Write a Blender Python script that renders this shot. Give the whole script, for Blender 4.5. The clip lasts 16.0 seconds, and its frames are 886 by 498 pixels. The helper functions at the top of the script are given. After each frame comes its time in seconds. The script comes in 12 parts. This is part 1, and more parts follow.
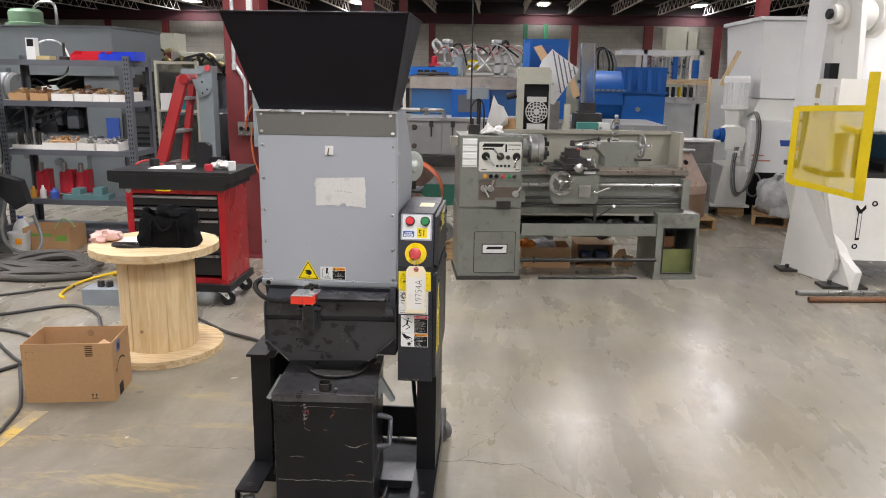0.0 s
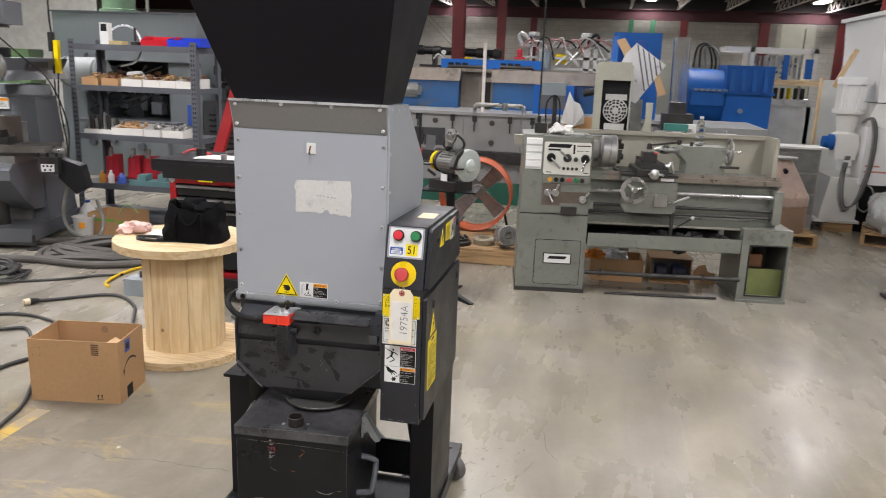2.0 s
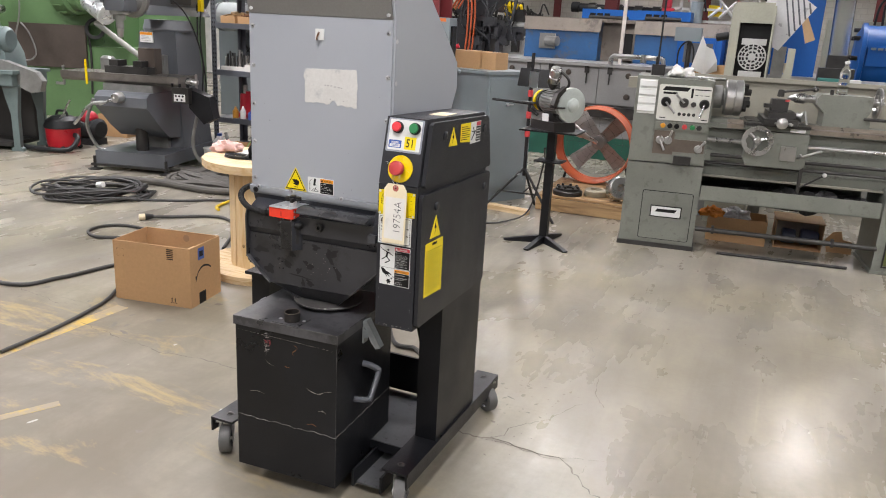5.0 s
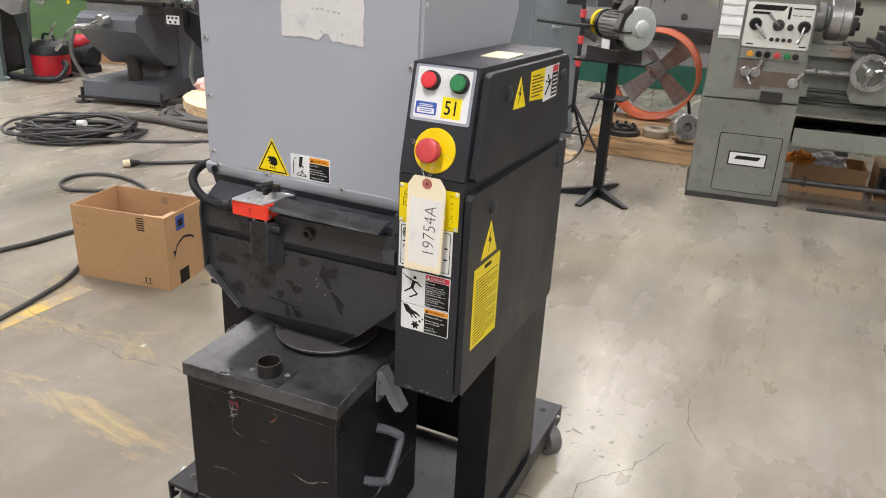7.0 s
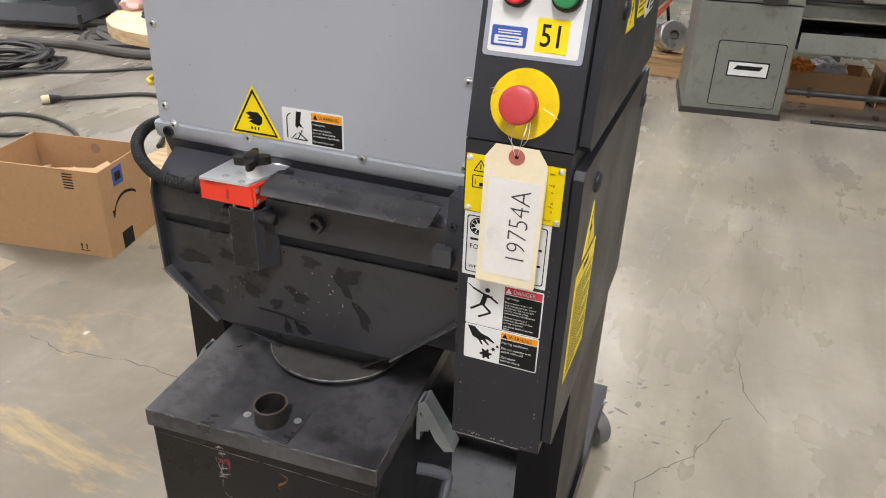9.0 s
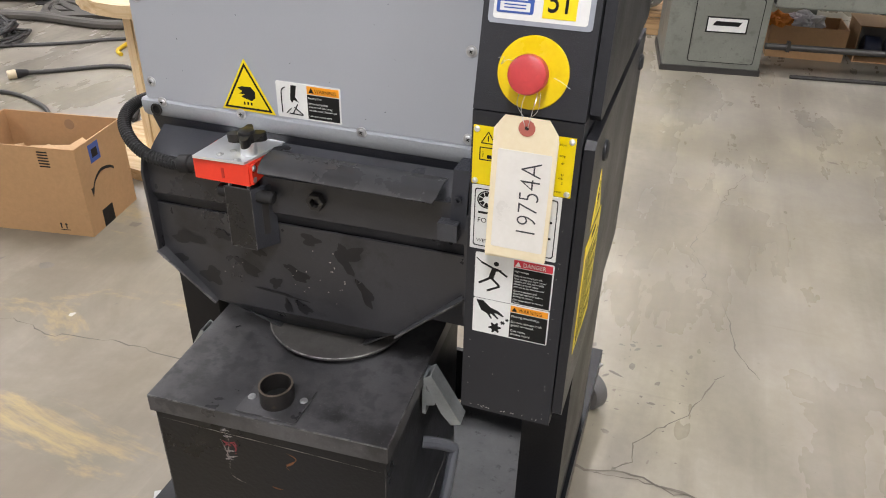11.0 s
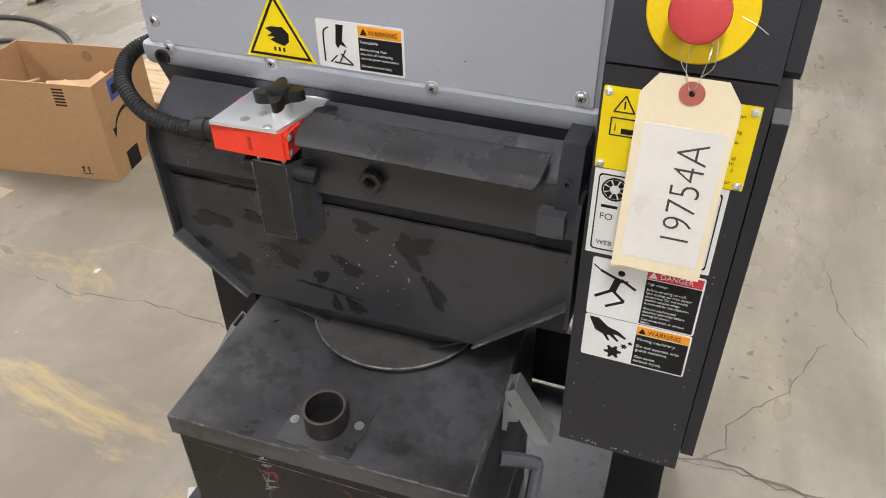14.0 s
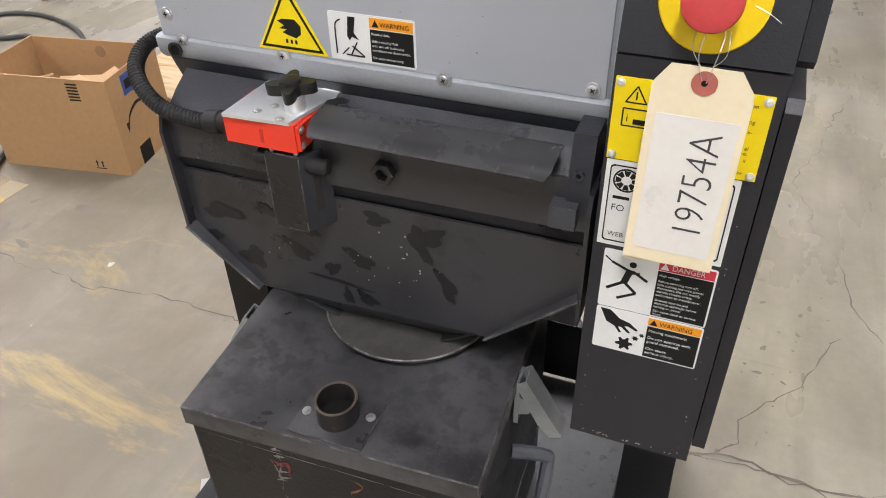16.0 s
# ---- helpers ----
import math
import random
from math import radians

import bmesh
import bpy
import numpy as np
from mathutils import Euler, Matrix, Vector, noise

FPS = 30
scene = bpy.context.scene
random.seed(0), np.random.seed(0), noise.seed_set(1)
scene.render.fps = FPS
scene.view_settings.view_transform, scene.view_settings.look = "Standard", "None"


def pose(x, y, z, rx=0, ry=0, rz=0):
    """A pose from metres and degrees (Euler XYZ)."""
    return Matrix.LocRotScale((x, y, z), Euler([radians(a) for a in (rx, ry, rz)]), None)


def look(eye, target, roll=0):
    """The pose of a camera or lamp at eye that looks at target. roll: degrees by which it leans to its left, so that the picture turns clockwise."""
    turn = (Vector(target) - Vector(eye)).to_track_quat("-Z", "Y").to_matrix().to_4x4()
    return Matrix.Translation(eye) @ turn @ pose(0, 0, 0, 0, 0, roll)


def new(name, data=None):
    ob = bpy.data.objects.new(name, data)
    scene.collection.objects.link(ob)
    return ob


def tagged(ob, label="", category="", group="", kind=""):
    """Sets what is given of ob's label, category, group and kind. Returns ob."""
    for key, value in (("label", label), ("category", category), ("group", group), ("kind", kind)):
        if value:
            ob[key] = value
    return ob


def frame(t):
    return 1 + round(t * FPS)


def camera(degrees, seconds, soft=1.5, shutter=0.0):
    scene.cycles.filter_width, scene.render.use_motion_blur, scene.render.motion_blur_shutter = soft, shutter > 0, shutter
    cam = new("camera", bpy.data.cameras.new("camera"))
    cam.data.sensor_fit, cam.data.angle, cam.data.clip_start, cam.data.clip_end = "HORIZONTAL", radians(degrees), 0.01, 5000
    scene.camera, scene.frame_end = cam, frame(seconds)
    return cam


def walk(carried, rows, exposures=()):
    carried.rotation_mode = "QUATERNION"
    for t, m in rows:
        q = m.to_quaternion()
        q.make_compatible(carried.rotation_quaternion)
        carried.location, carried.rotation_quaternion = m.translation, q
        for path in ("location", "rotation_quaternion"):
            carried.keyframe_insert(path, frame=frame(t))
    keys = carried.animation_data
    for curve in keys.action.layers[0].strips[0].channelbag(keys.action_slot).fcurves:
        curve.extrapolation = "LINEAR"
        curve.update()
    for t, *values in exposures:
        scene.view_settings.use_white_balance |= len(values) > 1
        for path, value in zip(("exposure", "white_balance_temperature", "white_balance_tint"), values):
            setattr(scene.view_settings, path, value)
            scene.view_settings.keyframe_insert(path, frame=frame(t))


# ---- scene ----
cam = camera(60.2, 16.0, 1.0, 0.3)
PATH = [
    (0, (0.131, 0.068, 1.592), (0.005, 2.013, 1.145), 0.9),
    (0.5, (0.143, 0.09, 1.587), (0.006, 2.034, 1.138), 0.8),
    (1, (0.179, 0.164, 1.574), (0.005, 2.104, 1.121), 1.0),
    (1.5, (0.255, 0.382, 1.576), (0.015, 2.314, 1.116), 1.5),
    (2, (0.387, 0.519, 1.58), (0.01, 2.428, 1.114), 2.1),
    (2.5, (0.665, 0.524, 1.56), (0.108, 2.386, 1.086), 2.5),
    (3, (0.798, 0.55, 1.547), (0.152, 2.382, 1.074), 2.4),
    (3.5, (0.813, 0.601, 1.484), (0.117, 2.417, 1.019), 2.7),
    (4, (0.817, 0.661, 1.397), (0.092, 2.456, 0.898), 3.0),
    (4.5, (0.818, 0.683, 1.387), (0.071, 2.461, 0.857), 3.1),
    (4.7, (0.811, 0.695, 1.384), (0.058, 2.468, 0.842), 3.1),
    (6.8, (0.423, 1.39, 1.322), (-0.35, 3.087, 0.599), 2.8),
    (7, (0.399, 1.455, 1.323), (-0.381, 3.136, 0.57), 2.8),
    (7.5, (0.301, 1.584, 1.295), (-0.458, 3.25, 0.491), 2.4),
    (8, (0.169, 1.702, 1.272), (-0.531, 3.365, 0.41), 2.3),
    (8.5, (0.089, 1.76, 1.253), (-0.56, 3.419, 0.343), 2.1),
    (9, (0.07, 1.781, 1.247), (-0.536, 3.434, 0.298), 2.1),
    (11.3, (0.013, 1.793, 1.249), (-0.511, 3.419, 0.209), 0.9),
    (11.5, (-0.002, 1.799, 1.251), (-0.526, 3.42, 0.203), 0.5),
    (12, (-0.043, 1.867, 1.243), (-0.569, 3.464, 0.16), 0.0),
    (12.5, (-0.071, 1.953, 1.212), (-0.609, 3.517, 0.087), -0.3),
    (13, (-0.099, 1.999, 1.196), (-0.655, 3.531, 0.037), -0.5),
    (13.5, (-0.104, 1.997, 1.187), (-0.673, 3.502, -0.001), -0.6),
    (14, (-0.099, 1.996, 1.188), (-0.68, 3.483, -0.017), -0.8),
    (14.5, (-0.095, 1.997, 1.19), (-0.684, 3.474, -0.024), -1.0),
    (15, (-0.093, 1.993, 1.19), (-0.688, 3.467, -0.025), -1.2),
    (15.5, (-0.097, 1.997, 1.188), (-0.699, 3.466, -0.027), -1.4),
    (16, (-0.098, 1.993, 1.186), (-0.704, 3.463, -0.028), -1.4),
]
EXPOSURES = [(0, 0.30), (1.5, 0.30), (3, 0.38), (4.5, 0.44), (7, 0.44), (9, 0.42), (12, 0.42), (16, 0.45)]
walk(cam, [(t, look(eye, target, roll)) for t, eye, target, roll in PATH], EXPOSURES)

# ---- world and light ----
world = bpy.data.worlds.new("hall_world")
world.use_nodes = True
world.node_tree.nodes["Background"].inputs["Color"].default_value = (0.9, 0.95, 1.0, 1)
world.node_tree.nodes["Background"].inputs["Strength"].default_value = 0.02
scene.world = world

LAMP_Z = 4.42
# rows behind the camera and at the far left are unseen, added as fill
ROWS = [(-9.5, (-4.5, 2.5)), (-4.8, (-5.0, 0.4, 6.0)), (0.2, (-5.0, 0.2, 5.2)), (5.0, (-11.5, -6.0, -1.0, 3.5, 8.2)), (10.0, (-13.5, -7.6, -0.9, 6.5)),
        (21.5, (-15.0, -8.0, -1.0, 6.0, 13.0)), (29.5, (-12.0, -5.0, 2.0, 9.0)), (36.0, (-14.0, -6.3, 2.1, 9.4))]
BAY = 1.85


def between(x):
    """The nearest place clear of a roof joist."""
    u = (x + 21) % BAY
    return x - u + min(max(u, 0.42), BAY - 0.42)


LAMPS = [(between(0.4 + (x - 0.4) * 0.91), 1.0 + (y - 1.0) * 0.91) for y, xs in ROWS for x in xs]
LAMPS += [(-8.6, 14.6), (-3.90, 14.9), (1.87, 13.3), (4.47, 14.2), (10.0, 14.6)]


def lamp(x, y):
    data = bpy.data.lights.new("strip_lamp", "AREA")
    data.shape, data.size, data.size_y = "RECTANGLE", 0.5, 1.25
    # energy differs by zone to balance brightness
    data.energy = (84 if y < -2 else 128) if y < 2 else ((92 if x > -4.5 else 170) if y < 13 else ((58 if 0 < x < 6 else 85) if y < 16 else 105 if y < 22 else 60))
    data.color = (0.995, 0.963, 0.992)
    ob = new("strip_lamp", data)
    ob.matrix_basis = pose(x, y, LAMP_Z - 0.05)


# ---- materials ----
def mat(name, col, rough=0.5, metal=0.0, var=0.12, scale=5.0, fine=70.0, bump=0.08, dirt=None, amount=0.0, dscale=3.0, spec=0.5, rvar=0.12, speck=0.18):
    """Paint, metal or cloth with uneven tone at two scales, wear patches and fine relief."""
    m = bpy.data.materials.new(name)
    m.use_nodes = True
    n, k = m.node_tree.nodes, m.node_tree.links
    b = n["Principled BSDF"]
    b.inputs["Metallic"].default_value, b.inputs["Specular IOR Level"].default_value = metal, spec
    tc, info, add = n.new("ShaderNodeTexCoord"), n.new("ShaderNodeObjectInfo"), n.new("ShaderNodeVectorMath")
    mul = n.new("ShaderNodeMath")
    mul.operation, mul.inputs[1].default_value = "MULTIPLY", 37.0
    k.new(info.outputs["Random"], mul.inputs[0])
    k.new(tc.outputs["Object"], add.inputs[0])
    k.new(mul.outputs[0], add.inputs[1])
    a, f = n.new("ShaderNodeTexNoise"), n.new("ShaderNodeTexNoise")
    a.inputs["Scale"].default_value, a.inputs["Detail"].default_value, a.inputs["Roughness"].default_value = scale, 6, 0.62
    f.inputs["Scale"].default_value, f.inputs["Detail"].default_value = fine, 4
    k.new(add.outputs[0], a.inputs["Vector"])
    k.new(add.outputs[0], f.inputs["Vector"])
    mix = n.new("ShaderNodeMix")
    mix.data_type = "RGBA"
    mix.inputs[6].default_value = (*[min(1, c * (1 - var)) for c in col], 1)
    mix.inputs[7].default_value = (*[min(1, c * (1 + var)) for c in col], 1)
    ramp = n.new("ShaderNodeMapRange")
    ramp.inputs["From Min"].default_value, ramp.inputs["From Max"].default_value = 0.32, 0.68
    k.new(a.outputs["Fac"], ramp.inputs["Value"])
    k.new(ramp.outputs[0], mix.inputs[0])
    out = mix.outputs[2]
    grain = n.new("ShaderNodeMix")
    grain.data_type, grain.blend_type = "RGBA", "OVERLAY"
    grain.inputs[0].default_value = speck
    k.new(out, grain.inputs[6])
    k.new(f.outputs["Color"], grain.inputs[7])
    sat = n.new("ShaderNodeHueSaturation")
    sat.inputs["Saturation"].default_value = 0.0
    k.new(f.outputs["Color"], sat.inputs["Color"])
    k.new(sat.outputs[0], grain.inputs[7])
    out = grain.outputs[2]
    if dirt:
        d, dr, dm = n.new("ShaderNodeTexNoise"), n.new("ShaderNodeMapRange"), n.new("ShaderNodeMix")
        d.inputs["Scale"].default_value, d.inputs["Detail"].default_value, d.inputs["Roughness"].default_value = dscale, 8, 0.7
        k.new(add.outputs[0], d.inputs["Vector"])
        lo = 0.72 - 0.34 * amount
        dr.inputs["From Min"].default_value, dr.inputs["From Max"].default_value = lo, lo + 0.1
        dr.inputs["To Max"].default_value = 0.85
        k.new(d.outputs["Fac"], dr.inputs["Value"])
        dm.data_type = "RGBA"
        dm.inputs[7].default_value = (*dirt, 1)
        k.new(out, dm.inputs[6])
        k.new(dr.outputs[0], dm.inputs[0])
        out = dm.outputs[2]
    k.new(out, b.inputs["Base Color"])
    rr = n.new("ShaderNodeMapRange")
    rr.inputs["From Min"].default_value, rr.inputs["From Max"].default_value = 0.3, 0.7
    rr.inputs["To Min"].default_value, rr.inputs["To Max"].default_value = max(0.02, rough - rvar), min(1, rough + rvar)
    k.new(a.outputs["Fac"], rr.inputs["Value"])
    k.new(rr.outputs[0], b.inputs["Roughness"])
    if bump:
        bp = n.new("ShaderNodeBump")
        bp.inputs["Strength"].default_value, bp.inputs["Distance"].default_value = bump, 0.004
        k.new(f.outputs["Fac"], bp.inputs["Height"])
        k.new(bp.outputs[0], b.inputs["Normal"])
    return m


def glow(name, col, power):
    m = bpy.data.materials.new(name)
    m.use_nodes = True
    b = m.node_tree.nodes["Principled BSDF"]
    b.inputs["Base Color"].default_value = (*col, 1)
    b.inputs["Emission Color"].default_value, b.inputs["Emission Strength"].default_value = (*col, 1), power
    return m


def glass(name, col=(0.95, 0.97, 0.97), rough=0.08, trans=1.0):
    m = bpy.data.materials.new(name)
    m.use_nodes = True
    b = m.node_tree.nodes["Principled BSDF"]
    b.inputs["Base Color"].default_value = (*col, 1)
    b.inputs["Roughness"].default_value, b.inputs["Transmission Weight"].default_value, b.inputs["IOR"].default_value = rough, trans, 1.4
    return m


def wood(name, light, dark, scale=9.0, stretch=(1, 1, 0.08), rough=0.6):
    """Sawn timber: grain drawn out along one axis."""
    m = mat(name, light, rough, 0, 0.08, 4, 120, 0.15)
    n, k = m.node_tree.nodes, m.node_tree.links
    b = n["Principled BSDF"]
    tc, mp, w, info = n.new("ShaderNodeTexCoord"), n.new("ShaderNodeMapping"), n.new("ShaderNodeTexNoise"), n.new("ShaderNodeObjectInfo")
    mp.inputs["Scale"].default_value = stretch
    k.new(tc.outputs["Object"], mp.inputs["Vector"])
    k.new(info.outputs["Random"], mp.inputs["Location"])
    w.inputs["Scale"].default_value, w.inputs["Detail"].default_value, w.inputs["Distortion"].default_value = scale * 3, 5, 1.2
    k.new(mp.outputs[0], w.inputs["Vector"])
    r, mx = n.new("ShaderNodeMapRange"), n.new("ShaderNodeMix")
    r.inputs["From Min"].default_value, r.inputs["From Max"].default_value = 0.42, 0.66
    k.new(w.outputs["Fac"], r.inputs["Value"])
    mx.data_type = "RGBA"
    old = b.inputs["Base Color"].links[0].from_socket
    k.new(old, mx.inputs[6])
    mx.inputs[7].default_value = (*dark, 1)
    k.new(r.outputs[0], mx.inputs[0])
    k.new(mx.outputs[2], b.inputs["Base Color"])
    return m


def concrete():
    """Worn, sealed concrete slab: soft clouds, warm stains, trowel streaks, fine scratches, dull and shiny patches."""
    m = mat("sealed_concrete", (0.266, 0.243, 0.201), 0.268, 0, 0.08, 1.1, 42, 0.05, None, 0, 3, 0.5, 0.075)
    n, k = m.node_tree.nodes, m.node_tree.links
    b = n["Principled BSDF"]
    tc = n.new("ShaderNodeTexCoord")

    def cloud(scale, detail, rough, stretch=(1, 1, 1), turn=0.0, warp=0.0):
        mp, t = n.new("ShaderNodeMapping"), n.new("ShaderNodeTexNoise")
        mp.inputs["Rotation"].default_value, mp.inputs["Scale"].default_value = (0, 0, turn), stretch
        k.new(tc.outputs["Object"], mp.inputs["Vector"])
        k.new(mp.outputs[0], t.inputs["Vector"])
        t.inputs["Scale"].default_value, t.inputs["Detail"].default_value, t.inputs["Roughness"].default_value, t.inputs["Distortion"].default_value = scale, detail, rough, warp
        return t.outputs["Fac"]

    def span_to(v, lo, hi, a, z):
        r = n.new("ShaderNodeMapRange")
        for key, val in (("From Min", lo), ("From Max", hi), ("To Min", a), ("To Max", z)):
            r.inputs[key].default_value = val
        k.new(v, r.inputs["Value"])
        return r.outputs[0]

    def times(col, fac):
        x = n.new("ShaderNodeMix")
        x.data_type, x.blend_type = "RGBA", "MULTIPLY"
        x.inputs[0].default_value = 1.0
        k.new(col, x.inputs[6])
        k.new(fac, x.inputs[7])
        return x.outputs[2]

    def blend(col, fac, tint):
        x = n.new("ShaderNodeMix")
        x.data_type = "RGBA"
        k.new(col, x.inputs[6])
        k.new(fac, x.inputs[0])
        x.inputs[7].default_value = (*tint, 1)
        return x.outputs[2]

    col = b.inputs["Base Color"].links[0].from_socket
    col = blend(col, span_to(cloud(0.62, 4, 0.5, warp=0.6), 0.40, 0.72, 0.0, 0.75), (0.185, 0.168, 0.135))
    col = blend(col, span_to(cloud(1.1, 4, 0.55, (1.0, 0.7, 1.0), 0.4, 0.4), 0.44, 0.74, 0.0, 0.75), (0.300, 0.268, 0.178))
    col = blend(col, span_to(cloud(1.9, 4, 0.55, (0.8, 1.3, 1.0), -0.3, 0.5), 0.50, 0.78, 0.0, 0.6), (0.37, 0.345, 0.30))
    sweep = cloud(2.4, 5, 0.6, (1.0, 0.30, 1.0), 0.35, 0.8)
    col = times(col, span_to(sweep, 0.34, 0.68, 0.80, 1.17))
    col = times(col, span_to(cloud(5.5, 6, 0.62, (1.0, 0.55, 1.0), 0.2), 0.34, 0.68, 0.84, 1.14))
    col = times(col, span_to(cloud(34, 5, 0.65), 0.32, 0.70, 0.93, 1.06))
    # broom and tyre streaks in two directions, with thin pale scratches
    col = times(col, span_to(cloud(15, 4, 0.6, (1.0, 0.05, 1.0), 0.42, 0.2), 0.52, 0.74, 1.0, 0.84))
    col = times(col, span_to(cloud(26, 4, 0.6, (1.0, 0.03, 1.0), -0.25), 0.62, 0.72, 1.0, 1.16))
    col = times(col, span_to(cloud(30, 4, 0.6, (0.03, 1.0, 1.0), 0.5), 0.64, 0.72, 1.0, 0.84))
    col = times(col, span_to(cloud(60, 3, 0.6), 0.69, 0.77, 1.0, 0.62))
    # old yellow-brown stains round the swept corner beside the machine; tone also lowered against glare
    far = n.new("ShaderNodeVectorMath")
    far.operation, far.inputs[1].default_value = "DISTANCE", (-1.9, 2.4, 0)
    k.new(tc.outputs["Object"], far.inputs[0])

    def both(a, z):
        x = n.new("ShaderNodeMath")
        x.operation = "MULTIPLY"
        k.new(a, x.inputs[0])
        k.new(z, x.inputs[1])
        return x.outputs[0]

    near = span_to(far.outputs["Value"], 0.9, 2.2, 1.0, 0.0)
    col = blend(col, both(near, span_to(cloud(1.6, 8, 0.65, warp=0.6), 0.30, 0.58, 0.40, 0.92)), (0.150, 0.124, 0.088))
    col = blend(col, both(near, span_to(cloud(4.2, 9, 0.72, (0.35, 1.0, 1.0), -0.5, 0.5), 0.54, 0.66, 0.0, 0.8)), (0.37, 0.275, 0.115))
    # scuffed streaks on the machine's open side, darkened further to mimic dimmer light
    side_tone = n.new("ShaderNodeVectorMath")
    side_tone.operation, side_tone.inputs[1].default_value = "DISTANCE", (1.1, 2.9, 0)
    k.new(tc.outputs["Object"], side_tone.inputs[0])
    col = blend(col, both(span_to(side_tone.outputs["Value"], 0.7, 2.4, 1.0, 0.0), span_to(cloud(3.4, 7, 0.66, (1.0, 0.25, 1.0), 0.3, 0.5), 0.32, 0.68, 0.10, 0.62)), (0.178, 0.155, 0.117))
    k.new(col, b.inputs["Base Color"])
    dull, more = n.new("ShaderNodeMath"), span_to(far.outputs["Value"], 0.9, 2.2, 0.34, 0.0)
    k.new(b.inputs["Roughness"].links[0].from_socket, dull.inputs[0])
    k.new(more, dull.inputs[1])
    scour = n.new("ShaderNodeMath")
    k.new(dull.outputs[0], scour.inputs[0])
    k.new(span_to(cloud(6.0, 5, 0.6, (1.0, 0.16, 1.0), 0.12, 0.3), 0.36, 0.68, -0.03, 0.06), scour.inputs[1])
    k.new(scour.outputs[0], b.inputs["Roughness"])
    lift = n.new("ShaderNodeBump")
    lift.inputs["Strength"].default_value, lift.inputs["Distance"].default_value = 0.10, 0.02
    k.new(sweep, lift.inputs["Height"])
    k.new(b.inputs["Normal"].links[0].from_socket, lift.inputs["Normal"])
    k.new(lift.outputs[0], b.inputs["Normal"])
    return m


def block_wall(name, col, w=0.4, h=0.2):
    """Painted block masonry for far walls."""
    m = mat(name, col, 0.8, 0, 0.1, 0.6, 9, 0.1)
    n, k = m.node_tree.nodes, m.node_tree.links
    b = n["Principled BSDF"]
    tc, sep, com, br, mx = n.new("ShaderNodeTexCoord"), n.new("ShaderNodeSeparateXYZ"), n.new("ShaderNodeCombineXYZ"), n.new("ShaderNodeTexBrick"), n.new("ShaderNodeMix")
    su = n.new("ShaderNodeMath")
    k.new(tc.outputs["Object"], sep.inputs[0])
    k.new(sep.outputs["X"], su.inputs[0])
    k.new(sep.outputs["Y"], su.inputs[1])
    k.new(su.outputs[0], com.inputs["X"])
    k.new(sep.outputs["Z"], com.inputs["Y"])
    k.new(com.outputs[0], br.inputs["Vector"])
    br.inputs["Scale"].default_value, br.inputs["Brick Width"].default_value, br.inputs["Row Height"].default_value, br.inputs["Mortar Size"].default_value = 1.0, w, h, 0.012
    br.inputs["Color1"].default_value, br.inputs["Color2"].default_value, br.inputs["Mortar"].default_value = (1, 1, 1, 1), (0.88, 0.88, 0.87, 1), (0.80, 0.80, 0.78, 1)
    mx.data_type, mx.blend_type = "RGBA", "MULTIPLY"
    mx.inputs[0].default_value = 1.0
    k.new(b.inputs["Base Color"].links[0].from_socket, mx.inputs[6])
    k.new(br.outputs["Color"], mx.inputs[7])
    k.new(mx.outputs[2], b.inputs["Base Color"])
    return m


CONCRETE = concrete()
WALL = block_wall("painted_block", (0.52, 0.50, 0.455))
DECK = mat("dark_deck", (0.022, 0.016, 0.018), 0.8)
OXIDE = mat("red_oxide_paint", (0.15, 0.022, 0.024), 0.5, 0, 0.15, 3, 40, 0.05, (0.10, 0.02, 0.02), 0.2)
# oxide paint darkened for the girders: roof shade put into the colour
OXIDE_SHADED = mat("shaded_beam_oxide", (0.055, 0.013, 0.018), 0.7)
JOIST = mat("pale_joist_paint", (0.62, 0.57, 0.52), 0.6)
BLACK = mat("black_powder_coat", (0.0070, 0.0074, 0.0090), 0.42, 0, 0.25, 3, 260, 0.12, (0.022, 0.022, 0.025), 0.1, 6, 0.3)
BLACK_WORN = mat("scuffed_black_paint", (0.0070, 0.0074, 0.0090), 0.36, 0, 0.3, 5, 180, 0.10, (0.030, 0.030, 0.032), 0.2, 4, 0.34, 0.12)
BLACK_CAST = mat("textured_black_casting", (0.024, 0.026, 0.033), 0.36, 0, 0.2, 9, 800, 0.3, (0.05, 0.052, 0.058), 0.2, 12)
HOPPER = mat("satin_black_sheet", (0.0072, 0.0068, 0.0098), 0.50, 0, 0.12, 1.5, 300, 0.02, None, 0, 3, 0.18)
SILVER = mat("silver_grey_paint", (0.395, 0.419, 0.458), 0.40, 0.25, 0.03, 1.2, 500, 0.01, None, 0.1, 5, 0.5, 0.05, 0.04)
# same paint as SILVER, its colour darkened so the rail looks less lit
SILVER_EDGE = mat("silver_grey_darkened", (0.33, 0.352, 0.374), 0.42, 0.2, 0.05, 3, 300, 0.02)
# the downward-facing plate's shade is put into this darker colour
BAND = mat("taupe_grey_shaded", (0.19, 0.187, 0.18), 0.42, 0.2, 0.04, 2, 200, 0.02)
CABINET = mat("charcoal_powder_coat", (0.0185, 0.0195, 0.0235), 0.44, 0, 0.12, 4, 900, 0.16, (0.05, 0.05, 0.052), 0.06, 7, 0.4)
CAB_DOOR = mat("charcoal_door_paint", (0.0165, 0.0172, 0.0205), 0.40, 0, 0.12, 4, 500, 0.14, (0.026, 0.026, 0.028), 0.08, 7, 0.36)
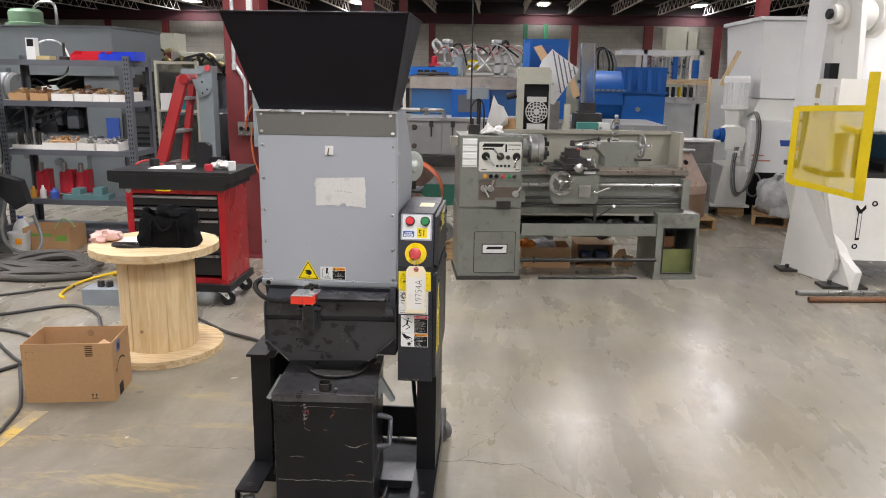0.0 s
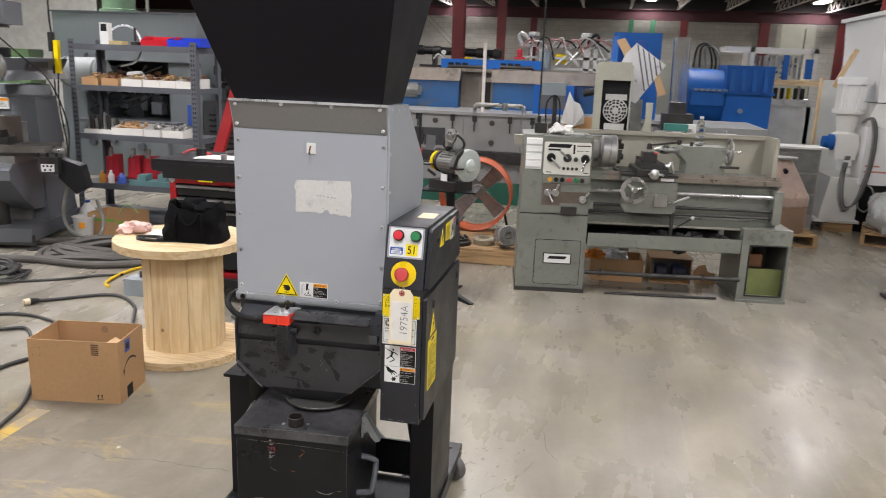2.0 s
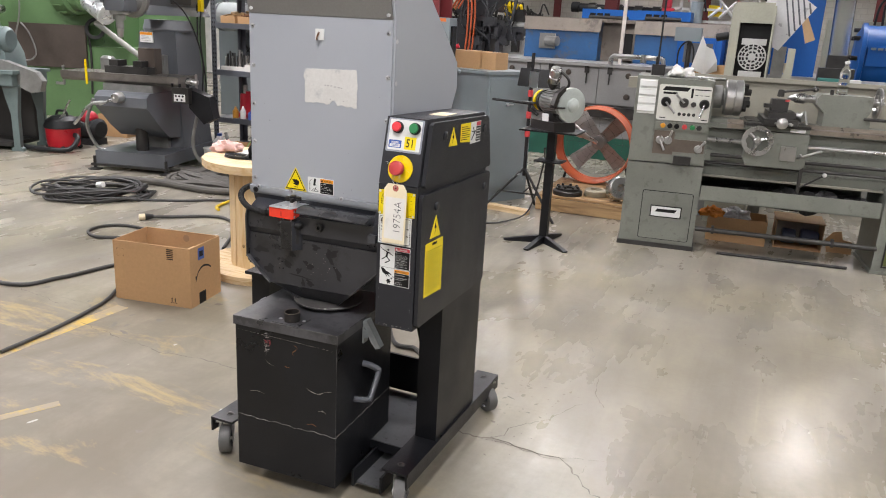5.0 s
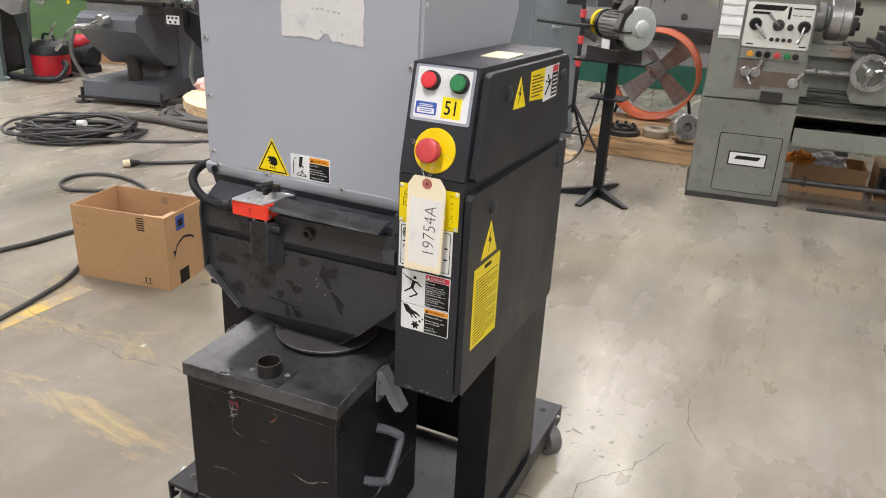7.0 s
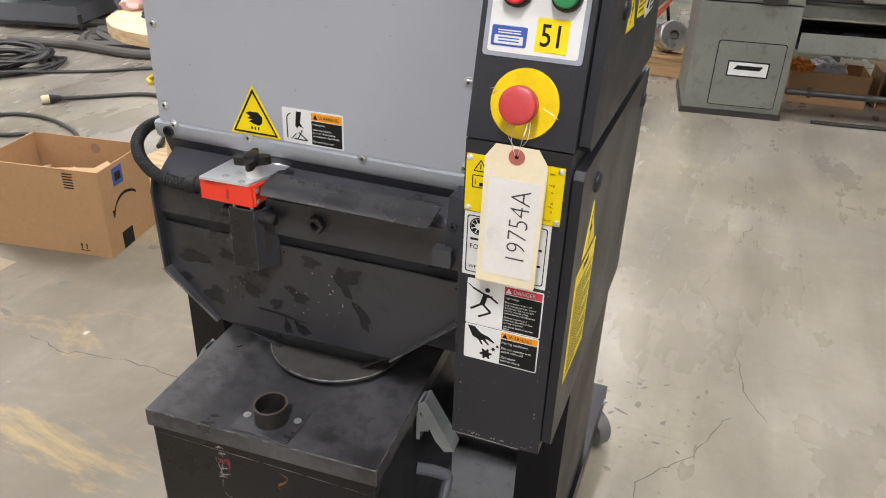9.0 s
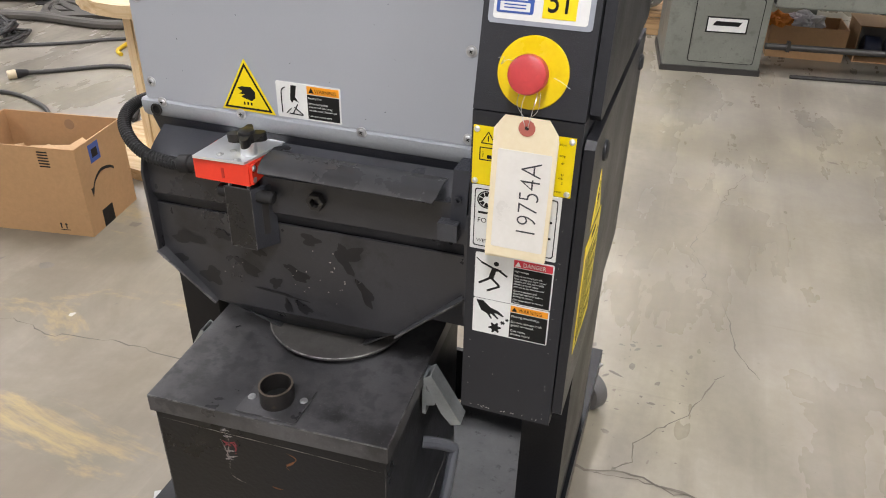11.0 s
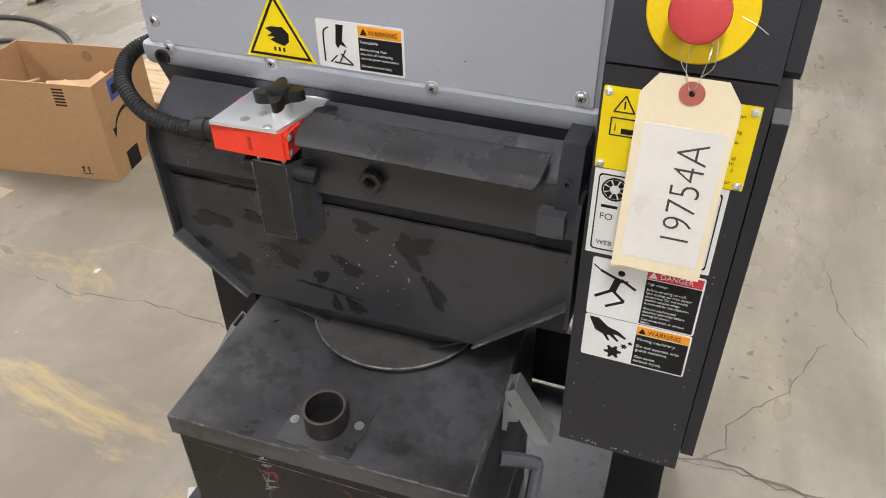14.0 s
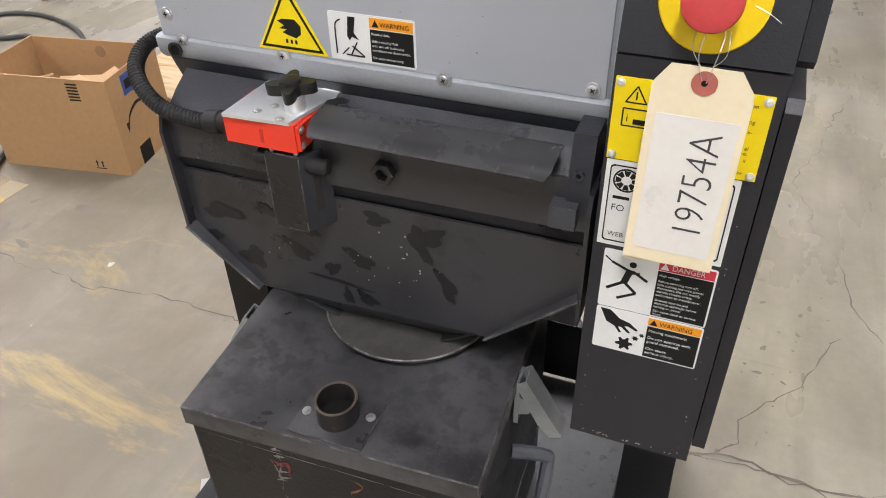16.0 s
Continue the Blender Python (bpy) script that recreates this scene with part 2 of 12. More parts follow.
ZINC = mat("zinc_plate", (0.80, 0.825, 0.84), 0.34, 0.75, 0.1, 12, 150, 0.04)
STEEL = mat("bare_steel", (0.42, 0.42, 0.41), 0.32, 0.9, 0.15, 8, 150, 0.05)
STEEL_DARK = mat("dull_dark_steel", (0.055, 0.053, 0.051), 0.42, 0.7, 0.25, 8, 120, 0.1)
GREY_CAST = mat("grey_machine_cast", (0.21, 0.21, 0.20), 0.4, 0.3, 0.2, 8, 120, 0.1)
RED_BTN = mat("red_button_plastic", (0.50, 0.05, 0.052), 0.45, 0, 0.05, 20, 200, 0.02)
RED_SW = mat("red_switch_plastic", (0.75, 0.045, 0.02), 0.35, 0, 0.04, 20, 200, 0.02)
GREEN_BTN = mat("green_button_plastic", (0.02, 0.19, 0.06), 0.3, 0, 0.05, 20, 200, 0.02)
YELLOW = mat("yellow_label", (0.80, 0.62, 0.0), 0.4, 0, 0.03, 20, 200, 0.01)
YELLOW_RING = mat("yellow_collar_plastic", (0.78, 0.56, 0.0), 0.35, 0, 0.05, 20, 200, 0.02)
WHITE_LBL = mat("white_label", (0.68, 0.69, 0.67), 0.4, 0, 0.02, 20, 200, 0.01)
# black for print and small parts; in holes and slots it paints their shade
BLACK_INK_SHADE = mat("black_ink_and_shade", (0.010, 0.010, 0.010), 0.5, 0, 0.05, 20, 200, 0.0, None, 0, 3, 0.2)
GREY_INK = mat("grey_ink", (0.35, 0.35, 0.34), 0.5)
ORANGE_LBL = mat("orange_label", (0.75, 0.28, 0.01), 0.4)
RED_LBL = mat("red_label", (0.55, 0.03, 0.05), 0.4)
BLUE_LBL = mat("blue_label", (0.03, 0.08, 0.32), 0.4)
MANILA = mat("manila_card", (0.76, 0.67, 0.46), 0.7, 0, 0.05, 9, 150, 0.05)
CARD_RED = mat("reinforced_eyelet", (0.42, 0.12, 0.09), 0.7)
PLATE_GREY = mat("grey_legend_plate", (0.27, 0.29, 0.33), 0.4)
CABLE = mat("dusty_black_cable", (0.036, 0.035, 0.034), 0.55, 0, 0.2, 8, 150, 0.1)
SCUFF = mat("dark_floor_scuff", (0.150, 0.130, 0.105), 0.6, 0, 0.3, 12, 90, 0.1)
PATCH = mat("pale_cement_patch", (0.40, 0.38, 0.34), 0.6, 0, 0.2, 9, 60, 0.1)
RUBBER = mat("black_rubber", (0.0125, 0.0125, 0.013), 0.55, 0, 0.15, 10, 200, 0.1, None, 0, 3, 0.35)
TYRE = mat("grey_caster_rubber", (0.09, 0.088, 0.085), 0.5, 0, 0.12, 12, 160, 0.1)
HANDLE = mat("grey_nylon", (0.062, 0.066, 0.076), 0.30, 0, 0.1, 10, 200, 0.05)
WAY_BROWN = mat("oily_way_cover", (0.075, 0.06, 0.05), 0.5, 0.3, 0.25, 3, 60, 0.08)
RUST = mat("rust_brown", (0.16, 0.07, 0.03), 0.8, 0, 0.3, 14, 120, 0.2)
SCRATCH = mat("bared_scratch", (0.27, 0.25, 0.23), 0.5, 0.3, 0.3, 40, 200, 0.1)
PAPER = mat("paper_white", (0.72, 0.72, 0.70), 0.75, 0, 0.04, 8, 90, 0.05)
CRACK = mat("crack_dirt_and_shade", (0.115, 0.100, 0.080), 0.8, 0, 0.3, 9, 60, 0.1)
FLOOR_YELLOW = mat("worn_floor_yellow", (0.48, 0.32, 0.06), 0.5, 0, 0.2, 6, 40, 0.1, (0.24, 0.205, 0.155), 0.8, 7)
CARDBOARD = mat("corrugated_card", (0.42, 0.25, 0.12), 0.75, 0, 0.06, 3, 60, 0.06, (0.33, 0.19, 0.09), 0.15, 4)
CARD_IN = mat("card_inside", (0.47, 0.31, 0.17), 0.8, 0, 0.06, 3, 60, 0.06)
PINE = wood("pale_pine", (0.73, 0.565, 0.335), (0.62, 0.43, 0.21), 12)
PINE_H = wood("pale_pine_across", (0.70, 0.54, 0.33), (0.52, 0.35, 0.17), 13, (0.08, 1, 1))
PALLET_WOOD = wood("weathered_pallet_wood", (0.42, 0.27, 0.13), (0.22, 0.13, 0.06), 9, (0.08, 1, 1), 0.75)
LATHE_GREEN = mat("sage_machine_enamel", (0.172, 0.180, 0.155), 0.40, 0, 0.14, 2.5, 120, 0.05, (0.080, 0.072, 0.056), 0.40, 2.2)
LATHE_PALE = mat("pale_machine_enamel", (0.285, 0.272, 0.222), 0.42, 0, 0.1, 3, 120, 0.05, (0.15, 0.14, 0.11), 0.3, 5)

CRADLE = mat("oily_black_plate", (0.0262, 0.0264, 0.0296), 0.34, 0, 0.3, 5, 220, 0.06, (0.0100, 0.0092, 0.0100), 0.5, 8, 0.62, 0.2)
COLLAR = mat("worn_dark_collar", (0.070, 0.067, 0.064), 0.36, 0.2, 0.4, 10, 120, 0.05, (0.022, 0.021, 0.021), 0.55, 9)
LID = mat("rubbed_black_lid", (0.056, 0.0555, 0.059), 0.38, 0.0, 0.5, 6, 260, 0.035, (0.019, 0.0185, 0.0195), 0.5, 5, 0.6, 0.14)
EDGE_WEAR = mat("rubbed_bare_edge", (0.10, 0.098, 0.097), 0.5, 0.1, 0.5, 60, 240, 0.2, (0.03, 0.03, 0.03), 0.8, 40)

BARE_EDGE = mat("bright_worn_edge", (0.24, 0.235, 0.225), 0.4, 0.5, 0.5, 60, 240, 0.2, (0.04, 0.04, 0.04), 0.6, 45)


def dusted(m, tint, scale, lo, amount, big=5.0):
    """Fine pale specks of powder and rubbed paint, thicker in some patches than in others."""
    n, k = m.node_tree.nodes, m.node_tree.links
    b = n["Principled BSDF"]
    tc, f, g = n.new("ShaderNodeTexCoord"), n.new("ShaderNodeTexNoise"), n.new("ShaderNodeTexNoise")
    f.inputs["Scale"].default_value, f.inputs["Detail"].default_value, f.inputs["Roughness"].default_value = scale, 3, 0.6
    g.inputs["Scale"].default_value, g.inputs["Detail"].default_value = big, 5
    k.new(tc.outputs["Object"], f.inputs["Vector"])
    k.new(tc.outputs["Object"], g.inputs["Vector"])
    r, s, x, mx = n.new("ShaderNodeMapRange"), n.new("ShaderNodeMapRange"), n.new("ShaderNodeMath"), n.new("ShaderNodeMix")
    r.inputs["From Min"].default_value, r.inputs["From Max"].default_value, r.inputs["To Max"].default_value = lo, lo + 0.10, amount
    s.inputs["From Min"].default_value, s.inputs["From Max"].default_value = 0.38, 0.62
    k.new(f.outputs["Fac"], r.inputs["Value"])
    k.new(g.outputs["Fac"], s.inputs["Value"])
    x.operation = "MULTIPLY"
    k.new(r.outputs[0], x.inputs[0])
    k.new(s.outputs[0], x.inputs[1])
    mx.data_type = "RGBA"
    mx.inputs[7].default_value = (*tint, 1)
    k.new(b.inputs["Base Color"].links[0].from_socket, mx.inputs[6])
    k.new(x.outputs[0], mx.inputs[0])
    k.new(mx.outputs[2], b.inputs["Base Color"])


dusted(LID, (0.16, 0.16, 0.162), 420, 0.63, 0.8, 9)
dusted(LID, (0.009, 0.009, 0.010), 40, 0.50, 0.6, 4)
dusted(CRADLE, (0.060, 0.062, 0.068), 500, 0.60, 0.5, 6)
dusted(BLACK_WORN, (0.07, 0.07, 0.074), 500, 0.66, 0.6, 5)
dusted(CABINET, (0.075, 0.075, 0.08), 700, 0.60, 0.5, 6)
dusted(LATHE_GREEN, (0.060, 0.052, 0.040), 16, 0.57, 0.6, 2.5)
dusted(LATHE_GREEN, (0.045, 0.040, 0.032), 90, 0.62, 0.7, 6)
dusted(COLLAR, (0.16, 0.155, 0.15), 300, 0.60, 0.6, 12)
dusted(CAB_DOOR, (0.075, 0.075, 0.08), 500, 0.63, 0.5, 6)
SCREW_M = mat("dull_zinc_screw", (0.58, 0.59, 0.60), 0.38, 0.85, 0.2, 60, 300, 0.05)
TAG_INK = mat("grey_black_print", (0.045, 0.045, 0.05), 0.6)
ZINC_DULL = mat("dull_zinc_clamp", (0.40, 0.43, 0.44), 0.4, 0.7, 0.15, 20, 200, 0.05)


# ---- mesh helpers ----
BASE = {}


def thing(name, m, label, category, group="", kind=""):
    """An Empty at the base of a thing, which parents its parts."""
    ob = new(name)
    ob.empty_display_size = 0.1
    ob.matrix_basis = m
    BASE[ob.name] = m
    return tagged(ob, label, category, group, kind)


def fresh():
    return bmesh.new()


def part(name, bm, material, parent=None, label="", m=None, world_space=False, smooth=35):
    """One mesh object under a thing or a part."""
    if m is not None:
        bm.transform(m)
    if world_space and parent is not None:
        top = parent.parent or parent
        bm.transform(BASE[top.name].inverted())
    bmesh.ops.recalc_face_normals(bm, faces=bm.faces)
    me = bpy.data.meshes.new(name)
    bm.to_mesh(me)
    bm.free()
    me.materials.append(material)
    if smooth:
        me.polygons.foreach_set("use_smooth", [True] * len(me.polygons))
        me.set_sharp_from_angle(angle=radians(smooth))
    ob = new(name, me)
    if smooth:
        even = ob.modifiers.new("even_normals", "WEIGHTED_NORMAL")
        even.keep_sharp = True
    if parent is not None:
        ob.parent = parent
    if label:
        tagged(ob, label)
    return ob


def apart(name, bm, material, parent=None, label="", m=None, world_space=False, smooth=35):
    """Every loose piece of a bmesh as a part of its own under one parent."""
    bm.verts.index_update()
    left, first = set(bm.verts), None
    for v in list(bm.verts):
        if v not in left:
            continue
        heap, isle = [v], []
        left.discard(v)
        while heap:
            u = heap.pop()
            isle.append(u)
            for e in u.link_edges:
                w = e.other_vert(u)
                if w in left:
                    left.discard(w)
                    heap.append(w)
        spot = {u: k for k, u in enumerate(isle)}
        faces = {f for u in isle for f in u.link_faces}
        one = fresh()
        vs = [one.verts.new(u.co) for u in isle]
        for f in sorted(faces, key=lambda q: min(w.index for w in q.verts)):
            one.faces.new([vs[spot[w]] for w in f.verts])
        ob = part(name, one, material, parent, label, m, world_space, smooth)
        first = first or ob
    bm.free()
    return first


def solo(name, bm, material, label, category, m=None, group="", kind="", smooth=35):
    """A thing of one mesh, with its origin at its pose."""
    ob = part(name, bm, material, smooth=smooth)
    if m is not None:
        ob.matrix_basis = m
    return tagged(ob, label, category, group, kind)


def grown(bm, bev, seg, start):
    if bev:
        bm.edges.ensure_lookup_table()
        bm.verts.index_update()
        es = [e for e in bm.edges if e.verts[0].index >= start and e.verts[1].index >= start and (len(e.link_faces) == 2 and e.calc_face_angle(0) > 0.5)]
        bmesh.ops.bevel(bm, geom=es, offset=bev, segments=seg, affect="EDGES", clamp_overlap=True)
    return bm


def put(bm, verts, faces, m=None):
    vs = [bm.verts.new(m @ Vector(v) if m is not None else v) for v in verts]
    for f in faces:
        try:
            bm.faces.new([vs[i] for i in f])
        except ValueError:
            pass
    bm.verts.index_update()


def box(bm, c, s, bev=0.0, seg=1, m=None):
    """A box by its centre and size."""
    n = len(bm.verts)
    x, y, z = (v / 2 for v in s)
    vs = [(c[0] + i * x, c[1] + j * y, c[2] + k * z) for i in (-1, 1) for j in (-1, 1) for k in (-1, 1)]
    put(bm, vs, [(0, 1, 3, 2), (4, 6, 7, 5), (0, 4, 5, 1), (2, 3, 7, 6), (0, 2, 6, 4), (1, 5, 7, 3)], m)
    return grown(bm, bev, seg, n)


def span(bm, a, b, bev=0.0, seg=1, m=None):
    """A box between two corners."""
    return box(bm, [(p + q) / 2 for p, q in zip(a, b)], [abs(p - q) for p, q in zip(a, b)], bev, seg, m)


def prism(bm, pts, axis, a, b, bev=0.0, seg=1, m=None):
    """A polygon drawn out along an axis: its points are the two other coordinates in order."""
    n, c = len(bm.verts), len(pts)

    def at(p, d):
        return {"x": (d, p[0], p[1]), "y": (p[0], d, p[1]), "z": (p[0], p[1], d)}[axis]
    put(bm, [at(p, a) for p in pts] + [at(p, b) for p in pts],
        [tuple(range(c)), tuple(range(2 * c - 1, c - 1, -1))] + [(i, (i + 1) % c, c + (i + 1) % c, c + i) for i in range(c)], m)
    return grown(bm, bev, seg, n)


def loft(bm, lower, upper, cap=True, m=None):
    """Skin between two rings of as many points."""
    c = len(lower)
    faces = [(i, (i + 1) % c, c + (i + 1) % c, c + i) for i in range(c)]
    if cap:
        faces += [tuple(range(c - 1, -1, -1)), tuple(range(c, 2 * c))]
    put(bm, list(lower) + list(upper), faces, m)
    return bm


def turned(bm, profile, n=24, m=None, close=False):
    """A profile of (radius, height) turned round z."""
    vs, faces = [], []
    rows = []
    for r, z in profile:
        if r < 1e-6:
            rows.append([len(vs)])
            vs.append((0, 0, z))
        else:
            rows.append(list(range(len(vs), len(vs) + n)))
            vs += [(r * math.cos(2 * math.pi * i / n), r * math.sin(2 * math.pi * i / n), z) for i in range(n)]
    for a, b in zip(rows, rows[1:] + ([rows[0]] if close else [])):
        for i in range(n):
            j = (i + 1) % n
            if len(a) == 1 and len(b) == 1:
                continue
            if len(a) == 1:
                faces.append((a[0], b[j], b[i]))
            elif len(b) == 1:
                faces.append((a[i], a[j], b[0]))
            else:
                faces.append((a[i], a[j], b[j], b[i]))
    put(bm, vs, faces, m)
    return bm


def axis_pose(p, q):
    """A frame at p whose z points to q."""
    p, q = Vector(p), Vector(q)
    return Matrix.Translation(p) @ (q - p).to_track_quat("Z", "Y").to_matrix().to_4x4()


def rod(bm, p, q, r, r2=None, n=16, bev=0.0, m=None):
    """A round bar from p to q with closed, slightly eased ends."""
    r2 = r if r2 is None else r2
    h = (Vector(q) - Vector(p)).length
    e = min(bev, h / 3)
    prof = [(0, 0), (r - e, 0), (r, e), (r2, h - e), (r2 - e, h), (0, h)] if e else [(0, 0), (r, 0), (r2, h), (0, h)]
    mm = axis_pose(p, q)
    return turned(bm, prof, n, m @ mm if m is not None else mm)


def ring(bm, c, axis, r_out, r_in, h, n=28, m=None, e=0.0):
    mm = axis_pose(c, Vector(c) + Vector(axis))
    prof = [(r_in, 0), (r_out - e, 0), (r_out, e), (r_out, h - e), (r_out - e, h), (r_in, h)] if e else [(r_in, 0), (r_out, 0), (r_out, h), (r_in, h)]
    return turned(bm, prof, n, m @ mm if m is not None else mm, True)


def smooth_line(pts, steps=6, closed=False):
    """Points of a soft curve through the given ones."""
    p = [Vector(q) for q in pts]
    out = []
    cnt = len(p)
    for i in range(cnt if closed else cnt - 1):
        if closed:
            a, b, c, d = p[i - 1], p[i], p[(i + 1) % cnt], p[(i + 2) % cnt]
        else:
            a, b, c, d = p[max(0, i - 1)], p[i], p[i + 1], p[min(cnt - 1, i + 2)]
        for s in range(steps):
            t = s / steps
            out.append(0.5 * (2 * b + (c - a) * t + (2 * a - 5 * b + 4 * c - d) * t * t + (3 * b - a - 3 * c + d) * t ** 3))
    if not closed:
        out.append(p[-1])
    return out


def hose(bm, pts, r, n=8, steps=6, closed=False, m=None, soft=True, ribs=0.0):
    """A round tube along a soft curve."""
    line = smooth_line(pts, steps, closed) if soft else [Vector(q) for q in pts]
    cnt = len(line)
    up = Vector((0.13, 0.21, 0.97)).normalized()
    rows, vs = [], []
    for i, p in enumerate(line):
        a = line[(i - 1) % cnt] if closed or i else p
        b = line[(i + 1) % cnt] if closed or i < cnt - 1 else p
        d = (b - a)
        d = d.normalized() if d.length > 1e-9 else Vector((1, 0, 0))
        s = d.cross(up)
        if s.length < 0.05:
            s = d.cross(Vector((1, 0, 0)))
        s.normalize()
        u = s.cross(d)
        rr = r * (1 + ribs * (1 if i % 2 else -1))
        rows.append(list(range(len(vs), len(vs) + n)))
        vs += [p + rr * (math.cos(2 * math.pi * k / n) * s + math.sin(2 * math.pi * k / n) * u) for k in range(n)]
    faces = []
    for a, b in zip(rows, rows[1:] + ([rows[0]] if closed else [])):
        faces += [(a[k], a[(k + 1) % n], b[(k + 1) % n], b[k]) for k in range(n)]
    if not closed:
        faces += [tuple(reversed(rows[0])), tuple(rows[-1])]
    put(bm, vs, faces, m)
    return bm


def ball(bm, c, r, squash=(1, 1, 1), n=14, rough=0.0, m=None, seed=0):
    k = len(bm.verts)
    rows = max(6, n // 2)
    prof = [(max(0, r * math.sin(math.pi * i / rows)), -r * math.cos(math.pi * i / rows)) for i in range(rows + 1)]
    prof[0], prof[-1] = (0, -r), (0, r)
    mm = Matrix.Translation(c) @ Matrix.Diagonal((*squash, 1))
    turned(bm, prof, n, m @ mm if m is not None else mm)
    if rough:
        bm.verts.ensure_lookup_table()
        for v in bm.verts[k:]:
            d = noise.noise(v.co / max(r, 0.02) * 1.7 + Vector((seed, seed * 2.3, 0)))
            w = noise.noise(v.co / max(r, 0.02) * 4.1 + Vector((seed, 0, seed)))
            v.co += (v.co - (m @ Vector(c) if m is not None else Vector(c))).normalized() * r * rough * (d + 0.5 * w)
    return bm


def words(name, text, size, material, parent, m, align="LEFT", depth=0.0002, world_space=False, stretch=1.0, thin=0.006):
    """Lettering as a thin mesh; m puts its lower left or centre."""
    cu = bpy.data.curves.new(name, "FONT")
    cu.body, cu.size, cu.align_x, cu.extrude, cu.resolution_u = text, size, align, depth, 3
    cu.offset = -thin * size
    tmp = bpy.data.objects.new("tmp", cu)
    me = bpy.data.meshes.new_from_object(tmp)
    bpy.data.objects.remove(tmp)
    me.transform(Matrix.Diagonal((stretch, 1, 1, 1)))
    me.transform(m)
    if world_space:
        top = parent.parent or parent
        me.transform(BASE[top.name].inverted())
    me.materials.clear()
    me.materials.append(material)
    me.name = name
    ob = new(name, me)
    ob.parent = parent
    return ob


def screw(bm, c, r, m=None, axis=(0, -1, 0)):
    """A pan-head screw with its washer."""
    mm = axis_pose(c, Vector(c) + Vector(axis))
    turned(bm, [(0, 0), (r * 1.5, 0), (r * 1.5, r * 0.14), (r * 1.42, r * 0.2), (r * 1.02, r * 0.2), (r * 1.0, r * 0.32), (r * 0.86, r * 0.48), (r * 0.55, r * 0.57), (0, r * 0.6)], 18, m @ mm if m is not None else mm)
    return bm


def recess(c, r, parent, axis=(0, -1, 0), turn=20.0):
    """The cross slot in a screw head, its shade painted as two dark boxes."""
    bm = fresh()
    mm = axis_pose(c, Vector(c) + Vector(axis)) @ pose(0, 0, 0, 0, 0, turn)
    for w, d in ((0.52, 0.13), (0.13, 0.52)):
        box(bm, (0, 0, r * 0.57), (2 * r * w, 2 * r * d, r * 0.12), m=mm)
    gp("slot", bm, BLACK_INK_SHADE, parent=parent, smooth=0)


# ---- structure ----
bm = fresh()
span(bm, (-22, -14, -0.2), (26, 34.4, 0.0))
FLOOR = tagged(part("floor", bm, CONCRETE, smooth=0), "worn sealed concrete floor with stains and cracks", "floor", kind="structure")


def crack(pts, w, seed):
    """A jagged crack drawn between the given turns: flat strips painted as its dirt and shade."""
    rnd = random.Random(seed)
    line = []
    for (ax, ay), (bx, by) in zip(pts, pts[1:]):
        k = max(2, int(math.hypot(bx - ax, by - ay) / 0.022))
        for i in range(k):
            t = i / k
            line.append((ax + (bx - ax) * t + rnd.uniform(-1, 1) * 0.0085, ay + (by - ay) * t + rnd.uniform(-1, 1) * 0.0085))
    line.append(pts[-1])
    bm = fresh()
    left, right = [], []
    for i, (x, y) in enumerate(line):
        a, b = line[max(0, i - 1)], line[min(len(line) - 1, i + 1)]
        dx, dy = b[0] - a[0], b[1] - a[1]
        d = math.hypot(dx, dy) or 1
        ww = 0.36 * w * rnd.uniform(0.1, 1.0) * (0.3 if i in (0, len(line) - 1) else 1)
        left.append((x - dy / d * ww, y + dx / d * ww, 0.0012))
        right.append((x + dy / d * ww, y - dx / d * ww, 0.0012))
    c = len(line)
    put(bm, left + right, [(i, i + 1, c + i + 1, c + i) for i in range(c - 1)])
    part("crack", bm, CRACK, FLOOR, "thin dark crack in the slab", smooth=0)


def wall(name, a, b, label):
    bm = fresh()
    span(bm, a, b)
    return tagged(part(name, bm, WALL, smooth=0), label, "wall", kind="structure")


wall("wall_north", (-22.3, 34.2, 0), (26.3, 34.5, 4.0), "pale painted concrete block wall at the hall's far end")
wall("wall_south", (-22.3, -14.3, 0), (26.3, -14, 4.6), "painted concrete block wall behind the work area")
wall("wall_west", (-22.3, -14, 0), (-22, 34.2, 4.6), "painted concrete block wall along the hall")
wall("wall_east", (26, -14, 0), (26.3, 34.2, 4.6), "painted concrete block wall along the hall")

bm = fresh()
span(bm, (-22.3, -14.3, 4.6), (26.3, 34.5, 4.7))
for i in range(39):
    span(bm, (-22, -13.6 + i * 1.22, 4.53), (26, -13.52 + i * 1.22, 4.6))
tagged(part("ceiling", bm, DECK, smooth=0), "dark ribbed steel roof deck", "ceiling", kind="structure")


# added dark panel: covers the bright wall top where the roof is in shade
bm = fresh()
span(bm, (-22.3, 34.2, 4.0), (26.3, 34.5, 4.6))
tagged(part("trim", bm, DECK, smooth=0), "dark panel added between the far wall and the deck, standing for roof shade", "trim", kind="structure")


def girder(y):
    bm = fresh()
    for z in (3.65, 4.05):
        span(bm, (-22, y - 0.11, z), (26, y + 0.11, z + 0.02))
    span(bm, (-22, y - 0.008, 3.67), (26, y + 0.008, 4.05))
    tagged(part("girder", bm, OXIDE_SHADED, smooth=0), "steel roof girder, its maroon paint darkened to stand for shade", "beam", "roof girders", "structure")


# only the 33.5 girder is in view; nearer ones are unseen, kept for reflections
for y in (-8.0, 6.62, 15.2, 33.5):
    girder(y)


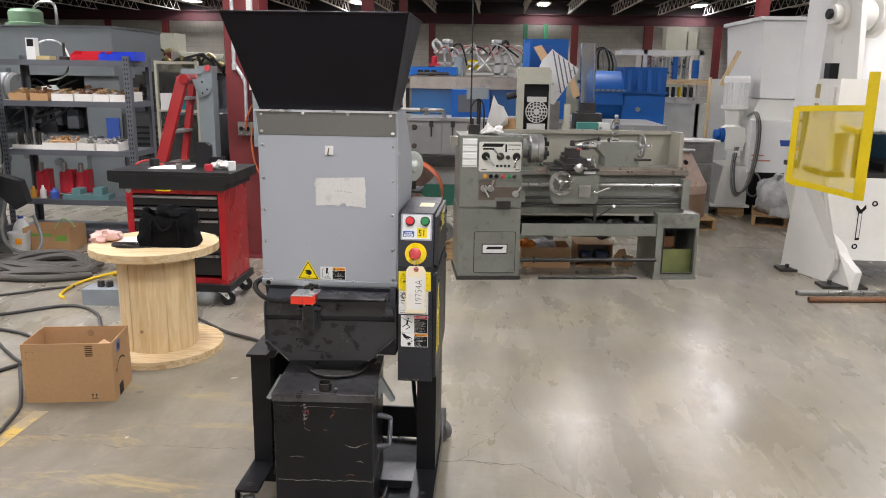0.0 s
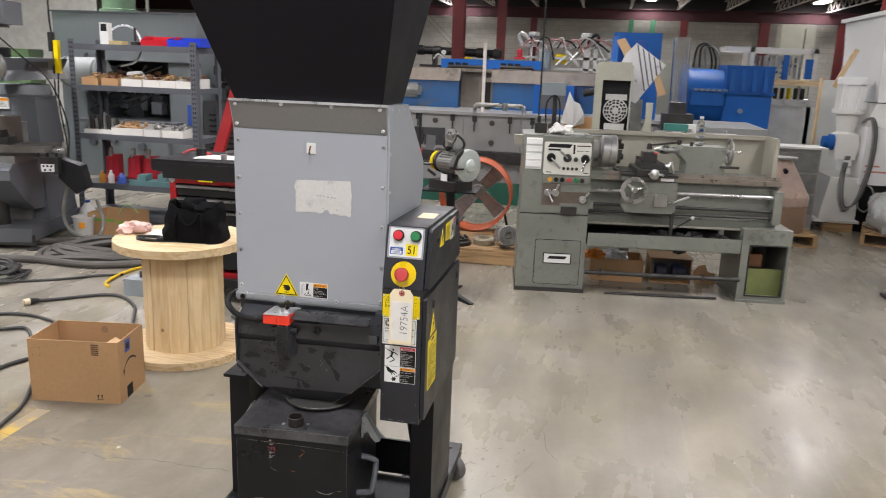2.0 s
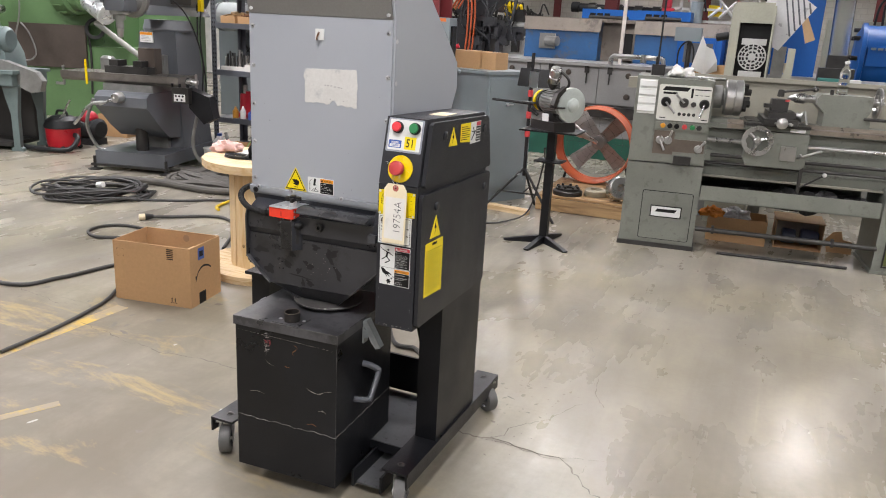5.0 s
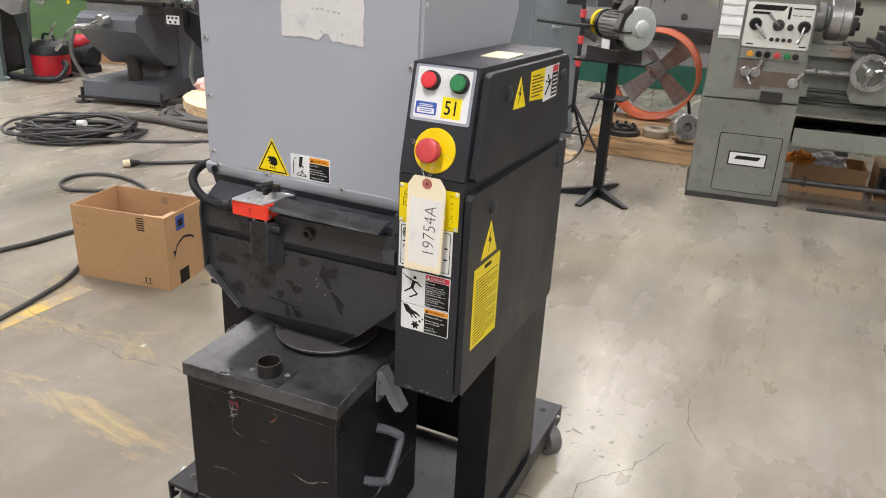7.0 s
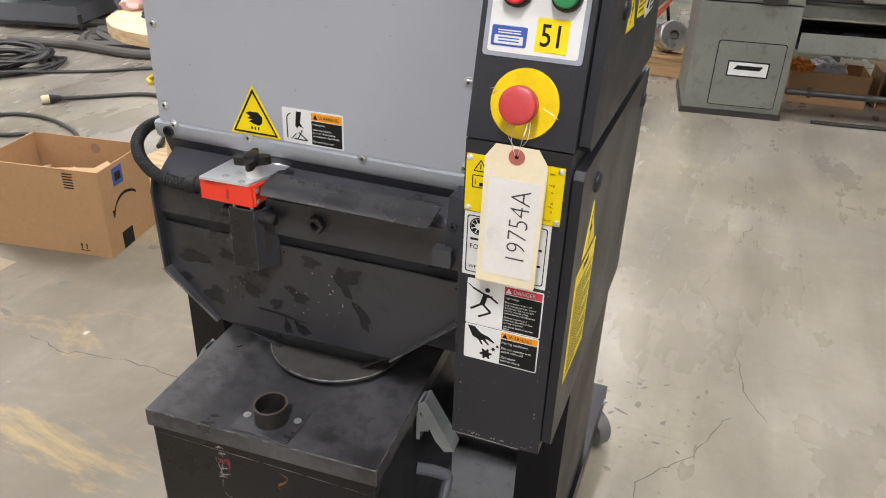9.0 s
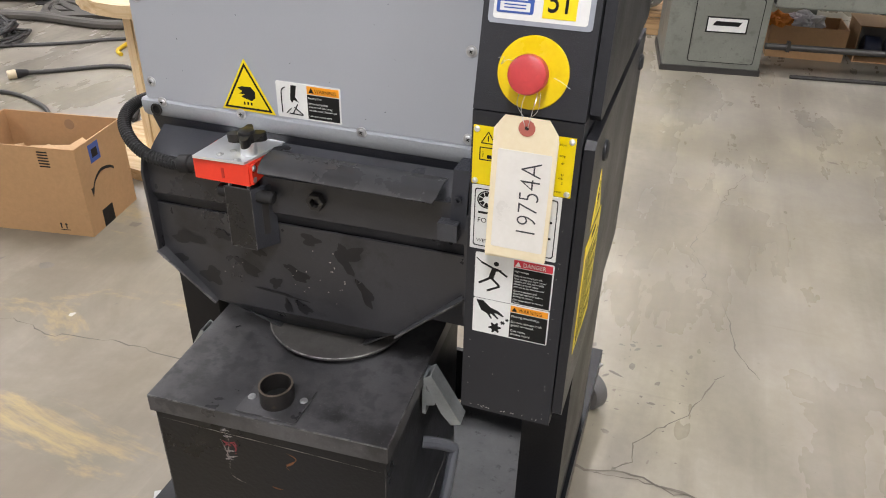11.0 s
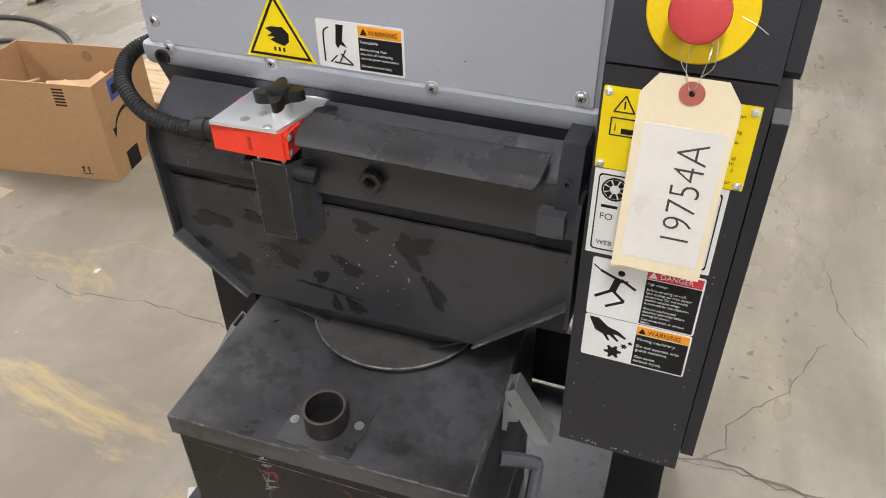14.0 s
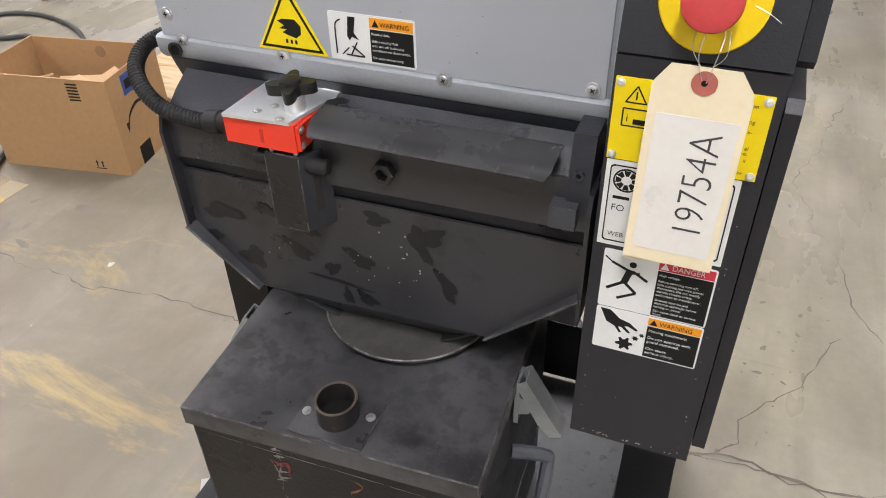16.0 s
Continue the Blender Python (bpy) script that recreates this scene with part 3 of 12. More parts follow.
def joist(x):
    """An open-web bar joist."""
    bm = fresh()
    for z in (4.075, 4.47):
        for d in (-0.04, 0.012):
            span(bm, (x + d, -14, z), (x + d + 0.028, 34.2, z + 0.03))
    y = -13.8
    while y < 33.5:
        rod(bm, (x, y, 4.085), (x, y + 0.36, 4.48), 0.012, n=6)
        rod(bm, (x, y + 0.36, 4.48), (x, y + 0.72, 4.085), 0.012, n=6)
        y += 0.72
    tagged(part("bar_joist", bm, JOIST, smooth=0), "pale open-web steel bar joist under the deck", "joist", "roof bar joists", "structure")


for i in range(26):
    joist(-21 + BAY * i)


def fixture(x, y):
    t = thing("strip_light", pose(x, y, LAMP_Z), "long fluorescent strip light with a white housing, switched on; unseen rows are added fill", "ceiling light", "hall strip lights")
    bm = fresh()
    prism(bm, [(-0.3, 0.0), (0.3, 0.0), (0.12, 0.08), (-0.12, 0.08)], "y", -0.65, 0.65)
    part("housing", bm, LIGHT_WHITE, t)
    for dx in (-0.15, -0.05, 0.05, 0.15):
        bm = fresh()
        rod(bm, (dx, -0.6, -0.03), (dx, 0.6, -0.03), 0.014, n=8)
        part("tube", bm, TUBE_GLOW, t)
    for dy in (-0.5, 0.5):
        bm = fresh()
        rod(bm, (0, dy, 0.08), (0, dy, 0.18), 0.006, n=6)
        part("hanger", bm, STEEL, t)


LIGHT_WHITE = mat("white_enamel_housing", (0.8, 0.8, 0.78), 0.4)
TUBE_GLOW = glow("lit_tube", (1.0, 0.96, 0.9), 14)
for x, y in LAMPS:
    lamp(x, y)
    fixture(x, y)


def column(x, y, h=3.65, w=0.2, d=0.22):
    """A wide-flange steel column on a base plate."""
    t = thing("steel_column", pose(x, y, 0), "red oxide painted wide-flange steel column", "column", "hall columns", "structure")
    bm = fresh()
    span(bm, (-w / 2, -d / 2, 0.02), (w / 2, -d / 2 + 0.014, h))
    span(bm, (-w / 2, d / 2 - 0.014, 0.02), (w / 2, d / 2, h))
    span(bm, (-0.006, -d / 2 + 0.014, 0.02), (0.006, d / 2 - 0.014, h))
    part("shaft", bm, OXIDE, t, smooth=0)
    bm = fresh()
    span(bm, (-w * 0.8, -d * 0.8, 0), (w * 0.8, d * 0.8, 0.02))
    part("base_plate", bm, OXIDE, t, smooth=0)
    return t


# ---- granulator ----
G = thing("granulator", pose(-0.425, 2.8, 0), "silver plastics granulator with black hopper and charcoal cabinet on casters", "machine")


def gp(name, bm, material, label="", parent=None, smooth=35):
    return part(name, bm, material, parent or G, label, world_space=True, smooth=smooth)


# feed hopper: flared sheet-metal funnel, open on top, with a folded rim
lo = [(-0.645, 2.585, 1.466), (-0.205, 2.585, 1.466), (-0.205, 2.80, 1.466), (-0.645, 2.80, 1.466)]
hi = [(-0.722, 2.455, 1.768), (-0.138, 2.455, 1.768), (-0.138, 2.86, 1.768), (-0.722, 2.86, 1.768)]
def inset(pts, d, dz=0.0):
    return [(x + (d if x < -0.4 else -d), y + (d if y < 2.7 else -d), z + dz) for x, y, z in pts]


bm = fresh()
put(bm, lo + hi + inset(lo, 0.004) + inset(hi, 0.004),
    [f for i in range(4) for j in [(i + 1) % 4] for f in ((i, j, 4 + j, 4 + i), (8 + j, 8 + i, 12 + i, 12 + j), (4 + i, 4 + j, 12 + j, 12 + i), (j, i, 8 + i, 8 + j))])
hop = gp("hopper", bm, HOPPER, "matt black flared sheet-metal hopper", smooth=0)
for i in range(4):
    bm = fresh()
    rod(bm, hi[i], hi[(i + 1) % 4], 0.0035, n=8)
    gp("rolled_rim", bm, HOPPER, parent=hop)

# housing: side plates and hood
SIDE = [(2.603, 0.865), (2.603, 1.385), (2.578, 1.468), (2.80, 1.464), (3.028, 1.268), (3.036, 1.19), (3.0, 1.125), (3.0, 0.865)]
bm = fresh()
prism(bm, SIDE, "x", -0.657, -0.191, 0.004, 2)
gp("housing", bm, SILVER_EDGE, "silver-grey sheet housing")
for x0, x1 in ((-0.661, -0.657), (-0.191, -0.187)):
    bm = fresh()
    prism(bm, [(y, z) for y, z in SIDE], "x", x0, x1)
    gp("side_plate", bm, SILVER)
bm = fresh()
span(bm, (-0.656, 2.598, 0.887), (-0.194, 2.603, 1.384), 0.0015)
gp("front_panel", bm, SILVER, "plain silver-grey front panel")
bm = fresh()
prism(bm, [(-0.656, 0), (-0.194, 0), (-0.194, 0.0835), (-0.656, 0.0835)], "z", 0, 0.004, 0.001, 1, pose(0, 2.6005, 1.3865, 90 + 16.8))
gp("band_plate", bm, BAND, "taupe-grey sloping plate, its colour darkened for facing down")
bm = fresh()
prism(bm, [(2.603, 0.860), (2.597, 0.866), (2.5943, 0.876), (2.5943, 0.884), (2.5975, 0.8865), (2.61, 0.8865), (2.61, 0.860)], "x", -0.664, -0.188)
gp("bottom_rail", bm, SILVER_EDGE, "grey folded bottom rail", smooth=40)
bm = fresh()
span(bm, (-0.66, 2.57, 1.463), (-0.188, 2.582, 1.4695), 0.001)
gp("top_rail", bm, ZINC)
for x, z in [(-0.645, 0.91), (-0.645, 1.02), (-0.645, 1.13), (-0.645, 1.24), (-0.645, 1.35), (-0.205, 0.895), (-0.205, 1.0), (-0.205, 1.12), (-0.205, 1.235), (-0.205, 1.35), (-0.341, 0.885), (-0.51, 0.885), (-0.63, 0.885)]:
    bm = fresh()
    screw(bm, (x, 2.598 if z > 0.89 else 2.5945, z), 0.0046)
    recess((x, 2.598 if z > 0.89 else 2.5945, z), 0.0046, gp("screw", bm, SCREW_M), turn=700 * x)
for x, s in [(-0.64, 0.07), (-0.5, 0.075), (-0.35, 0.075), (-0.21, 0.072), (-0.645, 0.012), (-0.205, 0.01)]:
    bm = fresh()
    screw(bm, (x, 2.5955 - 0.285 * s, 1.3875 + 0.958 * s), 0.0042, axis=(0, -0.958, 0.286))
    gp("screw", bm, SCREW_M)
for y, z in [(2.62, 1.452), (2.69, 1.45), (2.76, 1.449), (2.612, 1.33), (2.612, 1.22), (2.612, 1.11)]:
    bm = fresh()
    screw(bm, (-0.187, y, z), 0.0042, axis=(1, 0, 0))
    gp("screw", bm, SCREW_M)
# little cream hook tile and the torn paper label
bm = fresh()
span(bm, (-0.432, 2.594, 1.322), (-0.405, 2.598, 1.352), 0.002, 2)
hook = gp("adhesive_hook", bm, WHITE_LBL, "small cream stick-on hook")
bm = fresh()
hose(bm, [(-0.42, 2.594, 1.343), (-0.42, 2.588, 1.335), (-0.42, 2.583, 1.328), (-0.421, 2.586, 1.322)], 0.0022, 8)
gp("hook_prong", bm, RUST, parent=hook)
rnd = random.Random(5)
outline = []
for k in range(16):
    outline.append((-0.464 + 0.162 * k / 15, 1.2425 + 0.006 * k / 15 + rnd.uniform(-0.0006, 0.0006)))
for k in range(9):
    outline.append((-0.2985 + rnd.uniform(-0.0015, 0.002), 1.243 - 0.094 * k / 8))
for k in range(20):
    dip = 0.011 if 7 < k < 10 else 0.0
    outline.append((-0.299 - 0.167 * k / 19, 1.147 + dip + rnd.uniform(-0.0025, 0.002) + 0.004 * k / 19))
for k in range(7):
    outline.append((-0.4665 + rnd.uniform(-0.002, 0.001) - (0.005 if k == 5 else 0), 1.156 + 0.080 * k / 6))
bm = fresh()
prism(bm, outline, "y", 2.5966, 2.598)
torn = gp("paper_label", bm, mat("torn_paper", (0.56, 0.555, 0.53), 0.6, 0, 0.05, 18, 120, 0.1, (0.40, 0.41, 0.41), 0.45, 16), "torn remains of a white paper label", smooth=0)
for k, (x, z, w) in enumerate([(-0.402, 1.199, 0.004), (-0.394, 1.199, 0.006), (-0.383, 1.199, 0.005), (-0.371, 1.197, 0.006), (-0.360, 1.196, 0.007), (-0.350, 1.195, 0.005), (-0.385, 1.162, 0.003), (-0.342, 1.160, 0.003)]):
    bm = fresh()
    span(bm, (x, 2.5961, z), (x + w, 2.5966, z + 0.0035))
    gp("faded_mark", bm, GREY_INK, parent=torn, smooth=0)


def plaque(name, x0, z0, x1, z1, y, material, label, t=0.0006, bev=0.002):
    """A flat sticker on a face that looks towards -y."""
    bm = fresh()
    c = []
    for cx, cz, a in ((x1 - bev, z1 - bev, 0), (x0 + bev, z1 - bev, 90), (x0 + bev, z0 + bev, 180), (x1 - bev, z0 + bev, 270)):
        c += [(cx + bev * math.cos(radians(a + d)), cz + bev * math.sin(radians(a + d))) for d in (0, 45, 90)]
    prism(bm, c, "y", y - t, y)
    return gp(name, bm, material, label, smooth=0)


def inkrect(parent, name, x0, z0, x1, z1, y, material):
    bm = fresh()
    span(bm, (x0, y - 0.0003, z0), (x1, y, z1))
    return gp(name, bm, material, parent=parent, smooth=0)


def inkpoly(parent, name, pts, y, material):
    bm = fresh()
    prism(bm, pts, "y", y - 0.0003, y)
    return gp(name, bm, material, parent=parent, smooth=0)


def inktext(parent, name, text, x, z, y, size, material, align="LEFT", stretch=1.0):
    return words(name, text, size, material, parent, pose(x, y - 0.0004, z, 90), align, 0.0001, True, stretch)


# yellow triangle with its black frame and sawtooth-hit sign
TX, TZ = -0.500, 0.889
tri_o = [(TX - 0.0385, TZ), (TX + 0.0385, TZ), (TX, TZ + 0.0685)]
bm = fresh()
prism(bm, tri_o, "y", 2.5972, 2.598)
tri = gp("warning_triangle", bm, YELLOW, "yellow triangular cutting hazard sticker", smooth=0)
bm = fresh()
inn = [(TX - 0.0345, TZ + 0.0025), (TX + 0.0345, TZ + 0.0025), (TX, TZ + 0.0635)]
inn2 = [(TX - 0.0305, TZ + 0.005), (TX + 0.0305, TZ + 0.005), (TX, TZ + 0.0585)]
for i in range(3):
    j = (i + 1) % 3
    prism(bm, [inn[i], inn[j], inn2[j], inn2[i]], "y", 2.5968, 2.5972)
gp("black_border", bm, BLACK_INK_SHADE, parent=tri, smooth=0)
inkpoly(tri, "cut_sign", [(TX - 0.013, TZ + 0.030), (TX - 0.007, TZ + 0.0325), (TX + 0.006, TZ + 0.033), (TX + 0.012, TZ + 0.027), (TX + 0.0115, TZ + 0.019), (TX + 0.006, TZ + 0.0145), (TX - 0.002, TZ + 0.0165), (TX - 0.009, TZ + 0.019), (TX - 0.003, TZ + 0.0225), (TX - 0.012, TZ + 0.0225), (TX - 0.006, TZ + 0.026)], 2.5972, BLACK_INK_SHADE)
for dx in (-0.006, -0.001, 0.004):
    inkrect(tri, "drop_mark", TX + dx, TZ + 0.0085, TX + dx + 0.0022, TZ + 0.0125, 2.5972, BLACK_INK_SHADE)

# white and black warning label beside it
WX, WZ = -0.4575, 0.889
lab = plaque("warning_label", WX, WZ, WX + 0.0885, WZ + 0.0465, 2.598, WHITE_LBL, "white and black rotating blade warning label")
inkrect(lab, "black_field", WX + 0.043, WZ + 0.002, WX + 0.0865, WZ + 0.0335, 2.5974, BLACK_INK_SHADE)
inkrect(lab, "orange_field", WX + 0.043, WZ + 0.0345, WX + 0.0865, WZ + 0.0445, 2.5974, ORANGE_LBL)
inktext(lab, "label_text", "WARNING", WX + 0.0535, WZ + 0.0368, 2.5971, 0.0066, BLACK_INK_SHADE, stretch=0.92)
inkpoly(lab, "alert_sign", [(WX + 0.0455, WZ + 0.0362), (WX + 0.0525, WZ + 0.0362), (WX + 0.049, WZ + 0.0428)], 2.5971, BLACK_INK_SHADE)
for k, (s, z) in enumerate([("Rotating blade.", 0.0285), ("Before clearing blade", 0.0215), ("area, turn off, lockout/tag", 0.0172), ("out main power disconnect(s).", 0.0129), ("Can cause serious injury.", 0.0055)]):
    inktext(lab, "label_text", s, WX + 0.0447, WZ + z, 2.5971, 0.0034, WHITE_LBL, stretch=0.92)
bm = fresh()
hose(bm, [(WX + 0.007, 2.597, WZ + 0.006), (WX + 0.007, 2.597, WZ + 0.03), (WX + 0.0085, 2.597, WZ + 0.0365), (WX + 0.013, 2.597, WZ + 0.0395)], 0.0007, 6)
for p, q in (((0.013, 0.006), (0.02, 0.013)), ((0.022, 0.006), (0.029, 0.019)), ((0.024, 0.015), (0.036, 0.006)), ((0.017, 0.006), (0.036, 0.0055))):
    rod(bm, (WX + p[0], 2.597, WZ + p[1]), (WX + q[0], 2.597, WZ + q[1]), 0.0007, n=6)
gp("line_sign", bm, BLACK_INK_SHADE, parent=lab)
inkpoly(lab, "press_sign", [(WX + 0.021, WZ + 0.043), (WX + 0.0285, WZ + 0.043), (WX + 0.026, WZ + 0.028), (WX + 0.031, WZ + 0.0215), (WX + 0.024, WZ + 0.024), (WX + 0.0215, WZ + 0.020), (WX + 0.019, WZ + 0.024)], 2.5974, BLACK_INK_SHADE)

# black cutting chamber under the housing
bm = fresh()
prism(bm, [(2.60, 0.862), (2.615, 0.825), (2.60, 0.80), (2.60, 0.62), (3.02, 0.60), (3.02, 0.862)], "x", -0.655, -0.195, 0.004, 2)
gp("cutting_chamber", bm, BLACK_CAST, "textured black cast cutting chamber")
for x0, x1 in ((-0.210, -0.190),):
    bm = fresh()
    prism(bm, [(2.552, 0.83), (2.560, 0.872), (2.61, 0.872), (2.61, 0.80), (2.552, 0.80)], "x", x0, x1, 0.003, 2)
    gp("hinge_block", bm, BLACK_CAST)
bm = fresh()
ring(bm, (-0.2005, 2.5525, 0.838), (0, -1, 0), 0.0045, 0.0025, 0.004, 14)
gp("bolt_eye", bm, BLACK_CAST)

bm = fresh()
prism(bm, [(2.562, 0.824), (2.578, 0.836), (2.602, 0.850), (2.602, 0.80), (2.562, 0.80)], "x", -0.640, -0.212, 0.002, 2)
gp("chamber_ledge", bm, BLACK_CAST, "sloping textured black ledge")

# screen cradle: bent black plate with a stepped face, receding underside and flanged edges
OUT = [(-0.643, 0.814), (-0.191, 0.830), (-0.189, 0.702), (-0.285, 0.611), (-0.565, 0.602), (-0.638, 0.677)]


def slab(bm, near, t=0.004):
    """A bent plate given by its near outline, thickened away from the front."""
    c = len(near)
    put(bm, near + [(x, y + t, z) for x, y, z in near], [tuple(range(c)), tuple(range(2 * c - 1, c - 1, -1))] + [(i, (i + 1) % c, c + (i + 1) % c, c + i) for i in range(c)])


bm = fresh()
slab(bm, [(-0.643, 2.556, 0.768), (-0.190, 2.556, 0.776), (-0.191, 2.556, 0.830), (-0.643, 2.556, 0.814)])
cradle = gp("screen_cradle", bm, CRADLE, "scuffed black cradle plate with oily smears", smooth=0)
bm = fresh()
slab(bm, [(-0.643, 2.5675, 0.749), (-0.190, 2.5675, 0.755), (-0.190, 2.556, 0.776), (-0.643, 2.556, 0.768)])
gp("crease", bm, CRADLE, parent=cradle, smooth=0)
bm = fresh()
slab(bm, [(-0.643, 2.5615, 0.677), (-0.565, 2.5615, 0.602), (-0.285, 2.5615, 0.611), (-0.189, 2.5615, 0.702), (-0.190, 2.5615, 0.755), (-0.643, 2.5615, 0.749)])
gp("lower_plate", bm, CRADLE, parent=cradle, smooth=0)
bm = fresh()
slab(bm, [(-0.565, 2.5615, 0.602), (-0.468, 2.604, 0.548), (-0.355, 2.606, 0.552), (-0.285, 2.5615, 0.611)])
gp("underside", bm, CRADLE, parent=cradle, smooth=0)


# rubbed black, lightened overall for the light the bent lip catches
FLANGE = mat("rubbed_lightened_flange", (0.045, 0.046, 0.050), 0.34, 0.1, 0.4, 14, 300, 0.08, (0.11, 0.108, 0.105), 0.35, 25)


def lip(a, b, w, t=0.0022):
    """A narrow bent lip standing forward along one edge of the cradle."""
    a, b = Vector(a), Vector(b)
    n = (b - a).cross(Vector((0, 1, 0))).normalized() * t
    f = Vector((0, -w, 0))
    bm = fresh()
    put(bm, [a, b, b + f, a + f, a + n, b + n, b + n + f, a + n + f], [(3, 2, 1, 0), (4, 5, 6, 7), (0, 1, 5, 4), (1, 2, 6, 5), (2, 3, 7, 6), (3, 0, 4, 7)])
    gp("flange", bm, FLANGE, parent=cradle, smooth=0)
    if w < 0.024:
        return
    bm = fresh()
    hose(bm, [a + f + n * 0.5 + (b - a) * k / 7 for k in range(8)], 0.0017, 6)
    gp("worn_edge", bm, EDGE_WEAR, parent=cradle)


lip((-0.645, 2.572, 0.678), (-0.566, 2.580, 0.601), 0.027)
lip((-0.562, 2.590, 0.600), (-0.466, 2.612, 0.546), 0.022)
lip((-0.284, 2.580, 0.611), (-0.187, 2.570, 0.702), 0.026)
lip((-0.355, 2.612, 0.550), (-0.288, 2.590, 0.609), 0.022)
for x in (-0.6445, -0.1880):
    bm = fresh()
    prism(bm, [(2.549, 0.674), (2.546, 0.80), (2.552, 0.818), (2.64, 0.822), (2.64, 0.68)], "x", x - 0.002, x + 0.002)
    gp("side_flange", bm, CRADLE, parent=cradle, smooth=0)
bm = fresh()
span(bm, (-0.2225, 2.540, 0.786), (-0.198, 2.602, 0.809), 0.003, 2)
gp("bolt_bracket", bm, mat("cast_bracket_paint", (0.05, 0.052, 0.058), 0.38, 0.1, 0.3, 20, 500, 0.35), "small textured black bolt bracket")
SMEAR = mat("wet_oil_smear", (0.0085, 0.0086, 0.0102), 0.36, 0, 0.2, 30, 200, 0.02)
rnd = random.Random(8)
smear = 0
for cx, cz, w, h, turn in ((-0.628, 0.659, 0.021, 0.011, 10), (-0.570, 0.644, 0.017, 0.014, 20), (-0.507, 0.671, 0.021, 0.009, -35), (-0.430, 0.677, 0.019, 0.009, -30), (-0.406, 0.736, 0.013, 0.009, 0), (-0.358, 0.716, 0.009, 0.024, 20), (-0.329, 0.668, 0.008, 0.022, 25), (-0.459, 0.638, 0.040, 0.0022, -5), (-0.449, 0.619, 0.006, 0.011, 10), (-0.425, 0.622, 0.013, 0.008, -30), (-0.345, 0.727, 0.015, 0.010, 30), (-0.488, 0.703, 0.012, 0.008, -40), (-0.600, 0.700, 0.026, 0.009, 5), (-0.540, 0.716, 0.015, 0.006, -20), (-0.465, 0.655, 0.010, 0.008, 40)):
    pts = []
    for i in range(22):
        a = 2 * math.pi * i / 22
        r = 1 + 0.22 * math.sin(3 * a + cx * 90) + 0.15 * math.sin(5 * a + cz * 70) + rnd.uniform(-0.07, 0.07)
        u, v, c, q = w * r * math.cos(a), h * r * math.sin(a), math.cos(radians(turn)), math.sin(radians(turn))
        pts.append((cx + u * c - v * q, 2.5612 - 0.00005 * smear, cz + u * q + v * c))
    smear += 1
    bm = fresh()
    put(bm, pts, [tuple(range(22))])
    gp("oil_smear", bm, SMEAR, parent=cradle, smooth=0)
rnd = random.Random(31)
bm = fresh()
for k in range(30):
    x, z, w = rnd.gauss(-0.40, 0.075), rnd.gauss(0.665, 0.032), rnd.uniform(0.0003, 0.0008)
    if not (-0.60 < x < -0.22 and 0.62 < z < 0.74):
        continue
    y = 2.5642
    a = rnd.uniform(0, 3.1)
    span(bm, (-w * rnd.uniform(0.8, 3.0), -0.0003, -w), (w, 0.0003, w), 0, m=Matrix.Translation((x, y - 0.003, z)) @ Matrix.Rotation(a, 4, "Y"))
speck = gp("paint_chip", bm, SCRATCH, "tiny bare chips", parent=cradle, smooth=0)
tagged(speck, "tiny bare chips", kind="stuff")

bm = fresh()
ring(bm, (-0.388, 2.5575, 0.801), (0, -1, 0), 0.0125, 0.0068, 0.0115, 6, e=0.001)
gp("hex_nut", bm, STEEL_DARK, "dark steel hexagon nut", parent=cradle)
# collar disc between chute and bin
bm = fresh()
turned(bm, [(0.0, 0.0), (0.1045, 0.0), (0.1055, 0.0015), (0.1055, 0.004), (0.1045, 0.005), (0.0, 0.005)], 48, pose(-0.410, 2.644, 0.552, 0, 0, 0))
cp_ = gp("collar_plate", bm, COLLAR, "round worn dark steel collar plate")
bm = fresh()
hose(bm, [(-0.410 + 0.1053 * math.cos(radians(a)), 2.644 + 0.1053 * math.sin(radians(a)), 0.5570) for a in range(190, 351, 8)], 0.0011, 6)
gp("worn_rim", bm, BARE_EDGE, parent=cp_)
# folded flap over the cradle's top edge
bm = fresh()
prof = [(2.566, 0.856), (2.554, 0.8565), (2.538, 0.854), (2.529, 0.848), (2.526, 0.841)]
vs, fs = [], []
for x, ends in ((-0.452, (0, 0, 0, 0, 0)), (-0.219, (0, 0, 0, 0.0015, 0.006))):
    for (y, z), e in zip(prof, ends):
        vs.append((x - e, y, z))
    for (y, z), e in zip(prof, ends):
        vs.append((x - e, y + 0.0012, z - 0.0016))
n = len(prof)
for i in range(n - 1):
    fs += [(i, i + 1, 2 * n + i + 1, 2 * n + i), (n + i, 3 * n + i, 3 * n + i + 1, n + i + 1)]
fs += [(n - 1, 2 * n - 1, 4 * n - 1, 3 * n - 1), (0, 2 * n, 3 * n, n), tuple(range(n)) + tuple(range(2 * n - 1, n - 1, -1)), tuple(range(2 * n, 3 * n)) + tuple(range(4 * n - 1, 3 * n - 1, -1))]
put(bm, vs, fs)
gp("flap", bm, mat("dull_black_flap", (0.060, 0.060, 0.063), 0.32, 0.35, 0.2, 9, 140, 0.04, (0.06, 0.06, 0.06), 0.2, 8), "folded dull black flap", smooth=40)
bm = fresh()
prism(bm, [(-0.452, 2.560), (-0.454, 2.574), (-0.444, 2.584), (-0.434, 2.581), (-0.433, 2.575), (-0.441, 2.573), (-0.442, 2.560)], "z", 0.8545, 0.8560)
gp("hook_end", bm, BLACK_WORN, smooth=0)

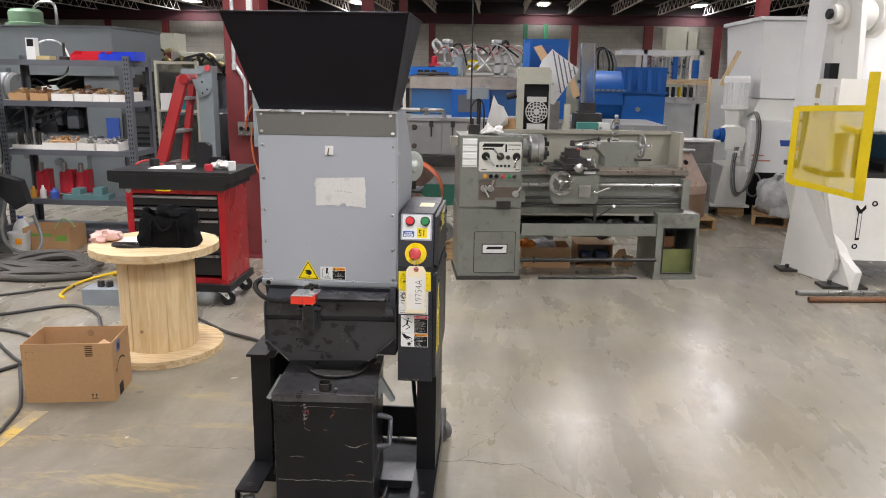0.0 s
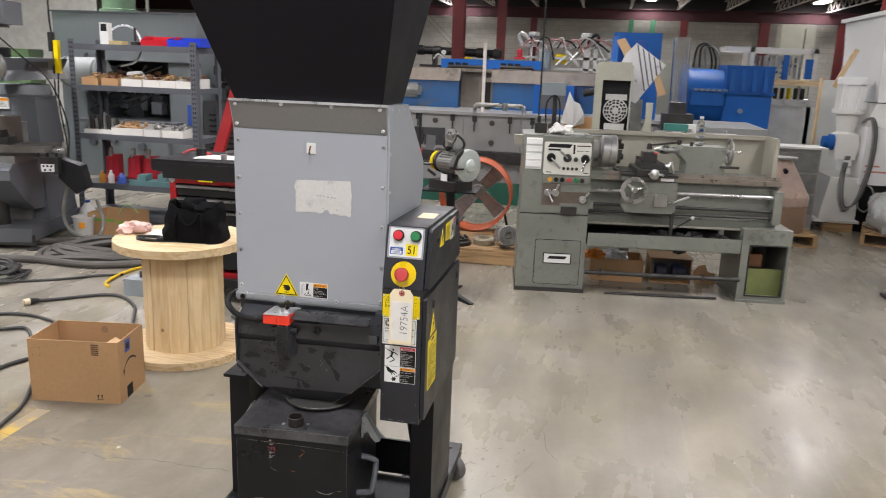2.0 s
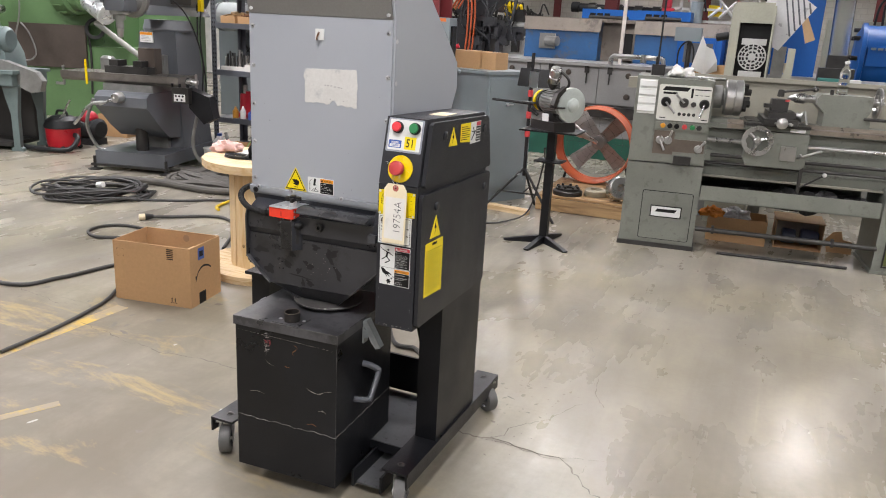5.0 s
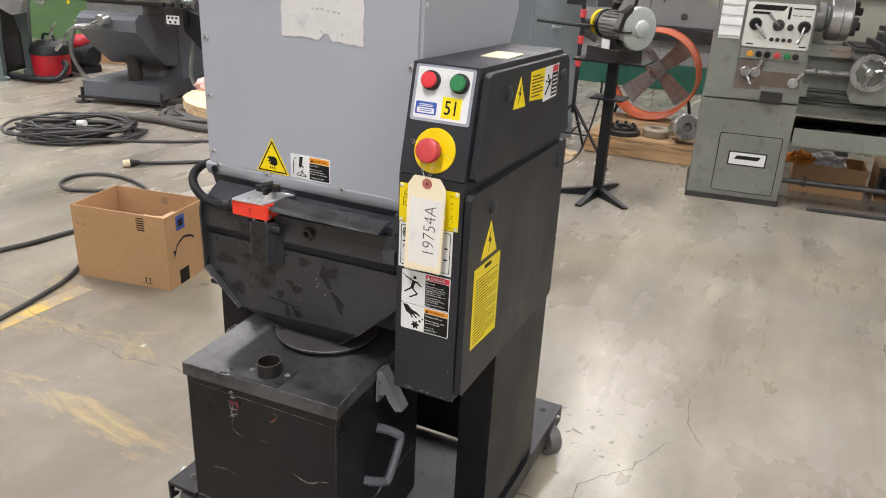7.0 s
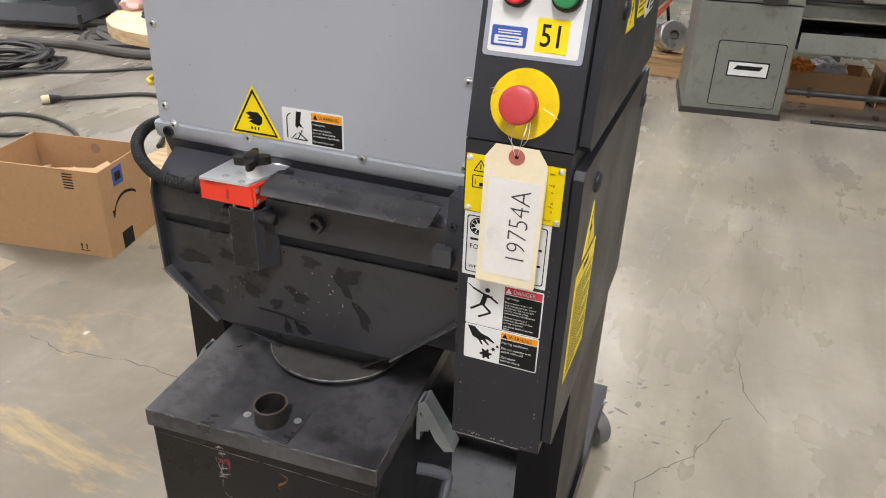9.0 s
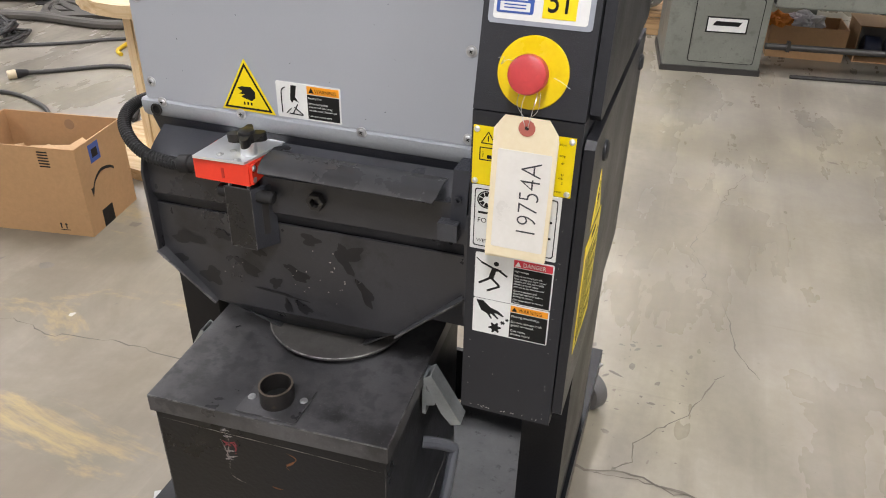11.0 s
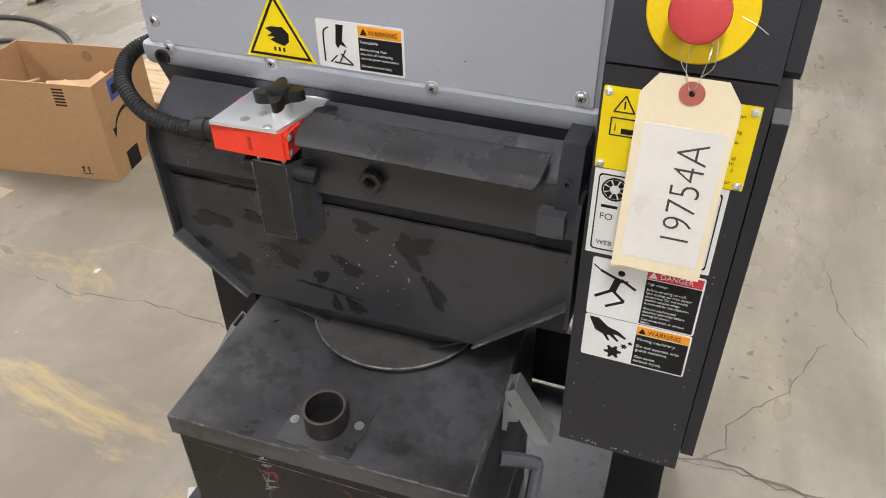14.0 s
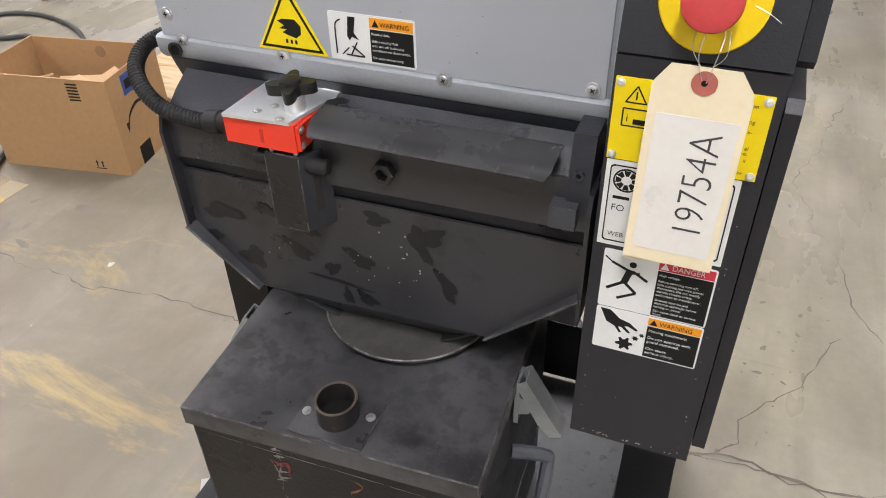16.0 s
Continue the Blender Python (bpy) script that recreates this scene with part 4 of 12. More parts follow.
# safety switch: red body, zinc plate, star knob, guide bracket
SW = gp("safety_switch", span(fresh(), (-0.547, 2.531, 0.817), (-0.468, 2.588, 0.8465), 0.002, 2), RED_SW, "bright red safety switch body")
bm = fresh()
prism(bm, [(2.533, 0.819), (2.586, 0.823), (2.586, 0.845), (2.533, 0.845)], "x", -0.4695, -0.4640, 0.0015)
gp("end_cover", bm, RED_SW, parent=SW)
bm = fresh()
span(bm, (-0.507, 2.5303, 0.823), (-0.5035, 2.5312, 0.837))
gp("latch_mark", bm, mat("dark_red_seam", (0.42, 0.02, 0.012), 0.4), parent=SW, smooth=0)
for y, z in ((2.538, 0.840), (2.538, 0.824), (2.578, 0.841)):
    bm = fresh()
    screw(bm, (-0.4640, y, z), 0.0027, axis=(1, 0, 0))
    gp("switch_screw", bm, SCREW_M, parent=SW)
bm = fresh()
prism(bm, [(-0.5435, 2.526), (-0.472, 2.530), (-0.456, 2.607), (-0.540, 2.607)], "z", 0.8465, 0.850, 0.0008)
plate = gp("mounting_plate", bm, ZINC, "bright zinc-plated mounting plate")
for x, y in ((-0.513, 2.541), (-0.503, 2.556), (-0.484, 2.534)):
    bm = fresh()
    screw(bm, (x, y, 0.850), 0.0032, axis=(0, 0, 1))
    gp("plate_screw", bm, SCREW_M, parent=plate)
bm = fresh()
hose(bm, [(-0.488 + 0.0075 * i, 2.6065 + 0.0006 * math.sin(i * 2.1), 0.850) for i in range(5)], 0.0024, 8)
gp("weld_bead", bm, ZINC, parent=plate)
bm = fresh()
turned(bm, [(0, 0), (0.0105, 0), (0.0105, 0.0165), (0.0095, 0.0175), (0, 0.0175)], 24, pose(-0.480, 2.557, 0.850))
gp("knob_stem", bm, ZINC, parent=plate)
bm = fresh()
KNOB_M = pose(-0.4805, 2.557, 0.8675, 4, -3, 20)
star = []
for k in range(60):
    a = 2 * math.pi * k / 60
    rr = 0.0105 + 0.0140 * (0.5 + 0.5 * math.cos(4 * a)) ** 1.4
    star.append((rr * math.cos(a), rr * math.sin(a)))
prism(bm, star, "z", 0, 0.011, 0.004, 3, KNOB_M)
turned(bm, [(0, 0), (0.0115, 0), (0.0115, 0.010), (0.0095, 0.0145), (0.0055, 0.0158), (0, 0.0158)], 24, KNOB_M)
gp("star_knob", bm, mat("black_knob_plastic", (0.0085, 0.0085, 0.009), 0.28, 0, 0.1, 20, 200, 0.02), "four-lobed black star knob")
bm = fresh()
prism(bm, [(2.533, 0.722), (2.533, 0.810), (2.558, 0.812), (2.558, 0.722)], "x", -0.508, -0.470, 0.002, 2)
br = gp("guide_bracket", bm, mat("glossy_black_bracket", (0.0085, 0.0085, 0.0095), 0.28, 0, 0.3, 9, 300, 0.1, (0.03, 0.03, 0.032), 0.25, 16, 0.6), "glossy black guide bracket")
for a, b in (((-0.508, 2.5335, 0.724), (-0.508, 2.5335, 0.809)), ((-0.4702, 2.5335, 0.724), (-0.4702, 2.5335, 0.809)), ((-0.507, 2.5335, 0.7225), (-0.471, 2.5335, 0.7225)), ((-0.507, 2.534, 0.8105), (-0.471, 2.534, 0.8105))):
    bm = fresh()
    a, b = Vector(a), Vector(b)
    hose(bm, [a + (b - a) * k / 6 for k in range(7)], 0.0008, 6)
    gp("worn_edge", bm, EDGE_WEAR, parent=br)
bm = fresh()
prism(bm, [(-0.4705, 2.5335), (-0.4515, 2.5605), (-0.4545, 2.5612), (-0.474, 2.537)], "z", 0.7225, 0.811)
gp("bracket_cheek", bm, BLACK_CAST, parent=br, smooth=0)
bm = fresh()
prism(bm, [(-0.4625, 2.5440), (-0.4575, 2.5511), (-0.4586, 2.5519), (-0.4636, 2.5448)], "z", 0.742, 0.787)
gp("slot", bm, STEEL_DARK, parent=br, smooth=0)
for x0, x1 in ((-0.468, -0.444), (-0.524, -0.508)):
    bm = fresh()
    rod(bm, (x0, 2.545, 0.798), (x1, 2.545, 0.798), 0.0085, n=18, bev=0.002)
    gp("latch_pin", bm, RUBBER, parent=br)
for x in (-0.502, -0.475):
    bm = fresh()
    rod(bm, (x, 2.538, 0.806), (x, 2.538, 0.819), 0.0022, n=10)
    gp("pin", bm, ZINC, parent=br)
# corrugated conduit to the switch
bm = fresh()
line = smooth_line([(-0.570, 2.552, 0.822), (-0.598, 2.550, 0.821), (-0.632, 2.548, 0.828), (-0.660, 2.555, 0.842), (-0.680, 2.572, 0.857), (-0.684, 2.594, 0.870), (-0.672, 2.612, 0.878), (-0.655, 2.625, 0.880)], 16)
hose(bm, line, 0.0085, 12, 1, soft=False, ribs=0.07)
gp("conduit", bm, RUBBER, "black corrugated conduit", smooth=0)
bm = fresh()
rod(bm, (-0.546, 2.552, 0.826), (-0.572, 2.552, 0.823), 0.0105, n=16, bev=0.001)
gp("conduit_gland", bm, RUBBER)
bm = fresh()
rod(bm, (-0.566, 2.552, 0.8232), (-0.584, 2.551, 0.8215), 0.0125, n=16, bev=0.002)
gp("gland_nut", bm, RUBBER)
bm = fresh()
ring(bm, (-0.640, 2.592, 0.874), (0, -1, 0), 0.0085, 0.006, 0.0012, 20)
gp("cable_hole", bm, STEEL_DARK)
# flat black disc painted as the shade inside the cable hole
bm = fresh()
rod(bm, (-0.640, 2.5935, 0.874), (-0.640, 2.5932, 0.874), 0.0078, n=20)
gp("cable_bore", bm, BLACK_INK_SHADE)

# control cabinet: lower box, sloping upper box, side doors
bm = fresh()
prism(bm, [(-0.176, 0.563), (-0.060, 0.563), (-0.060, 0.9665), (-0.176, 0.9665)], "y", 2.511, 3.006, 0.006, 3)
lower = gp("lower_cabinet", bm, CABINET, "charcoal powder-coated lower cabinet")
bm = fresh()
prism(bm, [(2.511, 0.9685), (2.5515, 1.141), (2.962, 1.130), (2.978, 1.118), (3.012, 0.962), (2.52, 0.9685)], "x", -0.176, -0.060, 0.006, 3)
upper = gp("upper_cabinet", bm, CABINET, "charcoal sloping control box")
bm = fresh()
prism(bm, [(2.526, 0.972), (2.560, 1.126), (2.570, 1.132), (2.962, 1.121), (2.975, 1.111), (3.012, 0.966), (3.005, 0.959), (2.534, 0.964)], "x", -0.0585, -0.047, 0.004, 2)
gp("upper_door", bm, CAB_DOOR, "hinged charcoal side cover", parent=upper)
bm = fresh()
prism(bm, [(2.516, 0.582), (2.516, 0.938), (2.524, 0.946), (3.006, 0.942), (3.014, 0.934), (3.012, 0.586), (3.004, 0.578), (2.524, 0.574)], "x", -0.0585, -0.047, 0.004, 2)
gp("lower_door", bm, CAB_DOOR, "hinged charcoal side door", parent=lower)
for y, z, p in ((2.641, 1.091, upper), (2.936, 1.085, upper), (2.606, 0.903, lower), (2.968, 0.900, lower)):
    bm = fresh()
    turned(bm, [(0, 0), (0.0125, 0), (0.0125, 0.003), (0.009, 0.0055), (0, 0.006)], 20, axis_pose((-0.047, y, z), (1, y, z)))
    gp("quarter_turn_lock", bm, CAB_DOOR, "round quarter-turn lock", parent=p)
bm = fresh()
span(bm, (-0.125, 2.70, 1.137), (-0.075, 2.78, 1.1382), 0)
gp("paper_scrap", bm, MANILA, "worn paper scrap", parent=upper, smooth=0)

# tilted legend plate with push buttons
TILT_FACE = 90 - 13.2


def onface(u, v, w=0.0):
    """A frame on the sloping control face: u across from its left edge, v up from its lower edge."""
    return pose(-0.176 + u, 2.511 + v * math.sin(radians(13.2)), 0.9685 + v * math.cos(radians(13.2)), TILT_FACE) @ pose(0, 0, w)


def rounded(w, h, r):
    c = []
    for cx, cy, a in ((w - r, h - r, 0), (r, h - r, 90), (r, r, 180), (w - r, r, 270)):
        c += [(cx + r * math.cos(radians(a + d)), cy + r * math.sin(radians(a + d))) for d in (0, 30, 60, 90)]
    return c


bm = fresh()
prism(bm, rounded(0.104, 0.088, 0.004), "z", 0, 0.001, 0, 1, onface(0.006, 0.086))
legend = gp("legend_plate", bm, PLATE_GREY, "grey-blue edged white legend plate", smooth=0)
bm = fresh()
prism(bm, rounded(0.094, 0.080, 0.003), "z", 0.001, 0.0014, 0, 1, onface(0.011, 0.0905))
gp("legend_field", bm, WHITE_LBL, parent=legend, smooth=0)
for name, u, v, material, words_ in (("stop_button", 0.0365, 0.150, mat("red_push_plastic", (0.62, 0.03, 0.04), 0.3), "red push button in a dark bezel"), ("start_button", 0.0865, 0.150, GREEN_BTN, "green push button in a dark bezel")):
    bm = fresh()
    turned(bm, [(0, 0), (0.0155, 0), (0.0155, 0.008), (0.0135, 0.0105), (0, 0.0105)], 28, onface(u, v, 0.001))
    bez = gp(name, bm, RUBBER, words_)
    bm = fresh()
    turned(bm, [(0, 0), (0.0128, 0), (0.0128, 0.0125), (0.0115, 0.014), (0, 0.0145)], 28, onface(u, v, 0.0035))
    gp("button_cap", bm, material, parent=bez)
bm = fresh()
prism(bm, rounded(0.037, 0.020, 0.002), "z", 0, 0.0005, 0, 1, onface(0.014, 0.0965, 0.0014))
asset = gp("asset_sticker", bm, BLUE_LBL, "blue and white property sticker", smooth=0)
bm = fresh()
prism(bm, rounded(0.030, 0.0085, 0.001), "z", 0, 0.0003, 0, 1, onface(0.0175, 0.0985, 0.0019))
gp("sticker_field", bm, WHITE_LBL, parent=asset, smooth=0)
for k in range(4):
    bm = fresh()
    box(bm, (0, 0, 0), (0.024 if k < 2 else 0.022, 0.0012, 0.0003), m=onface(0.0325, (0.112, 0.1095, 0.1045, 0.1015)[k], 0.0021 if k < 2 else 0.0023))
    gp("text_bar", bm, WHITE_LBL if k < 2 else BLUE_LBL, parent=asset, smooth=0)
bm = fresh()
prism(bm, [(0, 0), (0.033, 0), (0.033, 0.033), (0, 0.033)], "z", 0, 0.0005, 0, 1, onface(0.060, 0.0945, 0.0014))
num = gp("number_sticker", bm, YELLOW, "yellow sticker with black numerals 51", smooth=0)
words("numerals", "51", 0.031, BLACK_INK_SHADE, num, onface(0.0765, 0.1005, 0.0021), "CENTER", 0.0001, True, 0.82, -0.008)

# emergency stop
bm = fresh()
turned(bm, [(0, 0), (0.0362, 0), (0.0362, 0.0015), (0.0352, 0.0025), (0, 0.0025)], 48, onface(0.058, 0.042))
es = gp("emergency_stop", bm, YELLOW_RING, "red mushroom emergency stop on a yellow collar")
bm = fresh()
turned(bm, [(0, 0), (0.012, 0), (0.012, 0.014), (0, 0.014)], 28, onface(0.058, 0.042, 0.0025))
gp("stem", bm, RUBBER, parent=es)
bm = fresh()
turned(bm, [(0, 0.013), (0.0165, 0.013), (0.0185, 0.016), (0.0195, 0.020), (0.0195, 0.029), (0.0185, 0.0325), (0.016, 0.034), (0.010, 0.035), (0, 0.0352)], 40, onface(0.058, 0.042, 0.0))
gp("mushroom_head", bm, RED_BTN, parent=es)

# riveted yellow plate, data plate, danger labels
yp = plaque("instruction_plate", -0.174, 0.884, -0.066, 0.951, 2.511, YELLOW, "yellow riveted multilingual instruction plate", 0.001, 0.0008)
for x, z in ((-0.170, 0.947), (-0.070, 0.947), (-0.170, 0.888), (-0.070, 0.888)):
    bm = fresh()
    turned(bm, [(0, 0.0018), (0.0011, 0.0018), (0.0011, 0.001), (0.0012, 0.0022), (0.0032, 0.0012), (0.0034, 0)], 16, axis_pose((x, 2.510, z), (x, 0, z)))
    gp("rivet", bm, ZINC, parent=yp)
bm = fresh()
for a, b in (((-0.165, 0.932), (-0.150, 0.932)), ((-0.150, 0.932), (-0.1575, 0.945)), ((-0.1575, 0.945), (-0.165, 0.932)), ((-0.166, 0.927), (-0.1445, 0.927)), ((-0.166, 0.913), (-0.1445, 0.913)), ((-0.166, 0.913), (-0.166, 0.927)), ((-0.1575, 0.9345), (-0.1575, 0.9405))):
    rod(bm, (a[0], 2.510, a[1]), (b[0], 2.510, b[1]), 0.0006, n=6)
span(bm, (-0.158, 2.5095, 0.915), (-0.147, 2.5102, 0.919))
gp("line_signs", bm, BLACK_INK_SHADE, parent=yp, smooth=0)
inktext(yp, "plate_text", "i", -0.1635, 0.9165, 2.5100, 0.0095, BLACK_INK_SHADE)
for k, (s, z) in enumerate((("tion", 0.9415), ("", 0.938), ("ung", 0.9295), ("e-", 0.9215), ("el", 0.9085), ("ne.", 0.9045), ("il", 0.8985), ("", 0.893), ("voor", 0.8885))):
    if s:
        inktext(yp, "plate_text", s, -0.0755, z, 2.5100, 0.0042, BLACK_INK_SHADE, "RIGHT")
dp = plaque("data_plate", -0.173, 0.803, -0.074, 0.883, 2.511, WHITE_LBL, "white maker's data plate, mostly covered", 0.0008, 0.0008)
bm = fresh()
o, i2 = rounded(0.092, 0.072, 0.003), [(0.001 + x * 0.978, 0.001 + y * 0.972) for x, y in rounded(0.092, 0.072, 0.003)]
for a in range(len(o)):
    b = (a + 1) % len(o)
    prism(bm, [(o[a][0] - 0.1695, o[a][1] + 0.807), (o[b][0] - 0.1695, o[b][1] + 0.807), (i2[b][0] - 0.1695, i2[b][1] + 0.807), (i2[a][0] - 0.1695, i2[a][1] + 0.807)], "y", 2.5098, 2.5102)
gp("plate_border", bm, BLACK_INK_SHADE, parent=dp, smooth=0)
bm = fresh()
ring(bm, (-0.156, 2.5102, 0.866), (0, -1, 0), 0.0105, 0.0092, 0.0004, 28)
gp("round_mark", bm, BLACK_INK_SHADE, parent=dp, smooth=0)
for k in range(8):
    bm = fresh()
    prism(bm, [(0.004, -0.0012), (0.0085, -0.0026), (0.0085, 0.0026), (0.004, 0.0012)], "y", -0.0002, 0.0002, 0, 1, Matrix.Translation((-0.156, 2.5100, 0.866)) @ Matrix.Rotation(radians(45 * k), 4, "Y"))
    gp("vane", bm, BLACK_INK_SHADE, parent=dp, smooth=0)
for word, z, size in (("FO", 0.8375, 0.0085), ("WEB", 0.8125, 0.0062)):
    inktext(dp, "plate_text", word, -0.1655, z, 2.5102, size, BLACK_INK_SHADE)
for x0, x1, z in ((-0.165, -0.152, 0.8485), (-0.088, -0.082, 0.85), (-0.089, -0.082, 0.83)):
    inkrect(dp, "text_bar", x0, z, x1, z + 0.0026, 2.5102, BLACK_INK_SHADE)

dl = plaque("danger_label", -0.1655, 0.7365, -0.074, 0.7985, 2.511, WHITE_LBL, "white and black high voltage danger label")
inkrect(dl, "black_field", -0.120, 0.738, -0.0755, 0.7865, 2.5104, BLACK_INK_SHADE)
inkrect(dl, "red_field", -0.120, 0.7875, -0.0755, 0.797, 2.5104, RED_LBL)
inktext(dl, "label_text", "DANGER", -0.1095, 0.7896, 2.5101, 0.0078, WHITE_LBL, stretch=0.84)
inkpoly(dl, "alert_sign", [(-0.1185, 0.7888), (-0.1115, 0.7888), (-0.115, 0.7955)], 2.5101, WHITE_LBL)
for s, z in (("High voltage.", 0.7815), ("Before servicing turn off,", 0.7755), ("lock out/tag out main power", 0.7718), ("disconnect. Do not modify", 0.7681), ("electric circuits unless", 0.7644), ("authorized by manufacturer.", 0.7607), ("Ground machine and", 0.7550), ("electrical cabinet(s) before", 0.7513), ("turning on power.", 0.7476), ("Can cause death or serious", 0.7428), ("injury.", 0.7394)):
    inktext(dl, "label_text", s, -0.1185, z, 2.5101, 0.0034, WHITE_LBL, stretch=0.95)
bm = fresh()
ball(bm, (-0.1405, 2.5104, 0.7865), 0.0031, (1, 0.15, 1), 12)
for p, q, r in (((-0.142, 0.781), (-0.146, 0.766), 0.003), ((-0.144, 0.780), (-0.158, 0.786), 0.0013), ((-0.140, 0.780), (-0.127, 0.772), 0.0013), ((-0.146, 0.767), (-0.160, 0.757), 0.0015), ((-0.146, 0.767), (-0.135, 0.757), 0.0014), ((-0.135, 0.757), (-0.150, 0.748), 0.0014), ((-0.158, 0.786), (-0.164, 0.791), 0.0007), ((-0.146, 0.776), (-0.134, 0.779), 0.0010)):
    rod(bm, (p[0], 2.5104, p[1]), (q[0], 2.5104, q[1]), r, n=8, m=Matrix.Translation((0, 2.5104, 0)) @ Matrix.Diagonal((1, 0.2, 1, 1)) @ Matrix.Translation((0, -2.5104, 0)))
gp("shock_sign", bm, BLACK_INK_SHADE, parent=dl)
wl = plaque("moving_parts_label", -0.1655, 0.687, -0.074, 0.7355, 2.511, WHITE_LBL, "white and black moving machinery warning label")
inkrect(wl, "black_field", -0.120, 0.6885, -0.0755, 0.7245, 2.5104, BLACK_INK_SHADE)
inkrect(wl, "orange_field", -0.120, 0.7255, -0.0755, 0.734, 2.5104, ORANGE_LBL)
inktext(wl, "label_text", "WARNING", -0.1105, 0.7273, 2.5101, 0.0072, BLACK_INK_SHADE, stretch=0.80)
inkpoly(wl, "alert_sign", [(-0.1185, 0.7267), (-0.112, 0.7267), (-0.11525, 0.7328)], 2.5101, BLACK_INK_SHADE)
for s, z in (("Moving machinery.", 0.7185), ("Do not operate with", 0.7105), ("guard removed.", 0.7058), ("Can cause", 0.6975), ("serious injury.", 0.6928)):
    inktext(wl, "label_text", s, -0.1185, z, 2.5101, 0.0044, WHITE_LBL)
inkpoly(wl, "crush_sign", [(-0.162, 0.7335), (-0.1535, 0.7335), (-0.1445, 0.7255), (-0.135, 0.7225), (-0.1275, 0.7165), (-0.1285, 0.7150), (-0.1365, 0.7185), (-0.1395, 0.7180), (-0.1335, 0.7115), (-0.1352, 0.7105), (-0.1425, 0.7165), (-0.1448, 0.7160), (-0.1415, 0.7100), (-0.1435, 0.7095), (-0.1480, 0.7160), (-0.1555, 0.7195)], 2.5104, BLACK_INK_SHADE)
bm = fresh()
for cx, cz, r in ((-0.1375, 0.6975, 0.0078), (-0.1285, 0.7065, 0.0030), (-0.1235, 0.7115, 0.0022)):
    pts = []
    for k in range(24):
        rr = r * (1.0 if k % 4 < 2 else 0.62)
        pts.append((cx + rr * math.cos(2 * math.pi * k / 24), cz + rr * math.sin(2 * math.pi * k / 24)))
    prism(bm, pts, "y", 2.5101, 2.5104)
gp("gear_sign", bm, BLACK_INK_SHADE, parent=wl, smooth=0)


def side_label(name, pts, material, label, parent, t=0.0006):
    bm = fresh()
    prism(bm, pts, "x", -0.047, -0.047 + t)
    return gp(name, bm, material, label, parent, smooth=0)


t1 = side_label("shock_triangle", [(2.668, 1.0590), (2.730, 1.0560), (2.697, 1.1110)], YELLOW, "yellow triangular shock hazard sticker", upper)
s1 = side_label("yellow_notice", [(2.750, 1.0615), (2.824, 1.0545), (2.823, 1.1120), (2.750, 1.1125)], YELLOW, "yellow printed notice", upper)
s2 = side_label("side_warning_label", [(2.826, 1.0480), (2.905, 1.0490), (2.905, 1.1110), (2.825, 1.1115)], WHITE_LBL, "white and black side warning label", upper)
side_label("shock_triangle", [(2.571, 0.8170), (2.641, 0.8150), (2.607, 0.8790)], YELLOW, "yellow triangular shock hazard sticker", lower)
side_label("yellow_notice", [(2.548, 0.6530), (2.664, 0.6470), (2.662, 0.8060), (2.546, 0.8070)], YELLOW, "long yellow printed notice", lower)
for k in range(7):
    z = 1.0665 + 0.006 * k
    side_label("text_bar", [(2.756, z), (2.756 + (0.060 if k % 3 else 0.045), z - 0.002), (2.756 + (0.060 if k % 3 else 0.045), z), (2.756, z + 0.002)], BLACK_INK_SHADE, "", upper, 0.0009)
side_label("heading_bar", [(2.590, 0.7950), (2.620, 0.7945), (2.620, 0.8015), (2.590, 0.8020)], BLACK_INK_SHADE, "", lower, 0.0009)
for k in range(22):
    z, w = 0.661 + 0.0058 * k, 0.098 if k % 4 else 0.055
    side_label("text_bar", [(2.556, z), (2.556 + w, z - 0.003 * w / 0.1), (2.556 + w, z - 0.003 * w / 0.1 + 0.0013), (2.556, z + 0.0013)], BLACK_INK_SHADE, "", lower, 0.0009)
side_label("bolt_mark", [(2.691, 1.065), (2.696, 1.080), (2.691, 1.081), (2.700, 1.100), (2.698, 1.085), (2.703, 1.084)], BLACK_INK_SHADE, "", upper, 0.0009)
side_label("bolt_mark", [(2.601, 0.823), (2.607, 0.841), (2.599, 0.843), (2.609, 0.866), (2.606, 0.848), (2.613, 0.846)], BLACK_INK_SHADE, "", lower, 0.0009)
side_label("black_field", [(2.869, 1.0520), (2.902, 1.0525), (2.902, 1.0960), (2.869, 1.0965)], BLACK_INK_SHADE, "", upper, 0.0009)
side_label("red_field", [(2.869, 1.0980), (2.902, 1.0975), (2.902, 1.1090), (2.869, 1.1095)], RED_LBL, "", upper, 0.0009)
for k in range(5):
    side_label("text_bar", [(2.872, 1.057 + 0.0078 * k), (2.899, 1.057 + 0.0078 * k), (2.899, 1.0595 + 0.0078 * k), (2.872, 1.0595 + 0.0078 * k)], WHITE_LBL, "", upper, 0.0012)
bm = fresh()
for p, q in (((2.833, 1.060), (2.862, 1.085)), ((2.843, 1.096), (2.857, 1.076)), ((2.831, 1.086), (2.851, 1.081))):
    rod(bm, (-0.0462, p[0], p[1]), (-0.0462, q[0], q[1]), 0.0016, n=6)
gp("shock_sign", bm, BLACK_INK_SHADE, parent=upper)

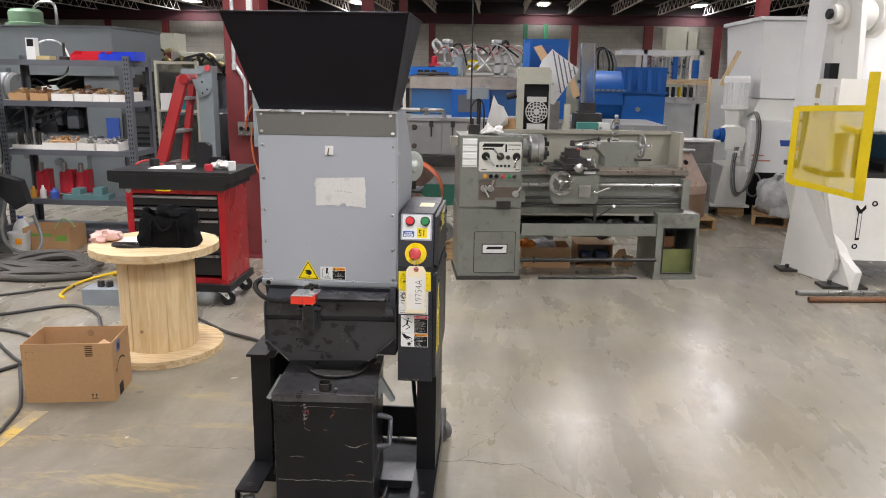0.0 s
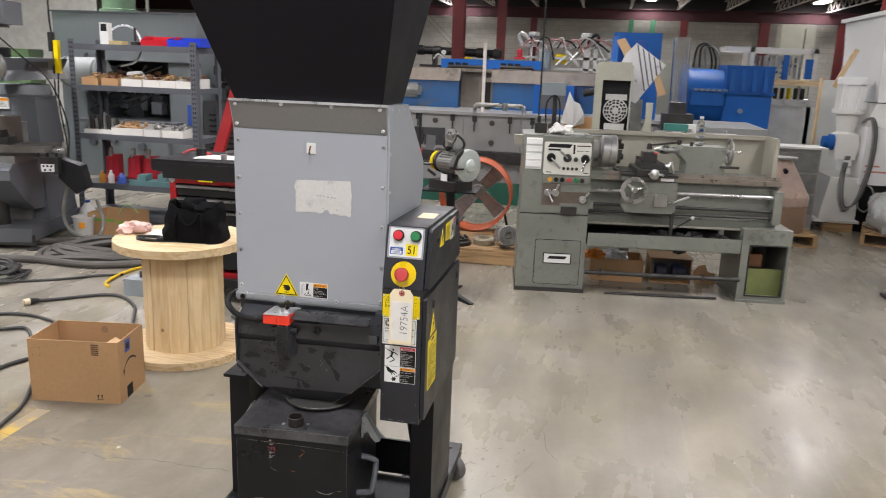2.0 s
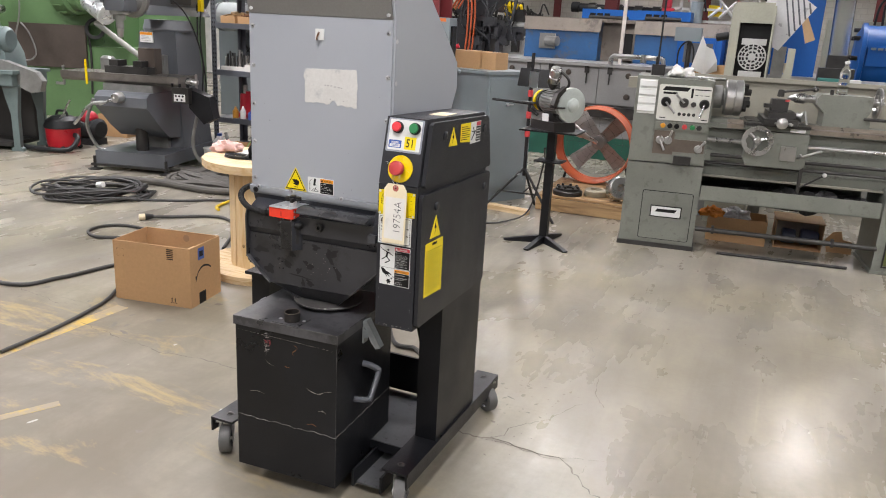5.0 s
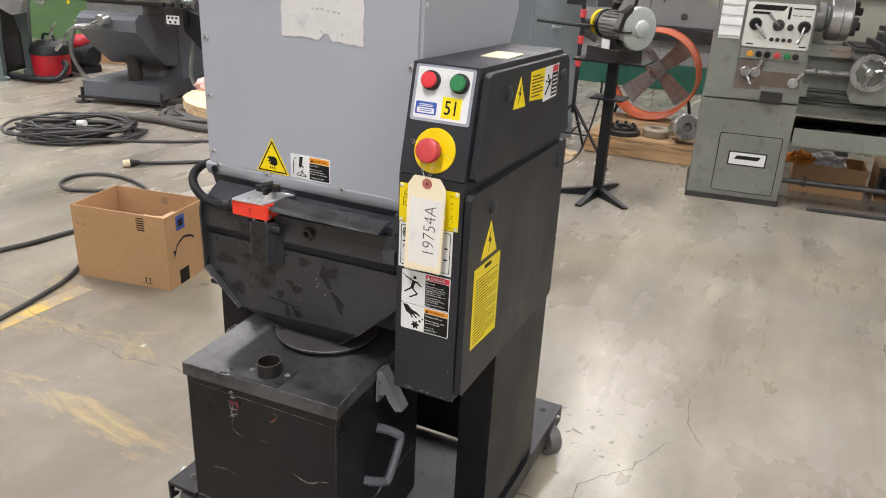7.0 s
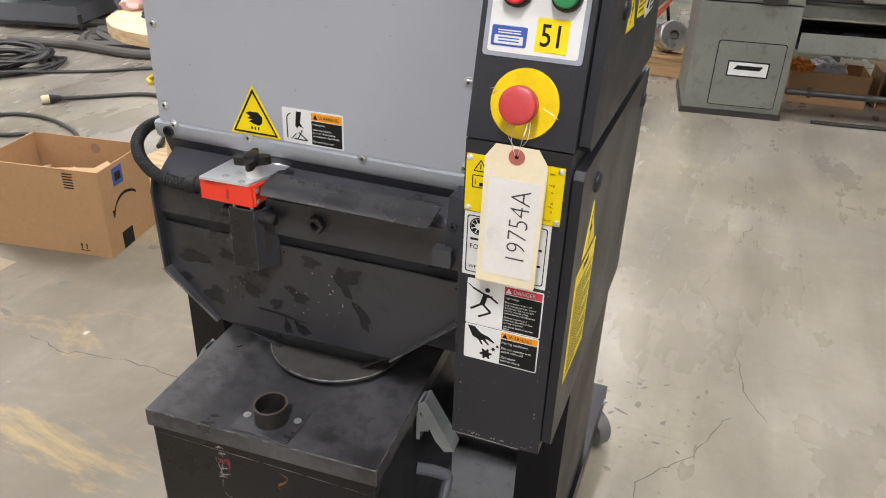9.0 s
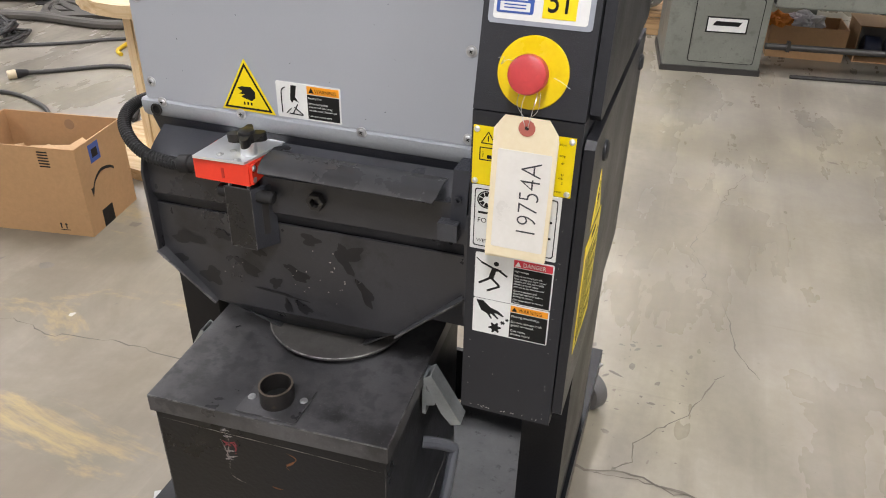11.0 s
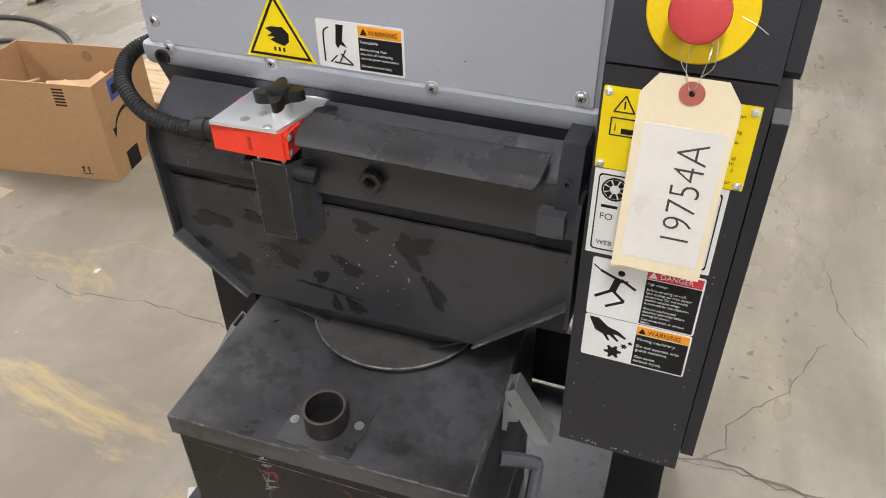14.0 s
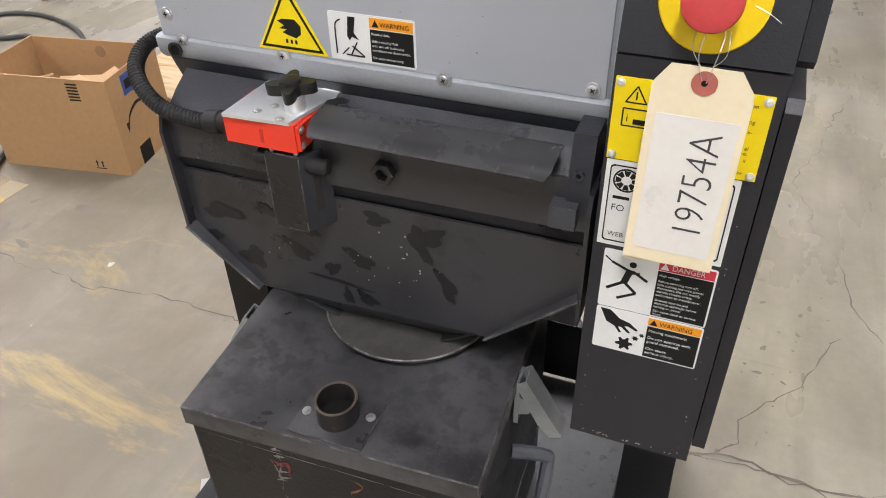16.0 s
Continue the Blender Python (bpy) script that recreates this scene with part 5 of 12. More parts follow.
# legs, base rails and cross members
def channel(x0, x1, y0, y1, z1, t):
    """A folded-plate leg: web on x0's side, flanges reaching to x1."""
    d = t if x1 > x0 else -t
    bm = fresh()
    prism(bm, [(x0, y0), (x1, y0), (x1, y0 + t), (x0 + d, y0 + t), (x0 + d, y1 - t), (x1, y1 - t), (x1, y1), (x0, y1)], "z", 0.12, z1)
    gp("leg", bm, BLACK, "black folded-plate leg", smooth=0)


channel(-0.757, -0.686, 2.715, 3.03, 0.56, 0.004)
channel(-0.058, -0.129, 2.715, 3.028, 0.578, 0.004)
bm = fresh()
prism(bm, [(-0.765, 0.556), (-0.66, 0.556), (-0.64, 0.60), (-0.66, 0.60), (-0.69, 0.566), (-0.765, 0.566)], "y", 2.69, 3.04, 0.002)
gp("leg_bracket", bm, BLACK)
bm = fresh()
prism(bm, [(-0.20, 0.60), (-0.16, 0.60), (-0.13, 0.575), (-0.06, 0.575), (-0.06, 0.566), (-0.20, 0.566)], "y", 2.715, 3.02, 0.002)
gp("leg_bracket", bm, BLACK)
for x in (-0.722, -0.092):
    bm = fresh()
    e = 1 if x > -0.4 else -1
    prism(bm, [(x - 0.042 * e, 0.112), (x - 0.042 * e, 0.120), (x + 0.042 * e, 0.120), (x + 0.042 * e, 0.07), (x + 0.036 * e, 0.07), (x + 0.036 * e, 0.112)], "y", 2.50, 3.27)
    gp("base_rail", bm, BLACK_WORN, "black angle base rail")
    for y in (2.545, 3.225):
        bm = fresh()
        screw(bm, (x, y, 0.12), 0.008, axis=(0, 0, 1))
        gp("bolt", bm, STEEL_DARK)
bm = fresh()
span(bm, (-0.722, 3.012, 0.10), (-0.092, 3.022, 0.235))
gp("cross_plate", bm, BLACK, smooth=0)
bm = fresh()
span(bm, (-0.722, 2.655, 0.07), (-0.13, 2.66, 0.100))
gp("cross_plate", bm, BLACK, smooth=0)
bm = fresh()
span(bm, (-0.70, 2.66, 0.088), (-0.13, 3.012, 0.092))
gp("tray", bm, mat("dusty_grey_tray", (0.078, 0.080, 0.084), 0.4, 0.2, 0.2, 10, 90, 0.06, (0.015, 0.015, 0.015), 0.45, 38), "dusty grey bottom tray", smooth=0)
DUST = bpy.data.materials["dusty_grey_tray"]
for x0, x1 in ((-0.235, -0.228), (-0.14, -0.133)):
    bm = fresh()
    span(bm, (x0, 2.50, 0.03), (x1, 3.1, 0.085))
    gp("bin_guide", bm, BLACK_WORN, smooth=0)
bm = fresh()
span(bm, (-0.228, 2.52, 0.03), (-0.14, 3.0, 0.036))
gp("guide_plate", bm, DUST, "dusty grey guide plate", smooth=0)
# power lead hanging behind the cabinet
bm = fresh()
hose(bm, [(-0.15, 2.72, 0.60), (-0.148, 2.74, 0.50), (-0.143, 2.80, 0.35), (-0.135, 2.88, 0.24), (-0.13, 2.93, 0.16)], 0.008, 10)
gp("power_lead", bm, RUBBER, "black power lead")


def caster(x, y, r, spin, plate_z=0.112):
    """A swivel caster with twin fork plates, tyre and hub."""
    m = pose(x, y, 0, 0, 0, spin)
    bm = fresh()
    span(bm, (-0.04, -0.03, plate_z - 0.006), (0.04, 0.03, plate_z), 0.001, m=m)
    rod(bm, (0, 0, plate_z - 0.018), (0, 0, plate_z - 0.006), 0.022, n=18, m=m)
    for s in (-1, 1):
        prism(bm, [(-0.022, plate_z - 0.016), (0.022, plate_z - 0.016), (0.045, r - 0.006), (0.038, r - 0.012), (0.022, r - 0.010)], "y", s * 0.0205, s * 0.0235, m=m)
    rod(bm, (0.034, -0.026, r), (0.034, 0.026, r), 0.005, n=10, m=m)
    cs = gp("caster", bm, STEEL, "zinc-plated swivel caster with a grey wheel", smooth=30)
    bm = fresh()
    mm = m @ pose(0.034, 0.0175, r, 90)
    turned(bm, [(r * 0.62, 0), (r * 0.93, 0), (r, 0.006), (r, 0.029), (r * 0.93, 0.035), (r * 0.62, 0.035)], 32, mm, True)
    gp("tyre", bm, TYRE, parent=cs)
    bm = fresh()
    turned(bm, [(0, 0.003), (r * 0.2, 0.003), (r * 0.25, 0.007), (r * 0.55, 0.007), (r * 0.62, 0.002), (r * 0.62, 0.033), (r * 0.55, 0.028), (r * 0.25, 0.028), (r * 0.2, 0.032), (0, 0.032)], 28, mm)
    gp("hub", bm, HANDLE, parent=cs)


caster(-0.735, 2.545, 0.046, -60)
caster(-0.092, 2.555, 0.046, -70)
caster(-0.722, 3.20, 0.046, 30)
caster(-0.092, 3.225, 0.046, -35)

# ---- collecting bin ----
BIN = thing("collecting_bin", pose(-0.428, 2.62, 0.03), "scratched black sheet-steel collecting bin with a lid, standing under the granulator", "bin")


# the bin stands turned a little and narrower than its bay
BIN_M = pose(-0.4165, 2.417, 0.006, 0, 0, 3.0) @ Matrix.Diagonal((0.927, 1, 1, 1)) @ Matrix.Translation((0.4275, -2.43, 0))


def bp_(name, bm, material, label="", parent=None, smooth=35):
    bmesh.ops.transform(bm, matrix=BIN_M, verts=bm.verts)
    return part(name, bm, material, parent or BIN, label, world_space=True, smooth=smooth)


bm = fresh()
span(bm, (-0.609, 2.436, 0.047), (-0.247, 2.80, 0.508), 0.003, 2)
body = bp_("body", bm, BLACK_WORN, "scratched black sheet-steel body")
bm = fresh()
span(bm, (-0.613, 2.430, 0.507), (-0.242, 2.806, 0.534), 0.004, 2)
lid = bp_("lid", bm, LID, "rubbed black lid")
for a, b in (((-0.612, 2.4305, 0.5335), (-0.243, 2.4305, 0.5335)), ((-0.2425, 2.431, 0.510), (-0.2425, 2.431, 0.533)), ((-0.2425, 2.432, 0.5335), (-0.2425, 2.58, 0.5335))):
    bm = fresh()
    a, b = Vector(a), Vector(b)
    hose(bm, [a + (b - a) * k / 11 for k in range(12)], 0.0013, 6)
    bp_("worn_edge", bm, EDGE_WEAR, parent=lid)
for x, y, s_ in ((-0.6075, 2.4385, 0.0005), (-0.2485, 2.4385, 0.0006)):
    bm = fresh()
    hose(bm, [(x, y - 0.0025, 0.05 + 0.044 * k) for k in range(11)], s_, 6)
    bp_("worn_edge", bm, EDGE_WEAR, parent=body)
bm = fresh()
prism(bm, [(-0.474, 2.437), (-0.381, 2.434), (-0.378, 2.500), (-0.470, 2.503)], "z", 0.534, 0.5362)
bp_("port_plate", bm, LID, parent=lid, smooth=0)
for a, b in (((-0.474, 2.437), (-0.381, 2.434)), ((-0.381, 2.434), (-0.378, 2.500))):
    bm = fresh()
    hose(bm, [(a[0] + (b[0] - a[0]) * k / 7, a[1] + (b[1] - a[1]) * k / 7, 0.5361) for k in range(8)], 0.0006, 6)
    bp_("worn_edge", bm, EDGE_WEAR, parent=lid)
bm = fresh()
ring(bm, (-0.426, 2.471, 0.5362), (0, 0, 1), 0.0245, 0.0218, 0.026, 36)
bp_("inspection_tube", bm, mat("blackened_steel_tube", (0.022, 0.020, 0.019), 0.4, 0.3, 0.3, 14, 120, 0.08, (0.06, 0.045, 0.03), 0.3, 30), "short open steel tube", parent=lid)
bm = fresh()
ring(bm, (-0.426, 2.471, 0.5617), (0, 0, 1), 0.0246, 0.0217, 0.0009, 36)
bp_("worn_rim", bm, mat("bare_tube_rim", (0.15, 0.125, 0.10), 0.4, 0.6, 0.3, 40, 200, 0.1), parent=lid)
# black disc on the lid, painted shade for the inside of the tube
bm = fresh()
rod(bm, (-0.426, 2.471, 0.5362), (-0.426, 2.471, 0.5368), 0.0222, n=28)
bp_("tube_bore", bm, BLACK_INK_SHADE, parent=lid)
for x, y in ((-0.4636, 2.466), (-0.388, 2.478)):
    bm = fresh()
    turned(bm, [(0, 0.0022), (0.0022, 0.0022), (0.0026, 0.0014), (0.0052, 0.0012), (0.006, 0)], 16, pose(x, y, 0.5365))
    bp_("rivet", bm, SCREW_M, parent=lid)
SEAM = mat("rubbed_seam", (0.16, 0.15, 0.14), 0.5, 0.2, 0.5, 50, 200, 0.1, (0.02, 0.02, 0.02), 0.75, 45)
bm = fresh()
for z, amp in ((0.203, 0.0016),):
    hose(bm, [(-0.608 + 0.0121 * i, 2.4358, z + 0.012 + amp * math.sin(i * 1.7) + amp * math.sin(i * 0.6)) for i in range(31)], 0.0011, 5)
    bp_("weld_line", bm, SEAM, "bare scratched seam", parent=body)
    bm = fresh()
    hose(bm, [(-0.2468, 2.438 + 0.0121 * i, z + 0.012 + amp * math.sin(i * 1.3)) for i in range(30)], 0.0011, 5)
bp_("weld_line", bm, SEAM, "bare scratched seam", parent=body)


PALE_SCUFF = mat("pale_rubbed_paint", (0.30, 0.28, 0.275), 0.6, 0, 0.5, 60, 200, 0.1, (0.02, 0.02, 0.02), 0.7, 60)
DULL_RED = mat("dull_red_scuff", (0.24, 0.035, 0.045), 0.6, 0, 0.4, 60, 200, 0.1, (0.02, 0.02, 0.02), 0.6, 60)


def scrape(pts, w, material, name="scratch"):
    bm = fresh()
    rnd = random.Random(len(pts) * 7 + int(1000 * pts[0][1]))
    top, bot = [], []
    line = smooth_line([(x, 0, z) for x, z in pts], 7)
    for i, p in enumerate(line):
        ww = 0.8 * w * rnd.uniform(0.1, 1.0) * math.sin(math.pi * (i + 0.6) / (len(line) + 0.2))
        top.append((p.x + rnd.uniform(-1, 1) * w * 0.3, 2.4355, p.z + ww))
        bot.append((p.x, 2.4355, p.z - ww))
    c = len(top)
    put(bm, top + bot, [(i, i + 1, c + i + 1, c + i) for i in range(c - 1)])
    bp_(name, bm, material, parent=body, smooth=0)


scrape([(-0.497, 0.487), (-0.492, 0.478), (-0.494, 0.462), (-0.499, 0.448), (-0.497, 0.44)], 0.0045, SCRATCH)
scrape([(-0.506, 0.475), (-0.5, 0.458), (-0.496, 0.44), (-0.498, 0.42)], 0.0035, SCRATCH)
scrape([(-0.502, 0.462), (-0.498, 0.452), (-0.500, 0.443)], 0.006, PALE_SCUFF)
scrape([(-0.486, 0.477), (-0.48, 0.468), (-0.484, 0.458)], 0.0045, DULL_RED, "paint_mark")
scrape([(-0.499, 0.432), (-0.497, 0.41), (-0.485, 0.402), (-0.47, 0.398)], 0.0012, SCRATCH)
scrape([(-0.40, 0.478), (-0.385, 0.470), (-0.392, 0.460), (-0.402, 0.452), (-0.397, 0.445)], 0.0035, RUST, "rust_mark")
scrape([(-0.43, 0.405), (-0.42, 0.403), (-0.412, 0.404)], 0.003, RUST, "rust_mark")
scrape([(-0.352, 0.352), (-0.335, 0.344), (-0.31, 0.341), (-0.285, 0.352), (-0.262, 0.357)], 0.0035, SCRATCH)
scrape([(-0.31, 0.286), (-0.295, 0.290), (-0.28, 0.282)], 0.003, SCRATCH)
scrape([(-0.35, 0.235), (-0.33, 0.24), (-0.31, 0.232)], 0.003, RUST, "rust_mark")
scrape([(-0.56, 0.30), (-0.53, 0.305), (-0.50, 0.30)], 0.001, SCRATCH)
scrape([(-0.604, 0.492), (-0.5, 0.489), (-0.4, 0.487), (-0.3, 0.484), (-0.252, 0.482)], 0.0008, SCRATCH)
for k in range(7):
    zz = 0.492 - 0.009 * k
    scrape([(-0.503 + 0.003 * (k % 2), zz), (-0.496, zz - 0.003 * (k % 3 - 1)), (-0.489 + 0.004 * (k % 3), zz + 0.002)], 0.0042, DULL_RED if k in (2, 3) else PALE_SCUFF, "paint_mark")
scrape([(-0.487, 0.472), (-0.482, 0.463), (-0.485, 0.453)], 0.008, DULL_RED, "paint_mark")
# grip on the side and toggle clamps
bm = fresh()
hose(bm, [(-0.247, 2.598, 0.384), (-0.225, 2.606, 0.379), (-0.204, 2.617, 0.366), (-0.199, 2.616, 0.354), (-0.200, 2.570, 0.296), (-0.205, 2.562, 0.288), (-0.225, 2.552, 0.288), (-0.247, 2.545, 0.290)], 0.0095, 10, 4)
bp_("grip", bm, HANDLE, "grey moulded grip")
for x, sgn in ((-0.242, 1), (-0.613, -1)):
    bm = fresh()
    flip = Matrix.Translation((x, 0, 0)) @ Matrix.Diagonal((sgn, 1, 1, 1))
    span(bm, (x - 0.002, 2.585, 0.455), (x + 0.004 * sgn, 2.612, 0.525), 0.001)
    for y in (2.5875, 2.6085):
        prism(bm, [(0.003, 0.470), (0.018, 0.474), (0.020, 0.492), (0.003, 0.500)], "y", y - 0.0012, y + 0.0012, m=flip)
    clamp = bp_("toggle_clamp", bm, ZINC_DULL, "zinc-plated toggle clamp", smooth=20)
    bm = fresh()
    prism(bm, [(0.010, 0.529), (0.0122, 0.530), (0.062, 0.450), (0.0600, 0.4485)], "y", 2.584, 2.612, m=flip)
    for y in (2.584, 2.610):
        prism(bm, [(-0.001, 0.521), (0.010, 0.529), (0.060, 0.4485), (0.046, 0.444), (0.030, 0.462)], "y", y, y + 0.002, m=flip)
    bp_("lever", bm, ZINC_DULL, parent=clamp, smooth=0)
    bm = fresh()
    rod(bm, (x + 0.012 * sgn, 2.580, 0.49), (x + 0.012 * sgn, 2.617, 0.49), 0.004, n=10)
    rod(bm, (x + 0.042 * sgn, 2.582, 0.466), (x + 0.042 * sgn, 2.5842, 0.466), 0.003, n=10)
    apart("pivot", bm, ZINC_DULL, clamp)

# small chips in the paint of the cabinet and the silver panel
def chips(name, where, parent, seed, y, material, label):
    rnd = random.Random(seed)
    bm = fresh()
    for x0, x1, z0, z1, count, size in where:
        for k in range(count):
            x, z, n, a0 = rnd.uniform(x0, x1), rnd.uniform(z0, z1), rnd.randint(5, 7), rnd.uniform(0, 3.1)
            r, thin = size * rnd.uniform(0.4, 1.0), rnd.uniform(0.25, 0.8)
            pts = []
            for i in range(n):
                a, q = 2 * math.pi * i / n, r * rnd.uniform(0.5, 1.0)
                u, v = q * math.cos(a), q * thin * math.sin(a)
                pts.append((x + u * math.cos(a0) - v * math.sin(a0), y, z + u * math.sin(a0) + v * math.cos(a0)))
            put(bm, pts, [tuple(range(n))])
    tagged(gp(name, bm, material, label, parent=parent, smooth=0), label, kind="stuff")


BARE = mat("bared_pale_metal", (0.30, 0.29, 0.27), 0.45, 0.4, 0.3, 60, 300, 0.05)
chips("paint_chip", ((-0.165, -0.072, 0.566, 0.570, 16, 0.0026), (-0.071, -0.069, 0.566, 0.94, 16, 0.0016), (-0.16, -0.08, 0.58, 0.66, 5, 0.0012), (-0.168, -0.166, 0.58, 0.9, 7, 0.0014)), lower, 5, 2.5107, BARE, "tiny bare chips in the paint")
chips("panel_chip", ((-0.62, -0.22, 0.90, 1.06, 16, 0.0016), (-0.62, -0.22, 1.06, 1.36, 8, 0.0014)), None, 9, 2.5976, BLACK_WORN, "tiny dark chips in the silver paint")

# ---- manila tag hanging from the emergency stop ----
TAG = thing("inventory_tag", pose(-0.1130, 2.4885, 0.964, -2, 0.5, 0), "cream manila tag marked 19754A wired to the emergency stop", "tag")
bm = fresh()
prism(bm, [(-0.0335, -0.148), (0.0325, -0.148), (0.0325, -0.004), (0.022, 0.011), (-0.023, 0.011), (-0.0335, -0.004)], "y", -0.0008, 0.0)
part("card", bm, MANILA, TAG, smooth=0)
bm = fresh()
prism(bm, [(-0.0335, -0.152), (0.0330, -0.147), (0.0330, -0.010), (0.024, 0.004), (-0.020, 0.006), (-0.0315, -0.008)], "y", 0.0012, 0.0018)
part("card", bm, MANILA, TAG, smooth=0)
bm = fresh()
prism(bm, rounded(0.056, 0.112, 0.002), "y", -0.0013, -0.0008, 0, 1, Matrix.Translation((-0.0275, 0, -0.137)))
part("printed_label", bm, mat("taped_paper_label", (0.70, 0.685, 0.635), 0.35, 0, 0.03, 20, 120, 0.02), TAG, smooth=0)
words("printed_number", "19754A", 0.0315, TAG_INK, TAG, pose(0.0195, -0.0015, -0.121, 90) @ pose(0, 0, 0, 0, 0, 90), "LEFT", 0.0001, False, 0.87, 0.018)
bm = fresh()
ring(bm, (0, -0.0009, 0.0), (0, -1, 0), 0.0085, 0.0022, 0.0006, 24)
part("eyelet", bm, CARD_RED, TAG)
bm = fresh()
rod(bm, (0, -0.0009, 0), (0, -0.0012, 0), 0.0022, n=14)
part("hole", bm, BLACK_INK_SHADE, TAG)
bm = fresh()
hose(bm, [(-0.002, -0.001, 0.001), (-0.007, -0.004, 0.020), (-0.004, 0.003, 0.036), (0.002, 0.008, 0.044)], 0.00035, 6)
hose(bm, [(0.001, -0.002, 0.001), (0.005, -0.005, 0.022), (0.006, 0.003, 0.034), (0.0, 0.008, 0.044)], 0.00035, 6)
for pts in ([(-0.004, 0.0, 0.010), (-0.012, -0.002, 0.024), (-0.010, 0.004, 0.040)], [(0.004, 0.0, 0.012), (0.010, -0.004, 0.022), (0.009, 0.004, 0.036)],
            [(-0.018, 0.006, 0.062), (-0.026, 0.003, 0.064), (-0.032, 0.003, 0.059), (-0.029, 0.003, 0.066), (-0.035, 0.003, 0.065)], [(0.020, 0.004, 0.052), (0.029, 0.002, 0.049), (0.037, 0.002, 0.044)]):
    hose(bm, pts, 0.0003, 6)
part("wire", bm, SCREW_M, TAG)


# ---- lathe ----
L = thing("engine_lathe", pose(-0.13, 5.93, 0, 0, 0, 7.6), "worn grey-green engine lathe on two pedestals, grimy from use", "lathe")


def lp(name, bm, material, label="", parent=None, smooth=35):
    return part(name, bm, material, parent or L, label, smooth=smooth)


bm = fresh()
span(bm, (0.0, 0.0, 0.03), (0.487, 0.52, 0.572), 0.012, 2)
ped = lp("left_pedestal", bm, LATHE_GREEN, "grey-green sheet pedestal")
bm = fresh()
span(bm, (-0.010, -0.010, 0.0), (0.497, 0.53, 0.030), 0.004, 1)
lp("plinth", bm, STEEL_DARK, "dark plinth", parent=ped)
bm = fresh()
prism(bm, [(x + 0.128, z + 0.06) for x, z in rounded(0.322, 0.325, 0.012)], "y", -0.007, 0.0, 0.002)
dr = lp("access_door", bm, LATHE_GREEN, parent=ped)
bm = fresh()
prism(bm, [(x + 0.1235, z + 0.0555) for x, z in rounded(0.331, 0.334, 0.014)], "y", -0.0025, -0.0005)
lp("door_gap", bm, BLACK_INK_SHADE, parent=ped, smooth=0)
bm = fresh()
span(bm, (0.187, -0.0085, 0.212), (0.390, -0.007, 0.292))
lp("badge_frame", bm, BLACK_INK_SHADE, parent=ped, smooth=0)
bm = fresh()
span(bm, (0.194, -0.010, 0.219), (0.383, -0.0085, 0.285))
span(bm, (0.26, -0.0104, 0.232), (0.32, -0.010, 0.236))
lp("badge", bm, WHITE_LBL, "white maker's badge", parent=ped, smooth=0)
bm = fresh()
prism(bm, [(0.218, 0.248), (0.346, 0.248), (0.360, 0.270), (0.232, 0.270)], "y", -0.0106, -0.010)
lp("brand_mark", bm, BLACK_INK_SHADE, parent=ped, smooth=0)
# headstock
bm = fresh()
span(bm, (0.002, 0.0, 0.58), (0.142, 0.48, 1.135), 0.014, 2)
span(bm, (0.142, 0.004, 0.58), (0.487, 0.48, 1.128), 0.014, 2)
span(bm, (0.142, -0.003, 0.59), (0.476, 0.01, 0.685), 0.004)
hs = lp("headstock", bm, LATHE_GREEN, "grey-green gear headstock")
bm = fresh()
for k in range(4):
    z = 0.905 + 0.053 * k
    prism(bm, [(-0.002, z), (-0.012, z + 0.008), (-0.010, z + 0.042), (-0.002, z + 0.046)], "x", 0.022, 0.128, 0.001)
span(bm, (0.020, -0.002, 0.895), (0.132, 0.001, 1.115))
lp("louvre_panel", bm, WHITE_LBL, "white louvred gear cover", parent=hs)
bm = fresh()
prism(bm, [(x + 0.147, z + 0.862) for x, z in rounded(0.328, 0.228, 0.012)], "y", -0.004, 0.005, 0.001)
cp = lp("control_panel", bm, mat("cream_panel", (0.62, 0.62, 0.56), 0.45, 0, 0.06, 6, 90, 0.03, (0.35, 0.33, 0.28), 0.15, 9), "cream speed-change panel")
bm = fresh()
prism(bm, [(0.168, 1.052), (0.325, 1.052), (0.342, 1.078), (0.185, 1.078)], "y", -0.005, -0.004)
lp("brand_mark", bm, BLACK_INK_SHADE, parent=cp, smooth=0)
for x0, z0, x1, z1 in ((0.175, 1.030, 0.262, 1.043), (0.348, 1.012, 0.362, 1.074), (0.370, 1.064, 0.468, 1.071), (0.372, 1.030, 0.392, 1.034), (0.400, 1.030, 0.42, 1.034), (0.43, 1.03, 0.46, 1.034), (0.168, 0.874, 0.205, 0.88), (0.43, 0.874, 0.465, 0.88)):
    bm = fresh()
    span(bm, (x0, -0.0048, z0), (x1, -0.004, z1))
    lp("text_bar", bm, BLACK_INK_SHADE, parent=cp, smooth=0)
for x, z, r, h, material in ((0.198, 0.980, 0.032, 0.022, BLACK_INK_SHADE), (0.312, 0.980, 0.030, 0.02, STEEL_DARK), (0.371, 0.972, 0.017, 0.012, STEEL_DARK), (0.437, 0.978, 0.032, 0.022, BLACK_INK_SHADE)):
    bm = fresh()
    rod(bm, (x, -0.004, z), (x, -0.004 - h, z), r, r * 0.85, 24, 0.003)
    lp("dial", bm, material, parent=cp)
for (x, z), (x2, z2) in (((0.198, 0.980), (0.262, 0.912)), ((0.312, 0.980), (0.255, 1.035)), ((0.437, 0.978), (0.415, 0.895))):
    bm = fresh()
    rod(bm, (x, -0.03, z), (x2, -0.05, z2), 0.006, 0.009, 12, 0.002)
    lp("shift_lever", bm, STEEL, parent=cp)
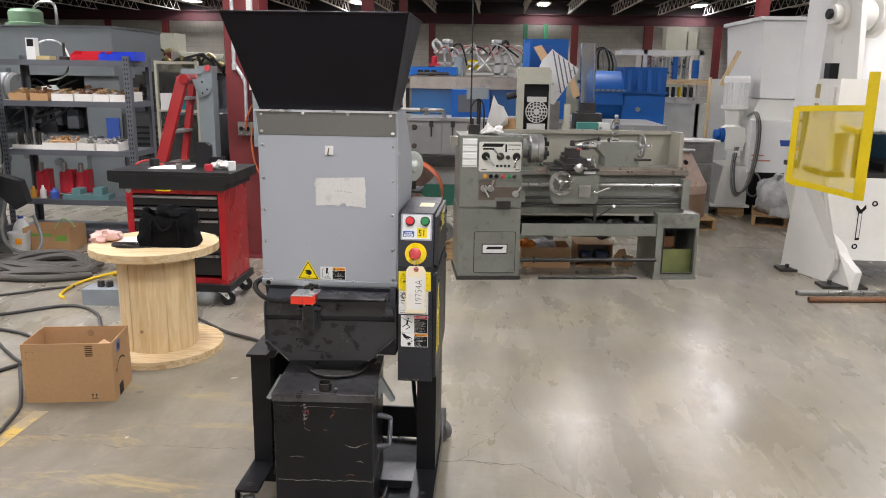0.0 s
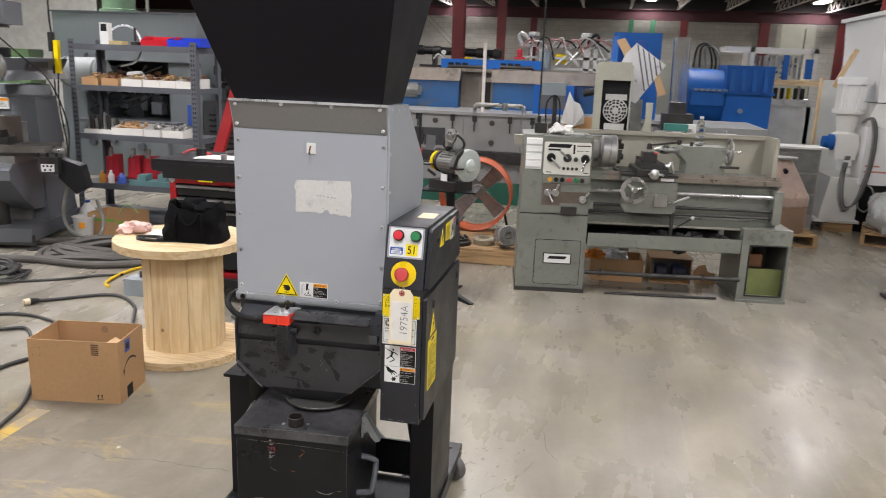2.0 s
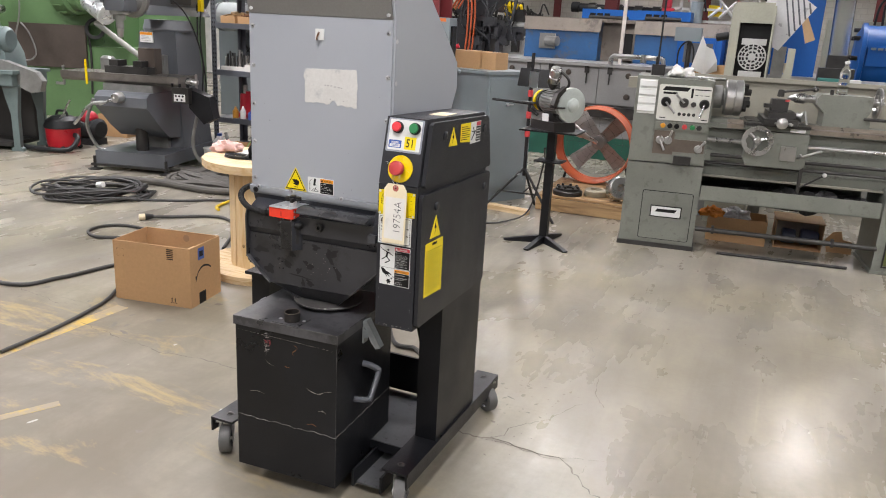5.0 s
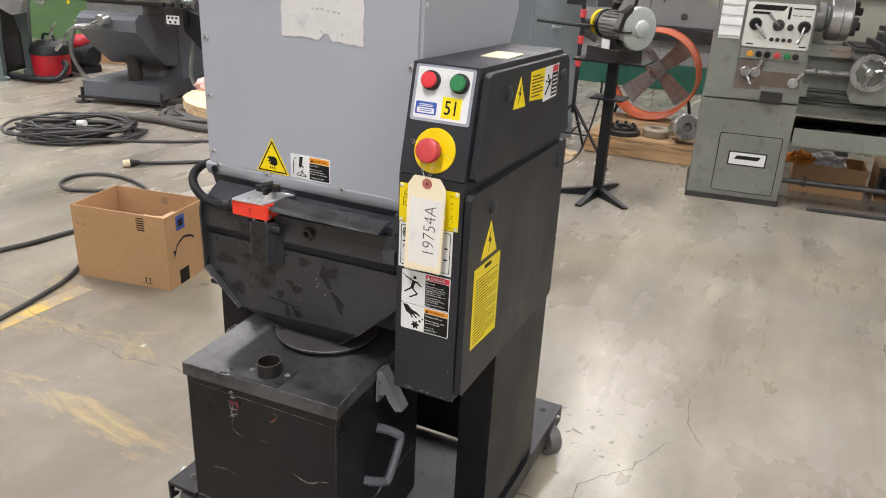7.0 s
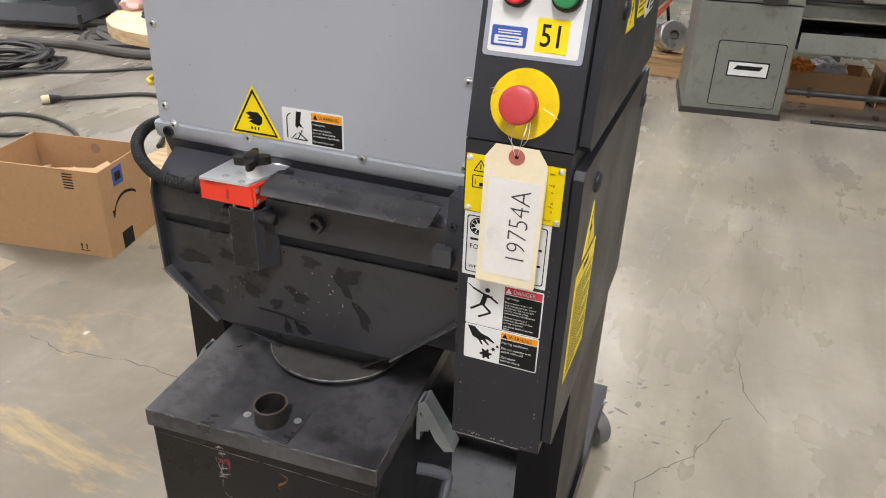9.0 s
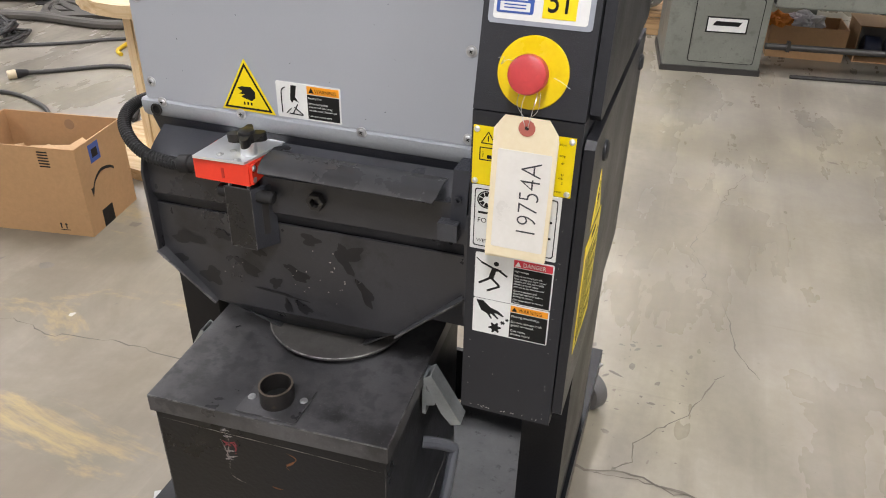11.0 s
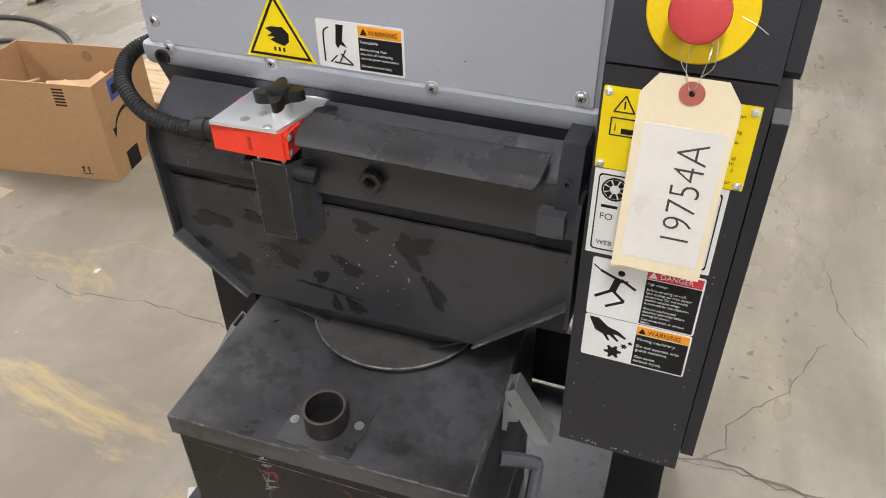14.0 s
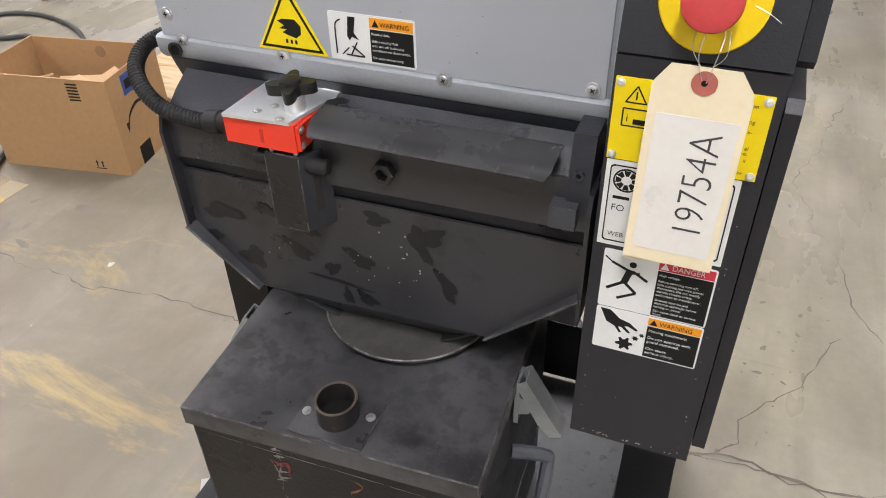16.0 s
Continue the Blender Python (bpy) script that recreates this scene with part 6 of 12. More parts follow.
for k in range(4):
    bm = fresh()
    rod(bm, (0.29 + 0.03 * k, -0.004, 0.906), (0.29 + 0.03 * k, -0.009, 0.906), 0.011, n=14)
    lp("oil_port", bm, STEEL_DARK, parent=cp)
bm = fresh()
span(bm, (0.150, -0.006, 0.800), (0.474, 0.004, 0.850), 0.003)
row = lp("button_strip", bm, LATHE_GREEN, parent=hs)
for x, material in ((0.198, mat("amber_lens", (0.6, 0.28, 0.02), 0.3)), (0.242, BLACK_INK_SHADE), (0.285, BLACK_INK_SHADE), (0.334, RED_BTN), (0.383, GREEN_BTN), (0.425, STEEL_DARK)):
    bm = fresh()
    ring(bm, (x, -0.006, 0.826), (0, -1, 0), 0.0165, 0.012, 0.006, 18)
    rod(bm, (x, -0.006, 0.826), (x, -0.017, 0.826), 0.012, n=16, bev=0.002)
    lp("push_button", bm, material, parent=row)
bm = fresh()
span(bm, (0.150, -0.006, 0.640), (0.28, 0.004, 0.792), 0.004)
span(bm, (0.28, -0.005, 0.66), (0.474, 0.004, 0.742), 0.004)
fp = lp("feed_panel", bm, mat("bronze_brown_plate", (0.13, 0.105, 0.085), 0.45, 0.3, 0.15, 10, 120, 0.05), "dull brown feed-gear plate")
for (x, z), (x2, z2) in (((0.190, 0.732), (0.225, 0.668)), ((0.242, 0.732), (0.262, 0.800)), ((0.437, 0.690), (0.476, 0.748))):
    bm = fresh()
    rod(bm, (x, -0.006, z), (x, -0.026, z), 0.026, n=22, bev=0.003)
    rod(bm, (x, -0.026, z), (x2, -0.04, z2), 0.006, 0.008, 10, 0.002)
    lp("feed_lever", bm, STEEL, parent=fp)
# dark block standing proud, its colour in place of a recess's shade
bm = fresh()
span(bm, (0.29, -0.03, 0.58), (0.40, 0.004, 0.635), 0.006)
lp("dark_recess", bm, STEEL_DARK, parent=hs)
# spindle nose and chuck
bm = fresh()
turned(bm, [(0, 0), (0.075, 0), (0.075, 0.06), (0.055, 0.07), (0.055, 0.09), (0, 0.09)], 32, axis_pose((0.487, 0.22, 1.02), (1, 0.22, 1.02)))
lp("spindle_nose", bm, GREY_CAST, parent=hs)
bm = fresh()
turned(bm, [(0, 0), (0.105, 0), (0.116, 0.008), (0.116, 0.055), (0.110, 0.058), (0.110, 0.062), (0.116, 0.065), (0.116, 0.105), (0.108, 0.112), (0.03, 0.112), (0.03, 0.09), (0, 0.09)], 40, axis_pose((0.565, 0.22, 1.02), (1, 0.22, 1.02)))
ch = lp("chuck", bm, STEEL, "bare steel three-jaw chuck")
for k in range(3):
    bm = fresh()
    mm = Matrix.Translation((0.677, 0.22, 1.02)) @ Matrix.Rotation(radians(120 * k + 20), 4, "X")
    span(bm, (0, -0.014, 0.028), (0.028, 0.014, 0.095), 0.002, m=mm)
    span(bm, (0.028, -0.014, 0.028), (0.05, 0.014, 0.06), 0.002, m=mm)
    lp("chuck_jaw", bm, STEEL_DARK, parent=ch)
# bed with ways and rods
bm = fresh()
prism(bm, [(0.08, 0.86), (0.08, 0.83), (0.13, 0.82), (0.13, 0.60), (0.10, 0.57), (0.42, 0.57), (0.39, 0.60), (0.39, 0.82), (0.44, 0.83), (0.44, 0.86), (0.41, 0.875), (0.38, 0.86), (0.16, 0.86), (0.13, 0.885), (0.10, 0.86)], "x", 0.487, 1.835)
bed = lp("bed", bm, LATHE_GREEN, "grey-green cast bed")
bm = fresh()
prism(bm, [(0.076, 0.862), (0.076, 0.835), (0.084, 0.835), (0.084, 0.858), (0.1, 0.864), (0.13, 0.889), (0.16, 0.864), (0.2, 0.864), (0.2, 0.868), (0.1, 0.868)], "x", 0.60, 1.832)
lp("bed_way", bm, mat("oiled_ways", (0.25, 0.215, 0.18), 0.32, 0.6, 0.2, 10, 80, 0.05), parent=bed)
for z, r in ((0.755, 0.014), (0.655, 0.012), (0.605, 0.010)):
    bm = fresh()
    rod(bm, (0.487, 0.055, z), (1.80, 0.055, z), r, n=12)
    lp("feed_rod", bm, STEEL_DARK if z < 0.7 else STEEL, parent=bed)
bm = fresh()
span(bm, (1.78, 0.02, 0.57), (1.835, 0.13, 0.80), 0.008, 2)
span(bm, (0.489, 0.02, 0.62), (0.52, 0.12, 0.69), 0.006, 2)
apart("rod_bracket", bm, LATHE_GREEN, bed)
bm = fresh()
span(bm, (0.489, 0.098, 0.515), (1.833, 0.13, 0.572), 0.002)
lp("bed_apron", bm, LATHE_GREEN, parent=bed)
# the paler enamel paints in the highlight along the bed's lower edge
bm = fresh()
span(bm, (0.489, 0.070, 0.507), (1.833, 0.128, 0.518), 0.002)
lp("drip_ledge", bm, LATHE_PALE, "worn drip ledge, its highlight put into the pale paint", parent=bed)
# carriage, apron, cross slide, tool post
bm = fresh()
span(bm, (0.700, -0.01, 0.845), (1.085, 0.42, 0.885), 0.006, 2)
prism(bm, [(0.735, 0.62), (1.06, 0.62), (1.085, 0.64), (1.085, 0.84), (0.715, 0.84), (0.715, 0.66)], "y", -0.035, 0.05, 0.008, 2)
car = lp("carriage", bm, LATHE_GREEN, "grey-green cast saddle and apron")
bm = fresh()
span(bm, (0.698, -0.020, 0.872), (1.087, 0.10, 0.889), 0.003)
span(bm, (0.72, 0.10, 0.885), (1.07, 0.40, 0.893), 0.003)
lp("saddle_top", bm, STEEL_DARK, "oily dark saddle top", parent=car)
bm = fresh()
mm = axis_pose((0.781, -0.035, 0.785), (0.781, -1, 0.785))
n_ = 64
inner = []
for k in range(n_):
    a = 2 * math.pi * k / n_
    r = 0.060 + 0.010 * abs(math.sin(4.5 * a)) ** 0.7
    inner.append((r * math.cos(a), r * math.sin(a)))
outer = [(0.094 * math.cos(2 * math.pi * k / n_), 0.094 * math.sin(2 * math.pi * k / n_)) for k in range(n_)]
put(bm, [(x, y, z) for z in (0.036, 0.052) for ringpts in (inner, outer) for x, y in ringpts],
    [f for k in range(n_) for j in ((k + 1) % n_,) for f in ((k, n_ + k, n_ + j, j)[::-1], (2 * n_ + k, 3 * n_ + k, 3 * n_ + j, 2 * n_ + j), (n_ + k, 3 * n_ + k, 3 * n_ + j, n_ + j)[::-1], (k, 2 * n_ + k, 2 * n_ + j, j))], mm)
turned(bm, [(0, 0), (0.022, 0), (0.024, 0.05), (0.016, 0.06), (0, 0.06)], 18, mm)
for k in range(3):
    a = radians(120 * k + 20)
    rod(bm, (0.015 * math.cos(a), 0.015 * math.sin(a), 0.042), (0.066 * math.cos(a), 0.066 * math.sin(a), 0.045), 0.010, n=8, m=mm)
rod(bm, (0.05, 0.055, 0.05), (0.05, 0.055, 0.10), 0.010, 0.012, 12, 0.003, mm)
lp("apron_handwheel", bm, STEEL, "bright cast handwheel", parent=car)
bm = fresh()
span(bm, (0.80, -0.06, 0.885), (1.0, 0.34, 0.925), 0.006, 2)
span(bm, (0.83, 0.0, 0.925), (0.99, 0.26, 0.965), 0.006, 2)
lp("cross_slide", bm, STEEL_DARK, parent=car)
bm = fresh()
mm = axis_pose((0.905, -0.06, 0.905), (0.905, -1, 0.905))
turned(bm, [(0, 0), (0.022, 0), (0.024, 0.03), (0.034, 0.035), (0.034, 0.048), (0.016, 0.055), (0, 0.06)], 24, mm)
rod(bm, (-0.045, 0, 0.045), (0.045, 0, 0.045), 0.006, n=8, m=mm)
rod(bm, (0.045, 0, 0.045), (0.05, 0, 0.08), 0.009, n=10, bev=0.002, m=mm)
lp("cross_feed_crank", bm, STEEL, parent=car)
bm = fresh()
turned(bm, [(0, 0), (0.022, 0), (0.022, 0.03), (0.034, 0.034), (0.034, 0.046), (0, 0.05)], 20, axis_pose((1.0, 0.06, 0.945), (1.25, -0.08, 0.93)))
rod(bm, (1.04, 0.02, 0.985), (1.06, 0.0, 0.90), 0.006, n=8)
lp("compound_crank", bm, STEEL, parent=car)
bm = fresh()
span(bm, (0.845, 0.06, 0.965), (0.945, 0.16, 1.04), 0.006, 2)
span(bm, (0.80, 0.05, 0.985), (0.845, 0.09, 1.01), 0.003)
rod(bm, (0.895, 0.11, 1.055), (0.895, 0.11, 1.10), 0.022, 0.018, 16, 0.004)
lp("tool_post", bm, STEEL_DARK, "dark steel tool post", parent=car)
bm = fresh()
rod(bm, (0.895, 0.11, 1.085), (1.07, 0.06, 1.115), 0.007, 0.008, 10)
ball(bm, (1.085, 0.055, 1.118), 0.019)
lp("clamp_lever", bm, STEEL_DARK, parent=car)
bm = fresh()
span(bm, (0.92, 0.045, 1.03), (0.945, 0.052, 1.042), 0.001)
lp("red_insert", bm, RED_BTN, parent=car)
bm = fresh()
span(bm, (0.93, -0.05, 0.67), (1.02, -0.03, 0.76), 0.004)
for x, z, x2, z2 in ((1.03, 0.695, 1.16, 0.755), (1.03, 0.695, 1.045, 0.72)):
    rod(bm, (x, -0.06, z), (x2, -0.09, z2), 0.007, 0.010, 10, 0.003)
lp("half_nut_lever", bm, STEEL, parent=car)
bm = fresh()
span(bm, (1.062, -0.03, 0.47), (1.082, -0.005, 0.64), 0.004)
rod(bm, (1.08, -0.03, 0.51), (1.20, -0.06, 0.60), 0.006, n=10)
lp("clutch_lever", bm, STEEL_DARK, parent=car)
bm = fresh()
ball(bm, (1.205, -0.062, 0.605), 0.014)
lp("lever_knob", bm, WHITE_LBL, "white ball knob", parent=car)
bm = fresh()
span(bm, (0.97, -0.012, 0.848), (1.06, -0.0105, 0.868))
lp("text_plate", bm, WHITE_LBL, parent=car, smooth=0)
# tailstock
bm = fresh()
prism(bm, [(1.17, 0.887), (1.445, 0.887), (1.445, 0.93), (1.42, 0.96), (1.44, 1.00), (1.44, 1.085), (1.14, 1.085), (1.12, 1.06), (1.12, 1.02), (1.17, 0.97)], "y", 0.14, 0.34, 0.012, 2)
ts = lp("tailstock", bm, LATHE_GREEN, "grey-green cast tailstock")
bm = fresh()
rod(bm, (1.05, 0.24, 1.045), (1.125, 0.24, 1.045), 0.024, n=18)
rod(bm, (1.0, 0.24, 1.045), (1.06, 0.24, 1.045), 0.030, 0.034, 20, 0.004)
rod(bm, (0.955, 0.24, 1.045), (1.0, 0.24, 1.045), 0.006, 0.026, 18)
lp("drill_chuck", bm, STEEL, parent=ts)
bm = fresh()
mm = axis_pose((1.445, 0.24, 1.045), (2, 0.24, 1.045))
turned(bm, [(0, 0), (0.03, 0), (0.028, 0.035), (0.02, 0.05), (0, 0.05)], 20, mm)
turned(bm, [(0.078, 0.035), (0.096, 0.035), (0.098, 0.045), (0.094, 0.053), (0.08, 0.053)], 32, mm, True)
for k in range(3):
    a = radians(120 * k)
    rod(bm, (0, 0, 0.044), (0.085 * math.cos(a), 0.085 * math.sin(a), 0.044), 0.010, n=8, m=mm)
rod(bm, (0.03, 0.0, 0.05), (0.03, 0.0, 0.14), 0.010, n=10, m=mm)
lp("quill_handwheel", bm, STEEL, parent=ts)
bm = fresh()
rod(bm, (1.40, 0.12, 0.95), (1.52, 0.06, 0.955), 0.010, n=10, bev=0.003)
rod(bm, (1.2, 0.17, 1.085), (1.2, 0.17, 1.115), 0.012, n=10)
apart("lock_lever", bm, STEEL_DARK, ts)
# chip tray with swarf, right pedestal, splash guard, foot bar
bm = fresh()
span(bm, (0.49, -0.06, 0.365), (1.56, -0.052, 0.465), 0.003)
span(bm, (0.49, -0.06, 0.365), (1.56, 0.50, 0.372))
span(bm, (0.49, 0.495, 0.372), (1.56, 0.50, 0.52))
tray = apart("chip_tray", bm, LATHE_GREEN, L, "grey-green chip tray sheet", smooth=0)
bm = fresh()
span(bm, (0.494, -0.05, 0.3725), (1.556, 0.494, 0.398))
lp("oily_sludge", bm, RUBBER, "black layer over the tray bottom", parent=tray, smooth=0)
rnd = random.Random(3)
bm = fresh()
for k in range(260):
    x, y = rnd.gauss(1.02, 0.17), rnd.uniform(0.0, 0.35)
    h = max(0.0, 0.08 - abs(x - 1.0) * 0.18) * rnd.random()
    a, r = rnd.uniform(0, 6.28), rnd.uniform(0.008, 0.03)
    pts = [(x + r * math.cos(a + i * 0.9) + i * 0.004, y + r * math.sin(a + i * 0.9), 0.38 + h + 0.012 * math.sin(i * 1.3 + a)) for i in range(6)]
    hose(bm, pts, 0.0014, 3, 2)
sw = lp("swarf", bm, STEEL_DARK, "tangled dark steel swarf", parent=tray)
tagged(sw, kind="stuff")
bm = fresh()
for k, (x, y, q) in enumerate(((0.62, 0.06, 0.05), (0.78, 0.10, 0.055), (0.98, 0.04, 0.06), (1.07, 0.08, 0.085), (1.16, 0.05, 0.075), (1.26, 0.12, 0.08), (1.38, 0.06, 0.055), (1.48, 0.12, 0.05))):
    ball(bm, (x, y, 0.402), q, (1.25, 1.0, 0.85), 16, 0.5, seed=k)
lp("swarf_heap", bm, RUBBER, parent=tray)
bm = fresh()
for a, b in (((1.585, -0.01, 0.0), (1.925, 0.0, 0.055)), ((1.585, -0.01, 0.415), (1.925, 0.0, 0.535)), ((1.585, -0.01, 0.055), (1.645, 0.0, 0.415)), ((1.895, -0.01, 0.055), (1.925, 0.0, 0.415))):
    span(bm, a, b)
for a, b in (((1.585, 0.0, 0.0), (1.592, 0.45, 0.535)), ((1.918, 0.0, 0.0), (1.925, 0.45, 0.535)), ((1.592, 0.44, 0.0), (1.918, 0.45, 0.535)), ((1.592, 0.0, 0.525), (1.918, 0.44, 0.535))):
    span(bm, a, b)
span(bm, (1.578, -0.018, 0.0), (1.932, 0.46, 0.02))
rp = apart("pedestal_panel", bm, LATHE_GREEN, L, "grey-green pedestal sheet", smooth=0)
bm = fresh()
span(bm, (1.60, 0.06, 0.02), (1.91, 0.07, 0.235))
lp("coolant_plate", bm, mat("olive_inner_paint", (0.16, 0.18, 0.06), 0.55, 0, 0.2, 6, 60, 0.1, (0.08, 0.08, 0.04), 0.3), parent=rp, smooth=0)
bm = fresh()
span(bm, (1.62, 0.12, 0.235), (1.78, 0.30, 0.33), 0.02, 2)
rod(bm, (1.70, 0.2, 0.33), (1.70, 0.2, 0.42), 0.03)
lp("coolant_pump", bm, RUST, parent=rp)
bm = fresh()
for a, b in (((1.637, -0.014, 0.045), (1.903, -0.01, 0.055)), ((1.637, -0.014, 0.415), (1.903, -0.01, 0.425)), ((1.637, -0.014, 0.055), (1.647, -0.01, 0.415)), ((1.893, -0.014, 0.055), (1.903, -0.01, 0.415))):
    span(bm, a, b)
apart("opening_rim", bm, STEEL_DARK, rp, smooth=0)
bm = fresh()
span(bm, (0.30, 0.53, 0.52), (1.86, 0.535, 1.135))
span(bm, (0.30, 0.505, 1.12), (1.86, 0.535, 1.15), 0.003)
span(bm, (1.83, 0.30, 0.86), (1.86, 0.535, 1.15), 0.003)
apart("splash_guard", bm, LATHE_PALE, L, "pale beige-green splash guard sheet", smooth=0)
bm = fresh()
rod(bm, (0.49, -0.02, 0.165), (1.59, -0.02, 0.165), 0.016, n=14)
fb = lp("foot_brake_bar", bm, STEEL_DARK, "dark foot brake bar")
for x in (0.60, 1.33):
    bm = fresh()
    span(bm, (x - 0.008, -0.036, 0.145), (x + 0.008, -0.004, 0.195), 0.003)
    lp("bar_bracket", bm, STEEL_DARK, parent=fb)


def on_lathe(x, y, z, rz=0):
    return pose(-0.13, 5.93, 0, 0, 0, 7.6) @ pose(x, y, z, 0, 0, rz)


# ---- things on and under the lathe ----
CLEAR = glass("clear_plastic", (0.93, 0.96, 0.97), 0.06)
bm = fresh()
turned(bm, [(0, 0.002), (0.026, 0), (0.032, 0.006), (0.032, 0.02), (0.029, 0.026), (0.032, 0.032), (0.032, 0.055), (0.029, 0.06), (0.032, 0.066), (0.032, 0.09), (0.028, 0.1), (0.032, 0.11), (0.032, 0.135), (0.026, 0.16), (0.013, 0.182), (0.013, 0.195), (0, 0.195)], 24)
bt = thing("water_bottle", on_lathe(1.27, 0.24, 1.085), "empty clear ribbed plastic water bottle standing on the tailstock", "bottle")
part("body", bm, CLEAR, bt)
bm = fresh()
turned(bm, [(0, 0.195), (0.0145, 0.195), (0.0145, 0.208), (0, 0.209)], 18)
part("cap", bm, WHITE_LBL, bt)


def rag(name, m, size, material, label, seed):
    """A crumpled cloth: a creased, flattened lump."""
    bm = fresh()
    ball(bm, (0, 0, size * 0.3), size, (1.0, 0.8, 0.42), 40, 0.42, seed=seed)
    for v in bm.verts:
        v.co.z = max(0.0, v.co.z + size * 0.12 * noise.noise(v.co / size * 6))
        v.co.x += size * 0.16 * noise.noise(v.co / size * 4 + Vector((3, seed, 1)))
    solo(name, bm, material, label, "rag", m)


RAG_W = mat("white_cotton", (0.62, 0.61, 0.58), 0.9, 0, 0.1, 18, 200, 0.3)
rag("rag", on_lathe(0.27, 0.22, 1.13), 0.085, RAG_W, "crumpled white cotton rag on the headstock", 2)
bm = fresh()
rod(bm, (0, 0, 0.012), (0.27, -0.03, 0.02), 0.009, 0.007, 10)
rod(bm, (0.13, -0.10, 0.012), (0.13, 0.10, 0.012), 0.007, n=10)
solo("chuck_key", bm, STEEL, "bright T-shaped chuck key lying on the headstock", "wrench", on_lathe(0.30, 0.1, 1.128, -22))
bm = fresh()
span(bm, (0, 0, 0), (0.085, 0.07, 0.07), 0.006)
rod(bm, (0.03, 0.035, 0.07), (0.03, 0.035, 0.12), 0.012)
solo("magnetic_base", bm, STEEL_DARK, "small dark magnetic base on the headstock", "tool", on_lathe(0.08, 0.16, 1.135))
bm = fresh()
box(bm, (0, 0, 0.035), (0.06, 0.09, 0.07), 0.006)
part("switch_box", bm, LATHE_PALE, L, "cream switch box", m=pose(-0.031, 0.2, 1.045))
bm = fresh()
hose(bm, [(0, 0, 1.14), (0.004, 0.002, 1.6), (0.0, 0.004, 2.4), (0.006, 0.0, 3.4), (0.0, 0, 4.6)], 0.0065, 8, 3)
solo("drop_cord", bm, RUBBER, "thin black power drop hanging from the roof to the lathe", "cable", on_lathe(0.11, 0.36, 0.0))
bm = fresh()
rod(bm, (0, 0, 0.010), (0.80, 0, 0.010), 0.010, n=10)
for k in range(70):
    a = k * 0.8
    ball(bm, (0.01 + 0.0113 * k, 0.009 * math.cos(a), 0.010 + 0.009 * math.sin(a)), 0.0035, n=6)
solo("twist_bar", bm, STEEL_DARK, "long dark ribbed steel bar lying on the floor", "bar", pose(0.515, 6.02, 0, 0, 0, 8))


def carton(name, m, w, d, h, label, open_top=True, flaps=(), thick=0.005, material=None, inner=None):
    """A corrugated carton with real walls and flaps; flaps: (side, length, angle up from level)."""
    material, inner = material or CARDBOARD, inner or CARD_IN
    t = thing(name, m, label, "cardboard box")
    for nm, a, b in (("panel", (0, 0, 0), (w, thick, h)), ("panel", (0, d - thick, 0), (w, d, h)), ("panel", (0, thick, 0), (thick, d - thick, h)), ("panel", (w - thick, thick, 0), (w, d - thick, h)), ("bottom", (thick, thick, 0), (w - thick, d - thick, thick))):
        bm = fresh()
        span(bm, a, b, 0.0008)
        part(nm, bm, material, t, smooth=0)
    if not open_top:
        for a, b in (((0.001, 0.001, h), (w - 0.001, d / 2 - 0.001, h + thick)), ((0.001, d / 2 + 0.001, h), (w - 0.001, d - 0.001, h + thick))):
            bm = fresh()
            span(bm, a, b, 0.0008)
            part("flap", bm, material, t, smooth=0)
    for side, length, ang in flaps:
        bm = fresh()
        if side in "fb":
            span(bm, (0.004, 0, 0), (w - 0.004, length, thick), 0.0008)
            mm = pose(0, thick, h, ang) if side == "b_" else (pose(w, 0, h, 0, 0, 180) @ pose(0, 0, 0, ang) if side == "f" else pose(0, d, h, ang))
        else:
            span(bm, (0, 0.004, 0), (length, d - 0.004, thick), 0.0008)
            mm = pose(w, 0, h, 0, -ang) if side == "r" else pose(0, d, h, 0, 0, 180) @ pose(0, 0, 0, 0, -ang)
        part("flap", bm, inner, t, m=mm, smooth=0)
    return t


carton("carton", pose(0.40, 6.40, 0, 0, 0, 3), 0.40, 0.28, 0.175, "brown carton holding orange and silver rags under the lathe", True)
rag("rag", pose(0.42, 6.45, 0.165), 0.080, mat("orange_cloth", (0.65, 0.22, 0.03), 0.9), "crumpled orange rag in a carton", 4)
rag("plastic_wrap", pose(0.58, 6.50, 0.160), 0.09, mat("silver_film", (0.5, 0.5, 0.52), 0.3, 0.2), "crumpled silvery plastic wrap in a carton", 6)
C2 = thing("carton", pose(0.855, 6.47, 0, 0, 0, 4), "carton lying open towards the lathe's front, pale flap on top", "cardboard box")
for nm, lo_, hi_, mt in (("panel", (0, 0.0, 0), (0.005, 0.26, 0.20), CARD_IN), ("panel", (0.305, 0.0, 0), (0.31, 0.26, 0.20), CARD_IN), ("back_panel", (0.005, 0.255, 0), (0.305, 0.26, 0.20), GREY_INK), ("top_flap", (-0.01, -0.03, 0.20), (0.31, 0.26, 0.205), CARD_IN), ("bottom", (0.005, 0, 0), (0.305, 0.255, 0.005), CARDBOARD)):
    bm = fresh()
    span(bm, lo_, hi_, 0.0008)
    part(nm, bm, mt, C2, smooth=0)
bm = fresh()
prism(bm, [(0.0, 0.0), (0.16, 0.0), (0.15, 0.09), (0.09, 0.10), (0.07, 0.16), (0.02, 0.15), (-0.02, 0.09)], "y", 0.0, 0.004)
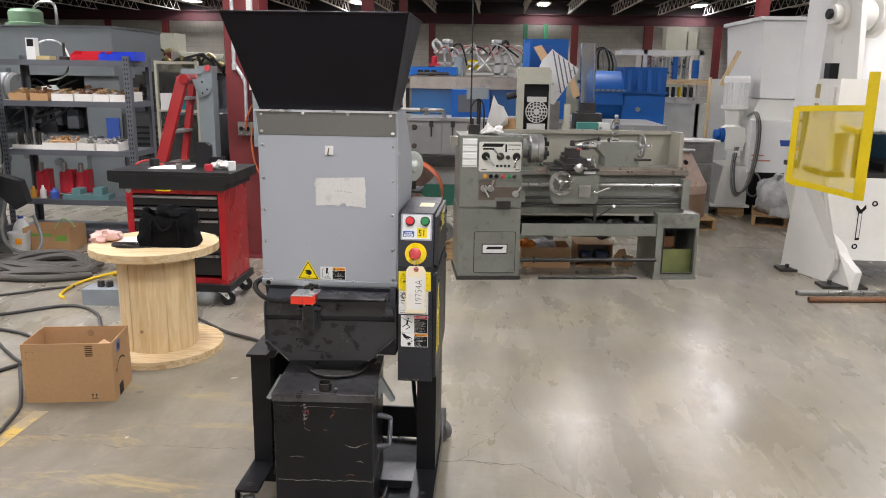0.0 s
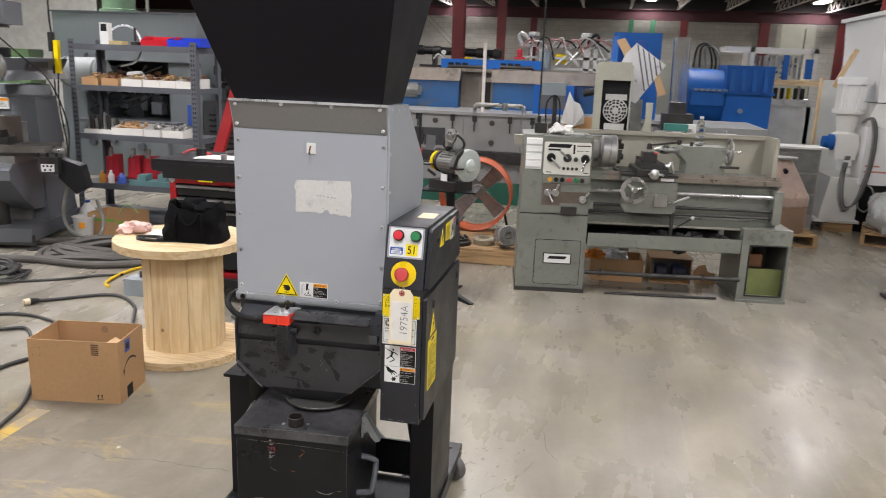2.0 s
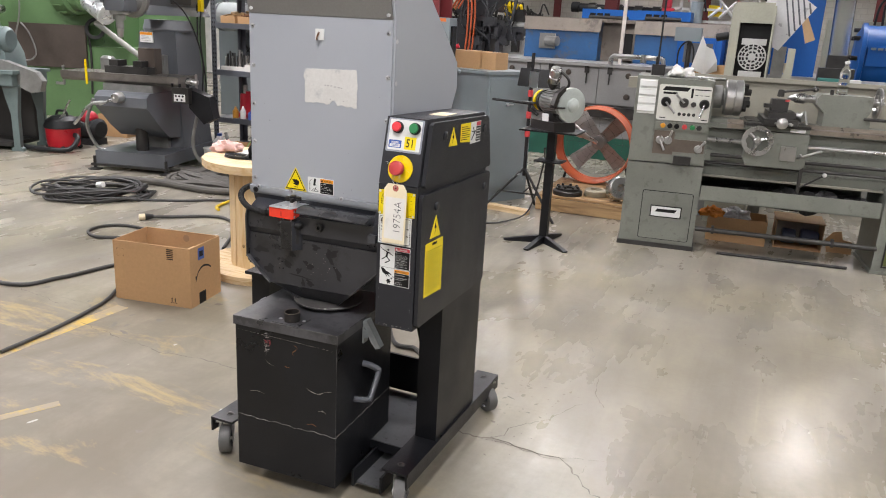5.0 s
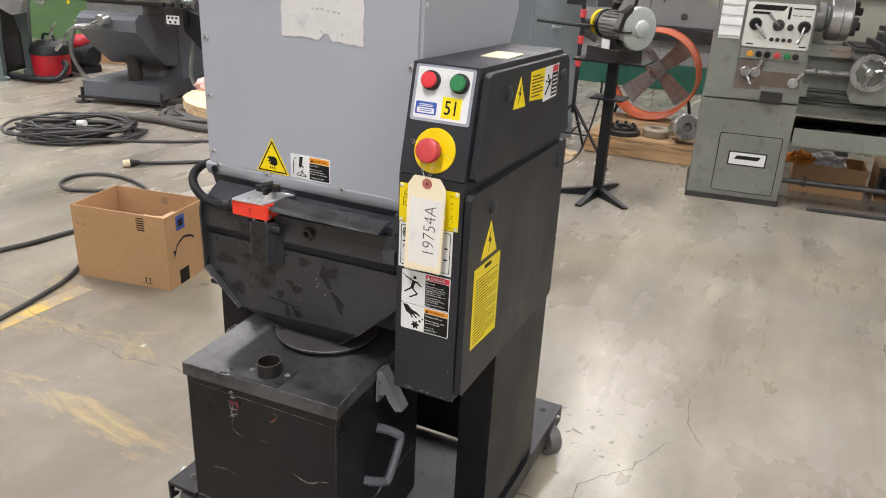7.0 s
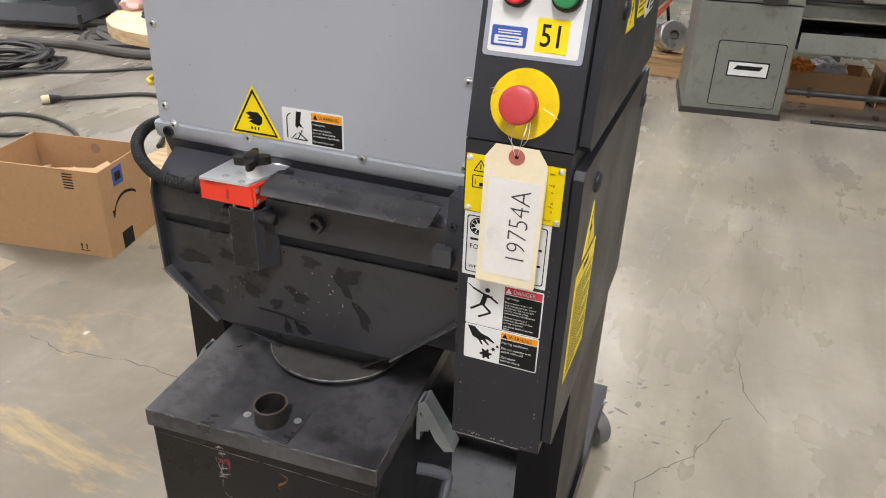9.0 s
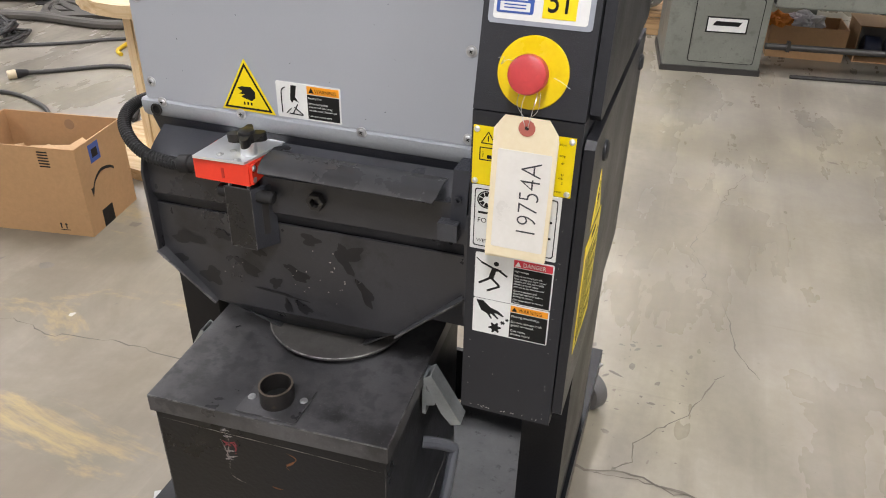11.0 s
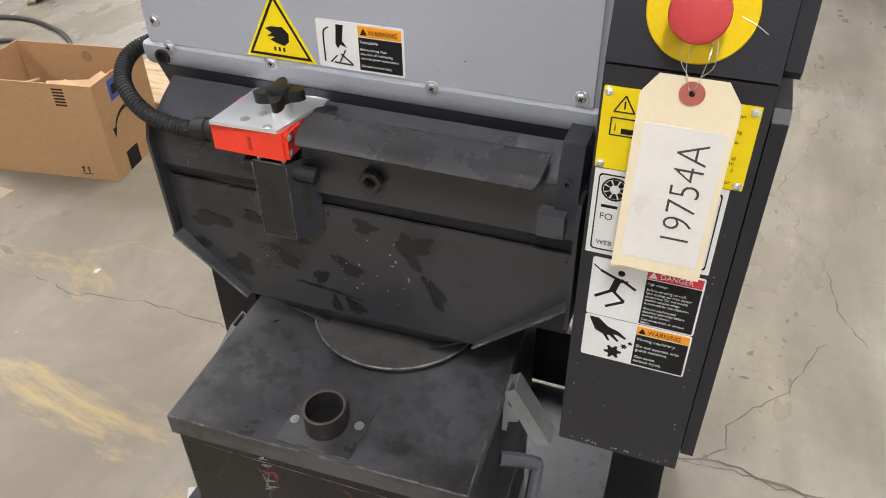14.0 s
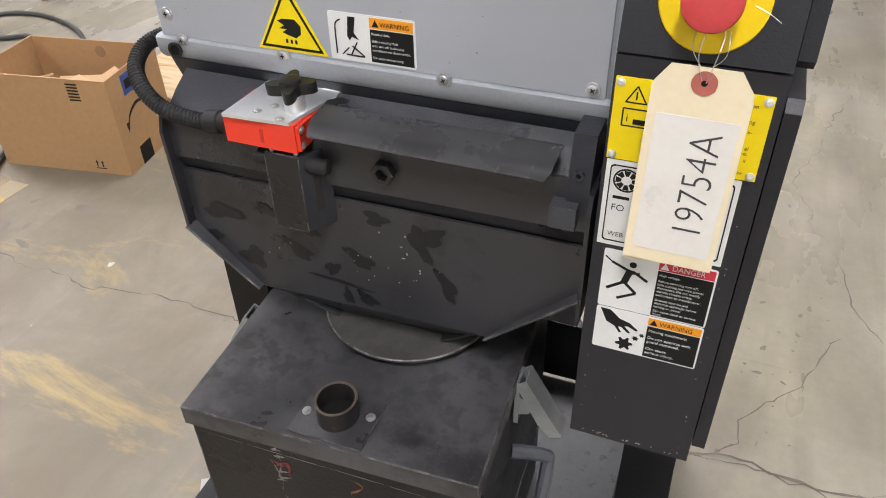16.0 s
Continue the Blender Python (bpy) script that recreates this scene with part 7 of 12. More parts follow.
solo("card_scrap", bm, CARDBOARD, "torn piece of brown card standing on the floor", "card", pose(1.20, 6.55, 0, 8, 0, 5), smooth=0)
bm = fresh()
rod(bm, (0, 0, 0.07), (0.09, 0, 0.07), 0.055, 0.05, 18, 0.006)
rod(bm, (0.12, 0, 0.075), (0.24, 0, 0.075), 0.06, 0.045, 18, 0.01)
solo("angle_tool", bm, mat("dark_blue_plastic", (0.03, 0.04, 0.08), 0.4), "dark blue power tool lying in the open carton", "tool", pose(0.90, 6.56, 0.005, 0, 0, 5))


# ---- cardboard box on the open floor ----
BX = carton("shipping_box", pose(-2.10, 3.375, 0, 0, 0, 9.5), 0.42, 0.27, 0.30, "open brown cardboard shipping box with printed marks, on the floor", True)


def bxmark(name, bm, material, label=""):
    return part(name, bm, material, BX, label, smooth=0)


bm = fresh()
for k in range(6):
    span(bm, (0.295, -0.0008, 0.235 + 0.0095 * k), (0.330, 0.0, 0.2395 + 0.0095 * k))
bxmark("line_mark", bm, BLACK_INK_SHADE)
bm = fresh()
for x in (0.312, 0.330):
    prism(bm, [(x, 0.022), (x + 0.004, 0.022), (x + 0.004, 0.036), (x + 0.007, 0.036), (x + 0.002, 0.043), (x - 0.003, 0.036), (x, 0.036)], "y", -0.0008, 0.0)
span(bm, (0.308, -0.0008, 0.016), (0.342, 0.0, 0.0185))
bxmark("arrow_marks", bm, BLACK_INK_SHADE)
bm = fresh()
for x, z, dx, dz in ((0.02, 0.262, 1, -1), (0.058, 0.262, -1, -1), (0.02, 0.222, 1, 1), (0.058, 0.222, -1, 1)):
    span(bm, (x, -0.0008, z), (x + dx * 0.010, 0.0, z + dz * 0.0015))
    span(bm, (x, -0.0008, z), (x + dx * 0.0015, 0.0, z + dz * 0.010))
bxmark("corner_marks", bm, mat("brown_ink", (0.16, 0.08, 0.04), 0.7))
bm = fresh()
pts = smooth_line([(0.4205, 0.045, 0.135), (0.4205, 0.07, 0.170), (0.4205, 0.11, 0.188), (0.4205, 0.155, 0.180), (0.4205, 0.18, 0.165)], 6)
for p, q in zip(pts, pts[1:]):
    put(bm, [(0.4208, p.y, p.z - 0.006), (0.4208, q.y, q.z - 0.006), (0.4208, q.y, q.z + 0.004), (0.4208, p.y, p.z + 0.004)], [(0, 1, 2, 3)])
put(bm, [(0.4208, 0.045, 0.120), (0.4208, 0.06, 0.150), (0.4208, 0.04, 0.152)], [(0, 1, 2)])
bxmark("curved_mark", bm, BLACK_INK_SHADE)
for y0, z0, y1, z1, material in ((0.07, 0.225, 0.125, 0.285, BLUE_LBL), (0.082, 0.240, 0.113, 0.268, BLACK_INK_SHADE), (0.07, 0.0, 0.13, 0.060, BLACK_INK_SHADE), (0.082, 0.012, 0.118, 0.05, BLUE_LBL)):
    bm = fresh()
    span(bm, (0.42, y0, z0), (0.4206 if material is BLUE_LBL else 0.4209, y1, z1))
    bxmark("printed_tape", bm, material)
bm = fresh()
rod(bm, (0.235, 0.264, 0.265), (0.235, 0.2655, 0.265), 0.018, n=24)
bxmark("round_stamp", bm, mat("stamp_brown", (0.30, 0.18, 0.10), 0.8))
rnd = random.Random(8)
bm = fresh()
for k in range(9):
    mm = pose(0.05 + 0.035 * k, 0.12 + rnd.uniform(-0.05, 0.05), 0.21 + rnd.uniform(-0.02, 0.02), rnd.uniform(-30, 30), rnd.uniform(-30, 30), rnd.uniform(0, 180))
    box(bm, (0, 0, 0), (0.13, 0.09, 0.006), 0, m=mm)
tagged(part("packing_paper", bm, CARD_IN, smooth=0), "torn brown packing card inside the shipping box", "packing", kind="stuff").matrix_basis = pose(-2.10, 3.375, 0, 0, 0, 9.5)

# ---- cable spool used as a table ----
SX, SY, SR, SH = -1.775, 4.185, 0.352, 0.635
SP = thing("cable_spool", pose(SX, SY, 0), "large pale pine cable spool standing on end as a table", "cable spool")


def disc_plank(z0, z1, y0, y1, r, rot, name, seed):
    """One board of a round flange, cut to the circle, with a chipped rim."""
    rnd = random.Random(seed)
    a0, a1 = math.asin(max(-1, min(1, y0 / r))), math.asin(max(-1, min(1, y1 / r)))
    pts = [(r * math.cos(a0 + (a1 - a0) * i / 14) + rnd.uniform(-0.007, 0.001), r * math.sin(a0 + (a1 - a0) * i / 14)) for i in range(15)]
    pts += [(-x + rnd.uniform(-0.001, 0.006), y) for x, y in reversed(pts)]
    bm = fresh()
    prism(bm, pts, "z", z0, z1, 0.0025, 1)
    return part(name, bm, PINE_H, SP, m=pose(0, 0, 0, 0, 0, rot))


edges = [-0.3515, -0.21, -0.062, 0.085, 0.232, 0.3515]
for i in range(5):
    disc_plank(SH - 0.042, SH, edges[i] + 0.0012, edges[i + 1] - 0.0012, SR, 6, "top_board", i)
    disc_plank(0.0, 0.042, edges[i] + 0.0012, edges[i + 1] - 0.0012, SR, 14, "base_board", 10 + i)
N = 13
for k in range(N):
    a0, a1 = 2 * math.pi * (k + 0.012) / N, 2 * math.pi * (k + 0.988) / N
    bm = fresh()
    ro, ri = 0.207 + 0.002 * ((k * 7) % 3), 0.185
    prism(bm, [(ro * math.cos(a0), ro * math.sin(a0)), (ro * math.cos((a0 + a1) / 2) * 1.01, ro * math.sin((a0 + a1) / 2) * 1.01), (ro * math.cos(a1), ro * math.sin(a1)), (ri * math.cos(a1), ri * math.sin(a1)), (ri * math.cos(a0), ri * math.sin(a0))], "z", 0.042, SH - 0.042, 0.002, 1)
    sv = part("stave", bm, PINE, SP)
    if k % 4 == 1:
        bm = fresh()
        am, zz = (a0 + a1) / 2 + 0.05, 0.17 + 0.11 * (k % 3)
        turned(bm, [(0, 0), (0.006, 0), (0.010, -0.0006), (0, -0.0008)], 12, axis_pose((ro * 1.0115 * math.cos(am), ro * 1.0115 * math.sin(am), zz), (9 * math.cos(am), 9 * math.sin(am), zz)))
        part("knot", bm, PALLET_WOOD, sv)
# things on the spool
bm = fresh()
rings = []
for j in range(13):
    z = 0.19 * j / 12
    w, d = 0.162 - 0.014 * (j / 12), 0.098 - 0.045 * (j / 12) ** 1.5
    rings.append([(w * math.copysign(abs(math.cos(2 * math.pi * i / 40)) ** 0.38, math.cos(2 * math.pi * i / 40)) * (1 - 0.1 * (j / 12) ** 2), d * math.copysign(abs(math.sin(2 * math.pi * i / 40)) ** 0.38, math.sin(2 * math.pi * i / 40)), z + 0.02 * (j / 12) * math.cos(4 * math.pi * i / 40)) for i in range(40)])
for a, b in zip(rings, rings[1:]):
    loft(bm, a, b, False)
bm.faces.new([bm.verts.new(v) for v in rings[0]])
inner = [[(x * 0.93, y * 0.88, z - 0.004) for x, y, z in r] for r in rings[5:]]
for a, b in zip(inner, inner[1:]):
    loft(bm, a, b, False)
loft(bm, rings[-1], inner[-1], False)
bmesh.ops.remove_doubles(bm, verts=bm.verts, dist=0.0005)
for v in bm.verts:
    p = v.co.copy()
    v.co += Vector((noise.noise(p * 14), noise.noise(p * 14 + Vector((5, 0, 0))), noise.noise(p * 14 + Vector((0, 5, 0))) * 0.5)) * 0.014 + Vector((noise.noise(p * 34), noise.noise(p * 34 + Vector((3, 0, 0))), 0)) * 0.008
    v.co.z = max(0.0, v.co.z)
CLOTH_BK = mat("black_canvas", (0.0035, 0.0035, 0.0042), 0.85, 0, 0.25, 12, 400, 0.4, None, 0, 3, 0.12)
BAG = thing("tool_bag", pose(SX + 0.105, SY - 0.03, SH, 0, 0, 4), "slumped black canvas tool bag standing open on the spool", "bag")
part("body", bm, CLOTH_BK, BAG, smooth=60)
for s in (-1, 1):
    bm = fresh()
    hose(bm, [(-0.075, s * 0.103, 0.02), (-0.07, s * 0.098, 0.10), (-0.055, s * 0.086, 0.155), (-0.03, s * 0.104, 0.12), (0.0, s * 0.110, 0.085 - 0.01 * s), (0.035, s * 0.106, 0.11), (0.06, s * 0.086, 0.155), (0.075, s * 0.098, 0.09), (0.08, s * 0.103, 0.02)], 0.0075, 8, 5)
    part("strap", bm, CLOTH_BK, BAG)
bm = fresh()
ball(bm, (0.02, 0.0, 0.17), 0.09, (1.1, 0.6, 0.5), 24, 0.4, seed=9)
part("lining", bm, CLOTH_BK, BAG)
rag("rag", pose(-2.06, 4.19, SH, 0, 0, 20), 0.082, mat("pink_cotton", (0.66, 0.42, 0.38), 0.9, 0, 0.08, 20, 200, 0.3), "crumpled pale pink shop rag on the spool", 1)
bm = fresh()
for k in range(2):
    span(bm, (-0.10, -0.075, 0.0004 + 0.0006 * k), (0.10, 0.075, 0.0009 + 0.0006 * k), m=pose(0, 0, 0, 0, 0, 5 * k))
solo("paper_sheet", bm, PAPER, "white paper sheets lying on the spool", "paper", pose(SX - 0.11, SY + 0.05, SH, 0, 0, 8), smooth=0)
bm = fresh()
turns = []
for i in range(72):
    r = 0.046 + 0.007 * math.sin(i * 0.37)
    turns.append((1.6 * r * math.cos(2 * math.pi * i / 12), 0.8 * r * math.sin(2 * math.pi * i / 12), 0.016 - 0.00017 * i + 0.002 * math.sin(i)))
hose(bm, turns + [(0.09, -0.02, 0.006), (0.12, 0.0, 0.005), (0.15, 0.01, 0.005)], 0.0035, 6, 3)
solo("cable_coil", bm, RUBBER, "small coil of black cable on the spool", "cable", pose(SX - 0.105, SY - 0.13, SH, 0, 0, -8))

# ---- red rolling tool cabinet ----
TOOL_RED = mat("red_enamel", (0.40, 0.010, 0.018), 0.3, 0, 0.08, 4, 160, 0.03, (0.22, 0.01, 0.015), 0.1)
DRAWER = mat("charcoal_drawer_paint", (0.014, 0.0145, 0.016), 0.4, 0, 0.12, 5, 200, 0.05, None, 0, 3, 0.35)
TOP_PLASTIC = mat("dark_grey_moulding", (0.013, 0.0135, 0.015), 0.5, 0, 0.12, 6, 200, 0.1, None, 0, 3, 0.35)
CX, CY = -2.345, 5.03
TC = thing("tool_cabinet", pose(CX, CY, 0), "red rolling tool cabinet with charcoal drawers and a black moulded top", "tool cabinet")


def tc(name, bm, material, label="", parent=None, smooth=35):
    return part(name, bm, material, parent or TC, label, smooth=smooth)


bm = fresh()
for a, b in (((0, 0.0, 0.15), (0.045, 0.46, 0.81)), ((0.635, 0.0, 0.15), (0.68, 0.46, 0.81)), ((0.045, 0.015, 0.15), (0.635, 0.46, 0.19)), ((0.045, 0.0, 0.775), (0.635, 0.46, 0.81)), ((0.045, 0.44, 0.19), (0.635, 0.46, 0.775))):
    span(bm, a, b, 0.003)
tc("case", bm, TOOL_RED, "glossy red steel case")
z = 0.765
for h in (0.075, 0.075, 0.1, 0.13, 0.15):
    bm = fresh()
    span(bm, (0.05, 0.004, z - h + 0.006), (0.63, 0.42, z), 0.002)
    d = tc("drawer", bm, DRAWER)
    bm = fresh()
    prism(bm, [(0.004, z - 0.002), (-0.010, z - 0.004), (-0.012, z - 0.018), (-0.006, z - 0.020), (0.002, z - 0.012)], "x", 0.05, 0.63)
    tc("pull_edge", bm, STEEL, "bright full-width drawer pull", parent=d)
    z -= h + 0.006
bm = fresh()
prism(bm, [(-0.02, 0.81), (0.695, 0.81), (0.70, 0.848), (0.74, 0.858), (0.745, 0.87), (0.745, 0.925), (0.735, 0.93), (-0.09, 0.93), (-0.098, 0.925), (-0.098, 0.87), (-0.092, 0.858), (-0.02, 0.848)], "y", -0.045, 0.50, 0.010, 2)
top = tc("top_tray", bm, TOP_PLASTIC, "black moulded top tray")
bm = fresh()
for k in range(4):
    span(bm, (-0.05 + 0.2 * k, -0.05, 0.880), (0.11 + 0.2 * k, -0.04, 0.908), 0.004)
apart("tray_pocket", bm, TOP_PLASTIC, top)
bm = fresh()
span(bm, (0.23, -0.0465, 0.80), (0.33, -0.002, 0.8085), 0.001)
tc("maker_strip", bm, YELLOW, parent=top, smooth=0)
bm = fresh()
rod(bm, (0.02, -0.001, 0.795), (0.02, -0.003, 0.795), 0.02, n=22)
tc("round_badge", bm, PAPER)
bm = fresh()
prism(bm, [(-0.02, 0.105), (0.70, 0.105), (0.70, 0.155), (-0.02, 0.155)], "y", -0.03, 0.49, 0.008, 2)
tc("bumper_base", bm, TOP_PLASTIC, "black moulded base")
for x in (0.06, 0.63):
    for y in (0.02, 0.40):
        m = pose(x, y, 0, 0, 0, 25 if x > 0.3 else -30)
        bm = fresh()
        span(bm, (-0.03, -0.03, 0.098), (0.03, 0.03, 0.105), m=m)
        for s in (-1, 1):
            prism(bm, [(-0.025, 0.10), (0.025, 0.10), (0.045, 0.05), (0.028, 0.045)], "y", s * 0.021, s * 0.025, m=m)
        w = tc("caster", bm, ZINC, "zinc caster with a black wheel", smooth=0)
        bm = fresh()
        turned(bm, [(0.0, 0.002), (0.02, 0.0), (0.022, 0.006), (0.038, 0.006), (0.042, 0.0), (0.050, 0.004), (0.050, 0.030), (0.042, 0.034), (0.038, 0.028), (0.022, 0.028), (0.02, 0.034), (0, 0.032)], 26, m @ pose(0.032, 0.017, 0.05, 90))
        tc("wheel", bm, RUBBER, parent=w)
# odds and ends on its top
rag("rag", pose(CX + 0.60, CY + 0.18, 0.93, 0, 0, 40), 0.07, RAG_W, "crumpled white rag on the tool cabinet", 11)
bm = fresh()
span(bm, (0, 0, 0), (0.28, 0.21, 0.003))
solo("paper_sheet", bm, PAPER, "white paper sheet lying on the tool cabinet", "paper", pose(CX + 0.13, CY + 0.08, 0.93, 0, 0, 6), smooth=0)
bm = fresh()
prism(bm, [(0, 0), (0.10, 0), (0.10, 0.15), (0.07, 0.17), (0, 0.17)], "y", 0, 0.06, 0.004)
span(bm, (0.10, 0.01, 0.02), (0.20, 0.05, 0.07), 0.004)
solo("drill_battery_charger", bm, TOP_PLASTIC, "dark upright charger on the tool cabinet", "charger", pose(CX + 0.40, CY + 0.25, 0.93))
for x, y, r, h, material, nm, lb in ((0.33, 0.12, 0.022, 0.035, STEEL, "socket", "bright steel socket on the tool cabinet"), (0.56, 0.06, 0.026, 0.045, RED_LBL, "jar", "small red-lidded jar on the tool cabinet"), (0.70, 0.12, 0.026, 0.06, WHITE_LBL, "cup", "small white cup on the tool cabinet"), (0.10, 0.25, 0.035, 0.05, RUBBER, "pot", "small black pot on the tool cabinet")):
    bm = fresh()
    turned(bm, [(0, 0), (r, 0), (r, h * 0.9), (r * 0.9, h), (0, h)], 18)
    solo(nm, bm, material, lb, nm, pose(CX + x, CY + y, 0.93))
bm = fresh()
hose(bm, [(0, 0, 0.01), (0.03, 0.03, 0.03), (0.08, 0.05, 0.035), (0.14, 0.03, 0.02), (0.17, 0.06, 0.01)], 0.008, 8)
solo("air_gun_hose", bm, RED_BTN, "short red hose on the tool cabinet", "hose", pose(CX - 0.02, CY + 0.22, 0.93))

# ---- floor box, cords and hoses ----
OUT = thing("outlet_box", pose(-2.66, 4.93, 0, 0, 0, 3), "grey floor power box with two black plugs in it", "outlet box")
bm = fresh()
span(bm, (0, 0, 0), (0.27, 0.16, 0.115), 0.006, 2)
part("body", bm, mat("light_grey_enamel", (0.28, 0.32, 0.35), 0.45), OUT)
for x in (0.10, 0.16):
    bm = fresh()
    rod(bm, (x, 0.08, 0.115), (x, 0.08, 0.16), 0.026, 0.022, 16, 0.004)
    part("plug", bm, CABLE, OUT)
for pts, r, material, name, label in (
        ([(-2.86, 5.05, 0.012), (-2.93, 5.12, 0.012), (-2.97, 5.35, 0.012), (-2.93, 5.58, 0.012), (-2.80, 5.72, 0.03), (-2.62, 5.60, 0.10), (-2.53, 5.30, 0.14), (-2.50, 5.05, 0.19)], 0.011, mat("yellow_cord", (0.68, 0.47, 0.02), 0.5), "extension_cord", "thick yellow extension cord on the floor"),
        ([(-3.075, 4.60, 0.02), (-2.99, 4.70, 0.011), (-2.773, 4.872, 0.011), (-2.62, 4.86, 0.011), (-2.45, 4.72, 0.011), (-2.34, 4.55, 0.011), (-2.2, 4.3, 0.011)], 0.011, CABLE, "power_cord", "black power cord winding over the floor"),
        ([(-3.6, 3.25, 0.011), (-2.70, 3.214, 0.011), (-2.54, 3.42, 0.011), (-2.47, 3.73, 0.011), (-2.30, 3.95, 0.011), (-2.05, 4.05, 0.011)], 0.011, CABLE, "power_cord", "black power cord running past the spool"),
        ([(-2.45, 4.12, 0.011), (-2.66, 4.284, 0.011), (-2.894, 4.369, 0.011), (-3.074, 4.359, 0.011), (-3.162, 4.265, 0.011), (-3.135, 4.138, 0.011), (-3.012, 4.073, 0.011), (-2.895, 4.121, 0.011), (-2.787, 4.165, 0.011), (-2.60, 4.0, 0.011), (-2.4, 3.85, 0.011), (-2.2, 3.9, 0.011)], 0.010, CABLE, "power_cord", "looped black power cord on the floor"),
        ([(-1.77, 4.72, 0.011), (-1.50, 4.48, 0.011), (-1.235, 4.324, 0.011), (-0.95, 4.05, 0.011), (-0.66, 3.583, 0.011), (-0.53, 3.55, 0.011), (-0.40, 3.40, 0.011), (-0.2, 3.12, 0.011), (-0.14, 2.93, 0.10)], 0.010, CABLE, "power_cord", "black power cord leading under the granulator"),
        ([(-1.98, 2.66, 0.009), (-2.0, 2.90, 0.009), (-2.05, 3.16, 0.009), (-2.12, 3.36, 0.009), (-2.4, 3.8, 0.009)], 0.009, CABLE, "power_cord", "black cord lying along the yellow floor line"),
        ([(-1.30, 5.72, 0.006), (-1.10, 5.855, 0.006), (-0.95, 6.0, 0.02), (-0.84, 6.1, 0.10), (-0.72, 5.95, 0.45), (-0.66, 5.75, 0.62)], 0.006, CABLE, "power_cord", "thin black cord from the grinder stand")):
    bm = fresh()
    hose(bm, pts, r, 8, 8)
    solo(name, bm, material, label, "cable")
PLUG = thing("plug", pose(-3.085, 4.575, 0, 0, 0, 52), "cream and black twist-lock plug on the floor", "plug")
bm = fresh()
rod(bm, (-0.045, 0, 0.023), (-0.005, 0, 0.023), 0.021, 0.023, 16, 0.003)
part("cream_face", bm, mat("cream_plug", (0.62, 0.52, 0.36), 0.5), PLUG)
bm = fresh()
rod(bm, (-0.005, 0, 0.023), (0.05, 0, 0.023), 0.024, 0.014, 16, 0.004)
part("grip", bm, RUBBER, PLUG)


DUSTY_HOSE = mat("dusty_grey_hose", (0.078, 0.072, 0.064), 0.65, 0, 0.25, 6, 60, 0.1)


def coil(name, cx, cy, rx, ry, turns, r, label, seed, rot=0, h=0.12, material=CABLE):
    rnd = random.Random(seed)
    bm = fresh()
    path = []
    for k in range(turns):
        a, b = rx * rnd.uniform(0.7, 1.0), ry * rnd.uniform(0.7, 1.0)
        ox, oy, z = rnd.uniform(-0.06, 0.06), rnd.uniform(-0.06, 0.06), r + h * k / turns * rnd.uniform(0.4, 1)
        path += [(ox + a * math.cos(2 * math.pi * i / 12), oy + b * math.sin(2 * math.pi * i / 12), max(r, z + 0.02 * math.sin(i * 1.3 + k))) for i in range(12)]
    hose(bm, path, r, 6, 4)
    solo(name, bm, material, label, "cable", pose(cx, cy, 0, 0, 0, rot))


coil("cable_coil", -3.90, 4.90, 0.40, 0.25, 13, 0.0095, "heaped coil of black cable on the floor", 1, 36)
bm = fresh()
hose(bm, [(-3.75, 4.72, 0.01), (-4.0, 4.68, 0.01), (-4.33, 4.70, 0.01), (-4.36, 4.86, 0.01), (-4.2, 4.90, 0.02), (-4.0, 4.9, 0.05)], 0.0095, 7)
hose(bm, [(-3.62, 4.92, 0.01), (-3.43, 5.014, 0.01), (-3.25, 5.13, 0.01), (-3.109, 5.259, 0.01), (-2.95, 5.35, 0.01)], 0.0095, 7)
solo("cable_tail", bm, CABLE, "loose black cable ends beside the coil", "cable")
bm = fresh()
rod(bm, (0, 0, 0.11), (0.06, 0, 0.12), 0.022, n=12, bev=0.003)
solo("plug", bm, WHITE_LBL, "white plug resting on the cable coil", "plug", pose(-3.80, 4.83, 0))
coil("air_hose_coil", -3.45, 5.72, 0.42, 0.24, 6, 0.028, "thick grey-black hose coiled on the floor", 4, 12, 0.10, DUSTY_HOSE)
for pts in ([(-3.0, 5.75, 0.03), (-3.4, 6.0, 0.03), (-3.9, 6.05, 0.03), (-4.3, 5.9, 0.03)], [(-2.95, 5.6, 0.03), (-3.3, 5.45, 0.03), (-3.8, 5.45, 0.03), (-4.2, 5.35, 0.03)]):
    bm = fresh()
    hose(bm, pts, 0.028, 10, 8)
    solo("air_hose", bm, DUSTY_HOSE, "thick grey-black hose on the floor", "hose")

# ---- bench grinder on its stand ----
GS = thing("grinder_stand", pose(-0.578, 5.62, 0), "black steel pedestal stand with splayed feet", "stand")
bm = fresh()
span(bm, (-0.026, -0.026, 0.02), (0.026, 0.026, 0.755), 0.003)
part("post", bm, BLACK, GS)
for a in (80, 200, 320, 262):
    bm = fresh()
    mm = pose(0, 0, 0, 0, 0, a)
    prism(bm, [(0.02, 0.0), (0.26, 0.0), (0.27, 0.012), (0.04, 0.05), (0.02, 0.05)], "y", -0.016, 0.016, 0.002, m=mm)
    part("foot", bm, BLACK, GS)
bm = fresh()
span(bm, (-0.19, -0.13, 0.755), (0.19, 0.13, 0.765), 0.003)
part("top_plate", bm, BLACK, GS)
bm = fresh()
span(bm, (-0.09, -0.08, 0.555), (0.09, 0.08, 0.563), 0.003)
part("mid_tray", bm, BLACK, GS)
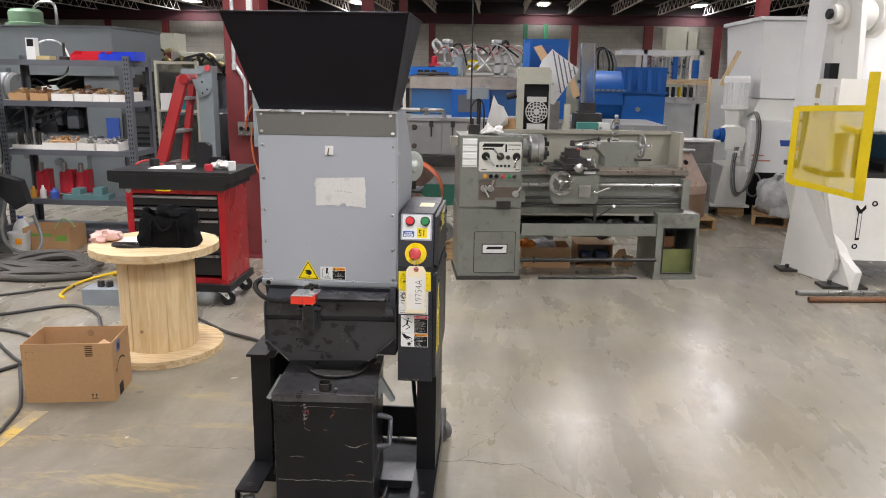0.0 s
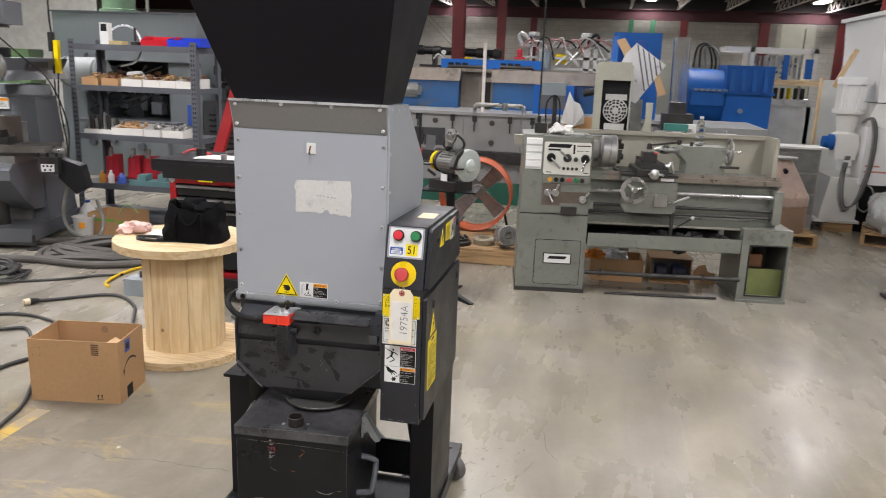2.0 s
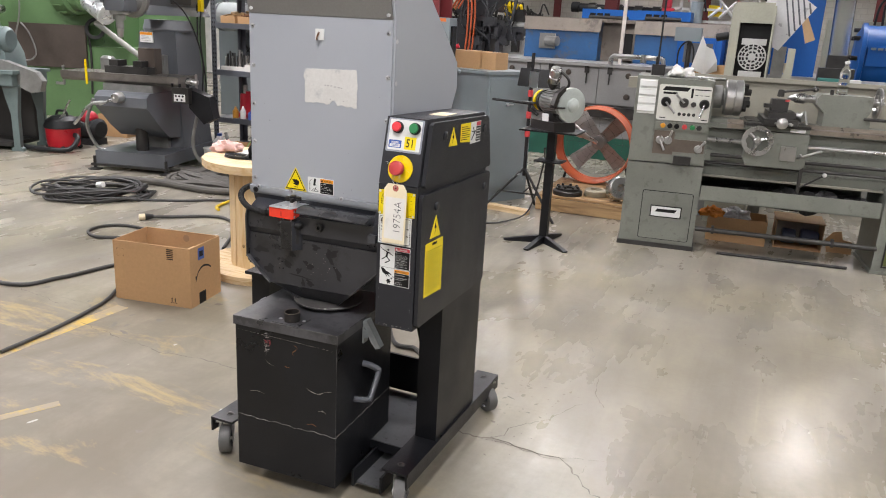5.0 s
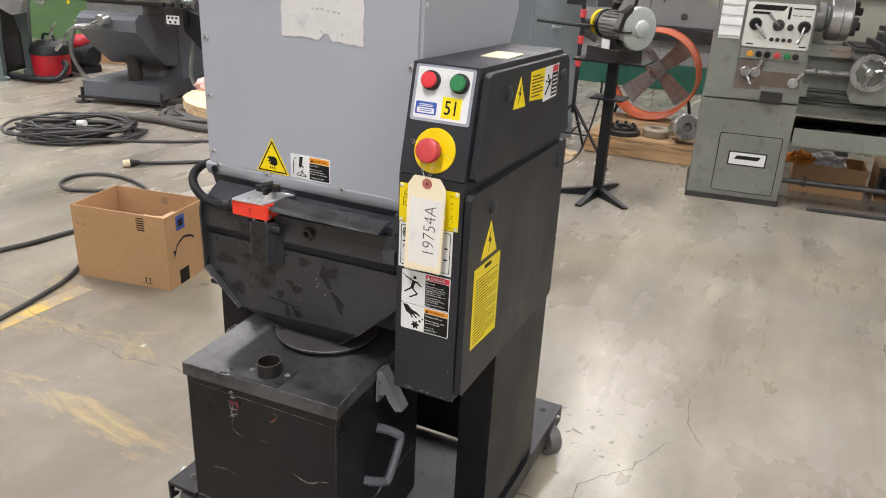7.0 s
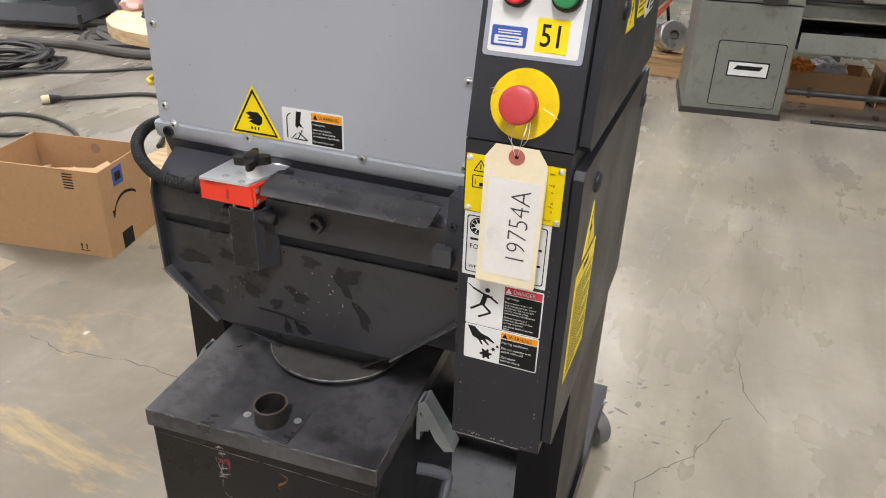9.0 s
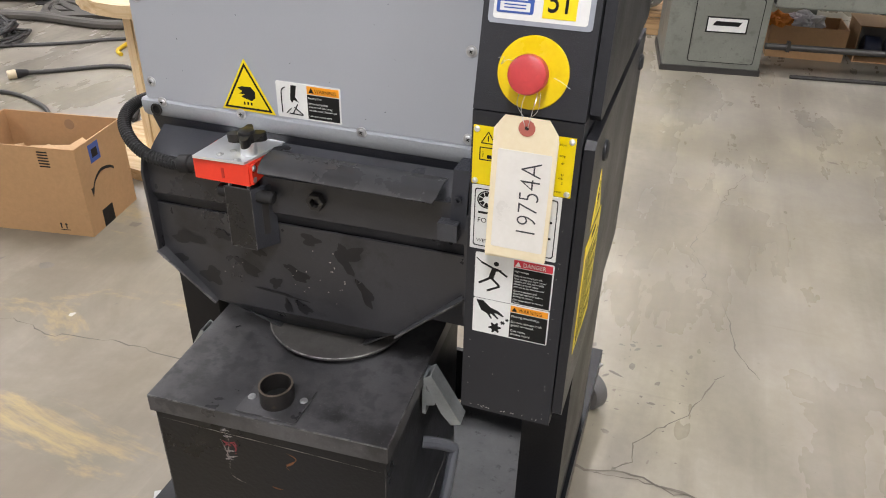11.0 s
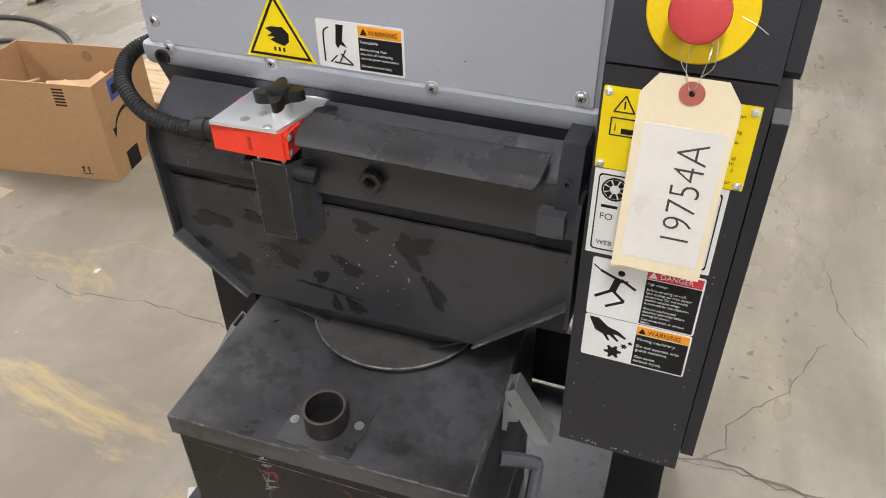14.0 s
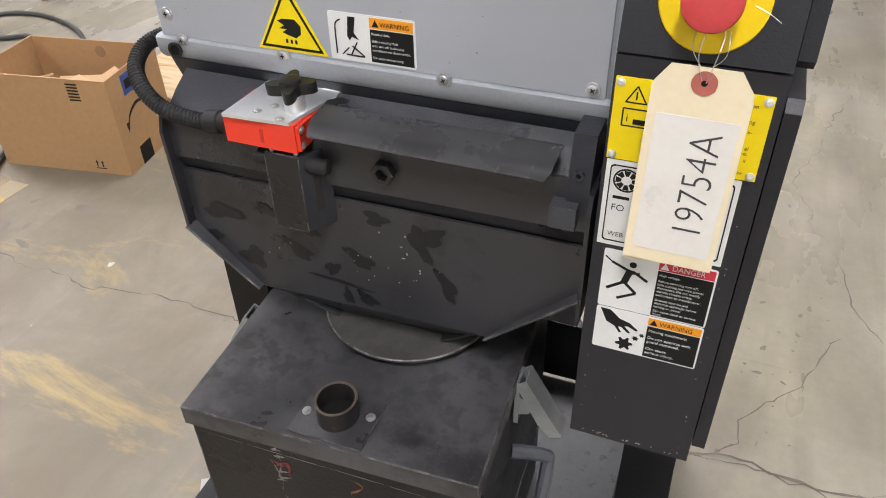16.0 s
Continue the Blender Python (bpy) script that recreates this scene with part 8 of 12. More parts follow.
BG = thing("bench_grinder", pose(-0.578, 5.62, 0.765, 0, 0, -36), "dark bench grinder with a broad pale wheel guard and lamp", "bench grinder")
CREAM_GREY = mat("silver_grey_casting", (0.40, 0.435, 0.41), 0.4, 0.2, 0.1, 8, 120, 0.05)
bm = fresh()
span(bm, (-0.135, -0.085, 0.0), (0.115, 0.085, 0.058), 0.01, 2)
prism(bm, [(-0.07, 0.05), (0.07, 0.05), (0.045, 0.11), (-0.045, 0.11)], "y", -0.05, 0.05, 0.004)
part("base", bm, STEEL_DARK, BG)
bm = fresh()
turned(bm, [(0, -0.12), (0.05, -0.118), (0.064, -0.10), (0.066, 0.10), (0.05, 0.118), (0, 0.12)], 28, pose(0, 0, 0.175, 0, 90))
gmt = part("motor", bm, GREY_CAST, BG)
bm = fresh()
for k in range(22):
    a = 2 * math.pi * k / 22
    span(bm, (-0.075, -0.004, 0.060), (0.075, 0.004, 0.074), 0.001, m=pose(0, 0, 0.175, math.degrees(a)))
part("cooling_fins", bm, GREY_CAST, gmt)
for x in (-0.105, 0.105):
    bm = fresh()
    ring(bm, (x - 0.008, 0, 0.175), (1, 0, 0), 0.074, 0.05, 0.016, 28)
    part("end_bell", bm, STEEL_DARK, gmt)
bm = fresh()
turned(bm, [(0, 0.13), (0.098, 0.13), (0.108, 0.135), (0.108, 0.165), (0.098, 0.172), (0.045, 0.176), (0.04, 0.19), (0.02, 0.2), (0, 0.2)], 36, pose(0, 0, 0.175, 0, 90))
part("wheel_guard", bm, CREAM_GREY, BG, "broad pale grey wheel guard")
bm = fresh()
turned(bm, [(0, -0.165), (0.06, -0.165), (0.068, -0.155), (0.068, -0.135), (0, -0.13)], 30, pose(0, 0, 0.175, 0, 90))
part("wheel_guard", bm, YELLOW_RING, BG, "yellow wheel guard")
bm = fresh()
for s in (-1, 1):
    span(bm, (s * 0.15 - 0.04, -0.13, 0.155), (s * 0.15 + 0.04, -0.07, 0.165), 0.002)
    rod(bm, (s * 0.15, -0.09, 0.12), (s * 0.11, -0.05, 0.08), 0.010, n=8)
apart("tool_rest", bm, STEEL_DARK, BG)
bm = fresh()
span(bm, (-0.03, -0.075, 0.055), (0.03, -0.068, 0.105), 0.002)
part("switch_plate", bm, WHITE_LBL, BG)
bm = fresh()
rod(bm, (-0.03, 0.0, 0.29), (0.0, -0.02, 0.345), 0.026, 0.040, 24, 0.004)
rod(bm, (0.0, -0.02, 0.345), (0.025, -0.035, 0.39), 0.040, 0.036, 24, 0.004)
part("lamp", bm, STEEL, BG, "shaded steel work lamp")
bm = fresh()
hose(bm, [(0, 0.02, 0.235), (0.05, 0.05, 0.28), (0.07, 0.03, 0.33), (0.03, 0.0, 0.37)], 0.009, 8)
rod(bm, (-0.045, 0.0, 0.262), (-0.02, -0.005, 0.30), 0.020, 0.026, 16, 0.003)
hose(bm, [(-0.06, 0.02, 0.235), (-0.09, 0.0, 0.29), (-0.05, -0.02, 0.33), (-0.01, -0.02, 0.35)], 0.007, 8)
part("lamp_arm", bm, STEEL_DARK, BG, "dark jointed lamp arm")
bm = fresh()
span(bm, (-0.14, -0.12, 0.26), (-0.05, -0.116, 0.36), 0.002)
part("eye_shield", bm, glass("scratched_shield", (0.8, 0.85, 0.85), 0.3), BG)
bm = fresh()
prism(bm, [(-0.125, -0.02), (-0.105, 0.045), (-0.06, 0.09), (-0.06, 0.115), (-0.12, 0.075), (-0.148, 0.0)], "x", 0.132, 0.170, 0.003, m=pose(0, 0, 0.175))
part("spark_guard", bm, STEEL_DARK, BG, "dark bent spark guard")

# ---- camera tripod-like stand, fan, pallet, planks ----
TS = thing("light_stand", pose(-0.98, 6.35, 0), "black three-legged stand with red knobs and two angled panels", "stand")
bm = fresh()
rod(bm, (0, 0, 0.30), (0, 0, 1.22), 0.013, n=12)
part("mast", bm, RUBBER, TS)
for a in (90, 215, 330):
    bm = fresh()
    ca, sa = math.cos(radians(a)), math.sin(radians(a))
    rod(bm, (0, 0, 0.36), (0.36 * ca, 0.36 * sa, 0.0), 0.010, n=8)
    rod(bm, (0, 0, 0.16), (0.18 * ca, 0.18 * sa, 0.18), 0.006, n=8)
    part("leg", bm, RUBBER, TS)
for z in (0.90, 0.60, 0.74):
    bm = fresh()
    rod(bm, (0, 0, z), (0, 0, z + 0.05), 0.02, n=12, bev=0.003)
    part("clamp", bm, RED_BTN, TS)
for x, a in ((-0.17, -14), (0.13, 16)):
    bm = fresh()
    span(bm, (x - 0.085, -0.03, 0.98), (x + 0.085, -0.012, 1.12), 0.005, m=pose(0, 0, 0, -14, 0, a))
    part("panel", bm, RUBBER, TS, "tilted dark panel")
bm = fresh()
rod(bm, (-0.3, 0, 0.86), (0.3, 0, 0.84), 0.010, n=8)
part("cross_bar", bm, RUBBER, TS)

FAN = thing("drum_fan", pose(-0.685, 7.50, 0, 0, 0, 3), "large orange-rimmed floor drum fan with grey blades, at rest", "fan")
ORANGE = mat("faded_orange_enamel", (0.46, 0.095, 0.03), 0.45, 0, 0.12, 5, 90, 0.05)
FAN_GREY = mat("grey_fan_blade", (0.27, 0.26, 0.245), 0.42, 0.3, 0.2, 8, 90, 0.05, (0.15, 0.14, 0.12), 0.3, 6)
FZ, FR = 0.452, 0.318
bm = fresh()
turned(bm, [(FR - 0.012, 0), (FR + 0.012, 0), (FR + 0.014, 0.012), (FR + 0.004, 0.018), (FR + 0.002, 0.26), (FR - 0.004, 0.26), (FR - 0.004, 0.012), (FR - 0.012, 0.010)], 48, pose(0, 0, FZ, 90), True)
part("drum", bm, ORANGE, FAN, "orange sheet-metal drum")
for k in range(4):
    bm = fresh()
    mm = pose(0, 0.10, FZ, 90) @ pose(0, 0, 0, 0, 0, 45 + 90 * k)
    put(bm, [(0.05, -0.050, -0.02), (0.300, -0.078, -0.045), (0.300, 0.078, 0.045), (0.05, 0.050, 0.02), (0.05, -0.050, -0.024), (0.300, -0.078, -0.049), (0.300, 0.078, 0.041), (0.05, 0.050, 0.016)], [(0, 1, 2, 3), (7, 6, 5, 4), (0, 4, 5, 1), (1, 5, 6, 2), (2, 6, 7, 3), (3, 7, 4, 0)], mm)
    part("blade", bm, FAN_GREY, FAN)
bm = fresh()
turned(bm, [(0, -0.03), (0.045, -0.03), (0.06, -0.01), (0.06, 0.09), (0, 0.1)], 24, pose(0, 0.12, FZ, 90))
part("hub", bm, GREY_CAST, FAN)
for r in (0.09, 0.16, 0.22, 0.275):
    bm = fresh()
    turned(bm, [(r - 0.0008, 0), (r + 0.0008, 0), (r + 0.0008, 0.002), (r - 0.0008, 0.002)], 40, pose(0, 0.0, FZ, 90), True)
    part("guard_ring", bm, STEEL_DARK, FAN)
bm = fresh()
for k in range(12):
    a = radians(30 * k)
    rod(bm, (0.07 * math.cos(a), -0.002, FZ + 0.07 * math.sin(a)), (FR * math.cos(a), -0.002, FZ + FR * math.sin(a)), 0.0011, n=6)
apart("guard_spoke", bm, STEEL_DARK, FAN)
bm = fresh()
for x in (-0.26, 0.26):
    hose(bm, [(x * 1.2, -0.08, 0.012), (x * 1.2, 0.3, 0.012)], 0.012, 8, 2)
    rod(bm, (x * 1.2, 0.1, 0.012), (x, 0.1, 0.24), 0.012, n=8)
hose(bm, [(-0.31, -0.08, 0.012), (0.31, -0.08, 0.012)], 0.012, 8, 2)
part("stand", bm, RUBBER, FAN)
bm = fresh()
rod(bm, (0.0, -0.01, FZ), (-0.10, -0.03, FZ + 0.05), 0.016, 0.022, 14, 0.003)
rod(bm, (-0.09, -0.03, FZ + 0.045), (-0.24, -0.06, FZ + 0.115), 0.022, 0.058, 20, 0.004)
part("motor_cowl", bm, STEEL, FAN, "bright tapered metal motor cowl")


def pallet(x, y, w, d, rz, label, slats=5):
    t = thing("pallet", pose(x, y, 0, 0, 0, rz), label, "pallet", "wooden pallets")
    for k in range(slats):
        y0 = (d - 0.09) * k / (slats - 1)
        bm = fresh()
        span(bm, (0, y0, 0.105), (w, y0 + 0.09, 0.122), 0.002)
        part("slat", bm, PALLET_WOOD, t)
    for x0 in (0, w / 2 - 0.02, w - 0.04):
        bm = fresh()
        span(bm, (x0, 0, 0.015), (x0 + 0.04, d, 0.105), 0.002)
        part("stringer", bm, PALLET_WOOD, t)
    for y0 in (0, d - 0.09):
        bm = fresh()
        span(bm, (0, y0, 0), (w, y0 + 0.09, 0.015), 0.002)
        part("bottom_slat", bm, PALLET_WOOD, t)
    return t


SKID = pallet(-0.93, 6.58, 1.05, 0.85, 2, "weathered wooden pallet carrying machine parts", 9)
bm = fresh()
span(bm, (0.0, -0.022, 0.004), (1.05, -0.001, 0.102), 0.003)
part("front_board", bm, PALLET_WOOD, SKID)
bm = fresh()
turned(bm, [(0.045, 0), (0.120, 0), (0.120, 0.03), (0.098, 0.04), (0.098, 0.055), (0.045, 0.055)], 32, None, True)
for k in range(8):
    rod(bm, (0.08 * math.cos(k * 0.785), 0.08 * math.sin(k * 0.785), 0.05), (0.08 * math.cos(k * 0.785), 0.08 * math.sin(k * 0.785), 0.072), 0.011, n=8)
solo("flange", bm, STEEL_DARK, "dark machined flange lying on the pallet", "machine part", pose(-0.72, 6.73, 0.122))
bm = fresh()
turned(bm, [(0, 0), (0.088, 0), (0.095, 0.012), (0.095, 0.045), (0.085, 0.055), (0.05, 0.055), (0.045, 0.03), (0, 0.03)], 28)
solo("face_plate", bm, mat("dull_tan_metal", (0.3, 0.27, 0.2), 0.5, 0.4), "tan round plate lying on the pallet", "machine part", pose(-0.50, 6.80, 0.122))
bm = fresh()
turned(bm, [(0.03, 0), (0.085, 0), (0.09, 0.01), (0.09, 0.11), (0.08, 0.12), (0.03, 0.12)], 28, pose(0, 0, 0.08, 70, 0, 30), True)
for k in range(3):
    span(bm, (-0.02, -0.10, 0.02), (0.02, -0.07, 0.05), 0.002, m=pose(0, 0, 0.08, 0, 120 * k, 30))
solo("spare_chuck", bm, STEEL, "spare steel lathe chuck lying on the pallet", "machine part", pose(-0.335, 6.74, 0.122))
bm = fresh()
span(bm, (0, 0, 0), (0.38, 0.085, 0.038), 0.003)
solo("timber_offcut", bm, PINE_H, "pale sawn timber offcut on the floor", "timber", pose(-1.30, 6.33, 0, 0, 0, -8))

# ---- grey control cabinet behind the granulator ----
GREY_EN = mat("blue_grey_enamel", (0.21, 0.245, 0.26), 0.42, 0, 0.06, 3, 160, 0.03, (0.15, 0.17, 0.18), 0.12)
GC = thing("control_cabinet", pose(-1.86, 6.72, 0, 0, 0, -28), "blue-grey steel control cabinet with a sloping desk top", "cabinet")
bm = fresh()
span(bm, (0, 0, 0.0), (0.56, 0.50, 1.03), 0.006, 2)
span(bm, (-0.01, -0.012, 1.03), (0.57, 0.51, 1.055), 0.004, 2)
part("body", bm, GREY_EN, GC)
bm = fresh()
span(bm, (0.56, 0.02, 0.12), (0.572, 0.48, 1.0), 0.004, 2)
dr = part("door", bm, GREY_EN, GC)
bm = fresh()
rod(bm, (0.572, 0.20, 0.80), (0.592, 0.20, 0.80), 0.012, n=12)
span(bm, (0.586, 0.19, 0.795), (0.594, 0.26, 0.805), 0.002)
part("door_latch", bm, ZINC, dr)
carton("carton", pose(-1.84, 6.76, 1.055, 0, 0, -10), 0.30, 0.2, 0.135, "small closed brown carton on the grey cabinet", False)
carton("carton", pose(-1.53, 6.72, 1.055, 0, 0, -10), 0.13, 0.2, 0.13, "small closed brown carton on the grey cabinet", False)
bm = fresh()
rod(bm, (0, 0, 0.01), (0.07, 0.02, 0.03), 0.012, 0.02, 10)
solo("screwdriver", bm, RED_LBL, "red tool lying on a carton", "tool", pose(-1.83, 6.75, 1.197))

# ---- red column with its switchgear ----
COL = column(-1.98, 6.62, 3.65, 0.30, 0.26)
bm = fresh()
hose(bm, [(-2.05, 6.475, 3.65), (-2.05, 6.475, 1.75), (-2.05, 6.475, 1.66), (-1.97, 6.47, 1.52), (-1.96, 6.47, 1.44), (-1.96, 6.47, 1.18)], 0.016, 10, 4)
part("conduit", bm, ZINC, COL, "bent steel conduit", m=pose(1.98, -6.62, 0))
bm = fresh()
span(bm, (-2.03, 6.44, 1.06), (-1.90, 6.49, 1.17), 0.004)
part("outlet_box", bm, STEEL, COL, "steel socket outlet box", m=pose(1.98, -6.62, 0))
bm = fresh()
for x in (-2.0, -1.945):
    rod(bm, (x, 6.44, 1.115), (x, 6.437, 1.115), 0.018, n=16)
part("socket", bm, BLACK_INK_SHADE, COL, m=pose(1.98, -6.62, 0))
bm = fresh()
hose(bm, [(-1.96, 6.44, 1.11), (-1.93, 6.40, 1.22), (-1.88, 6.42, 1.32), (-1.83, 6.43, 1.28), (-1.9, 6.4, 1.08), (-1.88, 6.38, 0.85), (-1.82, 6.40, 0.70)], 0.008, 8, 6)
solo("orange_cord", bm, mat("orange_rubber", (0.55, 0.14, 0.05), 0.5), "orange cord hanging from the column socket", "cable")
SWG = thing("disconnect_switch", pose(-1.85, 6.30, 0.98), "blue-grey wall disconnect switch box with a side handle", "switch box")
bm = fresh()
span(bm, (0, 0, 0), (0.20, 0.14, 0.46), 0.006, 2)
part("box", bm, GREY_EN, SWG)
bm = fresh()
span(bm, (0.20, 0.03, 0.06), (0.214, 0.11, 0.40), 0.004)
part("side_scale", bm, BLACK_INK_SHADE, SWG)
bm = fresh()
rod(bm, (0.2, 0.07, 0.10), (0.28, 0.07, 0.06), 0.014, n=10)
part("lever", bm, GREY_EN, SWG)
bm = fresh()
span(bm, (0.03, -0.002, 0.43), (0.17, 0.0, 0.455))
part("maker_strip", bm, mat("orange_strip", (0.6, 0.15, 0.03), 0.5), SWG)
bm = fresh()
span(bm, (-0.03, 0.02, 0.46), (0.01, 0.06, 1.2), 0.002)
part("riser", bm, WHITE_LBL, SWG)
CB = thing("crane_pendant_box", pose(-2.32, 6.40, 1.095), "grey electrical enclosure with a red pilot light beside the column", "switch box")
bm = fresh()
span(bm, (-0.02, 0, -0.27), (0.105, 0.12, 0.53), 0.006, 2)
part("box", bm, GREY_EN, CB)
bm = fresh()
rod(bm, (0.073, 0, 0.512), (0.073, -0.02, 0.512), 0.024, n=16)
part("pilot_light", bm, RED_BTN, CB)
bm = fresh()
span(bm, (-0.15, -0.02, 0.465), (0.02, -0.012, 0.505), 0.003)
part("hanger_bar", bm, GREY_EN, CB)
bm = fresh()
prism(bm, [(-0.053, 0.419), (0.029, 0.434), (0.106, 0.358), (0.089, 0.312), (0.02, 0.274), (-0.025, 0.328)], "y", -0.03, -0.02, 0.003)
bp2 = part("bracket_plate", bm, GREY_EN, CB)
bm = fresh()
for x, z in ((0.03, 0.40), (0.07, 0.34), (0.03, 0.31)):
    rod(bm, (x, -0.03, z), (x, -0.033, z), 0.008, n=10)
apart("bolt", bm, BLACK_INK_SHADE, bp2, m=None)
bm = fresh()
rod(bm, (0.04, 0.06, -1.095), (0.04, 0.06, -0.27), 0.032, n=14)
part("post", bm, STEEL_DARK, CB)

# ---- red step ladder ----
LADDER_RED = mat("red_fibreglass", (0.27, 0.011, 0.013), 0.45, 0, 0.1, 4, 100, 0.05)
LD = thing("step_ladder", pose(-2.66, 6.42, 0), "red fibreglass ladder with aluminium steps, front rails only, placed to fit the camera's view", "ladder")


def rail(name, a, b, w=0.075, t=0.028):
    """A ladder rail from foot to top, wide along the climb."""
    a, b = Vector(a), Vector(b)
    d = (b - a).normalized()
    side = Vector((0.35, 0.94, 0)).cross(d).normalized() * w / 2
    thick = d.cross(side).normalized() * t / 2
    bm = fresh()
    put(bm, [p + s1 * side + s2 * thick for p in (a, b) for s1, s2 in ((-1, -1), (1, -1), (1, 1), (-1, 1))], [(0, 3, 2, 1), (4, 5, 6, 7), (0, 1, 5, 4), (1, 2, 6, 5), (2, 3, 7, 6), (3, 0, 4, 7)])
    part(name, bm, LADDER_RED, LD, m=pose(2.66, -6.42, 0), smooth=0)


# rail ends are placed to fit the camera's view; rear rails are left out
F1, T1, F2, T2 = Vector((-2.87, 6.18, 0.0)), Vector((-2.425, 6.31, 1.53)), Vector((-2.705, 6.60, 0.0)), Vector((-2.468, 6.63, 1.53))
rail("front_rail", F1, T1, 0.105, 0.03)
rail("front_rail", F2, T2, 0.062, 0.03)
for k in range(5):
    f = (0.28 + 0.27 * k) / 1.52
    p, q = F1.lerp(T1, f), F2.lerp(T2, f)
    bm = fresh()
    d = Vector((0.05, -0.01, 0))
    put(bm, [p - d, q - d, q + d, p + d, p - d - Vector((0, 0, 0.02)), q - d - Vector((0, 0, 0.02)), q + d - Vector((0, 0, 0.02)), p + d - Vector((0, 0, 0.02))], [(0, 1, 2, 3), (7, 6, 5, 4), (0, 4, 5, 1), (1, 5, 6, 2), (2, 6, 7, 3), (3, 7, 4, 0)])
    part("step", bm, STEEL, LD, m=pose(2.66, -6.42, 0), smooth=0)
bm = fresh()
rod(bm, (-2.405, 6.255, 1.515), (-2.445, 6.66, 1.515), 0.042, n=18, bev=0.006)
part("top_pivot", bm, LADDER_RED, LD, m=pose(2.66, -6.42, 0))


# ---- steel shelving with its contents ----
SHELF_GREY = mat("slate_grey_enamel", (0.088, 0.093, 0.106), 0.45, 0, 0.08, 4, 120, 0.04, (0.06, 0.06, 0.065), 0.15)
HX, HY, HW, HD = -4.36, 6.80, 1.25, 0.45
SHU = thing("steel_shelving", pose(HX, HY, 0), "slate-grey boltless steel shelving with five laden shelves", "shelf unit")
for x, sx in ((0, 1), (HW, -1)):
    for y, sy in ((0, 1), (HD, -1)):
        bm = fresh()
        span(bm, (x, y, 0), (x + sx * 0.058, y + sy * 0.003, 1.70))
        span(bm, (x, y + sy * 0.003, 0), (x + sx * 0.003, y + sy * 0.058, 1.70))
        po = part("post", bm, SHELF_GREY, SHU, smooth=0)
        bm = fresh()
        for k in range(40):
            z = 0.06 + 0.041 * k
            for d in (0.014, 0.036):
                span(bm, (x + sx * d, y - sy * 0.0006, z), (x + sx * (d + 0.009), y, z + 0.018))
        if y == 0:
            tagged(part("slots", bm, BLACK_INK_SHADE, po, smooth=0), kind="stuff")
        else:
            bm.free()
LEVELS = (0.12, 0.405, 0.86, 1.30, 1.66)
for z in LEVELS:
    bm = fresh()
    span(bm, (0.004, 0.004, z - 0.004), (HW - 0.004, HD - 0.004, z))
    for y in (0.003, HD - 0.006):
        span(bm, (0.004, y, z - 0.05), (HW - 0.004, y + 0.003, z))
    for x in (0.003, HW - 0.006):
        span(bm, (x, 0.006, z - 0.05), (x + 0.003, HD - 0.006, z))
    part("shelf", bm, SHELF_GREY, SHU, smooth=0)


def at_shelf(x, y, z, rz=0):
    return pose(HX + x, HY + y, z, 0, 0, rz)


BIN_WHITE = mat("white_card_stock", (0.68, 0.66, 0.62), 0.7, 0, 0.05, 8, 90, 0.05)


def tray(name, m, w, d, h, material, label, front=0.6, category="bin", group=""):
    """An open-topped bin with thin walls and a lower front."""
    t = 0.004
    bm = fresh()
    span(bm, (0, 0, 0), (w, d, t))
    span(bm, (0, 0, t), (w, t, h * front))
    span(bm, (0, d - t, t), (w, d, h))
    for x in (0, w - t):
        prism(bm, [(t, t), (d - t, t), (d - t, h), (d * 0.45, h), (t, h * front)], "x", x, x + t)
    return solo(name, bm, material, label, category, m, group, smooth=0)


for k, (x, w, mt) in enumerate(((0.10, 0.17, CARDBOARD), (0.30, 0.16, CARDBOARD), (0.50, 0.20, BIN_WHITE), (0.715, 0.16, BIN_WHITE), (0.885, 0.15, BIN_WHITE), (1.04, 0.17, BIN_WHITE))):
    tray("parts_bin", at_shelf(x, 0.02, 1.30, (-2, 3, 0, 2, -1, 1)[k]), w, 0.3, 0.085, mt, "white card parts bin full of small brown parts" if mt is BIN_WHITE else "brown card parts bin with mixed hardware", 0.75, "bin", "parts bins on the shelving")
    rnd = random.Random(k)
    bm = fresh()
    for j in range(26):
        box(bm, (rnd.uniform(0.025, w - 0.025), rnd.uniform(0.03, 0.26), rnd.uniform(0.02, 0.08)), (rnd.uniform(0.015, 0.05), rnd.uniform(0.015, 0.05), rnd.uniform(0.008, 0.03)), 0, m=pose(0, 0, 0, rnd.uniform(-12, 12), rnd.uniform(-12, 12), 0))
    tagged(part("loose_parts", bm, RUST if k % 2 else PALLET_WOOD, smooth=0), "small brown parts heaped in a bin", "hardware", kind="stuff").matrix_basis = at_shelf(x, 0.02, 1.305)
